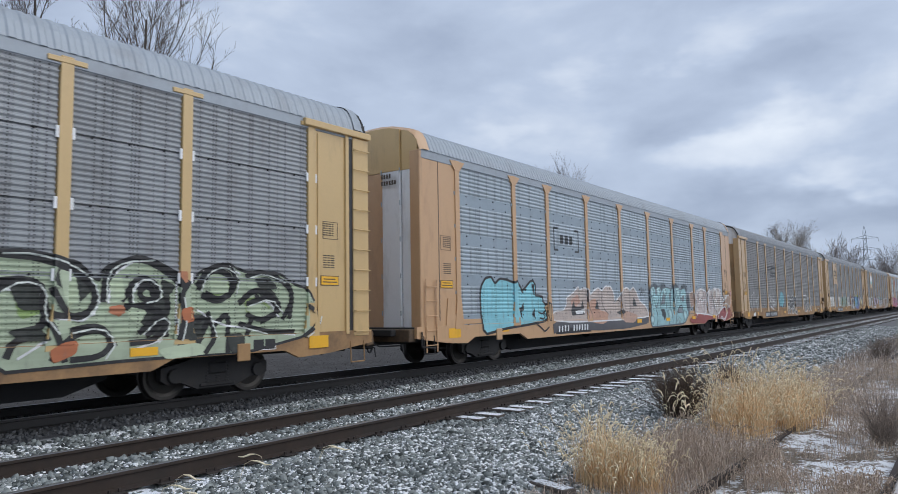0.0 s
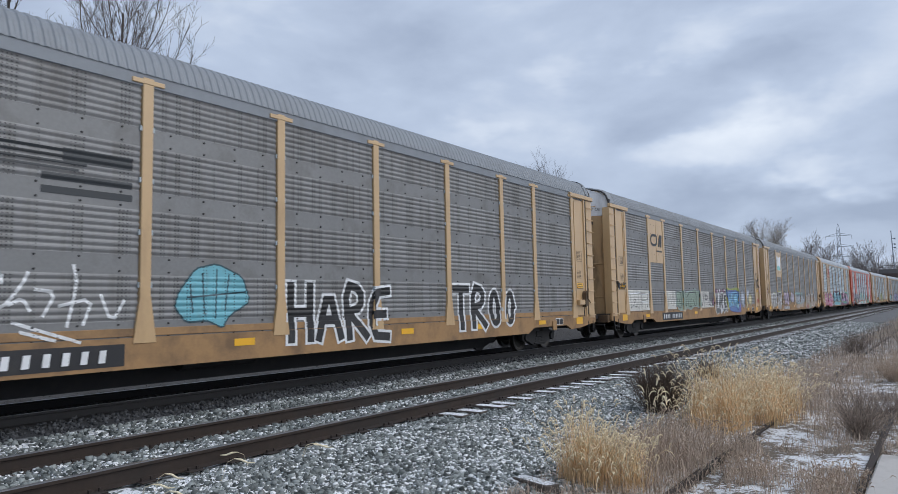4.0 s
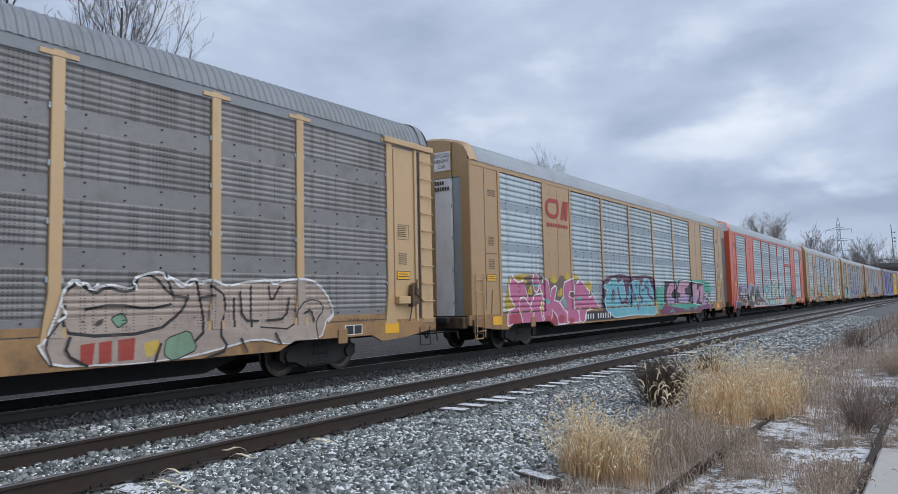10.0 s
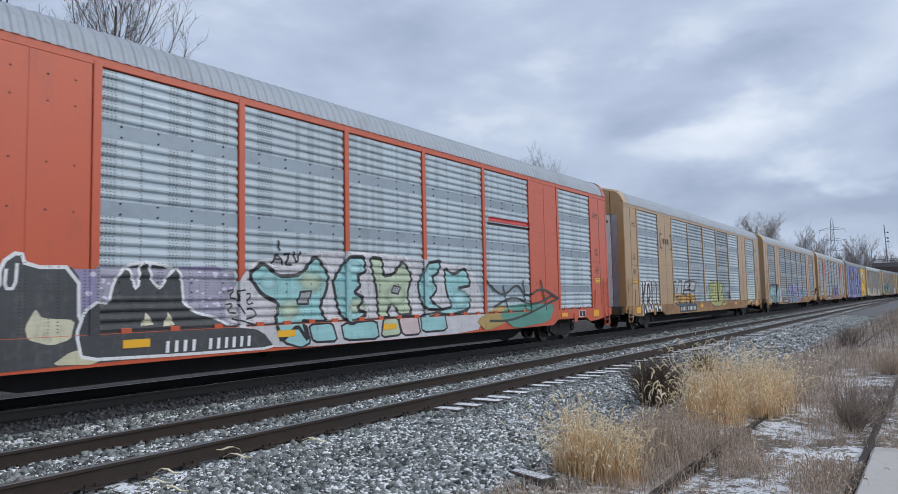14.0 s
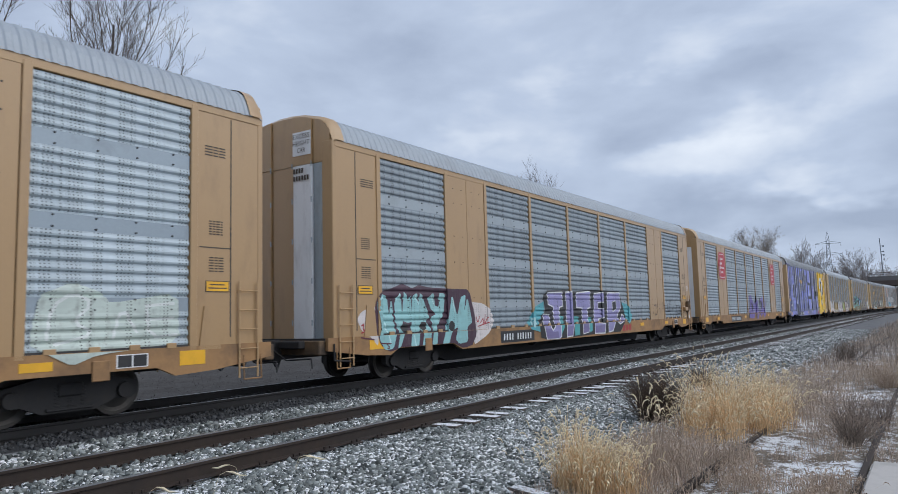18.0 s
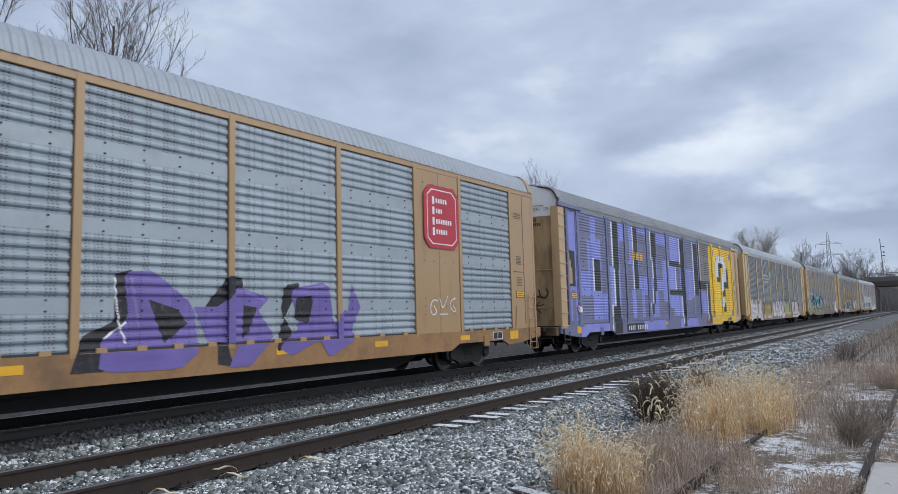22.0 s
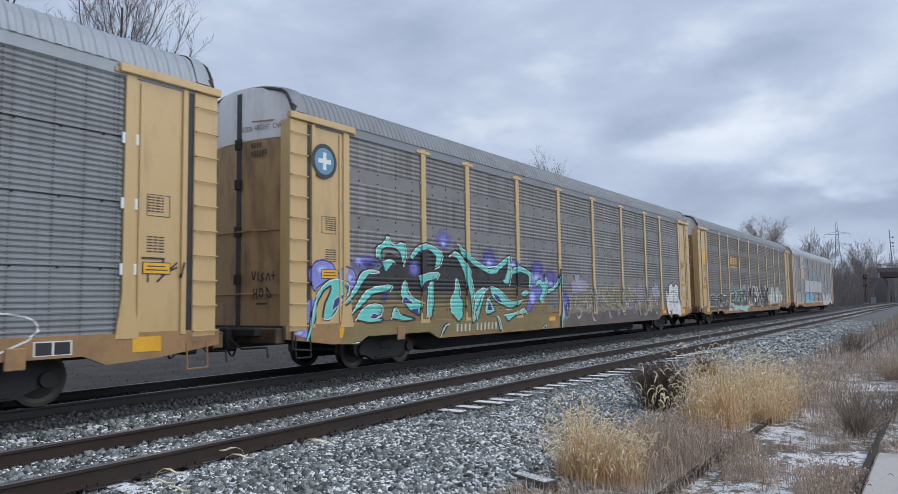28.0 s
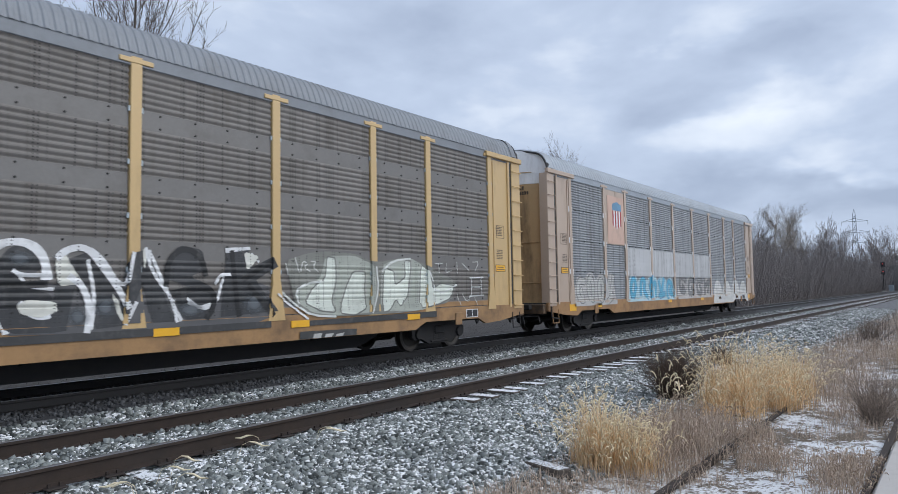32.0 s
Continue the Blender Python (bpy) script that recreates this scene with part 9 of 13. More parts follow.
lines(c, W_, 0.055, [[(-12.3, 1.02), (-12.02, 1.08), (-11.96, 1.44), (-11.82, 1.72), (-11.48, 1.76), (-11.46, 2.18), (-11.26, 2.22), (-11.16, 1.98), (-11.02, 1.98), (-10.92, 2.3), (-10.74, 2.32), (-10.68, 1.76), (-10.7, 1.52), (-10.32, 1.38), (-10.22, 1.16), (-9.98, 1.46), (-9.84, 1.76), (-9.78, 2.18), (-9.6, 2.22), (-9.56, 1.82), (-9.14, 1.82), (-9.1, 1.5), (-8.82, 1.28), (-8.7, 1.56), (-8.36, 1.72), (-8.36, 2.1), (-8.1, 2.3), (-8.02, 2.06), (-7.28, 2.08), (-7.26, 1.12), (-7.08, 1.5), (-6.78, 1.58), (-6.72, 1.98), (-6.4, 2.18), (-5.96, 2.18), (-5.62, 2.08), (-5.4, 1.44), (-4.72, 1.32), (-4.6, 0.94), (-3.5, 0.98)]], 4)
field(c, (0.17, 0.09, 0.08), [(-11.42, 1.8), (-11.16, 1.92), (-10.76, 1.86), (-10.76, 1.58), (-11, 1.2), (-11.36, 1.16)], 4, worn=0.5)
spots(c, (0.60, 0.58, 0.42), [(-10.92, 1.56, 0.15, 0.11), (-9.67, 1.22, 0.09, 0.13), (-9.44, 1.26, 0.09, 0.12), (-9.44, 1.57, 0.12, 0.07)], 5)
field(c, (0.60, 0.58, 0.42), [(-8.02, 1.22), (-7.88, 1.48), (-7.8, 1.34), (-7.32, 1.3), (-7.38, 1.02), (-7.66, 0.94), (-7.98, 1.04)], 6)
field(c, (0.55, 0.53, 0.36), [(-7.66, 0.66), (-7.38, 0.84), (-6.88, 0.9), (-6.68, 1.2), (-6.62, 0.96), (-6.98, 0.62)], 7)
field(c, (0.34, 0.33, 0.42), [(-7.02, 2.1), (-4.42, 2.08), (-4.4, 1.12), (-6.96, 1.1)], 8, rounds=0, worn=0.6)
field(c, (0.05, 0.055, 0.06), [(-7.22, 0.7), (-7.3, 1.08), (-7.18, 1.42), (-7, 1.56), (-6.8, 1.54), (-6.72, 1.86), (-6.54, 2.1), (-6.44, 2.06), (-6.36, 1.76), (-6.3, 1.82), (-6.28, 2.16), (-6.12, 2.2), (-6.06, 1.88), (-5.92, 1.76), (-5.76, 2), (-5.6, 2.12), (-5.52, 1.98), (-5.48, 1.52), (-5.2, 1.34), (-4.84, 1.26), (-4.54, 1.1), (-3.8, 1.02), (-3.54, 0.96), (-3.46, 0.64), (-5.62, 0.66)], 9, W_, 0.05)
field(c, (0.6, 0.58, 0.42), [(-6.26, 1.16), (-6.16, 1.38), (-6.02, 1.18)], 11, rounds=0)
field(c, (0.6, 0.58, 0.42), [(-5.86, 1.14), (-5.76, 1.38), (-5.64, 1.16)], 11, rounds=0)
spots(c, (0.64, 0.60, 0.74), [(-5.21, 1.72, 0.04, 0.02), (-5.09, 1.68, 0.04, 0.02), (-4.86, 2.03, 0.04, 0.03), (-5.41, 1.53, 0.03, 0.02), (-5.19, 1.92, 0.04, 0.02), (-4.50, 1.77, 0.04, 0.03), (-4.66, 1.76, 0.04, 0.03), (-4.84, 1.98, 0.04, 0.03), (-4.85, 1.50, 0.04, 0.02), (-4.95, 1.59, 0.04, 0.02), (-4.81, 2.03, 0.04, 0.03), (-4.73, 1.69, 0.04, 0.03), (-5.15, 2.05, 0.04, 0.02), (-4.63, 1.76, 0.04, 0.03), (-4.77, 1.50, 0.04, 0.03), (-4.77, 1.47, 0.04, 0.03), (-5.07, 1.55, 0.04, 0.02), (-5.02, 1.46, 0.04, 0.02), (-4.62, 2.01, 0.04, 0.03), (-5.30, 1.93, 0.04, 0.02), (-6.80, 1.84, 0.03, 0.02), (-6.87, 1.90, 0.03, 0.02), (-6.89, 1.86, 0.03, 0.02), (-6.92, 1.77, 0.03, 0.02), (-6.87, 1.63, 0.03, 0.02), (-6.85, 1.62, 0.03, 0.02), (-6.82, 1.59, 0.03, 0.02)], 10)
field(c, (0.55, 0.52, 0.36), [(-9.72, 0.62), (-9.58, 1.02), (-9.28, 1.02), (-9.44, 0.62)], 10)
lines(c, W_, 0.045, [[(-11.18, 0.88), (-11.14, 0.76), (-11, 0.8), (-10.86, 1.08)],
    [(-8.78, 1.1), (-8.54, 1.04), (-8.5, 0.84)],
    [(-12.16, 0.78), (-12.04, 1)],
    [(-11, 1.64), (-10.86, 1.48), (-10.7, 1.5)],
    [(-10.56, 0.92), (-10.38, 0.88), (-10.5, 0.72)],
    [(-10.24, 0.82), (-10.18, 0.64), (-10.04, 0.92)],
    [(-8.28, 2.02), (-8.3, 1.76), (-8.16, 1.76), (-8.14, 2.1)],
    [(-11.92, 1.44), (-11.86, 1.08), (-11.4, 0.98), (-11.06, 1.08)]], 11)
field(c, (0.58, 0.57, 0.60), [(-4.62, 1.5), (-4.22, 2.08), (-3.98, 2.3), (-2.3, 2.54), (-0.86, 2.6), (0.68, 2.54), (3.72, 2.36), (4.22, 1.08), (3.72, 0.58), (-3.46, 0.6), (-3.8, 0.96), (-4.62, 1.2)], 13, worn=0.5)
field(c, (0.30, 0.56, 0.57), [(-3.28, 0.72), (-3.46, 1.02), (-2.7, 1.06), (-2.56, 0.68), (-2.82, 0.58)], 15, K_, 0.05, worn=0.4)
field(c, (0.30, 0.56, 0.57), [(-2.5, 0.68), (-2.62, 1.04), (-1.94, 1.06), (-1.78, 0.66)], 15, K_, 0.05, worn=0.4)
field(c, (0.30, 0.56, 0.57), [(-1.58, 0.66), (-1.68, 1.02), (-0.52, 1.06), (-0.42, 0.64)], 15, K_, 0.05, worn=0.4)
field(c, (0.46, 0.55, 0.40), [(-0.36, 0.66), (-0.28, 1.08), (0.24, 1.1), (0.38, 0.68)], 15, K_, 0.05, worn=0.4)
field(c, (0.62, 0.50, 0.50), [(0.26, 1.1), (1.02, 1.12), (1.14, 0.66), (0.44, 0.66)], 15, K_, 0.05, worn=0.4)
field(c, (0.30, 0.56, 0.57), [(1.2, 0.7), (1.14, 1.12), (2.16, 1.18), (2.3, 0.7)], 15, K_, 0.05, worn=0.4)
field(c, (0.30, 0.56, 0.57), [(-4.1, 2.02), (-3.76, 2.26), (-3.36, 2), (-2.8, 2.04), (-2.36, 2.46), (-2, 2.06), (-2.06, 1.76), (-2.26, 1.4), (-2.08, 1.08), (-2.46, 1.1), (-2.78, 1.12), (-2.64, 0.72), (-2.92, 1.04), (-3.34, 0.74), (-3.46, 1.08), (-3.36, 1.48), (-3.8, 1.66)], 17, K_, 0.08, worn=0.3)
field(c, (0.30, 0.56, 0.57), [(-1.88, 1.92), (-1.56, 2.3), (-1.38, 2.46), (-0.86, 2.48), (-0.82, 2.16), (-1.1, 2.04), (-1, 1.84), (-1.22, 1.68), (-0.88, 1.56), (-1.12, 1.3), (-0.76, 1.22), (-1.36, 0.98), (-1.68, 1.24), (-1.78, 1.54)], 18, K_, 0.08, worn=0.3)
field(c, (0.46, 0.55, 0.40), [(-0.68, 2.48), (-0.24, 2.46), (-0.2, 2.06), (0.14, 2.1), (0.54, 2.44), (0.88, 2.06), (0.66, 1.64), (0.86, 1.16), (0.38, 1.14), (0.12, 1.44), (-0.08, 1.28), (-0.02, 1.1), (-0.4, 1.1), (-0.46, 1.76)], 17, K_, 0.08, worn=0.3)
field(c, (0.30, 0.56, 0.57), [(1.1, 1.86), (1.48, 2.4), (2.1, 2.5), (2.02, 2.22), (1.7, 2.04), (1.92, 1.76), (1.6, 1.5), (2.14, 1.22), (1.36, 1.26), (1.16, 1.6)], 18, K_, 0.08, worn=0.3)
field(c, (0.30, 0.56, 0.57), [(2.26, 2.32), (2.66, 2.14), (3.26, 2.34), (3.52, 1.86), (2.82, 1.78), (3.5, 1.52), (3.4, 1.2), (2.46, 1.08), (1.74, 1.18), (2.62, 1.3), (2.32, 1.68)], 17, K_, 0.08, worn=0.3)
mist(c, (0.50, 0.58, 0.44), -2.51, 1.91, 0.51, 0.29, 18)
mist(c, (0.50, 0.58, 0.44), 0.25, 1.60, 0.55, 0.33, 18)
mist(c, (0.50, 0.58, 0.44), -1.12, 1.38, 0.47, 0.23, 18)
mist(c, (0.50, 0.58, 0.44), -3.09, 1.35, 0.38, 0.28, 18)
mist(c, (0.42, 0.66, 0.68), -3.63, 1.90, 0.36, 0.23, 18)
mist(c, (0.42, 0.66, 0.68), -1.22, 2.23, 0.42, 0.23, 18)
mist(c, (0.42, 0.66, 0.68), 1.62, 2.04, 0.47, 0.36, 18)
mist(c, (0.42, 0.66, 0.68), 2.97, 1.49, 0.63, 0.34, 18)
field(c, (0.30, 0.31, 0.33), [(-2.9, 1.46), (-2.8, 1.7), (-2.5, 1.72), (-2.6, 1.46)], 20, K_, 0.05, rounds=0)
field(c, (0.30, 0.31, 0.33), [(0.06, 1.68), (0.16, 1.84), (0.42, 1.8), (0.32, 1.64)], 20, K_, 0.04, rounds=0)
lines(c, K_, 0.045, [[(-3.56, 2.22), (-3.4, 2.48), (-3.26, 2.24)],
    [(-3.5, 2.34), (-3.3, 2.34)],
    [(-3.22, 2.44), (-3.06, 2.46), (-3.22, 2.24), (-3.02, 2.24)],
    [(-2.98, 2.5), (-2.92, 2.24), (-2.8, 2.5)],
    [(-3.38, 2.7), (-3.34, 2.52)]], 21)
lines(c, K_, 0.03, [[(-4.58, 1.72), (-4.42, 1.76), (-4.56, 1.6), (-4.4, 1.58)],
    [(-4.36, 1.72), (-4.34, 1.54)],
    [(-4.36, 1.72), (-4.22, 1.74)],
    [(-4.18, 1.66), (-4.04, 1.68), (-4.16, 1.46), (-4, 1.5)],
    [(-4.62, 1.48), (-4.46, 1.5), (-4.58, 1.34), (-4.4, 1.32)],
    [(-4.36, 1.48), (-4.22, 1.3)],
    [(-4.18, 1.38), (-3.98, 1.4), (-3.92, 1.24), (-4.16, 1.2)],
    [(-4.46, 1.22), (-3.98, 1.1)]], 21)
lines(c, W_, 0.035, [[(-4.14, 2.1), (-3.76, 2.36), (-3.36, 2.1)],
    [(-2.3, 2.56), (-1.88, 2.14)],
    [(-1.38, 2.56), (-0.8, 2.56)],
    [(0.62, 2.56), (0.98, 2.12)],
    [(3.36, 2.46), (3.78, 1.86)]], 22)
field(c, (0.42, 0.30, 0.10), [(3.64, 0.9), (5.22, 1.34), (5.88, 0.9), (4.22, 0.58)], 26, worn=0.5)
field(c, (0.10, 0.30, 0.24), [(4.88, 1.02), (5.92, 1.32), (8.62, 1.28), (8.16, 0.72), (5.86, 0.58)], 27, worn=0.4)
lines(c, (0.04, 0.05, 0.05), 0.07, [[(4.3, 2), (5.24, 1.5), (6.12, 1.98), (6.64, 1.48), (7.64, 1.84), (8.86, 1.46)],
    [(4.74, 1.26), (5.92, 1.58), (7, 1.22), (8.44, 1.56)],
    [(5.26, 1.84), (5.56, 1.08)],
    [(6.5, 2.02), (6.62, 1.14)],
    [(7.64, 2.04), (7.98, 1.1)],
    [(4.4, 0.86), (5.88, 0.82), (8.86, 1.46)]], 28)
patch_of(c, "emblem_bar", 4.5, 6.95, 3.72, 3.86, paint((0.55, 0.05, 0.05)), 0, 0.12)
patch_of(c, "emblem_bar", 4.5, 6.95, 3.62, 3.69, BLACK, 0, 0.04)
number_plate(c, -5.99, -3.85, None)
CARS.append(c)

# tan car with scribbles
c = autorack(7, "B", TAN, GREY_B, ROOF_G, "tan autorack car with yellow scribbled graffiti", solid={1: Z0, 7: Z0}, ends=WHITE, swap={5: GREY_F, 3: GREY_D})
field(c, (0.52, 0.55, 0.56), [(-7.04, 2.1), (-6.54, 2.18), (-6.06, 2.22), (-5.78, 2.2), (-4.94, 2.2), (-4.12, 2.22), (-3.04, 2.2), (-3.44, 1.64), (-3.16, 1.12), (-5.04, 1.1), (-5.88, 1.12), (-6.74, 1.04), (-6.92, 1.22)], 1, rounds=0, worn=0.4)
field(c, (0.50, 0.27, 0.05), [(-6.9, 1.5), (-6.32, 1.52), (-5, 1.54), (-4.12, 1.54), (-3.4, 1.44), (-3.16, 1.12), (-5.04, 1.1), (-6.76, 1.1)], 2, rounds=0, worn=0.35)
field(c, (0.05, 0.085, 0.11), [(-6.8, 1.04), (-6.3, 1.2), (-6.08, 1.06), (-5.18, 1.12), (-3.2, 1.02), (-3.16, 0.92), (-6.74, 0.96)], 3, rounds=0)
lines(c, K_, 0.11, [[(-6.92, 1.22), (-7.04, 2.1), (-6.54, 2.16), (-6.52, 1.56), (-6.06, 2.2), (-5.56, 2.18), (-5.92, 1.12)],
    [(-6.56, 1.36), (-6.28, 1.42), (-6.12, 1.14)],
    [(-5.54, 1.46), (-4.96, 2.16), (-4.12, 2.2), (-4.54, 1.74), (-5.42, 1.7)],
    [(-5.42, 1.52), (-4.92, 1.48)],
    [(-4.98, 1.1), (-4.86, 1.54)],
    [(-3.98, 1.7), (-4.38, 1.04)],
    [(-4.08, 2.2), (-3, 2.18), (-3.52, 1.66), (-3.16, 1.14)],
    [(-3.82, 1.66), (-3.36, 1.74)],
    [(-4.54, 1.74), (-3.98, 1.7)]], 4, rounds=0)
lines(c, (0.50, 0.62, 0.60), 0.03, [[(-3.12, 1.24), (-3.04, 1.76), (-2.88, 1.86), (-2.78, 1.24)],
    [(-2.66, 1.22), (-2.62, 1.76), (-2.44, 1.8), (-2.44, 1.22)],
    [(-2.3, 1.36), (-2.16, 1.76), (-1.8, 1.76), (-1.7, 1.26), (-2.18, 1.14)],
    [(-3.12, 1.64), (-2.7, 1.7)],
    [(-3.2, 1.38), (-3.04, 1.44)]], 5)
lines(c, K_, 0.025, [[(-1.12, 1.68), (-1.04, 1.62)],
    [(-0.94, 1.68), (-0.88, 1.5)],
    [(3.64, 1.66), (3.96, 1.38), (4.14, 1.62)],
    [(3.7, 1.38), (4.3, 1.24)]], 6)
field(c, (0.42, 0.44, 0.17), [(-0.66, 1.98), (-0.44, 2.1), (-0.28, 1.76), (-0.22, 2.22), (0.14, 2.28), (0.38, 2.16), (0.62, 2.28), (0.88, 2.08), (1.28, 2.26), (1.6, 2.18), (1.8, 1.9), (2.04, 2.2), (2.4, 2.12), (2.44, 1.4), (2.7, 2.04), (3.08, 2.08), (2.84, 1.58), (2.52, 1.14), (1.78, 0.78), (0.34, 0.82), (-0.3, 1), (-0.22, 1.38), (-0.52, 1.24), (-0.66, 1.38), (-0.28, 1.64)], 7, K_, 0.05)
lines(c, K_, 0.045, [[(-0.1, 1.72), (0.36, 1.68)],
    [(-0.28, 1.3), (0.48, 1.44)],
    [(0.44, 2.16), (0.24, 1.6), (0.6, 0.92)],
    [(0.88, 2.08), (0.8, 1.52), (0.98, 0.86)],
    [(1.26, 2.18), (1.36, 0.88)],
    [(1.8, 1.84), (1.78, 0.84)],
    [(0.2, 2.16), (0.06, 1.76)]], 8)
spots(c, K_, [(2.21, 1.57, 0.08, 0.14), (2.86, 1.95, 0.05, 0.09)], 9)
field(c, (0.42, 0.44, 0.17), [(2.7, 0.94), (2.78, 1.3), (2.98, 1.4), (3.14, 1.2), (3.16, 0.9), (3.02, 0.78), (2.76, 0.8)], 10, K_, 0.05)
spots(c, K_, [(2.94, 1.05, 0.06, 0.10)], 11)
lines(c, K_, 0.025, [[(3.56, 1.46), (3.64, 1.62), (3.74, 1.48), (3.82, 1.66), (3.88, 1.52)],
    [(3.66, 1.26), (3.84, 1.4), (3.9, 1.2), (4.1, 1.36), (4.3, 1.24), (4.24, 1.6), (4.04, 1.36), (4.18, 1.16)],
    [(3.94, 1.7), (4.1, 1.76), (4.08, 1.54)]], 12)
lines(c, EMB_RED, 0.06, [[(4.5, 0.82), (4.5, 0.68)],
    [(4.66, 0.82), (4.66, 0.68)],
    [(4.88, 0.8), (4.94, 0.68)]], 13, rounds=0)
field(c, (0.54, 0.62, 0.57), [(9.16, 1.22), (9.28, 1.92), (9.78, 2.12), (10.22, 1.96), (10.34, 1.8), (11.54, 1.98), (11.58, 1.14), (10.14, 1.02), (9.76, 0.88), (9.38, 1.08)], 14, worn=0.55)
lines(c, (0.70, 0.74, 0.72), 0.05, [[(9.4, 1.28), (9.46, 1.76), (9.78, 1.96), (10.08, 1.8), (9.76, 1.52), (10.14, 1.34), (9.52, 1.2)],
    [(10.4, 1.26), (10.54, 1.76), (10.8, 1.34)],
    [(10.96, 1.76), (11.46, 1.8)],
    [(11.02, 1.54), (11.46, 1.56)],
    [(10.96, 1.76), (11.02, 1.24), (11.52, 1.28)]], 15)
bracket_emblem(c, -8.8, -7.15, 3.7, 4.35, EMBLEM_DARK)
graffiti(c, "K*LL", -11.5, -9.1, 0.65, 2.1, K_, W_, seed=23, rim=0.085, thick=0.3)
number_plate(c, -6.2, -3.2)
CARS.append(c)

# tan car with the purple block letters
c = autorack(8, "B", TAN, GREY_F, ROOF_G, "tan autorack car with purple block graffiti", solid={1: Z0, 7: Z0}, ends=WHITE)
field(c, (0.68, 0.63, 0.62), [(-12.62, 1.44), (-12.5, 1.6), (-12.02, 1.76), (-11.9, 1.36), (-11.94, 0.82), (-12.14, 1), (-12.48, 1.2)], 1)
field(c, (0.68, 0.63, 0.62), [(-8, 1.84), (-7.34, 1.8), (-6.84, 1.58), (-6.68, 1.24), (-7.16, 0.9), (-7.92, 0.64)], 2)
field(c, (0.06, 0.025, 0.045), [(-12, 1.78), (-11.84, 2.04), (-11.52, 2.12), (-10.92, 2.28), (-10.6, 2.16), (-10.28, 2.26), (-9.86, 2.2), (-8.86, 2.18), (-8.04, 2.18), (-7.78, 1.48), (-7.72, 0.94), (-8, 0.62), (-9.84, 0.6), (-11.48, 0.66), (-11.86, 0.84), (-12.02, 1.3)], 3)
field(c, (0.28, 0.53, 0.54), [(-11.94, 1.78), (-11.78, 2.02), (-11.56, 1.96), (-11.5, 1.5), (-11.4, 1.96), (-11.32, 1.34), (-11.24, 1.12), (-11.38, 0.74), (-11.7, 0.72), (-11.9, 1), (-11.8, 1.24)], 4)
field(c, (0.28, 0.53, 0.54), [(-11.3, 1.84), (-11.04, 2.08), (-11, 1.54), (-10.9, 2.12), (-10.74, 1.88), (-10.64, 2), (-10.6, 1.36), (-10.78, 1.32), (-10.94, 1.38), (-11.06, 1.22), (-10.94, 1.08), (-11.14, 0.72), (-11.22, 0.74), (-11.12, 1.1), (-11.26, 1.38)], 5)
field(c, (0.28, 0.53, 0.54), [(-10.58, 1.98), (-10.38, 2.06), (-10.38, 1.72), (-10.24, 2.1), (-9.88, 1.46), (-10.06, 1.32), (-9.84, 1.2), (-9.88, 0.86), (-9.94, 0.68), (-10.26, 0.72), (-10.16, 1.06), (-10.32, 1.18), (-10.4, 0.72), (-10.72, 0.72), (-10.66, 1.14)], 6)
field(c, (0.28, 0.53, 0.54), [(-9.96, 1.92), (-9.68, 2.08), (-9.64, 1.74), (-9.48, 1.7), (-9.44, 2.06), (-9.18, 2.06), (-9.26, 1.52), (-9.56, 1.22), (-9.62, 0.72), (-9.84, 0.72), (-9.74, 1.16), (-9.84, 1.46), (-9.56, 1.52), (-9.82, 1.64)], 7)
field(c, (0.28, 0.53, 0.54), [(-9.14, 1.26), (-8.9, 2.06), (-8.66, 1.44), (-8.48, 1.96), (-8.22, 2.04), (-8.32, 1.56), (-8.14, 1.98), (-7.92, 1.28), (-8.18, 1.16), (-8.18, 0.76), (-8.62, 0.72), (-8.78, 0.86), (-8.62, 1.18), (-8.94, 1.06), (-9.1, 0.68), (-9.4, 0.7)], 8)
spots(c, K_, [(-10.91, 1.21, 0.15, 0.11), (-10.16, 1.24, 0.15, 0.11), (-8.94, 1.20, 0.16, 0.14)], 9)
lines(c, (0.50, 0.72, 0.72), 0.04, [[(-11.84, 1.88), (-11.74, 1.96)],
    [(-11.22, 1.88), (-11.08, 2.02)],
    [(-10.48, 1.98), (-10.34, 1.78)],
    [(-9.78, 1.98), (-9.7, 1.78)],
    [(-8.86, 1.94), (-8.78, 1.58)],
    [(-11.66, 1.34), (-11.48, 0.86)],
    [(-10.58, 1.02), (-10.52, 0.76)]], 10)
lines(c, (0.40, 0.03, 0.04), 0.03, [[(-12.48, 1.3), (-12.4, 1.34), (-12.44, 1.22), (-12.34, 1.18), (-12.48, 1.14)],
    [(-12.3, 1.28), (-12.28, 1.14), (-12.18, 1.16), (-12.22, 1.26)],
    [(-12.14, 1.34), (-12.12, 1.14), (-12.04, 1.36)],
    [(-7.72, 1.42), (-7.64, 1.24), (-7.54, 1.44)],
    [(-7.5, 1.26), (-7.34, 1.4), (-7.34, 1.2)],
    [(-7.24, 1.48), (-7.3, 1.2), (-7.1, 1.4)],
    [(-7.64, 1.16), (-7.04, 1.26)]], 11)
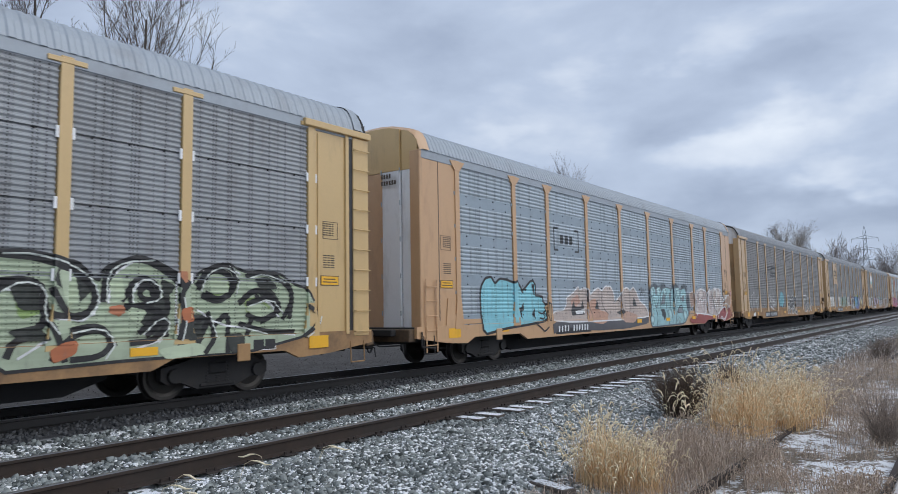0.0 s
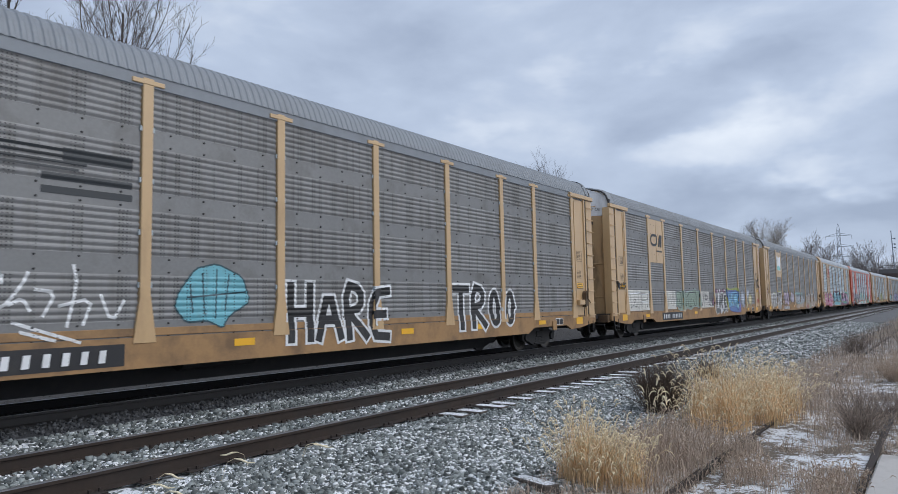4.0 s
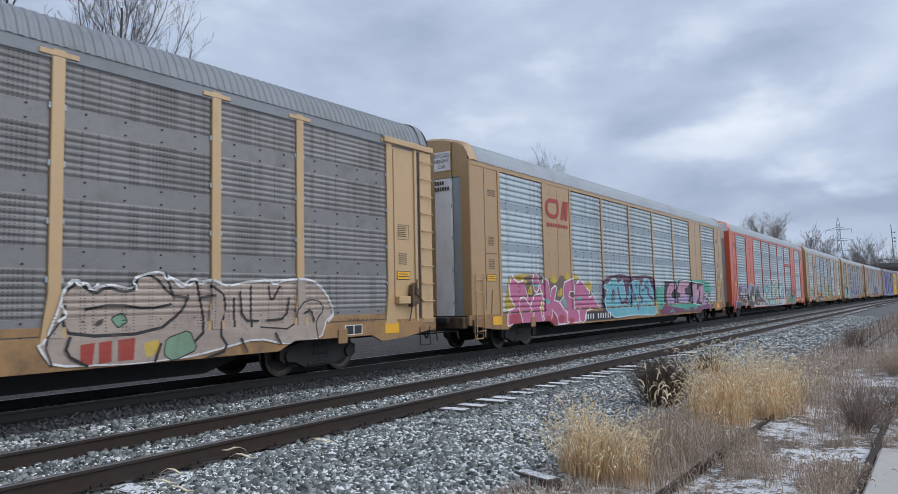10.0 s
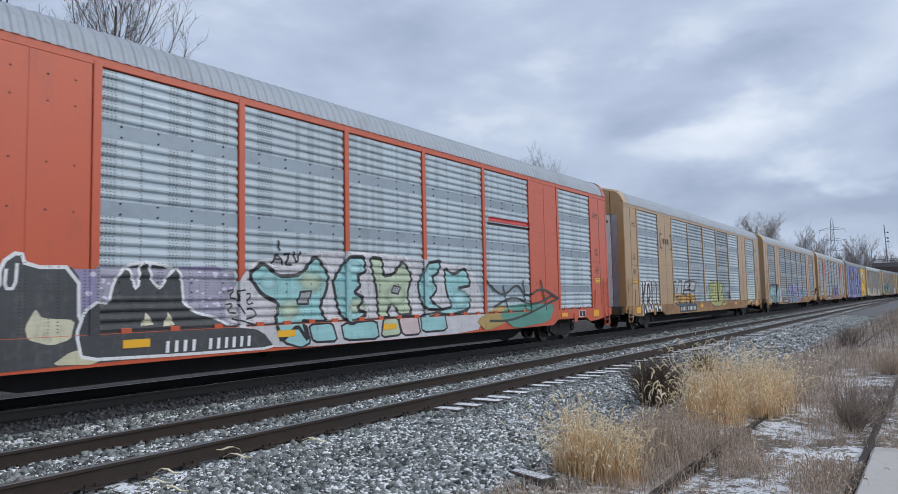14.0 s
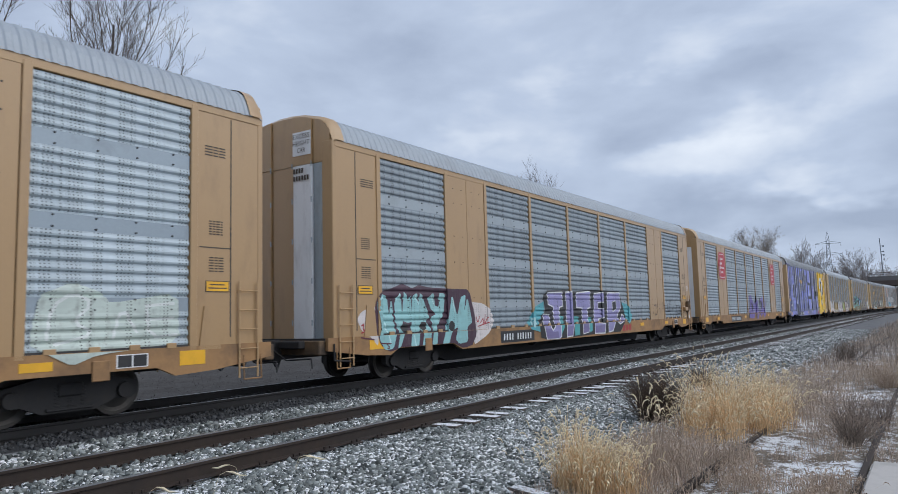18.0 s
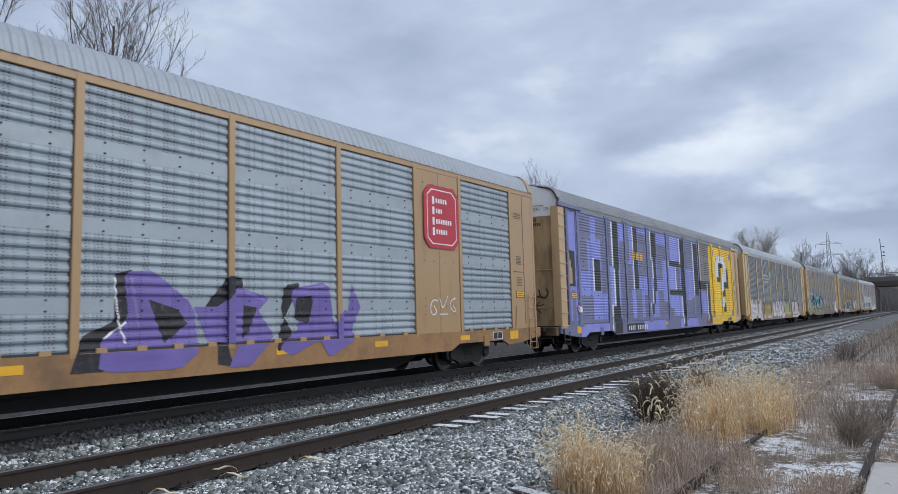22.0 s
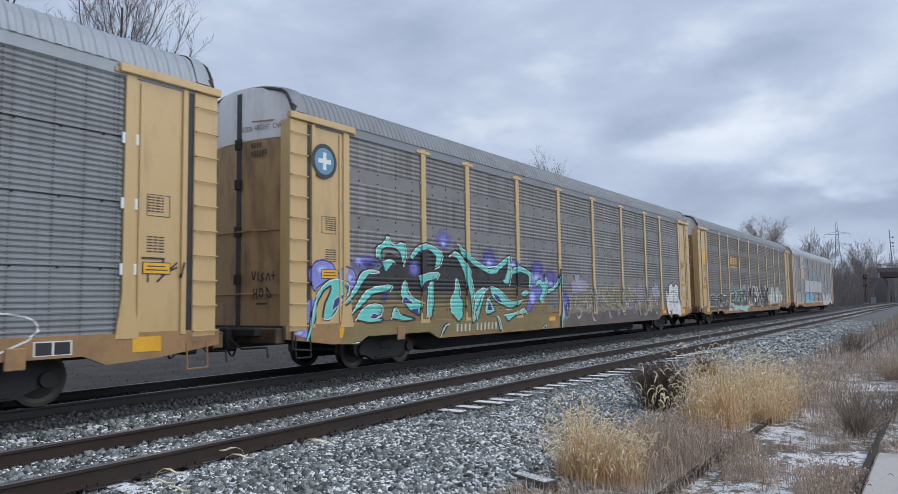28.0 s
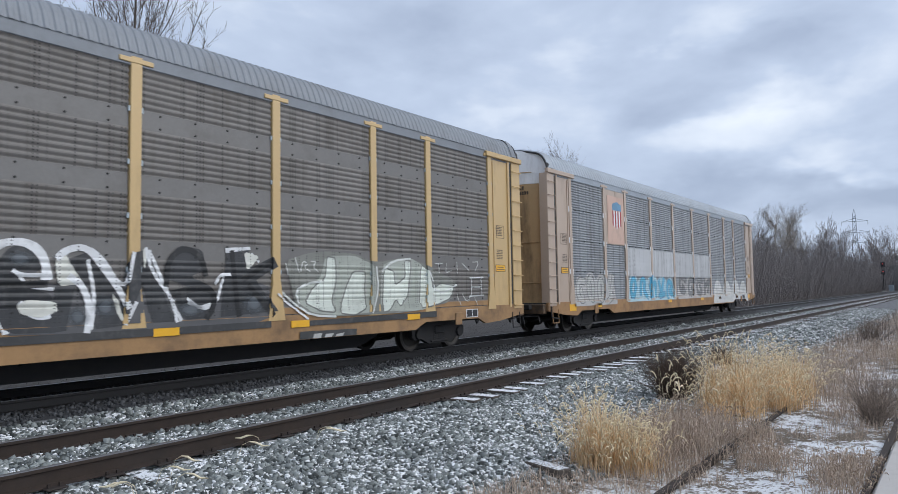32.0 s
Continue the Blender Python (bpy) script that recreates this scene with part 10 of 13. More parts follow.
lines(c, (0.12, 0.03, 0.05), 0.03, [[(-12.52, 1.04), (-12.08, 0.98)],
    [(-11.82, 0.88), (-11.48, 0.86)],
    [(-11.66, 0.88), (-11.52, 0.76), (-11.62, 0.76)]], 12)
field(c, (0.10, 0.40, 0.46), [(-4.7, 1.16), (-4.16, 1.68), (-3.52, 1.86), (-3.52, 1.46), (-3.92, 1.26), (-3.9, 0.88), (-4.48, 0.98)], 13, rounds=0)
field(c, (0.40, 0.60, 0.62), [(-4.44, 1.32), (-4.24, 1.36), (-4.04, 1.14), (-4.24, 1.02), (-4.44, 1.12)], 14, rounds=0, worn=0.4)
field(c, (0.10, 0.40, 0.46), [(3.28, 1.86), (4.1, 1.76), (4.72, 1.24), (4.2, 0.96), (3.66, 1.18)], 15, rounds=0)
field(c, K_, [(-3.56, 2), (-3.24, 2.22), (-1.82, 2.26), (-1.22, 2.22), (0.7, 2.3), (1.58, 2.28), (3.3, 2.28), (3.54, 1.76), (3.94, 1.18), (3.12, 0.66), (0.68, 0.66), (-1.8, 0.62), (-3.44, 0.62), (-3.84, 0.7), (-3.88, 1.12), (-3.66, 1.46), (-3.4, 1.52)], 16, rounds=0)
field(c, (0.08, 0.36, 0.37), [(-2.32, 1.38), (-2.08, 1.36), (-2.08, 0.96), (-2.34, 0.74)], 17, rounds=0)
field(c, (0.08, 0.36, 0.37), [(-1.22, 1.34), (-0.82, 1.32), (-0.82, 0.68), (-1.24, 0.66)], 18, rounds=0)
field(c, (0.08, 0.36, 0.37), [(0.04, 1.3), (0.32, 1.28), (0.32, 0.8), (0.08, 0.72)], 19, rounds=0)
field(c, (0.30, 0.28, 0.52), [(-3.22, 2.14), (-2.1, 2.18), (-2.1, 1.7), (-2.36, 1.66), (-2.34, 0.68), (-2.54, 0.6), (-3.44, 0.64), (-3.58, 1.04), (-3.6, 1.44), (-3.14, 1.42), (-3.1, 1.02), (-2.98, 0.9), (-2.8, 1), (-2.84, 1.68), (-3.2, 1.76)], 20, W_, 0.045, rounds=0)
field(c, (0.30, 0.28, 0.52), [(-1.82, 2.18), (-1.34, 2.2), (-1.28, 1.02), (-1.44, 0.66), (-1.9, 0.64), (-1.8, 1.48)], 21, W_, 0.045, rounds=0)
field(c, (0.30, 0.28, 0.52), [(-0.94, 2.16), (0.32, 2.24), (0.26, 1.64), (0, 1.6), (0.04, 0.76), (-0.52, 0.7), (-0.48, 1.62), (-0.98, 1.66)], 22, W_, 0.045, rounds=0)
field(c, (0.30, 0.28, 0.52), [(0.66, 2.16), (1.58, 2.22), (1.58, 1.84), (1, 1.82), (1, 1.6), (1.58, 1.58), (1.56, 1.26), (1.04, 1.2), (0.94, 1.06), (1.62, 1.02), (1.5, 0.66), (0.54, 0.68)], 23, W_, 0.045, rounds=0)
field(c, (0.30, 0.28, 0.52), [(1.96, 2.2), (3.3, 2.22), (3.34, 1.6), (2.9, 1.28), (3.2, 1.08), (3.46, 1.36), (3.86, 1.14), (3.14, 0.96), (2.7, 1.14), (2.34, 0.72), (1.88, 0.68)], 24, W_, 0.045, rounds=0)
field(c, K_, [(2.42, 1.84), (2.84, 1.9), (2.88, 1.56), (2.48, 1.46)], 25, W_, 0.035, rounds=0)
field(c, (0.20, 0.17, 0.34), [(-3.54, 0.98), (-3.1, 0.96), (-2.98, 0.84), (-2.6, 0.86), (-2.54, 0.62), (-3.42, 0.64)], 26, rounds=0, worn=0.4)
field(c, (0.20, 0.17, 0.34), [(-1.8, 1), (-1.32, 1), (-1.44, 0.68), (-1.88, 0.66)], 27, rounds=0, worn=0.4)
field(c, (0.20, 0.17, 0.34), [(-0.48, 1.12), (0.02, 1.12), (0.02, 0.76), (-0.5, 0.72)], 28, rounds=0, worn=0.4)
field(c, (0.20, 0.17, 0.34), [(0.6, 0.96), (1.56, 0.96), (1.48, 0.68), (0.58, 0.7)], 29, rounds=0, worn=0.4)
swirls(c, 9.2, 11.75, 1.1, 1.95, K_, 0.035, 26, 29, 0.012, (0.16, 0.34))
swirls(c, 7.4, 8.2, 1.1, 1.8, (0.06, 0.04, 0.04), 0.03, 9, 30, 0.012, (0.1, 0.22))
swirls(c, 8.62, 9.0, 1.5, 1.9, (0.06, 0.04, 0.04), 0.03, 4, 302, 0.012, (0.08, 0.15))
for k in range(3):
    patch_of(c, "emblem_bar", 3.41 + 0.35 * k, 3.68 + 0.35 * k, 0.68, 0.92, EMBLEM_RED, 0.0, 0.05)
number_plate(c, -6.4, -4.3)
part("lettering", lettered("BI", 0.24, 0.28, WHITE), WHITE, c, at=pose(12.75, -HALF - 0.012, 2.45))
lines(c, W_, 0.045, [[(12.76, 1.98), (13.16, 1.82)],
    [(12.96, 2.06), (12.94, 1.78)],
    [(13.1, 2), (12.8, 1.8)],
    [(12.78, 1.52), (13.16, 1.38)],
    [(12.96, 1.6), (12.94, 1.34)],
    [(13.12, 1.56), (12.82, 1.36)],
    [(12.78, 1.18), (13.14, 1.06)],
    [(12.96, 1.24), (12.94, 1)],
    [(13.12, 1.24), (12.82, 1.04)],
    [(12.14, 1.58), (12.28, 1.64), (12.24, 1.44)],
    [(12.16, 1.12), (12.32, 1.14)]], 61, rounds=0)
CARS.append(c)

# tan car with the octagons
c = autorack(9, "B", TAN, GREY_H, ROOF_G, "tan autorack car with two red octagonal emblems", solid={1: Z0, 7: Z0}, ends=WHITE, leaf=WHITE)
field(c, (0.015, 0.013, 0.02), [(-1.48, 0.78), (-1.3, 1.32), (-0.8, 1.54), (-0.78, 2.28), (-0.52, 2.36), (-0.34, 1.16), (-0.98, 0.78)], 1, rounds=0)
field(c, (0.015, 0.013, 0.02), [(0.88, 1.78), (1.38, 2.32), (1.7, 2.28), (1.64, 1.68), (1.32, 1.1), (1.46, 0.68), (1.12, 0.74), (1.12, 1.18)], 2, rounds=0)
field(c, (0.015, 0.013, 0.02), [(2.46, 0.86), (2.64, 1.44), (3.16, 2.24), (2.72, 2.18), (2.6, 1.66), (3, 1.1)], 3)
field(c, (0.17, 0.125, 0.40), [(-1.06, 0.76), (-1, 1.26), (-0.56, 1.56), (-0.64, 2.32), (-0.14, 2.36), (0.64, 1.78), (0.74, 0.98), (0.36, 0.72)], 4)
field(c, (0.015, 0.013, 0.02), [(-0.22, 1.88), (0.32, 1.72), (0.52, 1.48), (0.08, 1.16)], 5, rounds=0)
field(c, (0.17, 0.125, 0.40), [(0.64, 1.76), (1.12, 1.76), (1.38, 1.9), (1.6, 2.12), (2.32, 1.92), (2.06, 1.68), (2.44, 1.2), (1.84, 0.66), (1.36, 0.68), (1.58, 1.08), (0.92, 1.16)], 6, rounds=0)
field(c, (0.015, 0.013, 0.02), [(1.7, 1.78), (2.02, 1.74), (1.84, 1.3), (1.68, 1.16)], 7, rounds=0)
field(c, (0.17, 0.125, 0.40), [(2.84, 2.1), (3.94, 2.28), (4.1, 1.32), (4.48, 1.74), (4.76, 1.04), (3.92, 0.68), (3.64, 1.08), (2.88, 0.78), (2.52, 0.96), (3.12, 1.34)], 8)
field(c, (0.015, 0.013, 0.02), [(3.02, 1.94), (3.5, 1.98), (3.36, 1.4), (2.96, 1.5)], 9)
field(c, (0.17, 0.125, 0.40), [(4.18, 1.58), (4.54, 1.62), (4.66, 2.26), (4.94, 1.74), (4.68, 1.3)], 10, rounds=0)
lines(c, W_, 0.035, [[(-0.8, 2.22), (-0.74, 1.54), (-0.6, 1.2)],
    [(-0.96, 1.28), (-0.6, 1.52)]], 11)
lines(c, (0.24, 0.19, 0.50), 0.05, [[(-0.52, 2.22), (-0.38, 1.42)],
    [(1.76, 2.02), (2.2, 1.88)],
    [(3.14, 2.1), (3.8, 2.18)]], 12)
for x in (-8.12, 8.14):
    oc = octagon(c, x, 4.06, 0.80, 0.82, CRIMSON, 0)
    part("emblem_line", Shape().prism([(x - 0.66, 3.5), (x - 0.46, 3.34), (x + 0.46, 3.34), (x + 0.66, 3.5), (x + 0.66, 4.62), (x + 0.46, 4.78), (x - 0.46, 4.78), (x - 0.66, 4.62)], "y", FACE - 0.006, FACE - 0.003), WHITE, oc)
    part("emblem_field", Shape().prism([(x - 0.63, 3.52), (x - 0.44, 3.37), (x + 0.44, 3.37), (x + 0.63, 3.52), (x + 0.63, 4.60), (x + 0.44, 4.75), (x - 0.44, 4.75), (x - 0.63, 4.60)], "y", FACE - 0.010, FACE - 0.006), CRIMSON, oc)
    for k, n in enumerate((5, 3, 7, 5)):
        part("emblem_bar", Shape().box(x - 0.44, x - 0.35, FACE - 0.013, FACE - 0.010, 4.38 - 0.27 * k, 4.58 - 0.27 * k), WHITE, oc)
        for j in range(n):
            part("emblem_bar", Shape().box(x - 0.28 + 0.105 * j, x - 0.215 + 0.105 * j, FACE - 0.013, FACE - 0.010, 4.42 - 0.27 * k, 4.54 - 0.27 * k), WHITE, oc)
graffiti(c, "***", 7.5, 8.8, 1.5, 2.0, None, W_, thick=0.02, rim=0.012, seed=31)
number_plate(c, -6.4, -3.6)
CARS.append(c)


# car painted from end to end: stepped black and white block figures on lavender, a yellow block with a question mark
def mural_car():
    c = autorack(10, "A", SLATE, LILAC, ROOF_D, "autorack car painted lavender from end to end, with a yellow block", tops=WHITE, ends=END_Y, sill=SLATE, tail=YELLOW, rungs=YELLOW, swap={7: GOLDEN, 8: GOLDEN, 6: GREY_A})
    ink, chalk, slate, lilac, gold = paint((0.018, 0.022, 0.024), 0.1), paint((0.74, 0.75, 0.78), 0.12), paint((0.17, 0.18, 0.29), 0.1), paint((0.25, 0.265, 0.665), 0.15), paint((0.84, 0.54, 0.03), 0.1)

    def blocks(m, name, rows, y):
        for x0, x1, z0, z1 in rows:
            patch_of(c, name, x0, x1, z0, z1, m, y)
    blocks(slate, "slate_block", ((-11.7, -10.7, 4.2, 5.1), (-9.7, -9.1, 2.2, 4.3), (-7.7, -7.1, 1.1, 3.1), (-5.4, -4.4, 3.0, 4.9), (-4.1, -3.7, 3.0, 5.1), (-3.0, -1.6, 3.9, 4.6), (-2.9, -2.2, 1.1, 2.4), (-1.3, -0.9, 3.9, 5.1),
                                  (1.5, 2.9, 3.6, 5.1), (2.0, 3.1, 1.1, 2.1), (4.4, 5.6, 1.1, 2.3),
                                  (-11.7, -11.0, 3.0, 4.2), (-10.1, -9.15, 4.3, 5.1), (-11.7, -10.6, 1.1, 2.1), (-8.95, -8.6, 3.3, 5.1), (-7.7, -7.15, 3.1, 4.4), (-6.9, -6.55, 3.6, 5.1), (-6.9, -6.25, 2.4, 3.5), (-6.9, -6.4, 1.1, 2.4),
                                  (-5.9, -5.2, 1.1, 2.45), (-4.85, -4.4, 1.1, 2.2), (-4.2, -3.85, 1.9, 3.0), (-3.0, -2.2, 2.9, 3.9), (-2.2, -1.5, 1.1, 1.9), (0.0, 0.62, 2.5, 3.65), (-1.35, -0.6, 1.1, 1.6), (1.5, 2.1, 1.2, 2.0), (3.2, 4.1, 1.1, 2.25)), 0.0)
    blocks(lilac, "lavender_block", ((4.35, 5.55, 1.3, 2.5), (-12.8, -11.95, 1.2, 5.1), (1.55, 2.6, 2.0, 3.6), (-11.92, -11.75, 1.0, 5.1), (-11.9, -9.2, 0.62, 1.05), (-5.2, -2.2, 0.64, 1.05), (0.2, 3.4, 0.64, 1.05)), 0.003)
    blocks(slate, "slate_block", ((-12.79, -12.64, 1.2, 2.5), (-12.79, -12.64, 3.55, 5.1), (-12.5, -12.22, 1.2, 2.3)), 0.005)
    blocks(TAN, "tan_block", ((-12.79, -12.62, 2.52, 3.58), (-12.62, -12.52, 2.52, 3.36), (-12.52, -12.42, 2.52, 3.08)), 0.009)
    blocks(ink, "black_block", ((-12.66, -12.18, 2.42, 3.7), (-10.4, -9.8, 2.3, 3.5), (-8.4, -7.8, 3.2, 5.15), (-8.28, -7.9, 1.7, 3.2), (-8.6, -7.8, 0.62, 1.7), (-6.02, -5.5, 2.45, 5.12), (-3.7, -3.0, 3.95, 5.1), (-3.5, -3.1, 2.4, 3.95),
                                 (-3.6, -3.35, 1.8, 2.4), (-3.95, -3.6, 1.35, 1.8), (-1.14, 0.8, 3.65, 3.92), (-1.2, 1.1, 2.22, 2.5), (0.78, 1.3, 0.65, 5.12), (3.2, 4.0, 2.25, 5.05), (4.0, 6.25, 2.6, 3.05), (5.8, 6.2, 0.8, 2.9)), 0.006)
    blocks(chalk, "white_block", ((-10.53, -10.4, 2.3, 3.53), (-8.56, -8.4, 3.34, 5.12), (-8.43, -8.28, 1.73, 3.22), (-8.75, -8.6, 1.3, 1.8), (-8.9, -8.75, 0.62, 1.3), (-6.14, -6.03, 2.44, 5.1), (-3.84, -3.7, 3.8, 5.15), (-3.64, -3.5, 2.97, 3.7),
                                  (-3.74, -3.6, 1.85, 2.5), (-4.12, -3.95, 1.32, 1.85), (-1.3, -1.14, 3.6, 3.92), (0.62, 0.78, 3.8, 5.12), (-0.2, -0.05, 2.5, 3.6), (-1.3, -1.18, 2.22, 2.57), (0.74, 0.9, 0.8, 2.2), (3.03, 3.2, 2.25, 5.1), (5.66, 5.8, 0.95, 2.95)), 0.009)
    blocks(gold, "yellow_block", ((6.35, 12.0, 0.62, 1.06), (6.35, 6.93, 1.08, 5.15)), 0.004)
    blocks(gold, "yellow_block", ((6.85, 6.94, 1.8, 5.15), (7.12, 7.2, 1.8, 5.15)), 0.004)
    golden_post = make_post("A", GOLD)
    for ob in c.children:
        if ob.name.startswith("post") and ob.location.x > 6.5:
            ob.data = golden_post
        if ob.name.startswith("bottom_strip") and ob.location.x > 6.5:
            ob.data.materials.clear()
            ob.data.materials.append(GOLD)
    patch_of(c, "yellow_block", 12.0, 13.5, 0.66, 1.06, YELLOW, 0.002)
    patch_of(c, "yellow_block", 4.17, 4.36, 3.1, 5.18, YELLOW, 0.002)
    patch_of(c, "slate_block", 4.17, 4.36, 1.1, 3.1, slate, 0.002)
    # question mark, with its black step shadow
    blocks(ink, "black_block", ((8.49, 9.62, 3.97, 4.24), (8.49, 8.86, 3.4, 3.97), (8.1, 8.86, 3.1, 3.38), (10.33, 10.76, 2.75, 3.95), (9.62, 10.76, 2.75, 3.12), (9.3, 9.95, 2.24, 2.72), (9.6, 9.95, 1.31, 1.83), (9.2, 9.95, 1.31, 1.63)), 0.007)
    blocks(chalk, "white_block", ((8.1, 9.95, 4.24, 4.66), (7.73, 8.49, 3.38, 4.3), (9.62, 10.33, 3.12, 4.3), (9.2, 9.7, 3.15, 3.62), (8.86, 9.62, 2.56, 3.15), (8.86, 9.6, 1.63, 2.19)), 0.012)
    blocks(paint((0.20, 0.26, 0.42)), "corner_rivet", ((7.15, 7.5, 4.6, 4.95), (11.26, 11.64, 4.53, 4.92), (6.66, 7.02, 1.04, 1.38), (11.27, 11.64, 1.05, 1.39)), 0.008)
    for k in range(3):
        patch_of(c, "emblem_bar", 5.08 + 0.34 * k, 5.34 + 0.34 * k, 0.68, 0.94, EMBLEM_RED, 0.0, 0.05)
    for k, x in enumerate((-6.25, -5.75, -5.25)):
        patch_of(c, "emblem_bar", x, x + 0.36, 3.72 - 0.02 * k, 4.05 - 0.02 * k, EMBLEM_GOLD, 0.014)
    part("side_mark", Shape().box(-0.1, 0.1, FACE - 0.02, FACE - 0.016, 0, 0.2), WHITE, c, at=pose(-11.9, 0, 1.5))
    number_plate(c, -7.3, -4.6)
    end_tag(c, [[(0.18, 1.5), (0.2, 1.9), (0.36, 1.55), (0.4, 1.92)], [(0.5, 1.55), (0.52, 1.9)], [(0.72, 1.88), (0.54, 1.72), (0.78, 1.5)], [(0.6, 1.75), (0.88, 1.8)]])
    end_tag(c, [[(0.72, 2.3), (0.76, 2.06), (0.96, 2.02), (1.08, 2.2), (1.0, 2.32)], [(0.66, 2.08), (0.84, 2.06)]], 0.06)
    return c


CARS.append(mural_car())

# grey car with white and ochre
c = autorack(11, "C", YOLK, GREY_G, ROOF_G, "yellow-posted grey autorack car with white and ochre graffiti", tops=WHITE)
field(c, (0.14, 0.05, 0.055), [(5.1, 1.98), (5.54, 2), (6.54, 2.08), (7.02, 2.16), (7.48, 2.06), (8.54, 2.02), (9.08, 1.9), (9, 1.74), (5.12, 1.56)], 1, worn=0.4)
field(c, (0.66, 0.62, 0.63), [(5.5, 1.96), (6.02, 1.98), (6.54, 2.02), (6.94, 1.92), (7, 2.08), (7.36, 2.06), (7.54, 1.92), (8.12, 2.04), (8.7, 1.94), (8.84, 1.88), (9.2, 1.46), (9.32, 1.02), (9.1, 0.58), (8.32, 0.58), (6.98, 0.58), (5.38, 0.58), (5.52, 0.92)], 2, (0.10, 0.05, 0.06), 0.04, worn=0.2)
field(c, (0.30, 0.30, 0.32), [(5.32, 0.9), (7.26, 0.88), (8.86, 1), (8.88, 0.86), (7.38, 0.76), (5.32, 0.8)], 3, rounds=0, worn=0.4)
lines(c, (0.22, 0.04, 0.05), 0.045, [[(6.1, 1.96), (6.14, 1.6), (6.26, 1.58), (6.26, 1.08)],
    [(6.44, 1.98), (6.44, 1.82)],
    [(5.62, 1.12), (5.86, 1.2), (6.2, 1.16), (6.44, 0.98), (6.4, 0.62)],
    [(6.82, 1.36), (7.08, 1.32), (7.26, 1.04), (7.14, 0.72), (7, 0.58)],
    [(7.58, 2), (7.58, 1.42), (7.88, 1.48), (8.08, 1.24), (8.02, 0.78), (7.82, 0.58)],
    [(8.14, 1.96), (8.2, 1.48)],
    [(7.56, 0.8), (7.44, 0.58)],
    [(5.94, 1.66), (6.24, 1.6)],
    [(5.84, 0.58), (5.96, 0.66)],
    [(6.28, 0.58), (6.34, 0.78)]], 4)
field(c, K_, [(5.2, 1.94), (5.42, 1.94), (5.58, 1.52), (5.5, 1.12), (5.32, 0.58), (5.2, 0.58)], 5)
field(c, (0.10, 0.09, 0.1), [(8.5, 2.02), (8.7, 1.8), (8.62, 1.6), (8.52, 1.68)], 6, rounds=0)
field(c, (0.08, 0.08, 0.085), [(8.84, 1.66), (8.96, 1.88), (9.16, 1.9), (9.24, 1.66), (9.12, 1.5), (9.24, 1.02), (9.08, 0.7), (9, 1.4)], 7)
field(c, (0.06, 0.06, 0.06), [(8.18, 1.32), (8.52, 1.32), (8.36, 1.14)], 8, rounds=0)
lines(c, W_, 0.03, [[(9.24, 1.92), (9.68, 1.88), (9.72, 1.42), (9.98, 1.42), (10.46, 1.34), (10.54, 1.1), (9.82, 0.8), (9.4, 0.94)],
    [(9.48, 1.88), (9.48, 1.46)],
    [(8.78, 1.9), (9.08, 1.94)],
    [(5.38, 1.66), (5.3, 1.32)]], 9)
field(c, (0.46, 0.44, 0.42), [(9.32, 0.94), (9.82, 0.8), (9.08, 0.68)], 10, worn=0.4)
lines(c, K_, 0.03, [[(12.06, 2.26), (12.46, 2.26)],
    [(12.18, 2.1), (12.18, 1.88)],
    [(12.46, 2.26), (12.34, 1.96), (12.7, 2.12)],
    [(12.34, 1.88), (12.7, 2.2)],
    [(12.82, 2.2), (12.76, 1.96)],
    [(8.22, 0.74), (8.4, 0.78), (8.36, 0.66)],
    [(8.46, 0.8), (8.58, 0.62)],
    [(8.64, 0.82), (8.82, 0.66)]], 11)
blob(c, -11.75, -7.8, 0.6, 1.8, (0.60, 0.57, 0.58), None, 6, 31, 0.03, 0.25, worn=0.5)
graffiti(c, "*****", -11.7, -7.85, 0.66, 2.1, (0.66, 0.63, 0.64), (0.16, 0.12, 0.14), seed=311, rim=0.03, thick=0.46, bubble=True, wobble=0.12)
graffiti(c, "****", -7.4, -3.7, 0.66, 2.0, (0.42, 0.31, 0.13), (0.07, 0.06, 0.06), seed=321, rim=0.04, thick=0.48, bubble=True, halo=(0.34, 0.27, 0.15), glow=0.05)
graffiti(c, "****", -3.6, 1.6, 0.62, 2.1, (0.66, 0.64, 0.66), (0.20, 0.18, 0.2), back=(0.22, 0.2, 0.22), seed=33, rim=0.03, thick=0.32, bubble=True)
graffiti(c, "***", 1.8, 4.3, 0.75, 2.0, (0.44, 0.5, 0.18), (0.12, 0.12, 0.1), seed=333, rim=0.035, thick=0.46, bubble=True)
for k in range(3):
    patch_of(c, "emblem_bar", -6.7, -4.6 + 0.2 * k, 3.9 - 0.24 * k, 3.99 - 0.24 * k, PALE)
number_plate(c, -7.5, -4.4)
CARS.append(c)

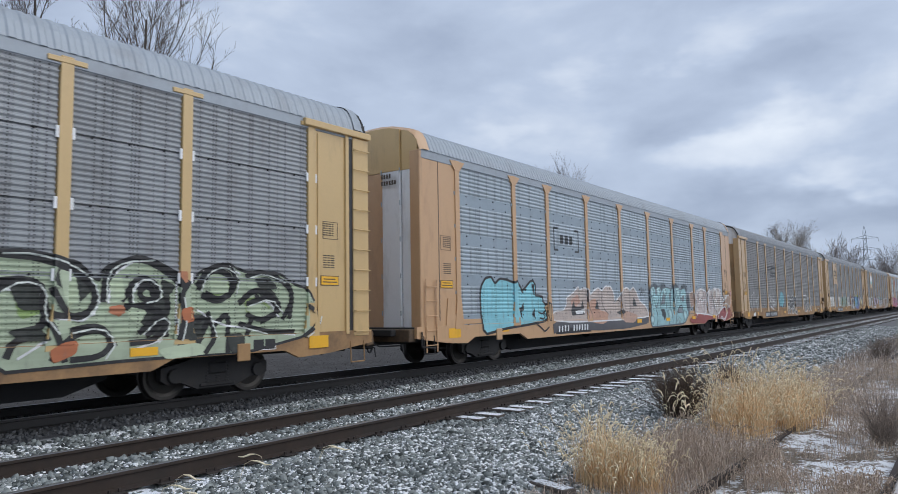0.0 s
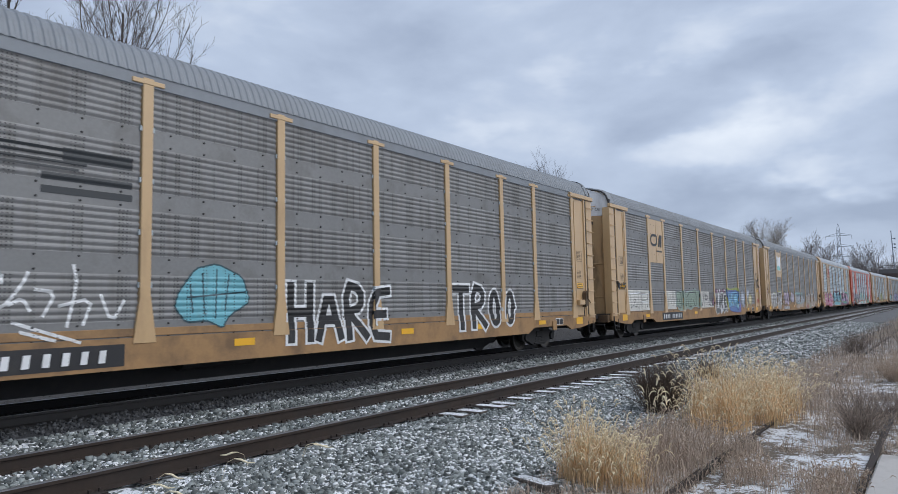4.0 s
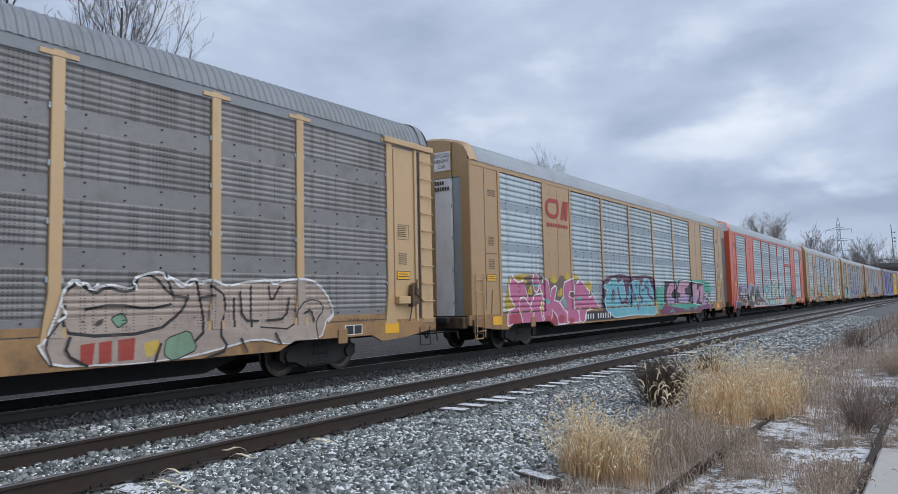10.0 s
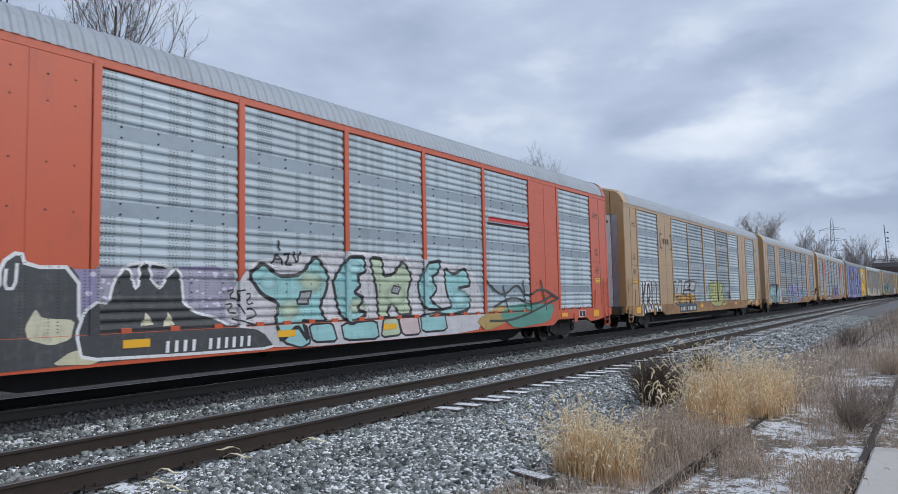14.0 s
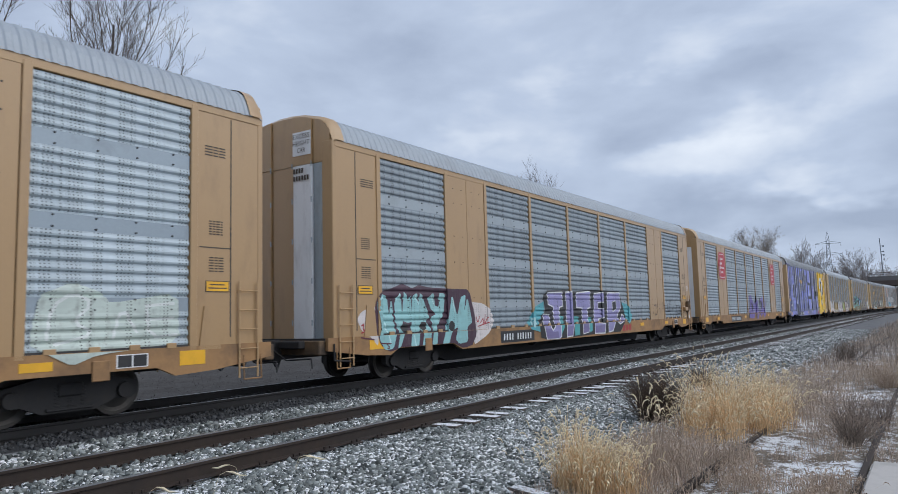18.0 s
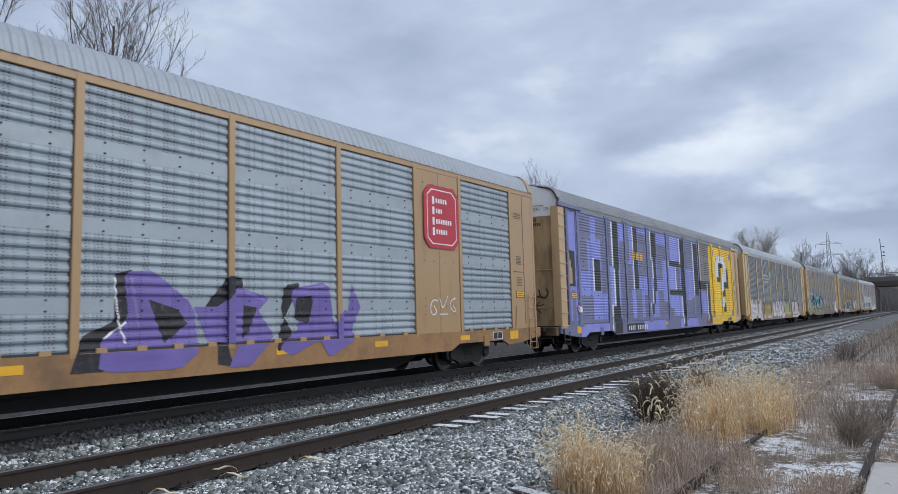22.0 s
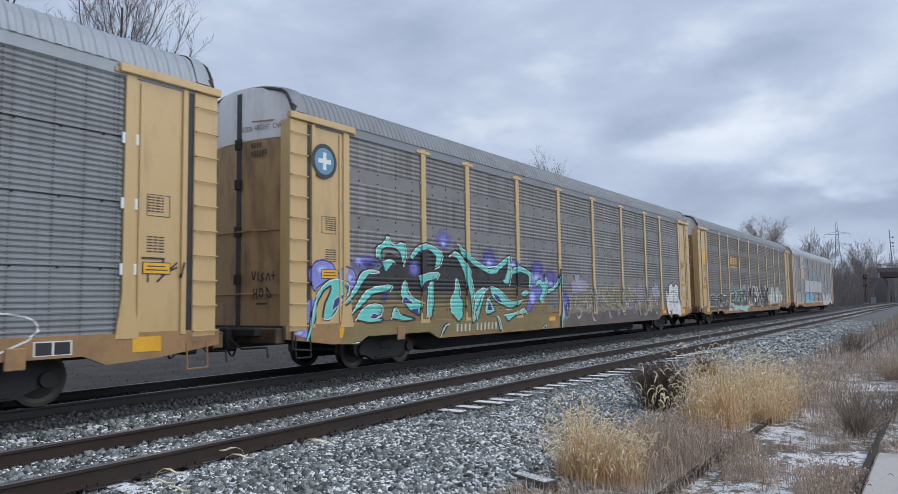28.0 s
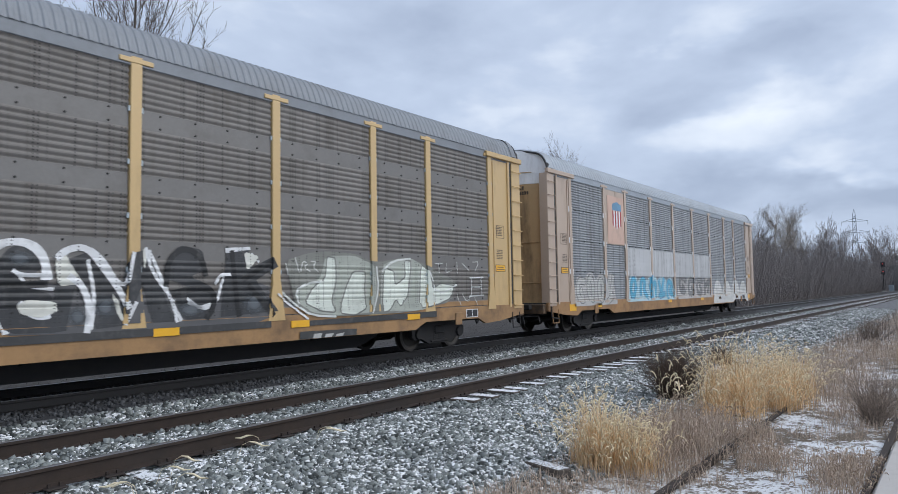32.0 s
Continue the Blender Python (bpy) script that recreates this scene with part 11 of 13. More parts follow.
# car with the aqua piece
c = autorack(12, "A", YOLK, GREY_A, ROOF_D, "yellow autorack car with large black and aqua graffiti", tops=WHITE)
field(c, (0.24, 0.18, 0.075), [(-12, 0.66), (-11.9, 1), (-9.14, 1.02), (-2.32, 1.06), (-2.34, 0.64), (-8.08, 0.64)], 1, rounds=0, worn=0.3)
field(c, (0.22, 0.165, 0.07), [(-11.72, 1.1), (-11.5, 1.98), (-10.62, 2.2), (-9.62, 2.44), (-8.06, 2.64), (-6.04, 2.3), (-4.7, 2.58), (-2.28, 2.28), (-2.32, 1.06), (-8.06, 1.06)], 2, rounds=0, worn=0.3)
field(c, (0.12, 0.098, 0.052), [(-11.6, 1.54), (-11.42, 2.04), (-10.62, 2.2), (-9.62, 2.44), (-8.06, 2.64), (-6.04, 2.3), (-4.7, 2.58), (-2.28, 2.28), (-2.32, 1.48), (-5.48, 1.6), (-8.06, 1.46), (-10.1, 1.56)], 3, worn=0.3)
field(c, (0.02, 0.021, 0.022), [(-11.48, 1.74), (-11.38, 2.08), (-10.7, 2.22), (-10.46, 2.68), (-9.62, 2.48), (-8.92, 2.86), (-8.06, 2.74), (-7.46, 2.9), (-6.04, 2.3), (-4.7, 2.68), (-2.28, 2.28), (-2.3, 1.88), (-5.48, 1.92), (-8.06, 1.72), (-10.1, 1.76)], 4, worn=0.2)
field(c, (0.25, 0.27, 0.66), [(-12.82, 1.72), (-12.96, 2.12), (-12.8, 2.34), (-12.5, 2.4), (-12.24, 2.32), (-12.1, 2.1), (-11.88, 2.28), (-11.56, 2.22), (-11.48, 1.94), (-11.72, 1.7), (-12.02, 1.98), (-12.3, 2.02), (-12.62, 1.86)], 5, NAVY, 0.03, worn=0.3)
field(c, (0.25, 0.27, 0.66), [(-13.14, 1.1), (-13.06, 1.38), (-12.94, 1.56), (-12.78, 1.58), (-12.86, 1.1)], 5, worn=0.3)
field(c, (0.25, 0.27, 0.66), [(-13.38, 0.9), (-12.98, 0.98), (-13.02, 0.8)], 5, rounds=0, worn=0.3)
mist(c, (0.48, 0.56, 0.95), -12.57, 2.19, 0.28, 0.15, 6)
mist(c, (0.48, 0.56, 0.95), -11.73, 2.04, 0.16, 0.16, 6)
mist(c, (0.48, 0.56, 0.95), -13.20, 0.91, 0.18, 0.08, 6)
mist(c, (0.20, 0.20, 0.56), -11.23, 2.37, 0.50, 0.26, 6)
mist(c, (0.20, 0.20, 0.56), -10.95, 2.39, 0.42, 0.20, 6)
mist(c, (0.20, 0.20, 0.56), -8.17, 3.09, 0.44, 0.33, 6)
mist(c, (0.20, 0.20, 0.56), -5.92, 2.57, 0.67, 0.38, 6)
mist(c, (0.20, 0.20, 0.56), -4.51, 2.50, 0.49, 0.28, 6)
mist(c, (0.20, 0.20, 0.56), -9.43, 2.31, 0.30, 0.29, 6)
mist(c, (0.46, 0.52, 0.95), -5.93, 2.51, 0.29, 0.16, 7)
mist(c, (0.46, 0.52, 0.95), -11.43, 2.42, 0.19, 0.09, 7)
mist(c, (0.46, 0.52, 0.95), -8.17, 2.98, 0.16, 0.12, 7)
field(c, AQUA, [(-12.9, 1.1), (-12.84, 1.44), (-12.68, 1.72), (-12.42, 1.96), (-12.08, 2.02), (-11.78, 1.92), (-11.82, 1.7), (-12.04, 1.54), (-12.12, 1.36), (-12.34, 1.14), (-12.54, 1.18), (-12.48, 1.48), (-12.3, 1.76), (-12.3, 1.86), (-12.5, 1.76), (-12.7, 1.5), (-12.8, 1.1)], 10, K_, 0.045, worn=0.25)
lines(c, ICE, 0.028, [[(-12.88, 1.08), (-12.84, 1.42), (-12.68, 1.72), (-12.42, 1.94), (-12.08, 2.02), (-11.76, 1.9), (-11.8, 1.68), (-12.04, 1.52), (-12.1, 1.34), (-12.34, 1.14), (-12.54, 1.18)]], 18)
field(c, AQUA, [(-12, 1.46), (-11.58, 1.8), (-11.36, 2.18), (-11.04, 2.26), (-10.66, 2.18), (-11.04, 2.14), (-11.26, 1.96), (-11.5, 1.68), (-11.86, 1.44)], 12, K_, 0.045, worn=0.25)
lines(c, ICE, 0.028, [[(-12, 1.44), (-11.56, 1.78), (-11.34, 2.16), (-11.02, 2.24), (-10.64, 2.18), (-11.02, 2.14)]], 18)
field(c, AQUA, [(-10.84, 2.52), (-10.86, 2.76), (-10.58, 2.88), (-10.4, 3.1), (-10.28, 2.82), (-9.82, 2.96), (-9.72, 2.66), (-9.86, 2.36), (-9.98, 2.68), (-10.18, 2.76), (-10.5, 2.76), (-10.66, 2.66), (-10.62, 2.44)], 14, K_, 0.045, worn=0.25)
lines(c, ICE, 0.028, [[(-10.82, 2.52), (-10.84, 2.74), (-10.56, 2.86), (-10.4, 3.08), (-10.26, 2.8), (-9.8, 2.94), (-9.7, 2.64), (-9.84, 2.34)]], 18)
field(c, AQUA, [(-10.64, 2.44), (-10.32, 2.52), (-10.16, 2.42), (-10.32, 2.32), (-10.5, 2.16)], 10, K_, 0.045, worn=0.25)
lines(c, ICE, 0.028, [[(-10.62, 2.42), (-10.3, 2.5), (-10.14, 2.4)]], 18)
field(c, AQUA, [(-11.72, 1.18), (-11.42, 1.58), (-11.12, 1.82), (-10.2, 1.94), (-10.36, 1.76), (-10.62, 1.72), (-10.94, 1.68), (-11.32, 1.42)], 12, K_, 0.045, worn=0.25)
lines(c, ICE, 0.028, [[(-11.7, 1.18), (-11.4, 1.56), (-11.1, 1.82), (-10.2, 1.92), (-10.34, 1.74)]], 18)
field(c, AQUA, [(-11.56, 1.12), (-11.34, 1.36), (-10.94, 1.48), (-10.6, 1.44), (-10.66, 1.24), (-10.84, 1.16), (-10.6, 1.12), (-10.7, 1.06), (-11.1, 1.04)], 14, K_, 0.045, worn=0.25)
lines(c, ICE, 0.028, [[(-11.56, 1.1), (-11.32, 1.36), (-10.94, 1.48), (-10.58, 1.42), (-10.64, 1.22), (-10.82, 1.14)]], 18)
field(c, AQUA, [(-9.96, 1.66), (-9.9, 1.94), (-9.76, 2.04), (-9.66, 1.68), (-9.12, 1.48), (-9.24, 1.14), (-9.62, 1.3), (-9.9, 1.54)], 10, K_, 0.045, worn=0.25)
lines(c, ICE, 0.028, [[(-9.94, 1.66), (-9.88, 1.94), (-9.74, 2.02), (-9.64, 1.66), (-9.1, 1.46)]], 18)
field(c, AQUA, [(-10.36, 1.12), (-10.18, 1.42), (-10, 1.22), (-9.36, 1.08), (-9.82, 1.04)], 12, K_, 0.045, worn=0.25)
lines(c, ICE, 0.028, [[(-10.34, 1.1), (-10.16, 1.42), (-9.98, 1.2)]], 18)
field(c, AQUA, [(-9.58, 2.6), (-9.34, 2.86), (-8.92, 2.98), (-8.4, 2.82), (-8.2, 2.7), (-8.32, 2.42), (-8.58, 2.32), (-8.5, 2.64), (-8.82, 2.8), (-9.18, 2.74), (-9.52, 2.48)], 14, K_, 0.045, worn=0.25)
lines(c, ICE, 0.028, [[(-9.56, 2.6), (-9.32, 2.84), (-8.9, 2.96), (-8.38, 2.82), (-8.18, 2.7), (-8.3, 2.4), (-8.56, 2.32)]], 18)
field(c, AQUA, [(-9.26, 2.14), (-8.88, 2.24), (-8.32, 2.24), (-8.5, 2.06), (-9.02, 1.98), (-9.16, 1.84)], 10, K_, 0.045, worn=0.25)
lines(c, ICE, 0.028, [[(-9.24, 2.12), (-8.86, 2.22), (-8.3, 2.24), (-8.48, 2.06)]], 18)
field(c, AQUA, [(-9.02, 1.12), (-8.96, 1.74), (-8.78, 2.02), (-8.62, 2), (-8.6, 1.44), (-8.78, 1.06)], 12, K_, 0.045, worn=0.25)
lines(c, ICE, 0.028, [[(-9, 1.1), (-8.94, 1.72), (-8.76, 2), (-8.6, 1.98)]], 18)
field(c, AQUA, [(-7.96, 2.68), (-7.58, 2.88), (-7.02, 2.4), (-6.82, 2), (-6.76, 1.58), (-6.68, 1), (-6.92, 0.88), (-7, 1.58), (-7.26, 2.3), (-7.56, 2.64)], 14, K_, 0.045, worn=0.25)
lines(c, ICE, 0.028, [[(-7.94, 2.66), (-7.56, 2.86), (-6.98, 2.38), (-6.8, 1.98), (-6.72, 1.56), (-6.66, 1)]], 18)
field(c, AQUA, [(-7.88, 1.2), (-7.92, 1.58), (-7.72, 1.7), (-7.66, 2.16), (-7.5, 1.98), (-7.46, 1.66), (-7.28, 1.5), (-7.34, 1.1), (-7.58, 0.94)], 10, K_, 0.045, worn=0.25)
lines(c, ICE, 0.028, [[(-7.86, 1.18), (-7.9, 1.58), (-7.7, 1.7), (-7.62, 2.14), (-7.48, 1.96), (-7.42, 1.66)]], 18)
field(c, AQUA, [(-7.54, 3.06), (-6.84, 2.68), (-5.82, 2.38), (-4.76, 2.88), (-4.66, 2.7), (-5.76, 2.2), (-6.84, 2.5), (-7.34, 2.72)], 12, K_, 0.045, worn=0.25)
lines(c, ICE, 0.028, [[(-7.52, 3.04), (-6.82, 2.66), (-5.8, 2.36), (-4.72, 2.88), (-4.64, 2.68)]], 18)
field(c, AQUA, [(-4.88, 2.78), (-4.66, 2.4), (-4.84, 1.96), (-5.2, 2), (-4.92, 2.4)], 14, K_, 0.045, worn=0.25)
lines(c, ICE, 0.028, [[(-4.86, 2.76), (-4.62, 2.38), (-4.8, 1.94)]], 18)
field(c, AQUA, [(-6.84, 1.08), (-6.68, 1.54), (-6.08, 1.86), (-6.3, 1.44), (-6.64, 0.98)], 10, K_, 0.045, worn=0.25)
lines(c, ICE, 0.028, [[(-6.82, 1.06), (-6.66, 1.52), (-6.04, 1.84)]], 18)
field(c, AQUA, [(-8.44, 0.6), (-8.24, 0.9), (-8.04, 0.94), (-8.24, 0.72)], 12, K_, 0.045, worn=0.25)
lines(c, ICE, 0.028, [[(-8.42, 0.58), (-8.22, 0.88), (-8.02, 0.92)]], 18)
field(c, AQUA, [(-11.7, 0.6), (-11.48, 0.64), (-11.44, 0.62)], 14, K_, 0.045, worn=0.25)
lines(c, ICE, 0.028, [[(-11.7, 0.6), (-11.46, 0.64), (-11.44, 0.6)]], 18)
field(c, NAVY, [(-12.28, 1.32), (-12.2, 1.58), (-11.88, 1.7), (-12, 1.48)], 16, ICE, 0.02)
field(c, NAVY, [(-11.1, 1.16), (-10.94, 1.26), (-10.72, 1.2), (-10.94, 1.12)], 16, ICE, 0.015)
field(c, NAVY, [(-9.94, 1.48), (-9.78, 1.64), (-9.42, 1.44)], 16, ICE, 0.015)
field(c, NAVY, [(-10.7, 1.56), (-10.58, 1.7), (-10.38, 1.7), (-10.52, 1.5)], 16, rounds=0)
field(c, NAVY, [(-9.62, 1.3), (-9.28, 1.34), (-9.26, 1.16)], 16, rounds=0)
lines(c, K_, 0.09, [[(-13.06, 0.6), (-12.92, 0.92), (-12.86, 1.2)]], 9)
lines(c, AQUA, 0.05, [[(-13.04, 0.64), (-12.9, 0.96), (-12.84, 1.2)]], 12)
field(c, (0.16, 0.15, 0.50), [(-3.84, 1.12), (-3.64, 1.56), (-3.5, 2), (-3.36, 2.46), (-2.78, 2.5), (-2.54, 2.12), (-2.86, 1.58), (-3.18, 1.46), (-3.56, 1.18)], 6, NAVY, 0.03, rounds=2)
field(c, (0.16, 0.15, 0.50), [(-2.46, 2.28), (-2.12, 2.02), (-1.64, 2.2), (-1.42, 2.5), (-1.66, 1.96), (-2.12, 1.84)], 6, rounds=2)
mist(c, (0.46, 0.52, 0.95), -3.38, 1.60, 0.34, 0.32, 7)
mist(c, (0.46, 0.52, 0.95), -3.07, 2.18, 0.41, 0.28, 7)
mist(c, (0.46, 0.52, 0.95), -2.13, 2.03, 0.28, 0.12, 7)
mist(c, (0.46, 0.52, 0.95), -5.94, 2.56, 0.23, 0.19, 7)
mist(c, (0.46, 0.52, 0.95), -4.56, 2.57, 0.29, 0.14, 7)
mist(c, (0.46, 0.52, 0.95), -1.27, 1.13, 0.18, 0.46, 7)
mist(c, (0.13, 0.12, 0.44), -5.94, 2.70, 0.42, 0.41, 6)
mist(c, (0.13, 0.12, 0.44), -3.04, 2.51, 0.58, 0.33, 6)
mist(c, (0.13, 0.12, 0.44), -1.04, 1.45, 0.45, 0.56, 6)
mist(c, (0.13, 0.12, 0.44), -2.13, 2.25, 0.59, 0.32, 6)
field(c, AQUA, [(-5.92, 1.86), (-5.82, 1.94), (-5.4, 1.84), (-5.02, 1.6), (-4.78, 1.46), (-4.04, 1.54), (-4.28, 1.36), (-4.78, 1.26), (-5.46, 1.42), (-5.82, 1.6)], 10, K_, 0.045, worn=0.25)
lines(c, ICE, 0.028, [[(-5.92, 1.86), (-5.82, 1.92), (-5.38, 1.82), (-5, 1.6), (-4.76, 1.44), (-4.02, 1.52)]], 18)
field(c, AQUA, [(-6.22, 1.14), (-6.08, 1.54), (-5.96, 1.62), (-5.62, 1.22), (-6, 1.12)], 12, K_, 0.045, worn=0.25)
lines(c, ICE, 0.028, [[(-6.2, 1.12), (-6.08, 1.54), (-5.94, 1.62)]], 18)
field(c, AQUA, [(-6.84, 1.48), (-6.72, 1.74), (-6.08, 1.92), (-6.4, 1.54), (-6.76, 1.1), (-6.88, 1.24)], 14, K_, 0.045, worn=0.25)
lines(c, ICE, 0.028, [[(-6.82, 1.46), (-6.7, 1.74), (-6.06, 1.92), (-6.4, 1.52)]], 18)
field(c, AQUA, [(-4.82, 2.3), (-4.6, 2.48), (-4.12, 2.54), (-3.48, 2.38), (-3.36, 2.24), (-3.52, 1.82), (-3.64, 1.86), (-3.58, 2.26), (-4.12, 2.36), (-4.64, 2.26)], 10, K_, 0.045, worn=0.25)
lines(c, ICE, 0.028, [[(-4.8, 2.28), (-4.58, 2.46), (-4.12, 2.54), (-3.46, 2.36), (-3.34, 2.24), (-3.5, 1.8)]], 18)
field(c, AQUA, [(-4.14, 1.7), (-3.86, 1.84), (-3.6, 1.76), (-3.76, 1.62), (-4.02, 1.62)], 12, K_, 0.045, worn=0.25)
lines(c, ICE, 0.028, [[(-4.12, 1.68), (-3.84, 1.82), (-3.58, 1.74)]], 18)
field(c, AQUA, [(-5.22, 1.1), (-4.46, 1.16), (-4, 1.3), (-3.82, 1.1), (-4.54, 1.06), (-4.98, 0.88)], 14, K_, 0.045, worn=0.25)
lines(c, ICE, 0.028, [[(-5.2, 1.08), (-4.44, 1.14), (-3.98, 1.3), (-3.8, 1.08)]], 18)
field(c, AQUA, [(-3.2, 2), (-2.94, 2.2), (-2.56, 2.02), (-2.52, 2.3), (-2.32, 2.12), (-2.4, 1.84), (-2.62, 1.58), (-2.82, 1.38), (-2.96, 1.58), (-2.72, 1.8), (-2.88, 2), (-3.08, 1.92)], 10, K_, 0.045, worn=0.25)
lines(c, ICE, 0.028, [[(-3.18, 1.98), (-2.92, 2.18), (-2.54, 2), (-2.5, 2.28), (-2.3, 2.1), (-2.38, 1.82), (-2.6, 1.56), (-2.8, 1.36)]], 18)
field(c, AQUA, [(-2.38, 1.84), (-1.78, 1.98), (-1.4, 2.38), (-1.52, 1.98), (-1.9, 1.8), (-2.32, 1.68)], 12, K_, 0.045, worn=0.25)
lines(c, ICE, 0.028, [[(-2.34, 1.82), (-1.76, 1.96), (-1.36, 2.36), (-1.48, 1.96)]], 18)
field(c, AQUA, [(-5.64, 1.08), (-5.5, 1.04), (-5.36, 0.66), (-5.46, 0.62)], 14, K_, 0.045, worn=0.25)
lines(c, ICE, 0.028, [[(-5.62, 1.06), (-5.48, 1.02), (-5.34, 0.64)]], 18)
field(c, AQUA, [(-2.82, 0.64), (-2.6, 0.76), (-2.6, 0.66)], 10, K_, 0.045, worn=0.25)
lines(c, ICE, 0.028, [[(-2.8, 0.62), (-2.58, 0.74), (-2.58, 0.64)]], 18)
field(c, NAVY, [(-5.76, 1.72), (-5.46, 1.66), (-5.2, 1.42), (-5.6, 1.5)], 16, ICE, 0.02)
field(c, NAVY, [(-6.1, 1.24), (-5.98, 1.52), (-5.76, 1.22)], 16, ICE, 0.02, rounds=0)
lines(c, ICE, 0.022, [[(-5.58, 2.28), (-5.4, 2.42), (-5.18, 2.52)],
    [(-5.18, 2.08), (-4.92, 2.1), (-4.9, 2.34)],
    [(-5.02, 1.24), (-4.7, 1.24)],
    [(-2.82, 1.44), (-2.56, 1.46)]], 19)
lines(c, K_, 0.13, [[(-1.52, 0.58), (-1.32, 1.5), (-1.4, 2.5)]], 20)
lines(c, AQUA, 0.05, [[(-1.42, 0.58), (-1.28, 1.5), (-1.36, 2.46)]], 21)
lines(c, ICE, 0.015, [[(-1.46, 1.04), (-1.36, 1.78)]], 22)
field(c, (0.34, 0.32, 0.42), [(-0.58, 2.12), (-0.26, 2.18), (-0.26, 2.36), (0.08, 2.36), (0.12, 2.2), (0.72, 2.18), (0.72, 1.8), (-0.5, 1.72)], 27, rounds=0, worn=0.6)
field(c, (0.34, 0.35, 0.46), [(7.76, 1.84), (7.76, 2), (8.08, 2.04), (8.08, 2.22), (8.3, 2.22), (8.34, 2.1), (8.52, 2.1), (8.52, 1.86), (8.76, 1.86), (8.84, 1.6), (7.86, 1.6)], 28, rounds=0, worn=0.5)
field(c, (0.74, 0.75, 0.76), [(9.66, 0.88), (9.68, 1.98), (10.04, 1.7), (10.12, 2.12), (10.5, 2.24), (10.82, 2.02), (11.12, 2.22), (11.5, 2.12), (11.5, 1.58), (11.78, 1.28), (11.82, 0.66), (10.72, 0.62), (9.94, 0.68)], 29, K_, 0.05)
lines(c, K_, 0.035, [[(10.04, 1.66), (10.42, 1.84), (11.12, 1.8), (11.44, 1.5)],
    [(10.04, 1.34), (11.44, 1.32)],
    [(10.72, 1.8), (10.76, 1.08)],
    [(9.94, 0.9), (10.42, 0.96)],
    [(10.08, 1.52), (10.32, 1.02)],
    [(11.34, 1.44), (11.02, 0.86)],
    [(9.76, 1.72), (9.86, 1.52), (9.96, 1.74), (9.82, 1.76)]], 30)
lines(c, W_, 0.035, [[(12, 2.12), (12.12, 1.9), (12.24, 2.18)],
    [(12.3, 1.86), (12.36, 2.14), (12.54, 1.86)],
    [(12.66, 2.14), (12.78, 1.86), (12.48, 1.98)],
    [(12.6, 1.66), (12.84, 1.26)]], 31)
lines(c, K_, 0.025, [[(12.18, 1.66), (12.24, 1.46)],
    [(12.36, 1.66), (12.42, 1.46), (12.6, 1.62)]], 32)
round_emblem(c, -12.52, 4.46, 0.37, EMBLEM_DARK, EMBLEM_BLUE)
patch_of(c, "painted_band", -1.2, 8.7, 0.6, 1.06, paint((0.13, 0.105, 0.10), 0.4))
blob(c, -1.2, 8.6, 1.09, 2.15, (0.27, 0.23, 0.165), None, 7, 360, dip=0.4, y=0.005, worn=0.6)
blob(c, 5.2, 7.2, 1.2, 2.2, (0.27, 0.24, 0.29), None, 3, 361, dip=0.4, y=0.009, worn=0.6)
tangle(c, -1.2, 8.5, 0.62, 2.1, ((0.44, 0.42, 0.38), (0.36, 0.33, 0.20), (0.12, 0.11, 0.12), (0.50, 0.48, 0.45), (0.30, 0.27, 0.40), (0.42, 0.36, 0.2)), 36, 80, 0.075, (0.19, 0.175, 0.17), 9, 0.035, (0.08, 0.24))
swirls(c, -1.2, 8.6, 0.62, 2.35, (0.66, 0.65, 0.62), 0.03, 60, 356, 0.16, (0.08, 0.2))
number_plate(c, -7.85, -5.4, None, DUSTY)
end_tag(c, [[(0.45, 2.15), (0.5, 1.95), (0.56, 2.15)], [(0.64, 2.14), (0.64, 1.97)], [(0.8, 2.12), (0.72, 2.06), (0.82, 2.0), (0.72, 1.96)], [(0.88, 1.98), (0.94, 2.14), (1.0, 1.98)], [(1.04, 2.06), (1.14, 2.06)], [(1.09, 2.13), (1.09, 1.99)],
            [(0.5, 1.8), (0.5, 1.6)], [(0.6, 1.8), (0.6, 1.6)], [(0.5, 1.7), (0.6, 1.7)], [(0.7, 1.8), (0.68, 1.64), (0.8, 1.66), (0.78, 1.8), (0.7, 1.8)], [(0.9, 1.82), (0.92, 1.62), (1.06, 1.64), (0.9, 1.82)], [(0.6, 1.5), (0.9, 1.5)]])
CARS.append(c)

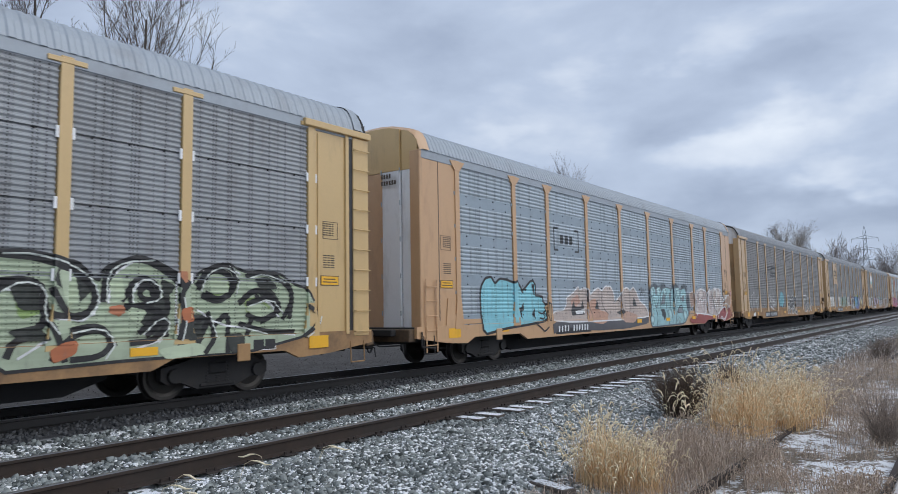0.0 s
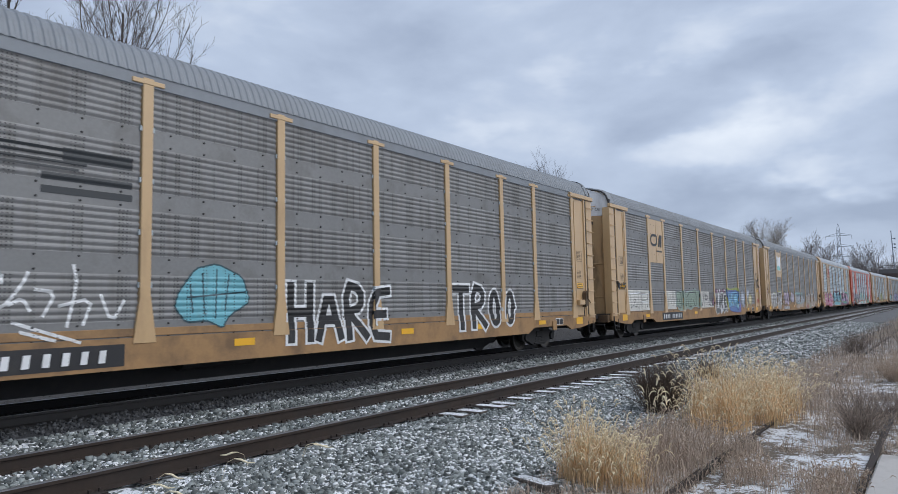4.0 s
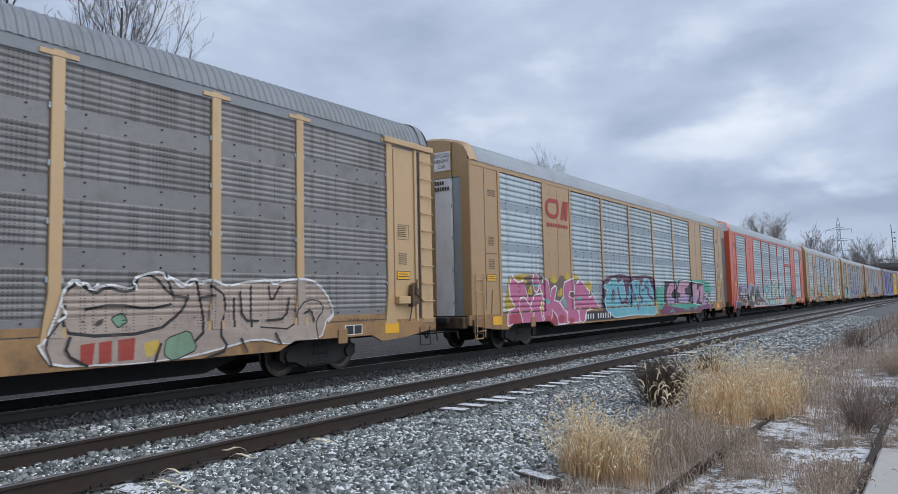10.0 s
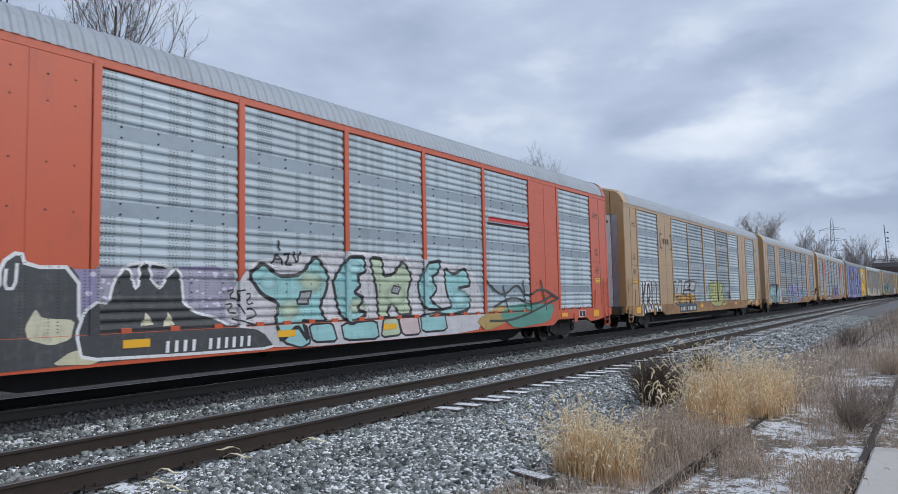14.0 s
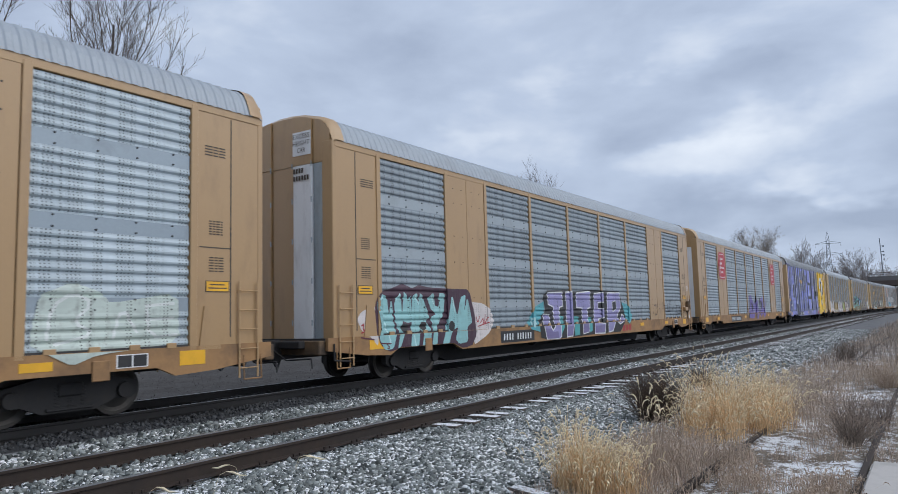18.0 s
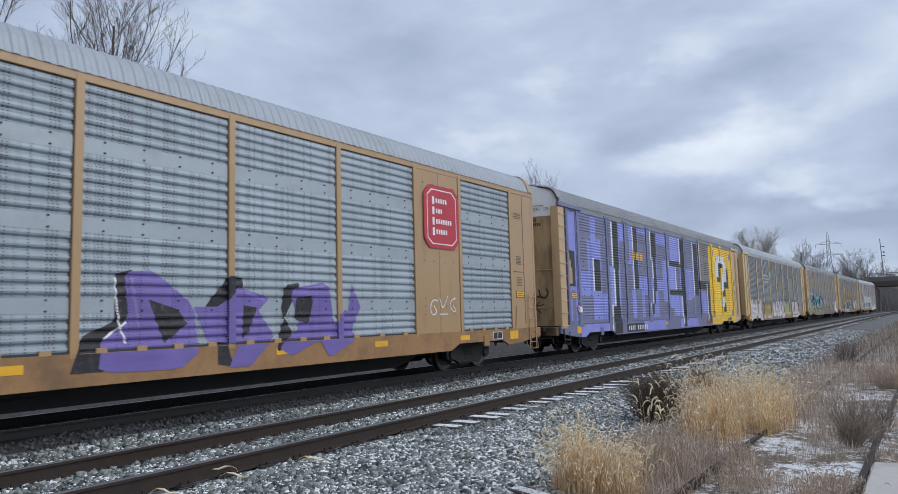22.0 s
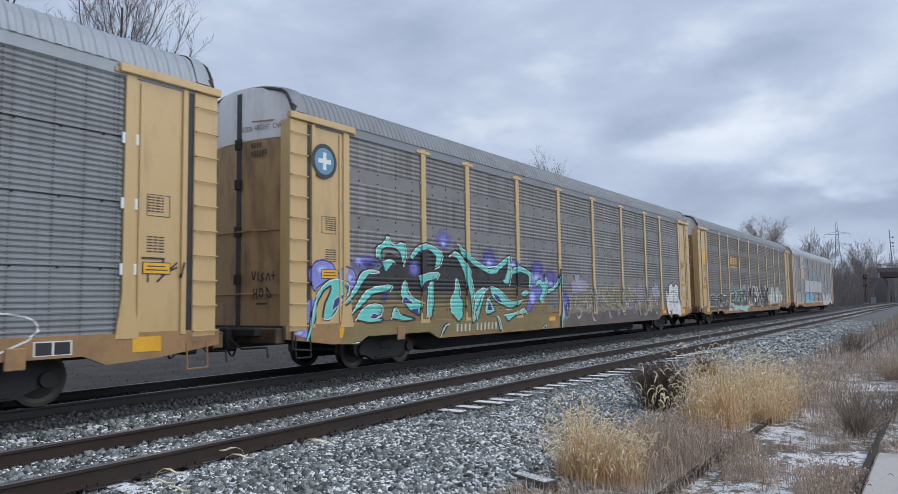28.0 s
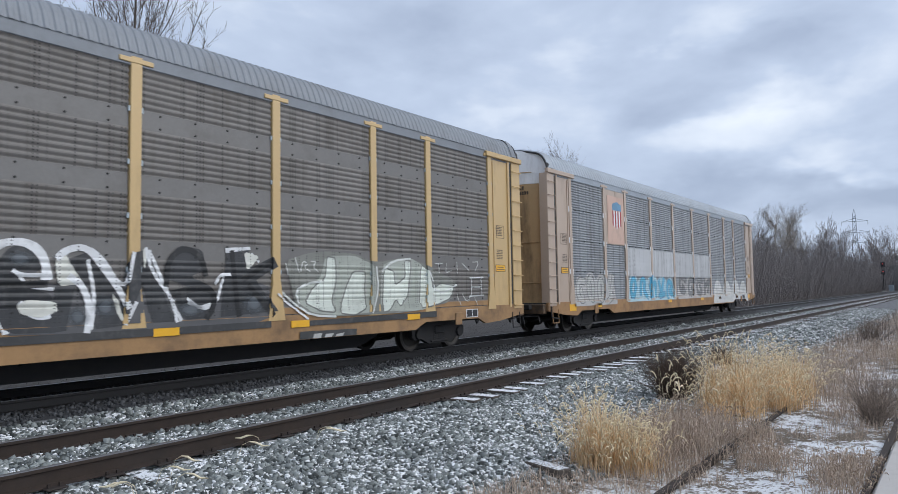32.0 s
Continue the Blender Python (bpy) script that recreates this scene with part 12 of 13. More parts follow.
# car with the row of white outlines
c = autorack(13, "A", YOLK, GREY_E, ROOF_D, "yellow autorack car with a row of white outlined graffiti", tops=WHITE)
field(c, (0.06, 0.06, 0.06), [(-11.56, 1.04), (-11.5, 1.22), (-11.2, 1.26), (-11.22, 1.44), (-11.32, 1.52), (-11.1, 1.7), (-10.72, 1.72), (-10.5, 1.7), (-10.14, 1.56), (-9.78, 1.64), (-9.32, 1.72), (-8.82, 1.76), (-8.38, 1.64), (-7.6, 1.64), (-7.74, 1.36), (-7.26, 1.22), (-7.26, 0.98), (-9.24, 0.96)], 1, W_, 0.03, worn=0.3)
lines(c, W_, 0.035, [[(-10.58, 1.7), (-10.64, 1.42), (-10.82, 1.06)],
    [(-10.02, 1.56), (-10.06, 1.38), (-10.5, 1.42)],
    [(-9.78, 1.64), (-9.8, 1.36), (-9.38, 0.98)],
    [(-9.28, 1.64), (-9.48, 1.4), (-9.34, 1.04)],
    [(-8.82, 1.66), (-8.64, 1.48), (-8.96, 1.2), (-8.38, 1.26)],
    [(-8.3, 1.64), (-8.38, 1.38), (-8.14, 1.06)],
    [(-8.06, 1.02), (-7.74, 1.34)]], 2)
field(c, W_, [(-10.9, 1.52), (-10.78, 1.56), (-10.8, 1.38)], 3, rounds=0)
field(c, W_, [(-10.32, 1.26), (-10.18, 1.34), (-10.22, 1.02)], 4, rounds=0)
field(c, (0.05, 0.055, 0.055), [(-6.82, 1.34), (-6.58, 1.9), (-6.08, 2.06), (-5.24, 1.82), (-4.78, 1.98), (-4.06, 1.94), (-3, 2.12), (-2.36, 1.88), (-2.28, 1), (-2.88, 0.58), (-4.08, 0.8), (-5.24, 0.72), (-6.3, 0.84), (-6.76, 1.14)], 5, (0.45, 0.62, 0.61), 0.035)
field(c, (0.36, 0.56, 0.54), [(-6.78, 1.2), (-6.28, 0.98), (-5.68, 0.72), (-5.24, 0.9), (-4.68, 0.8), (-4.08, 1.02), (-2.9, 0.58), (-2.28, 1.04), (-3.02, 0.98), (-4.68, 1), (-6.28, 1.06)], 6, rounds=0, worn=0.3)
lines(c, (0.52, 0.72, 0.71), 0.06, [[(-5.88, 1.78), (-6.28, 1.84), (-6.58, 1.56), (-6.48, 1.34), (-6.08, 1.3), (-5.84, 1.44)],
    [(-5.62, 1.24), (-5.56, 1.74), (-5.12, 1.66), (-5.4, 1.5), (-5.08, 1.2)],
    [(-4.84, 1.82), (-4.9, 1.34), (-4.56, 1.22), (-4.36, 1.82)],
    [(-3.68, 1.82), (-4.18, 1.78), (-4.06, 1.58), (-3.68, 1.5), (-3.88, 1.24), (-4.26, 1.3)],
    [(-3.42, 1.2), (-3.14, 1.74), (-2.8, 1.22)],
    [(-3.36, 1.4), (-2.8, 1.44)]], 7)
lines(c, (0.45, 0.62, 0.61), 0.03, [[(-6.66, 2.04), (-6.48, 2.42), (-6.38, 2.2), (-6.22, 2.42)],
    [(-5.98, 2.22), (-5.66, 1.92), (-5.34, 2.16)],
    [(-4.78, 2.24), (-4.54, 2.02)],
    [(-4.18, 2.02), (-3.92, 2.36)],
    [(-3.4, 2.12), (-3.12, 2.38), (-2.86, 2.12), (-2.7, 2.48)],
    [(-2.28, 1.96), (-2.36, 1.52)]], 8)
field(c, (0.10, 0.10, 0.105), [(-0.62, 0.98), (-0.62, 1.66), (0.2, 1.7), (0.98, 1.44), (1.72, 1.6), (2.84, 1.52), (4.08, 1.72), (4.18, 0.96), (1.2, 0.94)], 9, worn=0.45)
field(c, (0.05, 0.05, 0.052), [(-11.68, 0.98), (-9.3, 0.98), (-7.48, 1), (-7.48, 0.82), (-9.3, 0.86), (-11.68, 0.86)], 4, rounds=0)
lines(c, (0.58, 0.72, 0.71), 0.03, [[(-6.66, 1.16), (-6.78, 1.6), (-6.52, 1.8), (-5.94, 1.76), (-5.98, 1.58)],
    [(-5.82, 2.22), (-5.7, 1.8), (-5.34, 1.92)],
    [(-5.4, 1.1), (-5.12, 1.42), (-4.9, 1.58), (-5.02, 1.78), (-5.5, 1.76)],
    [(-4.72, 1.7), (-4.68, 1.22), (-4.38, 1.18), (-4.3, 1.74)],
    [(-4.84, 2.16), (-4.72, 1.82), (-4.36, 2.02)],
    [(-3.54, 1.74), (-4.12, 1.82), (-4.18, 1.54), (-3.62, 1.4), (-3.68, 1.16), (-4.2, 1.14)],
    [(-3.42, 1.02), (-3, 1.78), (-2.5, 1.82), (-2.28, 1.08)]], 9)
lines(c, (0.58, 0.72, 0.71), 0.028, [[(-6.48, 2.34), (-6.38, 2.5), (-6.22, 2.28)],
    [(-6.8, 2.04), (-6.62, 2.3), (-6.58, 2.08)],
    [(-3.2, 2.12), (-2.98, 2.42), (-2.86, 2.04)],
    [(-3.4, 2.16), (-2.78, 2.22)],
    [(-5.34, 1.84), (-5.24, 2.08)],
    [(-4.12, 1.94), (-3.92, 2.1), (-3.8, 1.9)],
    [(-2.14, 1.7), (-2.08, 1.26), (-2.22, 1.04)]], 9)
field(c, (0.42, 0.60, 0.60), [(-6.76, 1.16), (-6.38, 0.94), (-6.14, 1.06), (-5.88, 1.1), (-6.28, 1.2)], 8, worn=0.3)
field(c, (0.42, 0.60, 0.60), [(-4.56, 0.84), (-3.94, 0.94), (-3.02, 0.84), (-2.16, 0.98), (-2.74, 0.58), (-3.02, 0.76), (-3.44, 0.66)], 8, rounds=0, worn=0.3)
field(c, (0.66, 0.66, 0.62), [(-2.08, 2.06), (-1.9, 2.2), (-1.54, 2.26), (-1.5, 2.12), (-1.66, 0.96), (-1.94, 0.98), (-1.82, 1.86)], 9, rounds=0)
field(c, (0.04, 0.042, 0.046), [(-1.82, 2.14), (-1.54, 2.18), (-0.96, 1.54), (-1.2, 2.14), (-0.84, 2.24), (-0.78, 1.02), (-1.3, 1.02), (-1.52, 1.6), (-1.68, 1)], 10, rounds=0)
field(c, (0.66, 0.66, 0.62), [(-1.26, 1.98), (-1.12, 2.16), (-0.92, 1.54)], 11, rounds=0)
field(c, (0.66, 0.66, 0.62), [(-1.4, 1.56), (-0.9, 1.04), (-1.28, 1)], 12, rounds=0)
lines(c, W_, 0.085, [[(-0.8, 1.86), (-0.56, 2.18), (-0.24, 2.3), (0.06, 2.18), (0.16, 1.76)],
    [(-0.74, 1.76), (-0.54, 1.42), (-0.42, 1.02)]], 13)
field(c, (0.04, 0.042, 0.046), [(-0.62, 1.86), (-0.36, 2.2), (-0.04, 2.2), (0.1, 1.94), (-0.1, 1.78), (-0.3, 1.84), (-0.16, 1.64), (0.2, 1.52), (0.34, 0.98), (-0.42, 1), (-0.6, 1.42)], 14)
lines(c, W_, 0.09, [[(-0.22, 1.4), (-0.04, 1.2), (0.24, 1.24), (0.34, 1.46)]], 15)
lines(c, W_, 0.05, [[(-0.26, 1.82), (-0.14, 1.64), (0.2, 1.6)]], 16)
field(c, (0.04, 0.042, 0.046), [(0.3, 2), (0.82, 2.2), (1.2, 1.58), (1.36, 2.16), (1.64, 2.22), (2.14, 1.06), (1.72, 1.06), (1.56, 1.7), (1.28, 1.04), (0.82, 1), (0.52, 1.64), (0.38, 1), (0.14, 0.98)], 17, rounds=0)
lines(c, W_, 0.06, [[(0.28, 1.94), (0.38, 2.18), (0.82, 2.24), (1.28, 1.5), (1.4, 2.16)],
    [(0.7, 2.02), (0.82, 1.44), (0.74, 1.02)],
    [(1.68, 2.2), (2.24, 1.08)],
    [(1.28, 1.06), (1.44, 1.38)]], 18, rounds=1)
field(c, (0.04, 0.042, 0.046), [(1.94, 1.96), (2.2, 2.32), (2.66, 2.26), (2.74, 1.92), (2.42, 1.8), (2.88, 1.62), (2.88, 1.1), (2.28, 1.08), (2.1, 1.56), (2.38, 1.64), (1.98, 1.76)], 19)
lines(c, W_, 0.055, [[(2.38, 1.42), (2.64, 1.24), (2.94, 1.3), (3.08, 1.8), (3.24, 1.84)]], 20)
field(c, (0.04, 0.042, 0.046), [(3.16, 2.28), (3.64, 2.3), (3.58, 1.92), (4.18, 2.18), (4.28, 2), (3.8, 1.74), (4.28, 1.16), (3.02, 1.1)], 21, rounds=0)
lines(c, W_, 0.045, [[(3.14, 2.24), (3.66, 2.32)],
    [(3.7, 2.22), (3.86, 2.08)],
    [(4.28, 1.48), (5.04, 0.98)]], 22, rounds=0)
field(c, (0.22, 0.225, 0.20), [(4.5, 2.12), (5.06, 2.28), (5.56, 2.34), (6.4, 2.32), (7.06, 2.14), (8.18, 2.3), (9, 2.1), (10.18, 1.72), (9.94, 1.22), (8.16, 1), (5.84, 1), (5.16, 1.06), (4.74, 1.26)], 23, worn=0.6)
field(c, (0.40, 0.425, 0.375), [(4.74, 1.36), (4.86, 1.64), (5.4, 1.76), (5.56, 2.24), (6.38, 2.28), (7, 2.1), (7.06, 1.56), (6.96, 1.04), (5.84, 1.02), (5.16, 1.1)], 24, worn=0.4)
field(c, (0.40, 0.425, 0.375), [(7.22, 1.08), (7.3, 2.08), (7.68, 2.22), (8.32, 2.28), (8.92, 2.06), (9.02, 1.54), (10.06, 1.66), (9.9, 1.28), (8.56, 1.02)], 24, worn=0.4)
field(c, (0.66, 0.70, 0.63), [(4.98, 1.3), (5.2, 1.6), (5.54, 1.78), (5.6, 2.24), (5.84, 2.2), (5.86, 1.72), (5.72, 1.34), (5.82, 1.08), (5.4, 1.12)], 25, (0.16, 0.165, 0.15), 0.03, worn=0.35)
field(c, (0.66, 0.70, 0.63), [(5.92, 1.06), (6.16, 1.64), (6.36, 1.94), (6.76, 1.94), (6.7, 1.56), (6.76, 1.14), (6.38, 1)], 25, (0.16, 0.165, 0.15), 0.03, worn=0.35)
field(c, (0.66, 0.70, 0.63), [(7.28, 1.04), (7.36, 2.04), (7.7, 1.96), (7.74, 1.64), (8.12, 1.82), (8.08, 2.22), (8.34, 2.2), (8.2, 1.38), (7.9, 1.14), (7.78, 1.32), (7.5, 1.06)], 25, (0.16, 0.165, 0.15), 0.03, worn=0.35)
field(c, (0.66, 0.70, 0.63), [(8.62, 1.08), (8.7, 2.14), (9.02, 1.98), (9.1, 1.54), (9.52, 1.68), (10.08, 1.62), (9.9, 1.3), (9.34, 1.16)], 25, (0.16, 0.165, 0.15), 0.03, worn=0.35)
lines(c, (0.68, 0.70, 0.67), 0.045, [[(4.42, 1.5), (4.78, 1.24), (5.16, 1.04), (5.8, 1)],
    [(4.84, 1.28), (4.74, 1.54), (5.04, 1.68), (5.44, 1.72)],
    [(6.94, 1.04), (7.12, 1.56), (7.06, 2.04)],
    [(7.3, 1.96), (7.68, 2.2), (8.3, 2.26)],
    [(8.98, 1.98), (9.36, 1.38), (10.18, 1.64)]], 28)
lines(c, (0.62, 0.63, 0.60), 0.022, [[(4.74, 2.18), (4.84, 1.9)],
    [(4.88, 1.92), (4.94, 2.14), (5.08, 2.06), (4.96, 2.02), (5.12, 1.92)],
    [(5.16, 2.12), (5.3, 2.12), (5.2, 2.02), (5.34, 1.92)],
    [(4.5, 2.06), (4.56, 1.86)],
    [(9.26, 2.16), (9.58, 2.18)],
    [(9.4, 2.16), (9.44, 1.94)],
    [(9.74, 2.18), (9.7, 1.94), (9.96, 2)],
    [(10.2, 2.22), (10.22, 1.94)],
    [(10.44, 2.2), (10.76, 2)],
    [(10.94, 2.24), (11.24, 2.26), (11.02, 2)],
    [(10.18, 1.4), (10.32, 1.12)],
    [(10.42, 1.4), (10.66, 1.16), (10.82, 1.4)],
    [(11, 1.3), (11.08, 1.1)]], 29)
lines(c, (0.66, 0.68, 0.66), 0.035, [[(10.78, 1.82), (11.42, 1.84)],
    [(10.84, 1.58), (11.28, 1.58)],
    [(10.76, 1.34), (11.44, 1.36)],
    [(10.86, 1.82), (10.84, 1.34)],
    [(11.32, 1.84), (11.34, 1.36)]], 29, rounds=0)
field(c, (0.045, 0.046, 0.048), [(-0.62, 0.96), (1.2, 0.96), (4.12, 0.98), (4.12, 0.86), (1.2, 0.84), (-0.6, 0.84)], 24, rounds=0)
field(c, (0.045, 0.046, 0.048), [(4.64, 0.94), (9.26, 1), (9.26, 0.86), (4.64, 0.84)], 24, rounds=0)
field(c, (0.05, 0.052, 0.052), [(4.82, 0.74), (6.42, 0.72), (6.42, 0.58), (4.82, 0.58)], 24, rounds=0)
field(c, (0.5, 0.5, 0.48), [(5.2, 0.68), (5.42, 0.68), (5.38, 0.58), (5.16, 0.58)], 26, rounds=0)
field(c, (0.5, 0.5, 0.48), [(5.52, 0.66), (5.74, 0.66), (5.68, 0.58), (5.48, 0.58)], 26, rounds=0)
field(c, (0.5, 0.5, 0.48), [(5.82, 0.64), (6.04, 0.66), (6, 0.58), (5.78, 0.58)], 26, rounds=0)
field(c, (0.66, 0.66, 0.60), [(-0.28, 1.38), (-0.14, 1.46), (0.24, 1.42), (0.28, 1.28), (0.02, 1.2), (-0.22, 1.26)], 25, worn=0.3)
field(c, (0.66, 0.66, 0.60), [(0.22, 2), (0.34, 2.18), (0.44, 1.98), (0.64, 1.68), (0.28, 1.64)], 25, worn=0.3)
field(c, (0.66, 0.66, 0.60), [(1.06, 1.54), (1.18, 1.42), (1.26, 1.08), (1.18, 1.14)], 25, worn=0.3)
field(c, (0.66, 0.66, 0.60), [(1.56, 2.22), (1.66, 2.26), (1.6, 1.88)], 25, worn=0.3)
field(c, (0.66, 0.66, 0.60), [(3.52, 2.26), (3.88, 2.18), (3.6, 1.9)], 25, worn=0.3)
lines(c, W_, 0.1, [[(-0.6, 2.2), (-0.28, 2.28), (-0.04, 2.18), (0.1, 1.96), (0.08, 1.76)],
    [(0.26, 2.06), (0.38, 2.18), (0.68, 2.24), (0.96, 1.88), (1.22, 1.54), (1.32, 1.32)],
    [(0.44, 1.78), (0.62, 1.66), (0.74, 1.34), (0.68, 0.98)]], 27)
lines(c, W_, 0.06, [[(1.62, 2.24), (1.72, 1.88), (1.98, 1.56)],
    [(3.14, 2.28), (3.62, 2.32)],
    [(-0.32, 1.86), (-0.24, 1.8), (0.04, 1.8)],
    [(2.16, 1.06), (2.1, 1.4)],
    [(2.92, 1.68), (3.02, 1.84), (3.22, 1.84)],
    [(2.4, 1.36), (2.56, 1.26), (2.82, 1.32)]], 28)
lines(c, (0.014, 0.015, 0.017), 0.1, [[(1.98, 1.66), (2, 2.06), (2.3, 2.3), (2.64, 2.14), (2.72, 1.84)],
    [(2.1, 1.52), (2.56, 1.62), (2.86, 1.58), (2.92, 1.34), (2.74, 1.1)],
    [(3.26, 2.24), (3.4, 1.12)],
    [(3.52, 1.76), (4.18, 2.1)],
    [(3.64, 1.64), (4.16, 1.1)],
    [(-0.5, 1.68), (-0.24, 1.66), (0.1, 1.68)]], 30)
mist(c, (0.12, 0.135, 0.15), -0.24, 2.03, 0.23, 0.13, 28)
mist(c, (0.12, 0.135, 0.15), 2.43, 1.24, 0.32, 0.15, 28)
mist(c, (0.12, 0.135, 0.15), 3.76, 1.32, 0.33, 0.26, 28)
mist(c, (0.12, 0.135, 0.15), 0.97, 1.33, 0.22, 0.21, 28)
mist(c, (0.12, 0.135, 0.15), 0.55, 1.19, 0.21, 0.19, 28)
for k, (a, b) in enumerate(((-6.5, -6.02), (-5.92, -5.44), (-5.34, -4.86))):
    patch_of(c, "emblem_bar", a, b, 3.55, 3.98, EMBLEM_GOLD, 0, 0.03)
patch_of(c, "emblem_bar", -6.5, -4.86, 3.34, 3.44, EMBLEM_GOLD)
part("notice_board", Shape().box(-12.75, -12.15, -HALF - 0.02, -HALF - 0.006, 3.45, 4.05), REFLECT, c)
number_plate(c, -7.6, -4.8, None)
CARS.append(c)

# last car
c = autorack(14, "C", FADED, GREY_C, ROOF_G, "buff autorack car at the train's end, with a striped shield emblem", tops=WHITE, solid={1: 3.12}, ends=END_Y, sill=SILL_T)
part("sign_field", Shape().box(-8.75, -7.2, FACE, FACE + 0.003, 3.15, 4.95), PINKISH, c)
part("emblem_shield", Shape().prism([(-8.3, 4.42), (-7.45, 4.42), (-7.45, 4.66), (-7.87, 4.76), (-8.3, 4.66)], "y", FACE - 0.004, FACE), EMBLEM_BLUE, c)
for k in range(7):
    part("emblem_stripe", Shape().box(-8.3 + 0.122 * k, -8.19 + 0.122 * k, FACE - 0.004, FACE, 3.75 + 0.03 * abs(3 - k), 4.41), WHITE if k % 2 else EMBLEM_RED, c)
for i, x0, x1 in ((2, -7.0, -4.3), (3, -4.2, -1.5), (4, -1.35, 1.35), (5, 1.5, 4.2)):
    patch_of(c, "repainted_band", x0, x1, 1.95, 3.05, PALE, -0.03)
graffiti(c, "****", -11.6, -8.2, 0.95, 2.0, (0.5, 0.5, 0.48), (0.14, 0.14, 0.14), seed=42, rim=0.03, back=(0.48, 0.47, 0.46))
graffiti(c, "*****", -6.9, -1.5, 1.0, 2.0, (0.12, 0.46, 0.64), (0.06, 0.2, 0.4), seed=43, rim=0.03, back=(0.45, 0.62, 0.68))
graffiti(c, "****", -0.9, 4.2, 1.0, 2.0, (0.25, 0.25, 0.25), (0.10, 0.10, 0.1), seed=44, rim=0.03, back=(0.5, 0.48, 0.47))
blob(c, 4.6, 11.9, 0.62, 1.9, (0.64, 0.64, 0.62), None, 4, 45, dip=0.5, worn=0.4)
CARS.append(c)
for i in (1, 2, 3, 4, 5, 6, 7, 8, 9, 10, 11, 12, 13, 14):
    end_marks(CARS[i], i in (5, 6, 8, 9, 13))

for i in (3, 4, 10, 12):
    dome_words(CARS[i])
for i, m in ((2, YELLOW), (4, YELLOW), (8, TAN)):
    hand_brake(CARS[i], m)
for i, x, z in ((1, 13.0, 2.05), (3, 12.98, 2.05), (4, -12.98, 2.05), (10, -12.02, 1.62)):
    round_sticker(CARS[i], x, z)

for c, kind, solid, end_kind in BUILDS:
    drape(c, kind, solid, end_kind)
# ---------------------------------------------------------------- plants
def tufts(name, label, category, material, spots, seed, wide=0.005, droop=0.35, kind="stuff"):
    """Dry blades, each a thin bent strip; spots are rows of x, y, z, height."""
    g = np.random.default_rng(seed)
    s = np.asarray(spots, float)
    n = len(s)
    a = g.uniform(0, 2 * np.pi, n)
    lean = np.abs(g.normal(0, droop, n))
    side = np.stack([-np.sin(a), np.cos(a), np.zeros(n)], 1)
    out = np.stack([np.cos(a), np.sin(a), np.zeros(n)], 1)
    w = g.uniform(0.5, 1.3, n) * wide
    rings = []
    for f, ww in ((0.0, 1.0), (0.4, 0.85), (0.75, 0.6), (1.0, 0.15)):
        c = s[:, :3] + out * (s[:, 3] * lean * f ** 2)[:, None]
        c[:, 2] += s[:, 3] * f * (1 - 0.25 * lean * f)
        rings += [c - side * (w * ww)[:, None], c + side * (w * ww)[:, None]]
    v = np.stack(rings, 1).reshape(-1, 3)
    q = np.array([(0, 1, 3, 2), (2, 3, 5, 4), (4, 5, 7, 6)])
    f = (q[None] + (np.arange(n) * 8)[:, None, None]).reshape(-1, 4)
    tips = rings[6]
    return tagged(new(name, fast_mesh(name, v, f, material, 4)), label, category, kind=kind), tips, out


def heads(tips, out, seed, share=0.6, size=0.10):
    """Drooping seed heads at the tips: rows of rods that curl over."""
    g = np.random.default_rng(seed)
    keep = g.uniform(0, 1, len(tips)) < share
    t, o = tips[keep], out[keep]
    n = len(t)
    ln = size * g.uniform(0.6, 1.3, n)
    r = 0.006 * g.uniform(0.7, 1.3, n)
    rows, p, u = [], t, g.uniform(0, 1, n)
    for k, (fwd, up, dr, ra, rb) in enumerate(((0.25, 0.45, 0.15, 0.5, 1.0), (0.32, 0.30, 0.45, 1.0, 0.9), (0.25, 0.15, 0.60, 0.9, 0.2))):
        q = p + o * (ln * fwd * (0.4 + 0.9 * u))[:, None] + np.array([0, 0, 1.0]) * (ln * (up - dr * u))[:, None]
        rows.append(np.concatenate([p, q, (r * ra)[:, None], (r * rb)[:, None]], 1))
        p = q
    return np.concatenate(rows)


def patch(g, count, cx, cy, rx, ry, h0, h1, lump=0.0):
    a, r = g.uniform(0, 2 * np.pi, count), np.sqrt(g.uniform(0, 1, count))
    x, y = cx + rx * r * np.cos(a) + g.normal(0, 0.18 * rx, count), cy + ry * r * np.sin(a) + g.normal(0, 0.18 * ry, count)
    k = np.array([noise.noise((p * 2.3, q * 2.3, 7)) for p, q in zip(x, y)])
    keep = k > -0.35 + lump
    x, y, k, r = x[keep], y[keep], k[keep], r[keep]
    h = g.uniform(h0, h1, len(x)) * (1.08 - 0.45 * r ** 2) * (0.85 + 0.4 * k)
    z = np.array([ground_z(q) for q in y]) - 0.01
    return np.stack([x, y, z, h], 1)


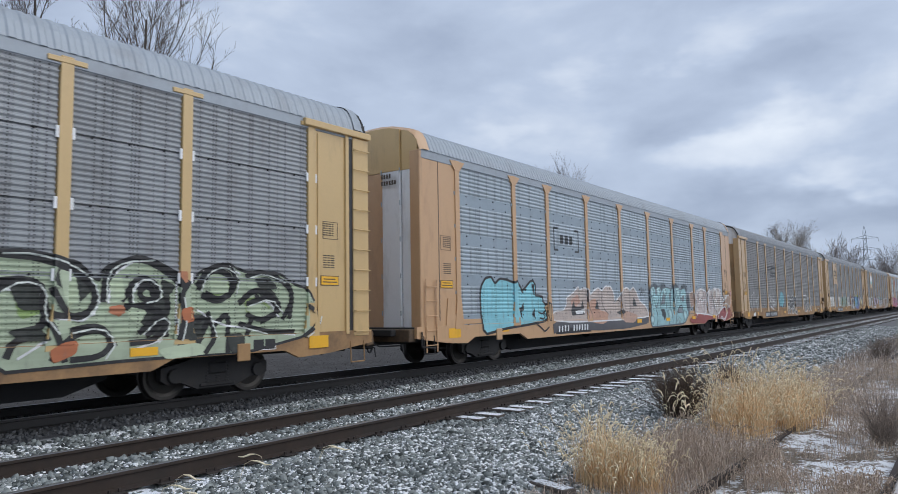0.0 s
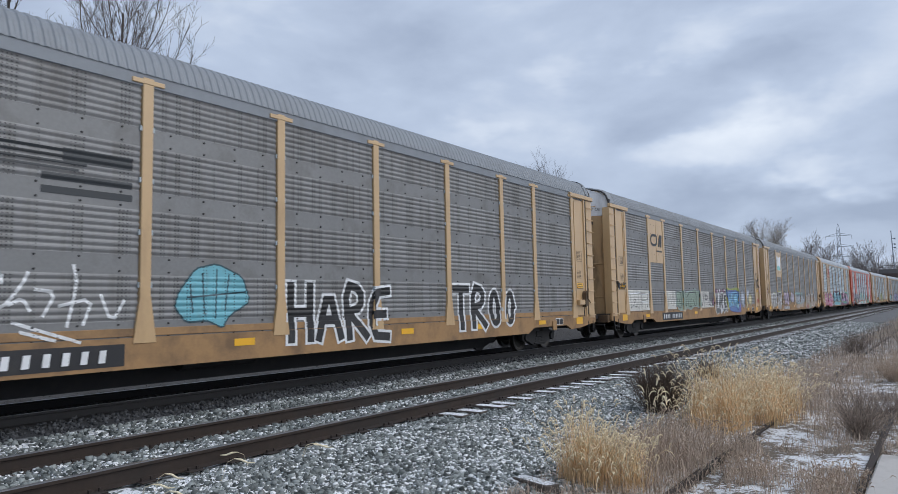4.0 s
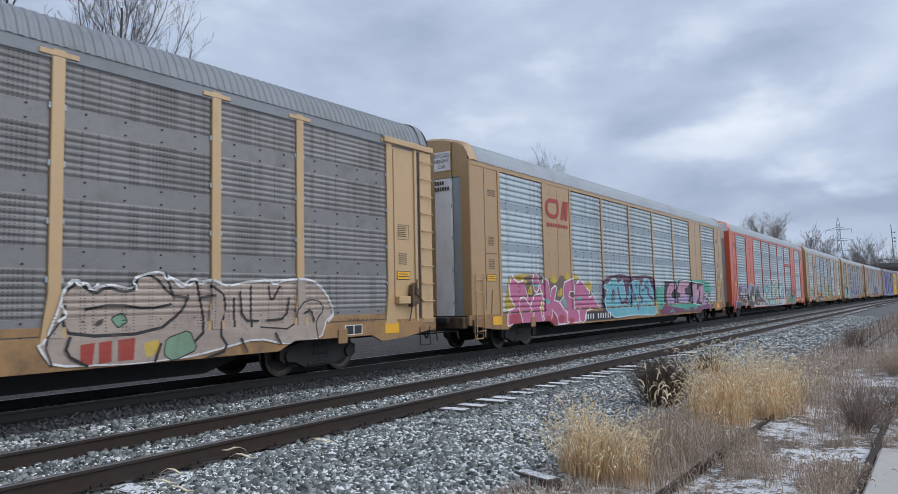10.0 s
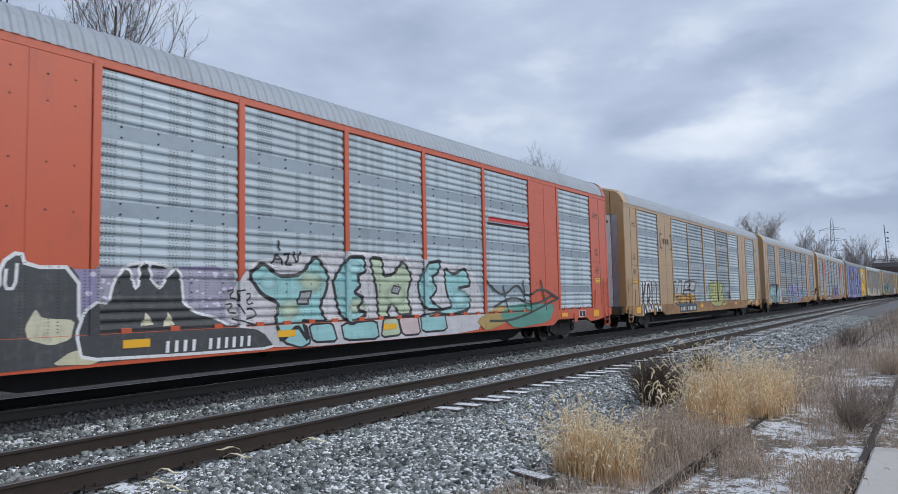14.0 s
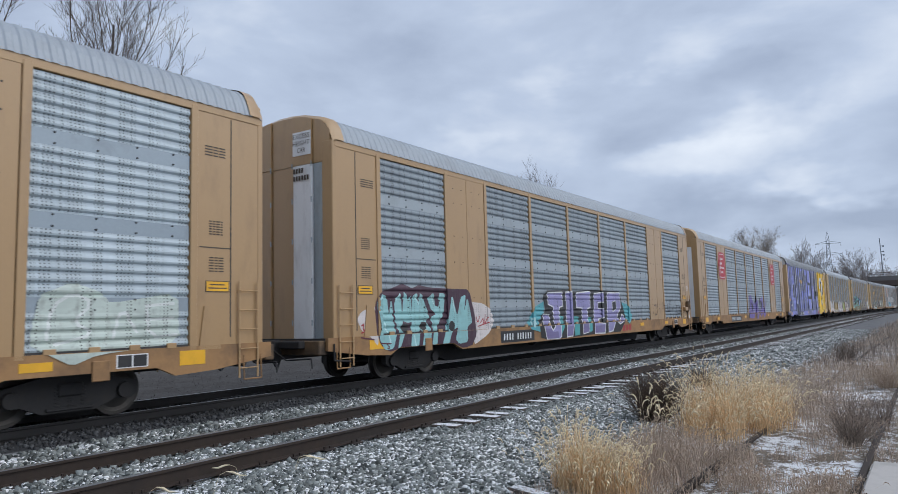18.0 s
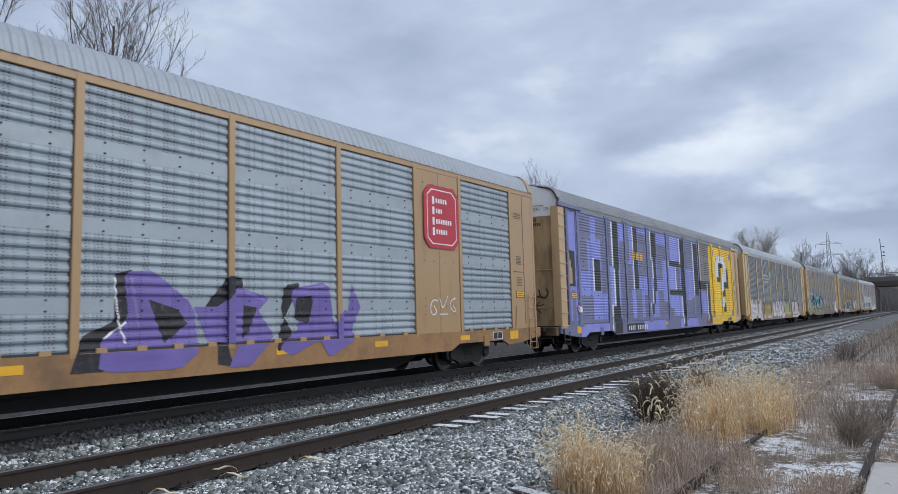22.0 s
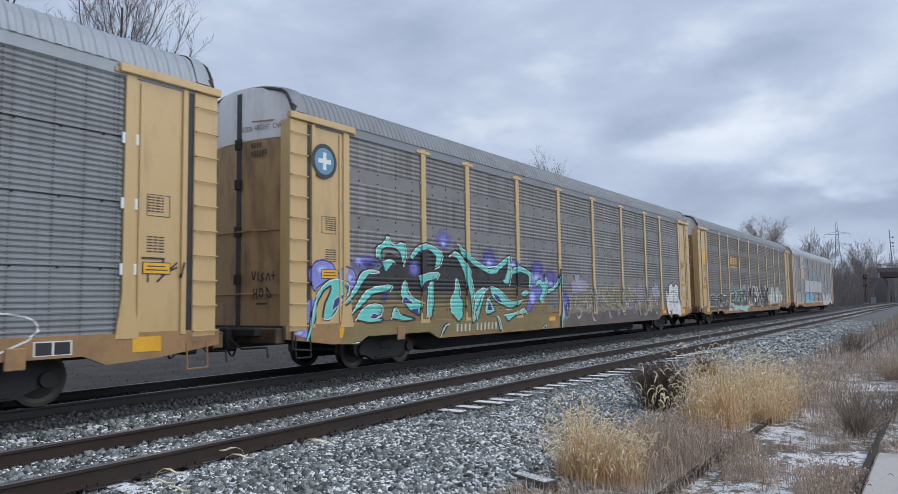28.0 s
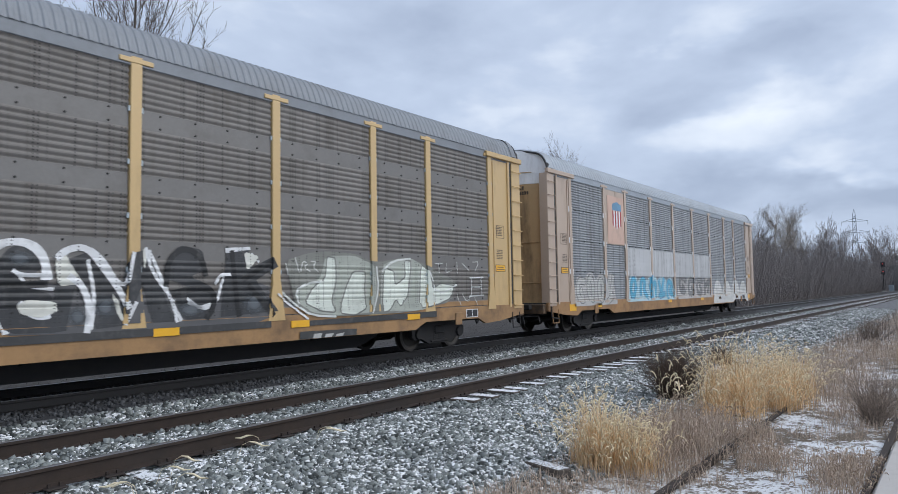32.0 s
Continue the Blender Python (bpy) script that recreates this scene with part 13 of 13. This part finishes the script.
gp = np.random.default_rng(11)
golden = (("dry golden reed clump with drooping seed heads", (6.98, 3.14, 0.26, 0.28, 0.3, 1.0), 480), ("dry golden reed clump, thinner at its edge", (7.1, 2.85, 0.26, 0.26, 0.2, 0.75), 230),
          ("tall dry golden reed stand beside the old siding", (11.1, 2.85, 0.75, 0.42, 0.3, 1.25), 850), ("tall dry golden reed stand beside the old siding", (12.5, 2.55, 1.3, 0.5, 0.25, 1.15), 1200))
for label, where, count in golden:
    ob, tips, out = tufts("reed_clump", label, "dry grass", STRAW, patch(gp, int(count * 1.7), *where, 0.04), int(where[0] * 10), 0.0034, 0.5)
    part("seed_heads", tubes("seed_heads", heads(tips, out, 5, 0.75, 0.10), PLUME, 4), PLUME, ob)
brown = (("dead brown weeds with pale seed heads", (8.0, 2.75, 0.75, 0.48, 0.3, 0.72), 1500), ("sparse dead brown weeds", (9.3, 2.9, 0.7, 0.5, 0.25, 0.6), 900), ("dead weeds by the old rail", (9.2, 2.15, 0.6, 0.25, 0.15, 0.45), 500),
         ("dead grey-brown weeds beside the old siding", (13.8, 2.0, 1.6, 0.5, 0.2, 0.5), 900), ("low dead weeds", (16.8, 2.3, 2.2, 0.8, 0.2, 0.5), 1100), ("low dead weeds", (21, 2.2, 3, 1.3, 0.25, 0.6), 1700),
         ("low dead weeds between the old rails", (12.5, 1.2, 1.4, 0.45, 0.1, 0.3), 700), ("low dead weeds", (14.5, -0.2, 2.5, 0.9, 0.12, 0.4), 1000), ("low dead weeds at the slab's edge", (7.8, 1.0, 0.9, 0.28, 0.1, 0.32), 900),
         ("low dead weeds between the old rails", (8.3, 1.85, 0.5, 0.22, 0.1, 0.3), 500))
for label, where, count in brown:
    ob, tips, out = tufts("weed_patch", label, "weeds", MAUVE, patch(gp, count, *where), int(where[0] * 7), 0.0036, 0.55)
    part("seed_heads", tubes("seed_heads", heads(tips, out, 6, 0.4, 0.06), WEED, 3), WEED, ob)
# thin matted grass over the whole strip beside the ballast, thinnest between the old rails
n = 125000
sx = 4.8 + 60 * gp.uniform(0, 1, n) ** 2.4
sy = gp.uniform(-3.5, 3.6, n)
keep = np.array([noise.noise((a * 0.8, b * 1.1, 2)) + 0.6 * noise.noise((a * 2.6, b * 3, 5)) for a, b in zip(sx, sy)]) > np.where(np.abs(sy - OLD_Y) < 0.66, 0.16, -0.06)
keep &= ~((sx < 9.7) & (sy < 0.75))
sx, sy = sx[keep], sy[keep]
spots = np.stack([sx, sy, np.array([ground_z(b) for b in sy]) - 0.01, gp.uniform(0.05, 0.22, len(sx))], 1)
tufts("dead_grass", "short matted dead grass over snow-dusted soil", "grass", MAUVE, spots, 21, 0.0036, 0.95)
# taller dead stalks further along, up to the bend
n = 16000
sx = 24 + 150 * gp.uniform(0, 1, n) ** 1.6
sy = gp.uniform(-9, 3.4, n)
keep = np.array([noise.noise((a * 0.25, b * 0.5, 8)) for a, b in zip(sx, sy)]) > -0.15
sx, sy = sx[keep], sy[keep]
spots = np.stack([sx, sy + np.array([bend(a) for a in sx]), np.array([ground_z(b) for b in sy]) - 0.02, gp.uniform(0.2, 0.6, len(sx))], 1)
tufts("dead_stalks", "dead grey-brown stalks along the old siding", "weeds", STALK, spots, 23, 0.012, 0.5)
# dead grass on the far side of the line, coloured dark as if in shade
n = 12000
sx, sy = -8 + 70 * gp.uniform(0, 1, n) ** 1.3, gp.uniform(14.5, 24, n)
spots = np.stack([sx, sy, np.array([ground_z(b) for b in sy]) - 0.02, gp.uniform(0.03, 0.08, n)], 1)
tufts("far_side_grass", "dull dead grass along the far side of the line, shade put into its colour", "grass", DULL, spots, 22, 0.010, 0.7)
# curled foxtails at the edge of the ballast, and before the dark shrub
for cx, cy, k in ((10.9, 3.75, 8), (10.4, 3.55, 7), (10.0, 3.3, 5)):
    s = np.stack([gp.normal(cx, 0.2, k), gp.normal(cy, 0.15, k), np.full(k, ground_z(cy)), gp.uniform(0.3, 0.75, k)], 1)
    ob, tips, out = tufts("foxtail_tuft", "bleached foxtail grass with curled seed heads", "dry grass", PLUME, s, int(cx * 100), 0.003, 0.5)
    part("seed_heads", tubes("seed_heads", np.concatenate([heads(tips, out, 8, 0.95, 0.20), heads(tips, out, 9, 0.5, 0.15)]) * np.array([1, 1, 1, 1, 1, 1, 1.9, 1.9]), PLUME, 5), PLUME, ob)
# foxtails bent over by the wind beside the near rail
for cx, cy, k in ((3.3, 5.6, 3), (3.7, 6.0, 2), (4.7, 6.0, 1), (5.3, 6.2, 1), (5.75, 6.1, 2)):
    stems, ears = [], []
    for j in range(k):
        x, y, z = gp.normal(cx, 0.10), gp.normal(cy, 0.05), ground_z(cy) + 0.02
        reach, top, way = gp.uniform(0.26, 0.40), gp.uniform(0.16, 0.24), gp.choice((-1, 1, 1))
        line = [(x + way * 0.5 * reach * f, y - way * 0.8 * reach * f, z + top * math.sin(min(1.0, 0.25 + f) * 2.2)) for f in (0.0, 0.2, 0.4, 0.6, 0.8, 1.0)]
        line[0] = (x, y, z - 0.03)
        stems += [(*p, *q, 0.0025, 0.002) for p, q in zip(line[:3], line[1:4])]
        ears += [(*p, *q, ra, rb) for p, q, ra, rb in zip(line[2:5], line[3:6], (0.004, 0.011, 0.010), (0.011, 0.010, 0.003))]
    ob = tagged(new("foxtail_tuft", tubes("foxtail_tuft", stems, PLUME, 4)), "bleached foxtail bent over beside the rail", "dry grass", kind="stuff")
    part("seed_heads", tubes("seed_heads", ears, PLUME, 5), PLUME, ob)


def shrub(cx, cy, r, h, count, seed, label, material=TWIG):
    g = np.random.default_rng(seed)
    rows = []
    z = ground_z(cy)
    for i in range(count):
        a, t = g.uniform(0, 2 * np.pi), g.uniform(0.1, 1.0)
        p = np.array([cx + 0.35 * r * math.cos(a) * g.uniform(), cy + 0.35 * r * math.sin(a) * g.uniform(), z])
        d = np.array([math.cos(a) * t, math.sin(a) * t, g.uniform(1.0, 2.0)])
        rad = 0.006 if material is TWIG else 0.004
        ln = h * g.uniform(0.25, 0.42)
        for k in range(3):
            d = d / np.linalg.norm(d) + g.normal(0, 0.22, 3)
            q = p + d / np.linalg.norm(d) * ln * (1 - 0.2 * k)
            rows.append([*p, *q, rad, rad * 0.6])
            for _ in range(2):
                e = d + g.normal(0, 0.6, 3)
                m = p + (q - p) * g.uniform(0.3, 1)
                rows.append([*m, *(m + e / np.linalg.norm(e) * ln * 0.6), rad * 0.6, rad * 0.25])
            p, rad = q, rad * 0.65
    ob = tagged(new("shrub", tubes("shrub", rows, material, 4)), label, "shrub")
    return ob


shrub(11.75, 3.95, 0.5, 0.9, 420, 31, "dense dark brown leafless shrub at the ballast's edge")
shrub(11.2, 1.05, 0.32, 0.85, 190, 32, "thin grey-brown leafless shrub between the old rails", STALK)
shrub(13.2, 0.8, 0.5, 0.6, 60, 33, "thin brown leafless shrub between the old rails", BROWN)
shrub(27.5, 2.6, 0.6, 0.8, 200, 34, "dark leafless shrub beside the old siding", BROWN)
shrub(19.0, 1.0, 0.5, 0.8, 160, 35, "brown leafless shrub in the weeds", WEED)
shrub(17.0, 4.6, 0.6, 0.5, 160, 37, "low dark shrub on the ballast shoulder")

board = Shape().box(-0.30, 0.30, -0.085, 0.085, 0, 0.09, 0.012)
tagged(part("timber_offcut", board, TIE, at=pose(6.45, 3.48, -0.375, 0, 3, 62)), "short weathered timber offcut with snow on top", "timber")
slab = Shape().box(-6.0, 9.55, -3.0, 0.71, -0.62, -0.30, 0.02)
tagged(part("concrete_slab", slab, CONCRETE), "pale beige concrete slab lying beside the old siding", "concrete slab")


# ---------------------------------------------------------------- trees
def branchy(rg, height, limbs, depth, spread=0.55, rad=None, base=0.25):
    """Rods of a leafless tree: (trunk rods, twig rods)."""
    thick, thin = [], []

    def grow(p, d, ln, r, lev):
        q, n = p, 3 if lev else 6
        for i in range(n):
            d = (d + Vector((rg.gauss(0, 0.09), rg.gauss(0, 0.09), 0.05 + rg.gauss(0, 0.05)))).normalized()
            e = q + d * (ln / n)
            r1 = r * (1 - 0.55 / n) if lev else r * (1 - 0.75 / n)
            (thick if r > 0.035 else thin).append((*q, *e, r, r1))
            f = (i + 1) / n
            if lev < depth and (lev > 0 or f > base):
                for _ in range(limbs[min(lev, len(limbs) - 1)]):
                    a = rg.uniform(0, 2 * math.pi)
                    s = d.orthogonal().normalized()
                    s = (s * math.cos(a) + d.cross(s) * math.sin(a))
                    k = (d * (1 - spread) + s * spread + Vector((0, 0, 0.25))).normalized()
                    grow(q.lerp(e, rg.random()), k, ln * (0.62 if lev else 0.42) * rg.uniform(0.7, 1.15) * (1.15 - 0.45 * f), max(r1 * 0.5, 0.006), lev + 1)
            q, r = e, r1
    grow(Vector((0, 0, -0.3)), Vector((0, 0, 1)), height, rad or height * 0.014, 0)
    return thick, thin


def tree(name, label, x, y, height, seed, limbs=(3, 3, 2), depth=4, bark=None, spread=0.55, rad=None, base=0.25):
    bark = bark or BARK
    thick, thin = branchy(random.Random(seed), height, limbs, depth, spread, rad, base)
    ob = tagged(new(name), label, "tree")
    ob.matrix_basis = pose(x, y, ground_z(y))
    part("trunk", tubes("trunk", thick, bark, 7), bark, ob)
    part("crown", tubes("crown", thin, bark, 3), bark, ob)
    return ob


def vase_tree(label, x, y, height, seed, limbs=15, low=0.28, reach=6.5, bark=BARK, fine=1.0):
    """A leafless tree whose long limbs leave the trunk slanting and turn upwards, set with short upright twigs."""
    rg = random.Random(seed)
    thick, thin = [], []

    def arm(p, d, ln, r, lev):
        n = (8, 5, 3)[lev]
        for i in range(n):
            d = (d + Vector((rg.gauss(0, 0.06), rg.gauss(0, 0.06), 0.07 + rg.gauss(0, 0.03)))).normalized()
            q = p + d * (ln / n)
            r1 = max(r * (1 - 0.8 / n * (1 if lev else 0.9)), 0.004)
            (thick if r > 0.03 else thin).append((*p, *q, r, r1))
            if lev < 2 and i > (1 if lev == 0 else 0):
                for _ in range(3 if lev == 0 else rg.choice((1, 2, 2))):
                    a, s = rg.uniform(0, 2 * math.pi), d.orthogonal().normalized()
                    s = s * math.cos(a) + d.cross(s) * math.sin(a)
                    k = (d * 0.62 + s * 0.5 + Vector((0, 0, 0.15))).normalized()
                    arm(p.lerp(q, rg.random()), k, ln * rg.uniform(0.22, 0.42) * (1.1 - 0.5 * i / n), max(r1 * 0.42, 0.008), lev + 1)
            p, r = q, r1
    p, d, r = Vector((0, 0, -0.3)), Vector((0, 0, 1)), height * 0.013
    n = 10
    for i in range(n):
        d = (d + Vector((rg.gauss(0, 0.05), rg.gauss(0, 0.05), 0.05))).normalized()
        q = p + d * (height / n)
        thick.append((*p, *q, r, r * 0.86))
        f = (i + 1) / n
        if f > low:
            for k in range(max(1, round(limbs * 1.4 / n))):
                a = rg.uniform(0, 2 * math.pi)
                tilt = rg.uniform(0.55, 0.95) * (1.1 - 0.5 * f)
                arm(p.lerp(q, rg.random()), Vector((math.cos(a) * math.sin(tilt), math.sin(a) * math.sin(tilt), math.cos(tilt))), reach * rg.uniform(0.75, 1.1) * (1.25 - 0.75 * f), r * rg.uniform(0.32, 0.5), 0)
        p, r = q, r * 0.86
    ob = tagged(new("bare_tree"), label, "tree")
    ob.matrix_basis = pose(x, y, ground_z(y))
    part("trunk", tubes("trunk", thick, bark, 7), bark, ob)
    part("crown", tubes("crown", [(*q[:6], q[6] * fine, q[7] * fine) for q in thin], bark, 3), bark, ob)


vase_tree("tall leafless tree with long upswept limbs behind the line", 15.2, 26.0, 15.0, 3, 30, 0.3, 8.2)
vase_tree("tall leafless tree with long upswept limbs behind the line", 11.0, 27.5, 14.0, 4, 22, 0.3, 6.5)
vase_tree("leafless tree with fine grey twigs behind the line", 15.5, 36.0, 15.5, 14, 22, 0.3, 6.0, BARK, 0.8)
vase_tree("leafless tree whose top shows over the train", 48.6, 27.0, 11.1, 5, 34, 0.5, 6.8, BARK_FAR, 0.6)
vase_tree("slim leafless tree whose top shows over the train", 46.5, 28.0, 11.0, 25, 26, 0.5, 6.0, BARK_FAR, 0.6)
tree("bare_tree", "leafless tree by the far woods", 135.0, 31.0, 12.6, 6, (3, 3, 2), 4)
tree("bare_tree", "tall leafless tree with a pale trunk by the far woods", 159.0, 30.0, 16.2, 7, (3, 3, 2), 4, BARK_PALE, 0.5, None, 0.4)
tree("bare_tree", "tall leafless tree with a pale trunk by the far woods", 167.5, 30.5, 17.4, 8, (3, 3, 2), 4, BARK_PALE, 0.5, None, 0.4)
tree("bare_tree", "tall leafless tree with a pale trunk by the far woods", 174.0, 29.0, 15.6, 9, (3, 3, 2), 4, BARK_PALE, 0.5, None, 0.4)
tree("bare_tree", "leafless tree by the far woods", 178.0, 30.0, 13.5, 10, (3, 3, 2), 4)


def woods():
    rg, rows = random.Random(77), []
    for i in range(290):
        x = rg.uniform(95, 470)
        y = bend(x) + 22 + 50 * rg.random() ** 1.3 + max(0, (x - 260) * 0.06)
        h = rg.uniform(7, 14.5) * (0.55 if x < 165 else 1.0 if x < 230 else 1.25)
        a, b = branchy(rg, h, (2, 2, 1), 3, 0.45, h * 0.011, 0.2)
        for s in a + b:
            rows.append((s[0] + x, s[1] + y, s[2] - 0.5, s[3] + x, s[4] + y, s[5] - 0.5, max(s[6], 0.022), max(s[7], 0.016)))
    tagged(new("far_woods", tubes("far_woods", rows, BARK_FAR, 3)), "grey-brown leafless woods beyond the line, paled as by haze", "woods", kind="stuff")
    rows = []
    for i in range(42000):
        x = rg.uniform(70, 480)
        y = bend(x) + 17 + 34 * rg.random() ** 1.2
        h = rg.uniform(1.5, 7.5)
        a, t = rg.uniform(0, 6.3), rg.uniform(0, 0.75) * h
        rows.append((x, y, -0.7, x + t * math.cos(a), y + t * math.sin(a), h, 0.045, 0.015))
    tagged(new("far_brush", tubes("far_brush", rows, BARK_FAR, 3)), "dense grey-brown brush below the far woods, paled as by haze", "brush", kind="stuff")


woods()


# ---------------------------------------------------------------- tower, mast, bridge, signal
def lattice_tower(x, y, top):
    t = tagged(new("transmission_tower"), "grey steel lattice tower with cross arms above the woods", "power tower")
    t.matrix_basis = pose(x, y, -0.5, 0, 0, 94)

    def half(z):
        return float(np.interp(z, (0, top * 0.62, top * 0.93, top), (3.0, 0.8, 0.5, 0.08)))
    levels = list(np.linspace(0, top * 0.62, 6)) + list(np.linspace(top * 0.62, top * 0.93, 6))[1:] + [top]
    for sx, sy in ((-1, -1), (-1, 1), (1, -1), (1, 1)):
        s = Shape()
        for a, b in zip(levels, levels[1:]):
            s.rod((sx * half(a), sy * half(a), a), (sx * half(b), sy * half(b), b), 0.075, n=5)
        part("leg", s, TOWER, t)
    for a, b in zip(levels[:-1], levels[1:-1]):
        for k in range(4):
            c0, c1 = ((-1, -1), (1, -1), (1, 1), (-1, 1))[k], ((1, -1), (1, 1), (-1, 1), (-1, -1))[k]
            s = Shape()
            s.rod((c0[0] * half(a), c0[1] * half(a), a), (c1[0] * half(b), c1[1] * half(b), b), 0.045, n=4)
            s.rod((c1[0] * half(a), c1[1] * half(a), a), (c0[0] * half(b), c0[1] * half(b), b), 0.045, n=4)
            part("brace", s, TOWER, t)
    for z, w in ((top - 4.9, 4.7), (top - 9.4, 4.9), (top - 13.6, 4.6)):
        for sg in (-1, 1):
            s = Shape()
            for yy in (-0.6, 0.6):
                s.rod((0, yy, z), (sg * w, 0, z - 0.1), 0.06, n=4).rod((0, yy, z + 1.1), (sg * w, 0, z), 0.05, n=4)
            s.rod((sg * w, 0, z - 0.1), (sg * w, 0, z - 1.5), 0.06, n=5)
            part("cross_arm", s, TOWER, t)


lattice_tower(330, 34.4, 32.6)

mast = tagged(new("light_mast"), "thin leaning mast with small lamp boxes", "mast")
mast.matrix_basis = pose(240, 11.1, -0.5, -1.5, 0, 0)
part("pole", Shape().rod((0, 0, 0), (0, 0, 21.2), 0.18, 0.10, 8), TOWER, mast)
for z, dy in ((18.6, -0.7), (17.0, -0.6), (16.0, -0.6)):
    part("lamp_box", Shape().box(-0.2, 0.2, dy - 0.25, dy + 0.2, z, z + 0.42, 0.04).rod((0, 0, z + 0.3), (0, dy, z + 0.3), 0.07, n=5), TOWER, mast)

BRIDGE_C = plain("bridge_concrete", (0.16, 0.15, 0.145), 0.85, 0, 0.4, 0.6)
BRIDGE_S = plain("bridge_steel", (0.10, 0.075, 0.065), 0.7, 0.2, 0.4, 0.6)
bridge = tagged(new("overpass"), "dark overpass crossing the line ahead", "bridge")
bridge.matrix_basis = pose(215, 0, -0.5)
part("deck", Shape().box(-5, 7, -34, 13.4, 8.0, 9.1, 0.05), BRIDGE_C, bridge)
for k in range(4):
    part("girder", Shape().box(-5 + k * 3.6, -4.5 + k * 3.6, -34, 12.8, 6.7, 8.0, 0.03), BRIDGE_S, bridge)
part("abutment", Shape().prism([(11.6, 0), (17, 0), (17, 6.6), (12.2, 6.6), (11.6, 5.6)], "x", -5, 7), BRIDGE_C, bridge)
part("pier", Shape().box(-4, 6, -7.5, -6.0, 0, 6.7, 0.1), BRIDGE_C, bridge)
rl = Shape()
for k in range(16):
    rl.rod((-5, -34 + k * 3.1, 9.1), (-5, -34 + k * 3.1, 10.0), 0.06, n=5)
rl.rod((-5, -34, 10.0), (-5, 13.2, 10.0), 0.06, n=5).rod((-5, -34, 9.6), (-5, 13.2, 9.6), 0.04, n=5)
part("parapet_rail", rl, BRIDGE_S, bridge)


def glow(name, col, power):
    m, t, b = shader(name, 0.3)
    b.inputs["Base Color"].default_value = (*col, 1)
    b.inputs["Emission Color"].default_value, b.inputs["Emission Strength"].default_value = (*col, 1), power
    return m


RED_LAMP = glow("red_signal_lamp", (1.0, 0.06, 0.05), 1.3)
DARK_LENS = plain("dark_lens", (0.02, 0.02, 0.02), 0.2)
sig = tagged(new("signal_mast"), "railway signal with two black heads showing red", "signal")
sig.matrix_basis = pose(185, 14.2, -0.5)
part("pole", Shape().rod((0, 0, 0), (0, 0, 6.9), 0.09, n=8), STEEL_D, sig)
part("ladder", Shape().rod((0.3, 0.35, 0), (0.1, 0.25, 6.2), 0.03, n=5).rod((0.3, -0.35, 0), (0.1, -0.25, 6.2), 0.03, n=5), STEEL_D, sig)
for z in (6.3, 4.6):
    h = part("signal_head", Shape().box(-0.16, 0.0, -0.42, 0.42, z - 0.55, z + 0.55, 0.04), BLACK, sig)
    part("lamp", Shape().lathe([(0.0, -0.2), (0.10, -0.19), (0.12, -0.12)], (0, 0, z + 0.2), "x", 14), RED_LAMP, h)
    part("lens", Shape().lathe([(0.0, -0.2), (0.10, -0.19), (0.12, -0.12)], (0, 0, z - 0.25), "x", 14), DARK_LENS, h)
part("base", Shape().box(-0.4, 0.4, -0.4, 0.4, 0, 0.5, 0.05), CONCRETE, sig)
tagged(part("relay_box", Shape().box(-0.4, 0.4, -0.5, 0.5, 0, 1.7, 0.05).box(-0.45, 0.45, -0.55, 0.55, 1.7, 1.78, 0.01), GALV, at=pose(188, 13.0, -0.55)), "small pale metal relay box beside the signal", "cabinet")

# ---------------------------------------------------------------- motion
def train_at(t):
    """Where the first car's middle stands on the line."""
    return -2.143 - 11.041 * t - 0.01203 * t * t


def motions():
    for i, car in enumerate(CARS):
        rows = []
        for k in range(65):
            t = k / 2
            x = train_at(t) + i * PITCH
            turn = math.degrees(math.atan2(bend(x + 10) - bend(x - 10), 20))
            rows.append((t, pose(x, MAIN_Y + (bend(x + 10) + bend(x - 10)) / 2, 0, 0, 0, turn)))
        walk(car, rows)
    # wheels roll on the rails: one turn about the axle for every 2.64 m
    for k, x in enumerate((-0.865, 0.865)):
        rows = []
        for f in range(961):
            t = f / FPS
            a = math.degrees((train_at(t) - train_at(0)) / 0.42)
            rows.append((t, pose(x, 0, 0.42) @ Matrix.Rotation(radians(a), 4, "Y")))
        walk(WHEELSETS[k][0], rows)
        act = WHEELSETS[k][0].animation_data
        for w in WHEELSETS[k][1:]:
            w.rotation_mode = "QUATERNION"
            d = w.animation_data_create()
            d.action, d.action_slot = act.action, act.action_slot


motions()
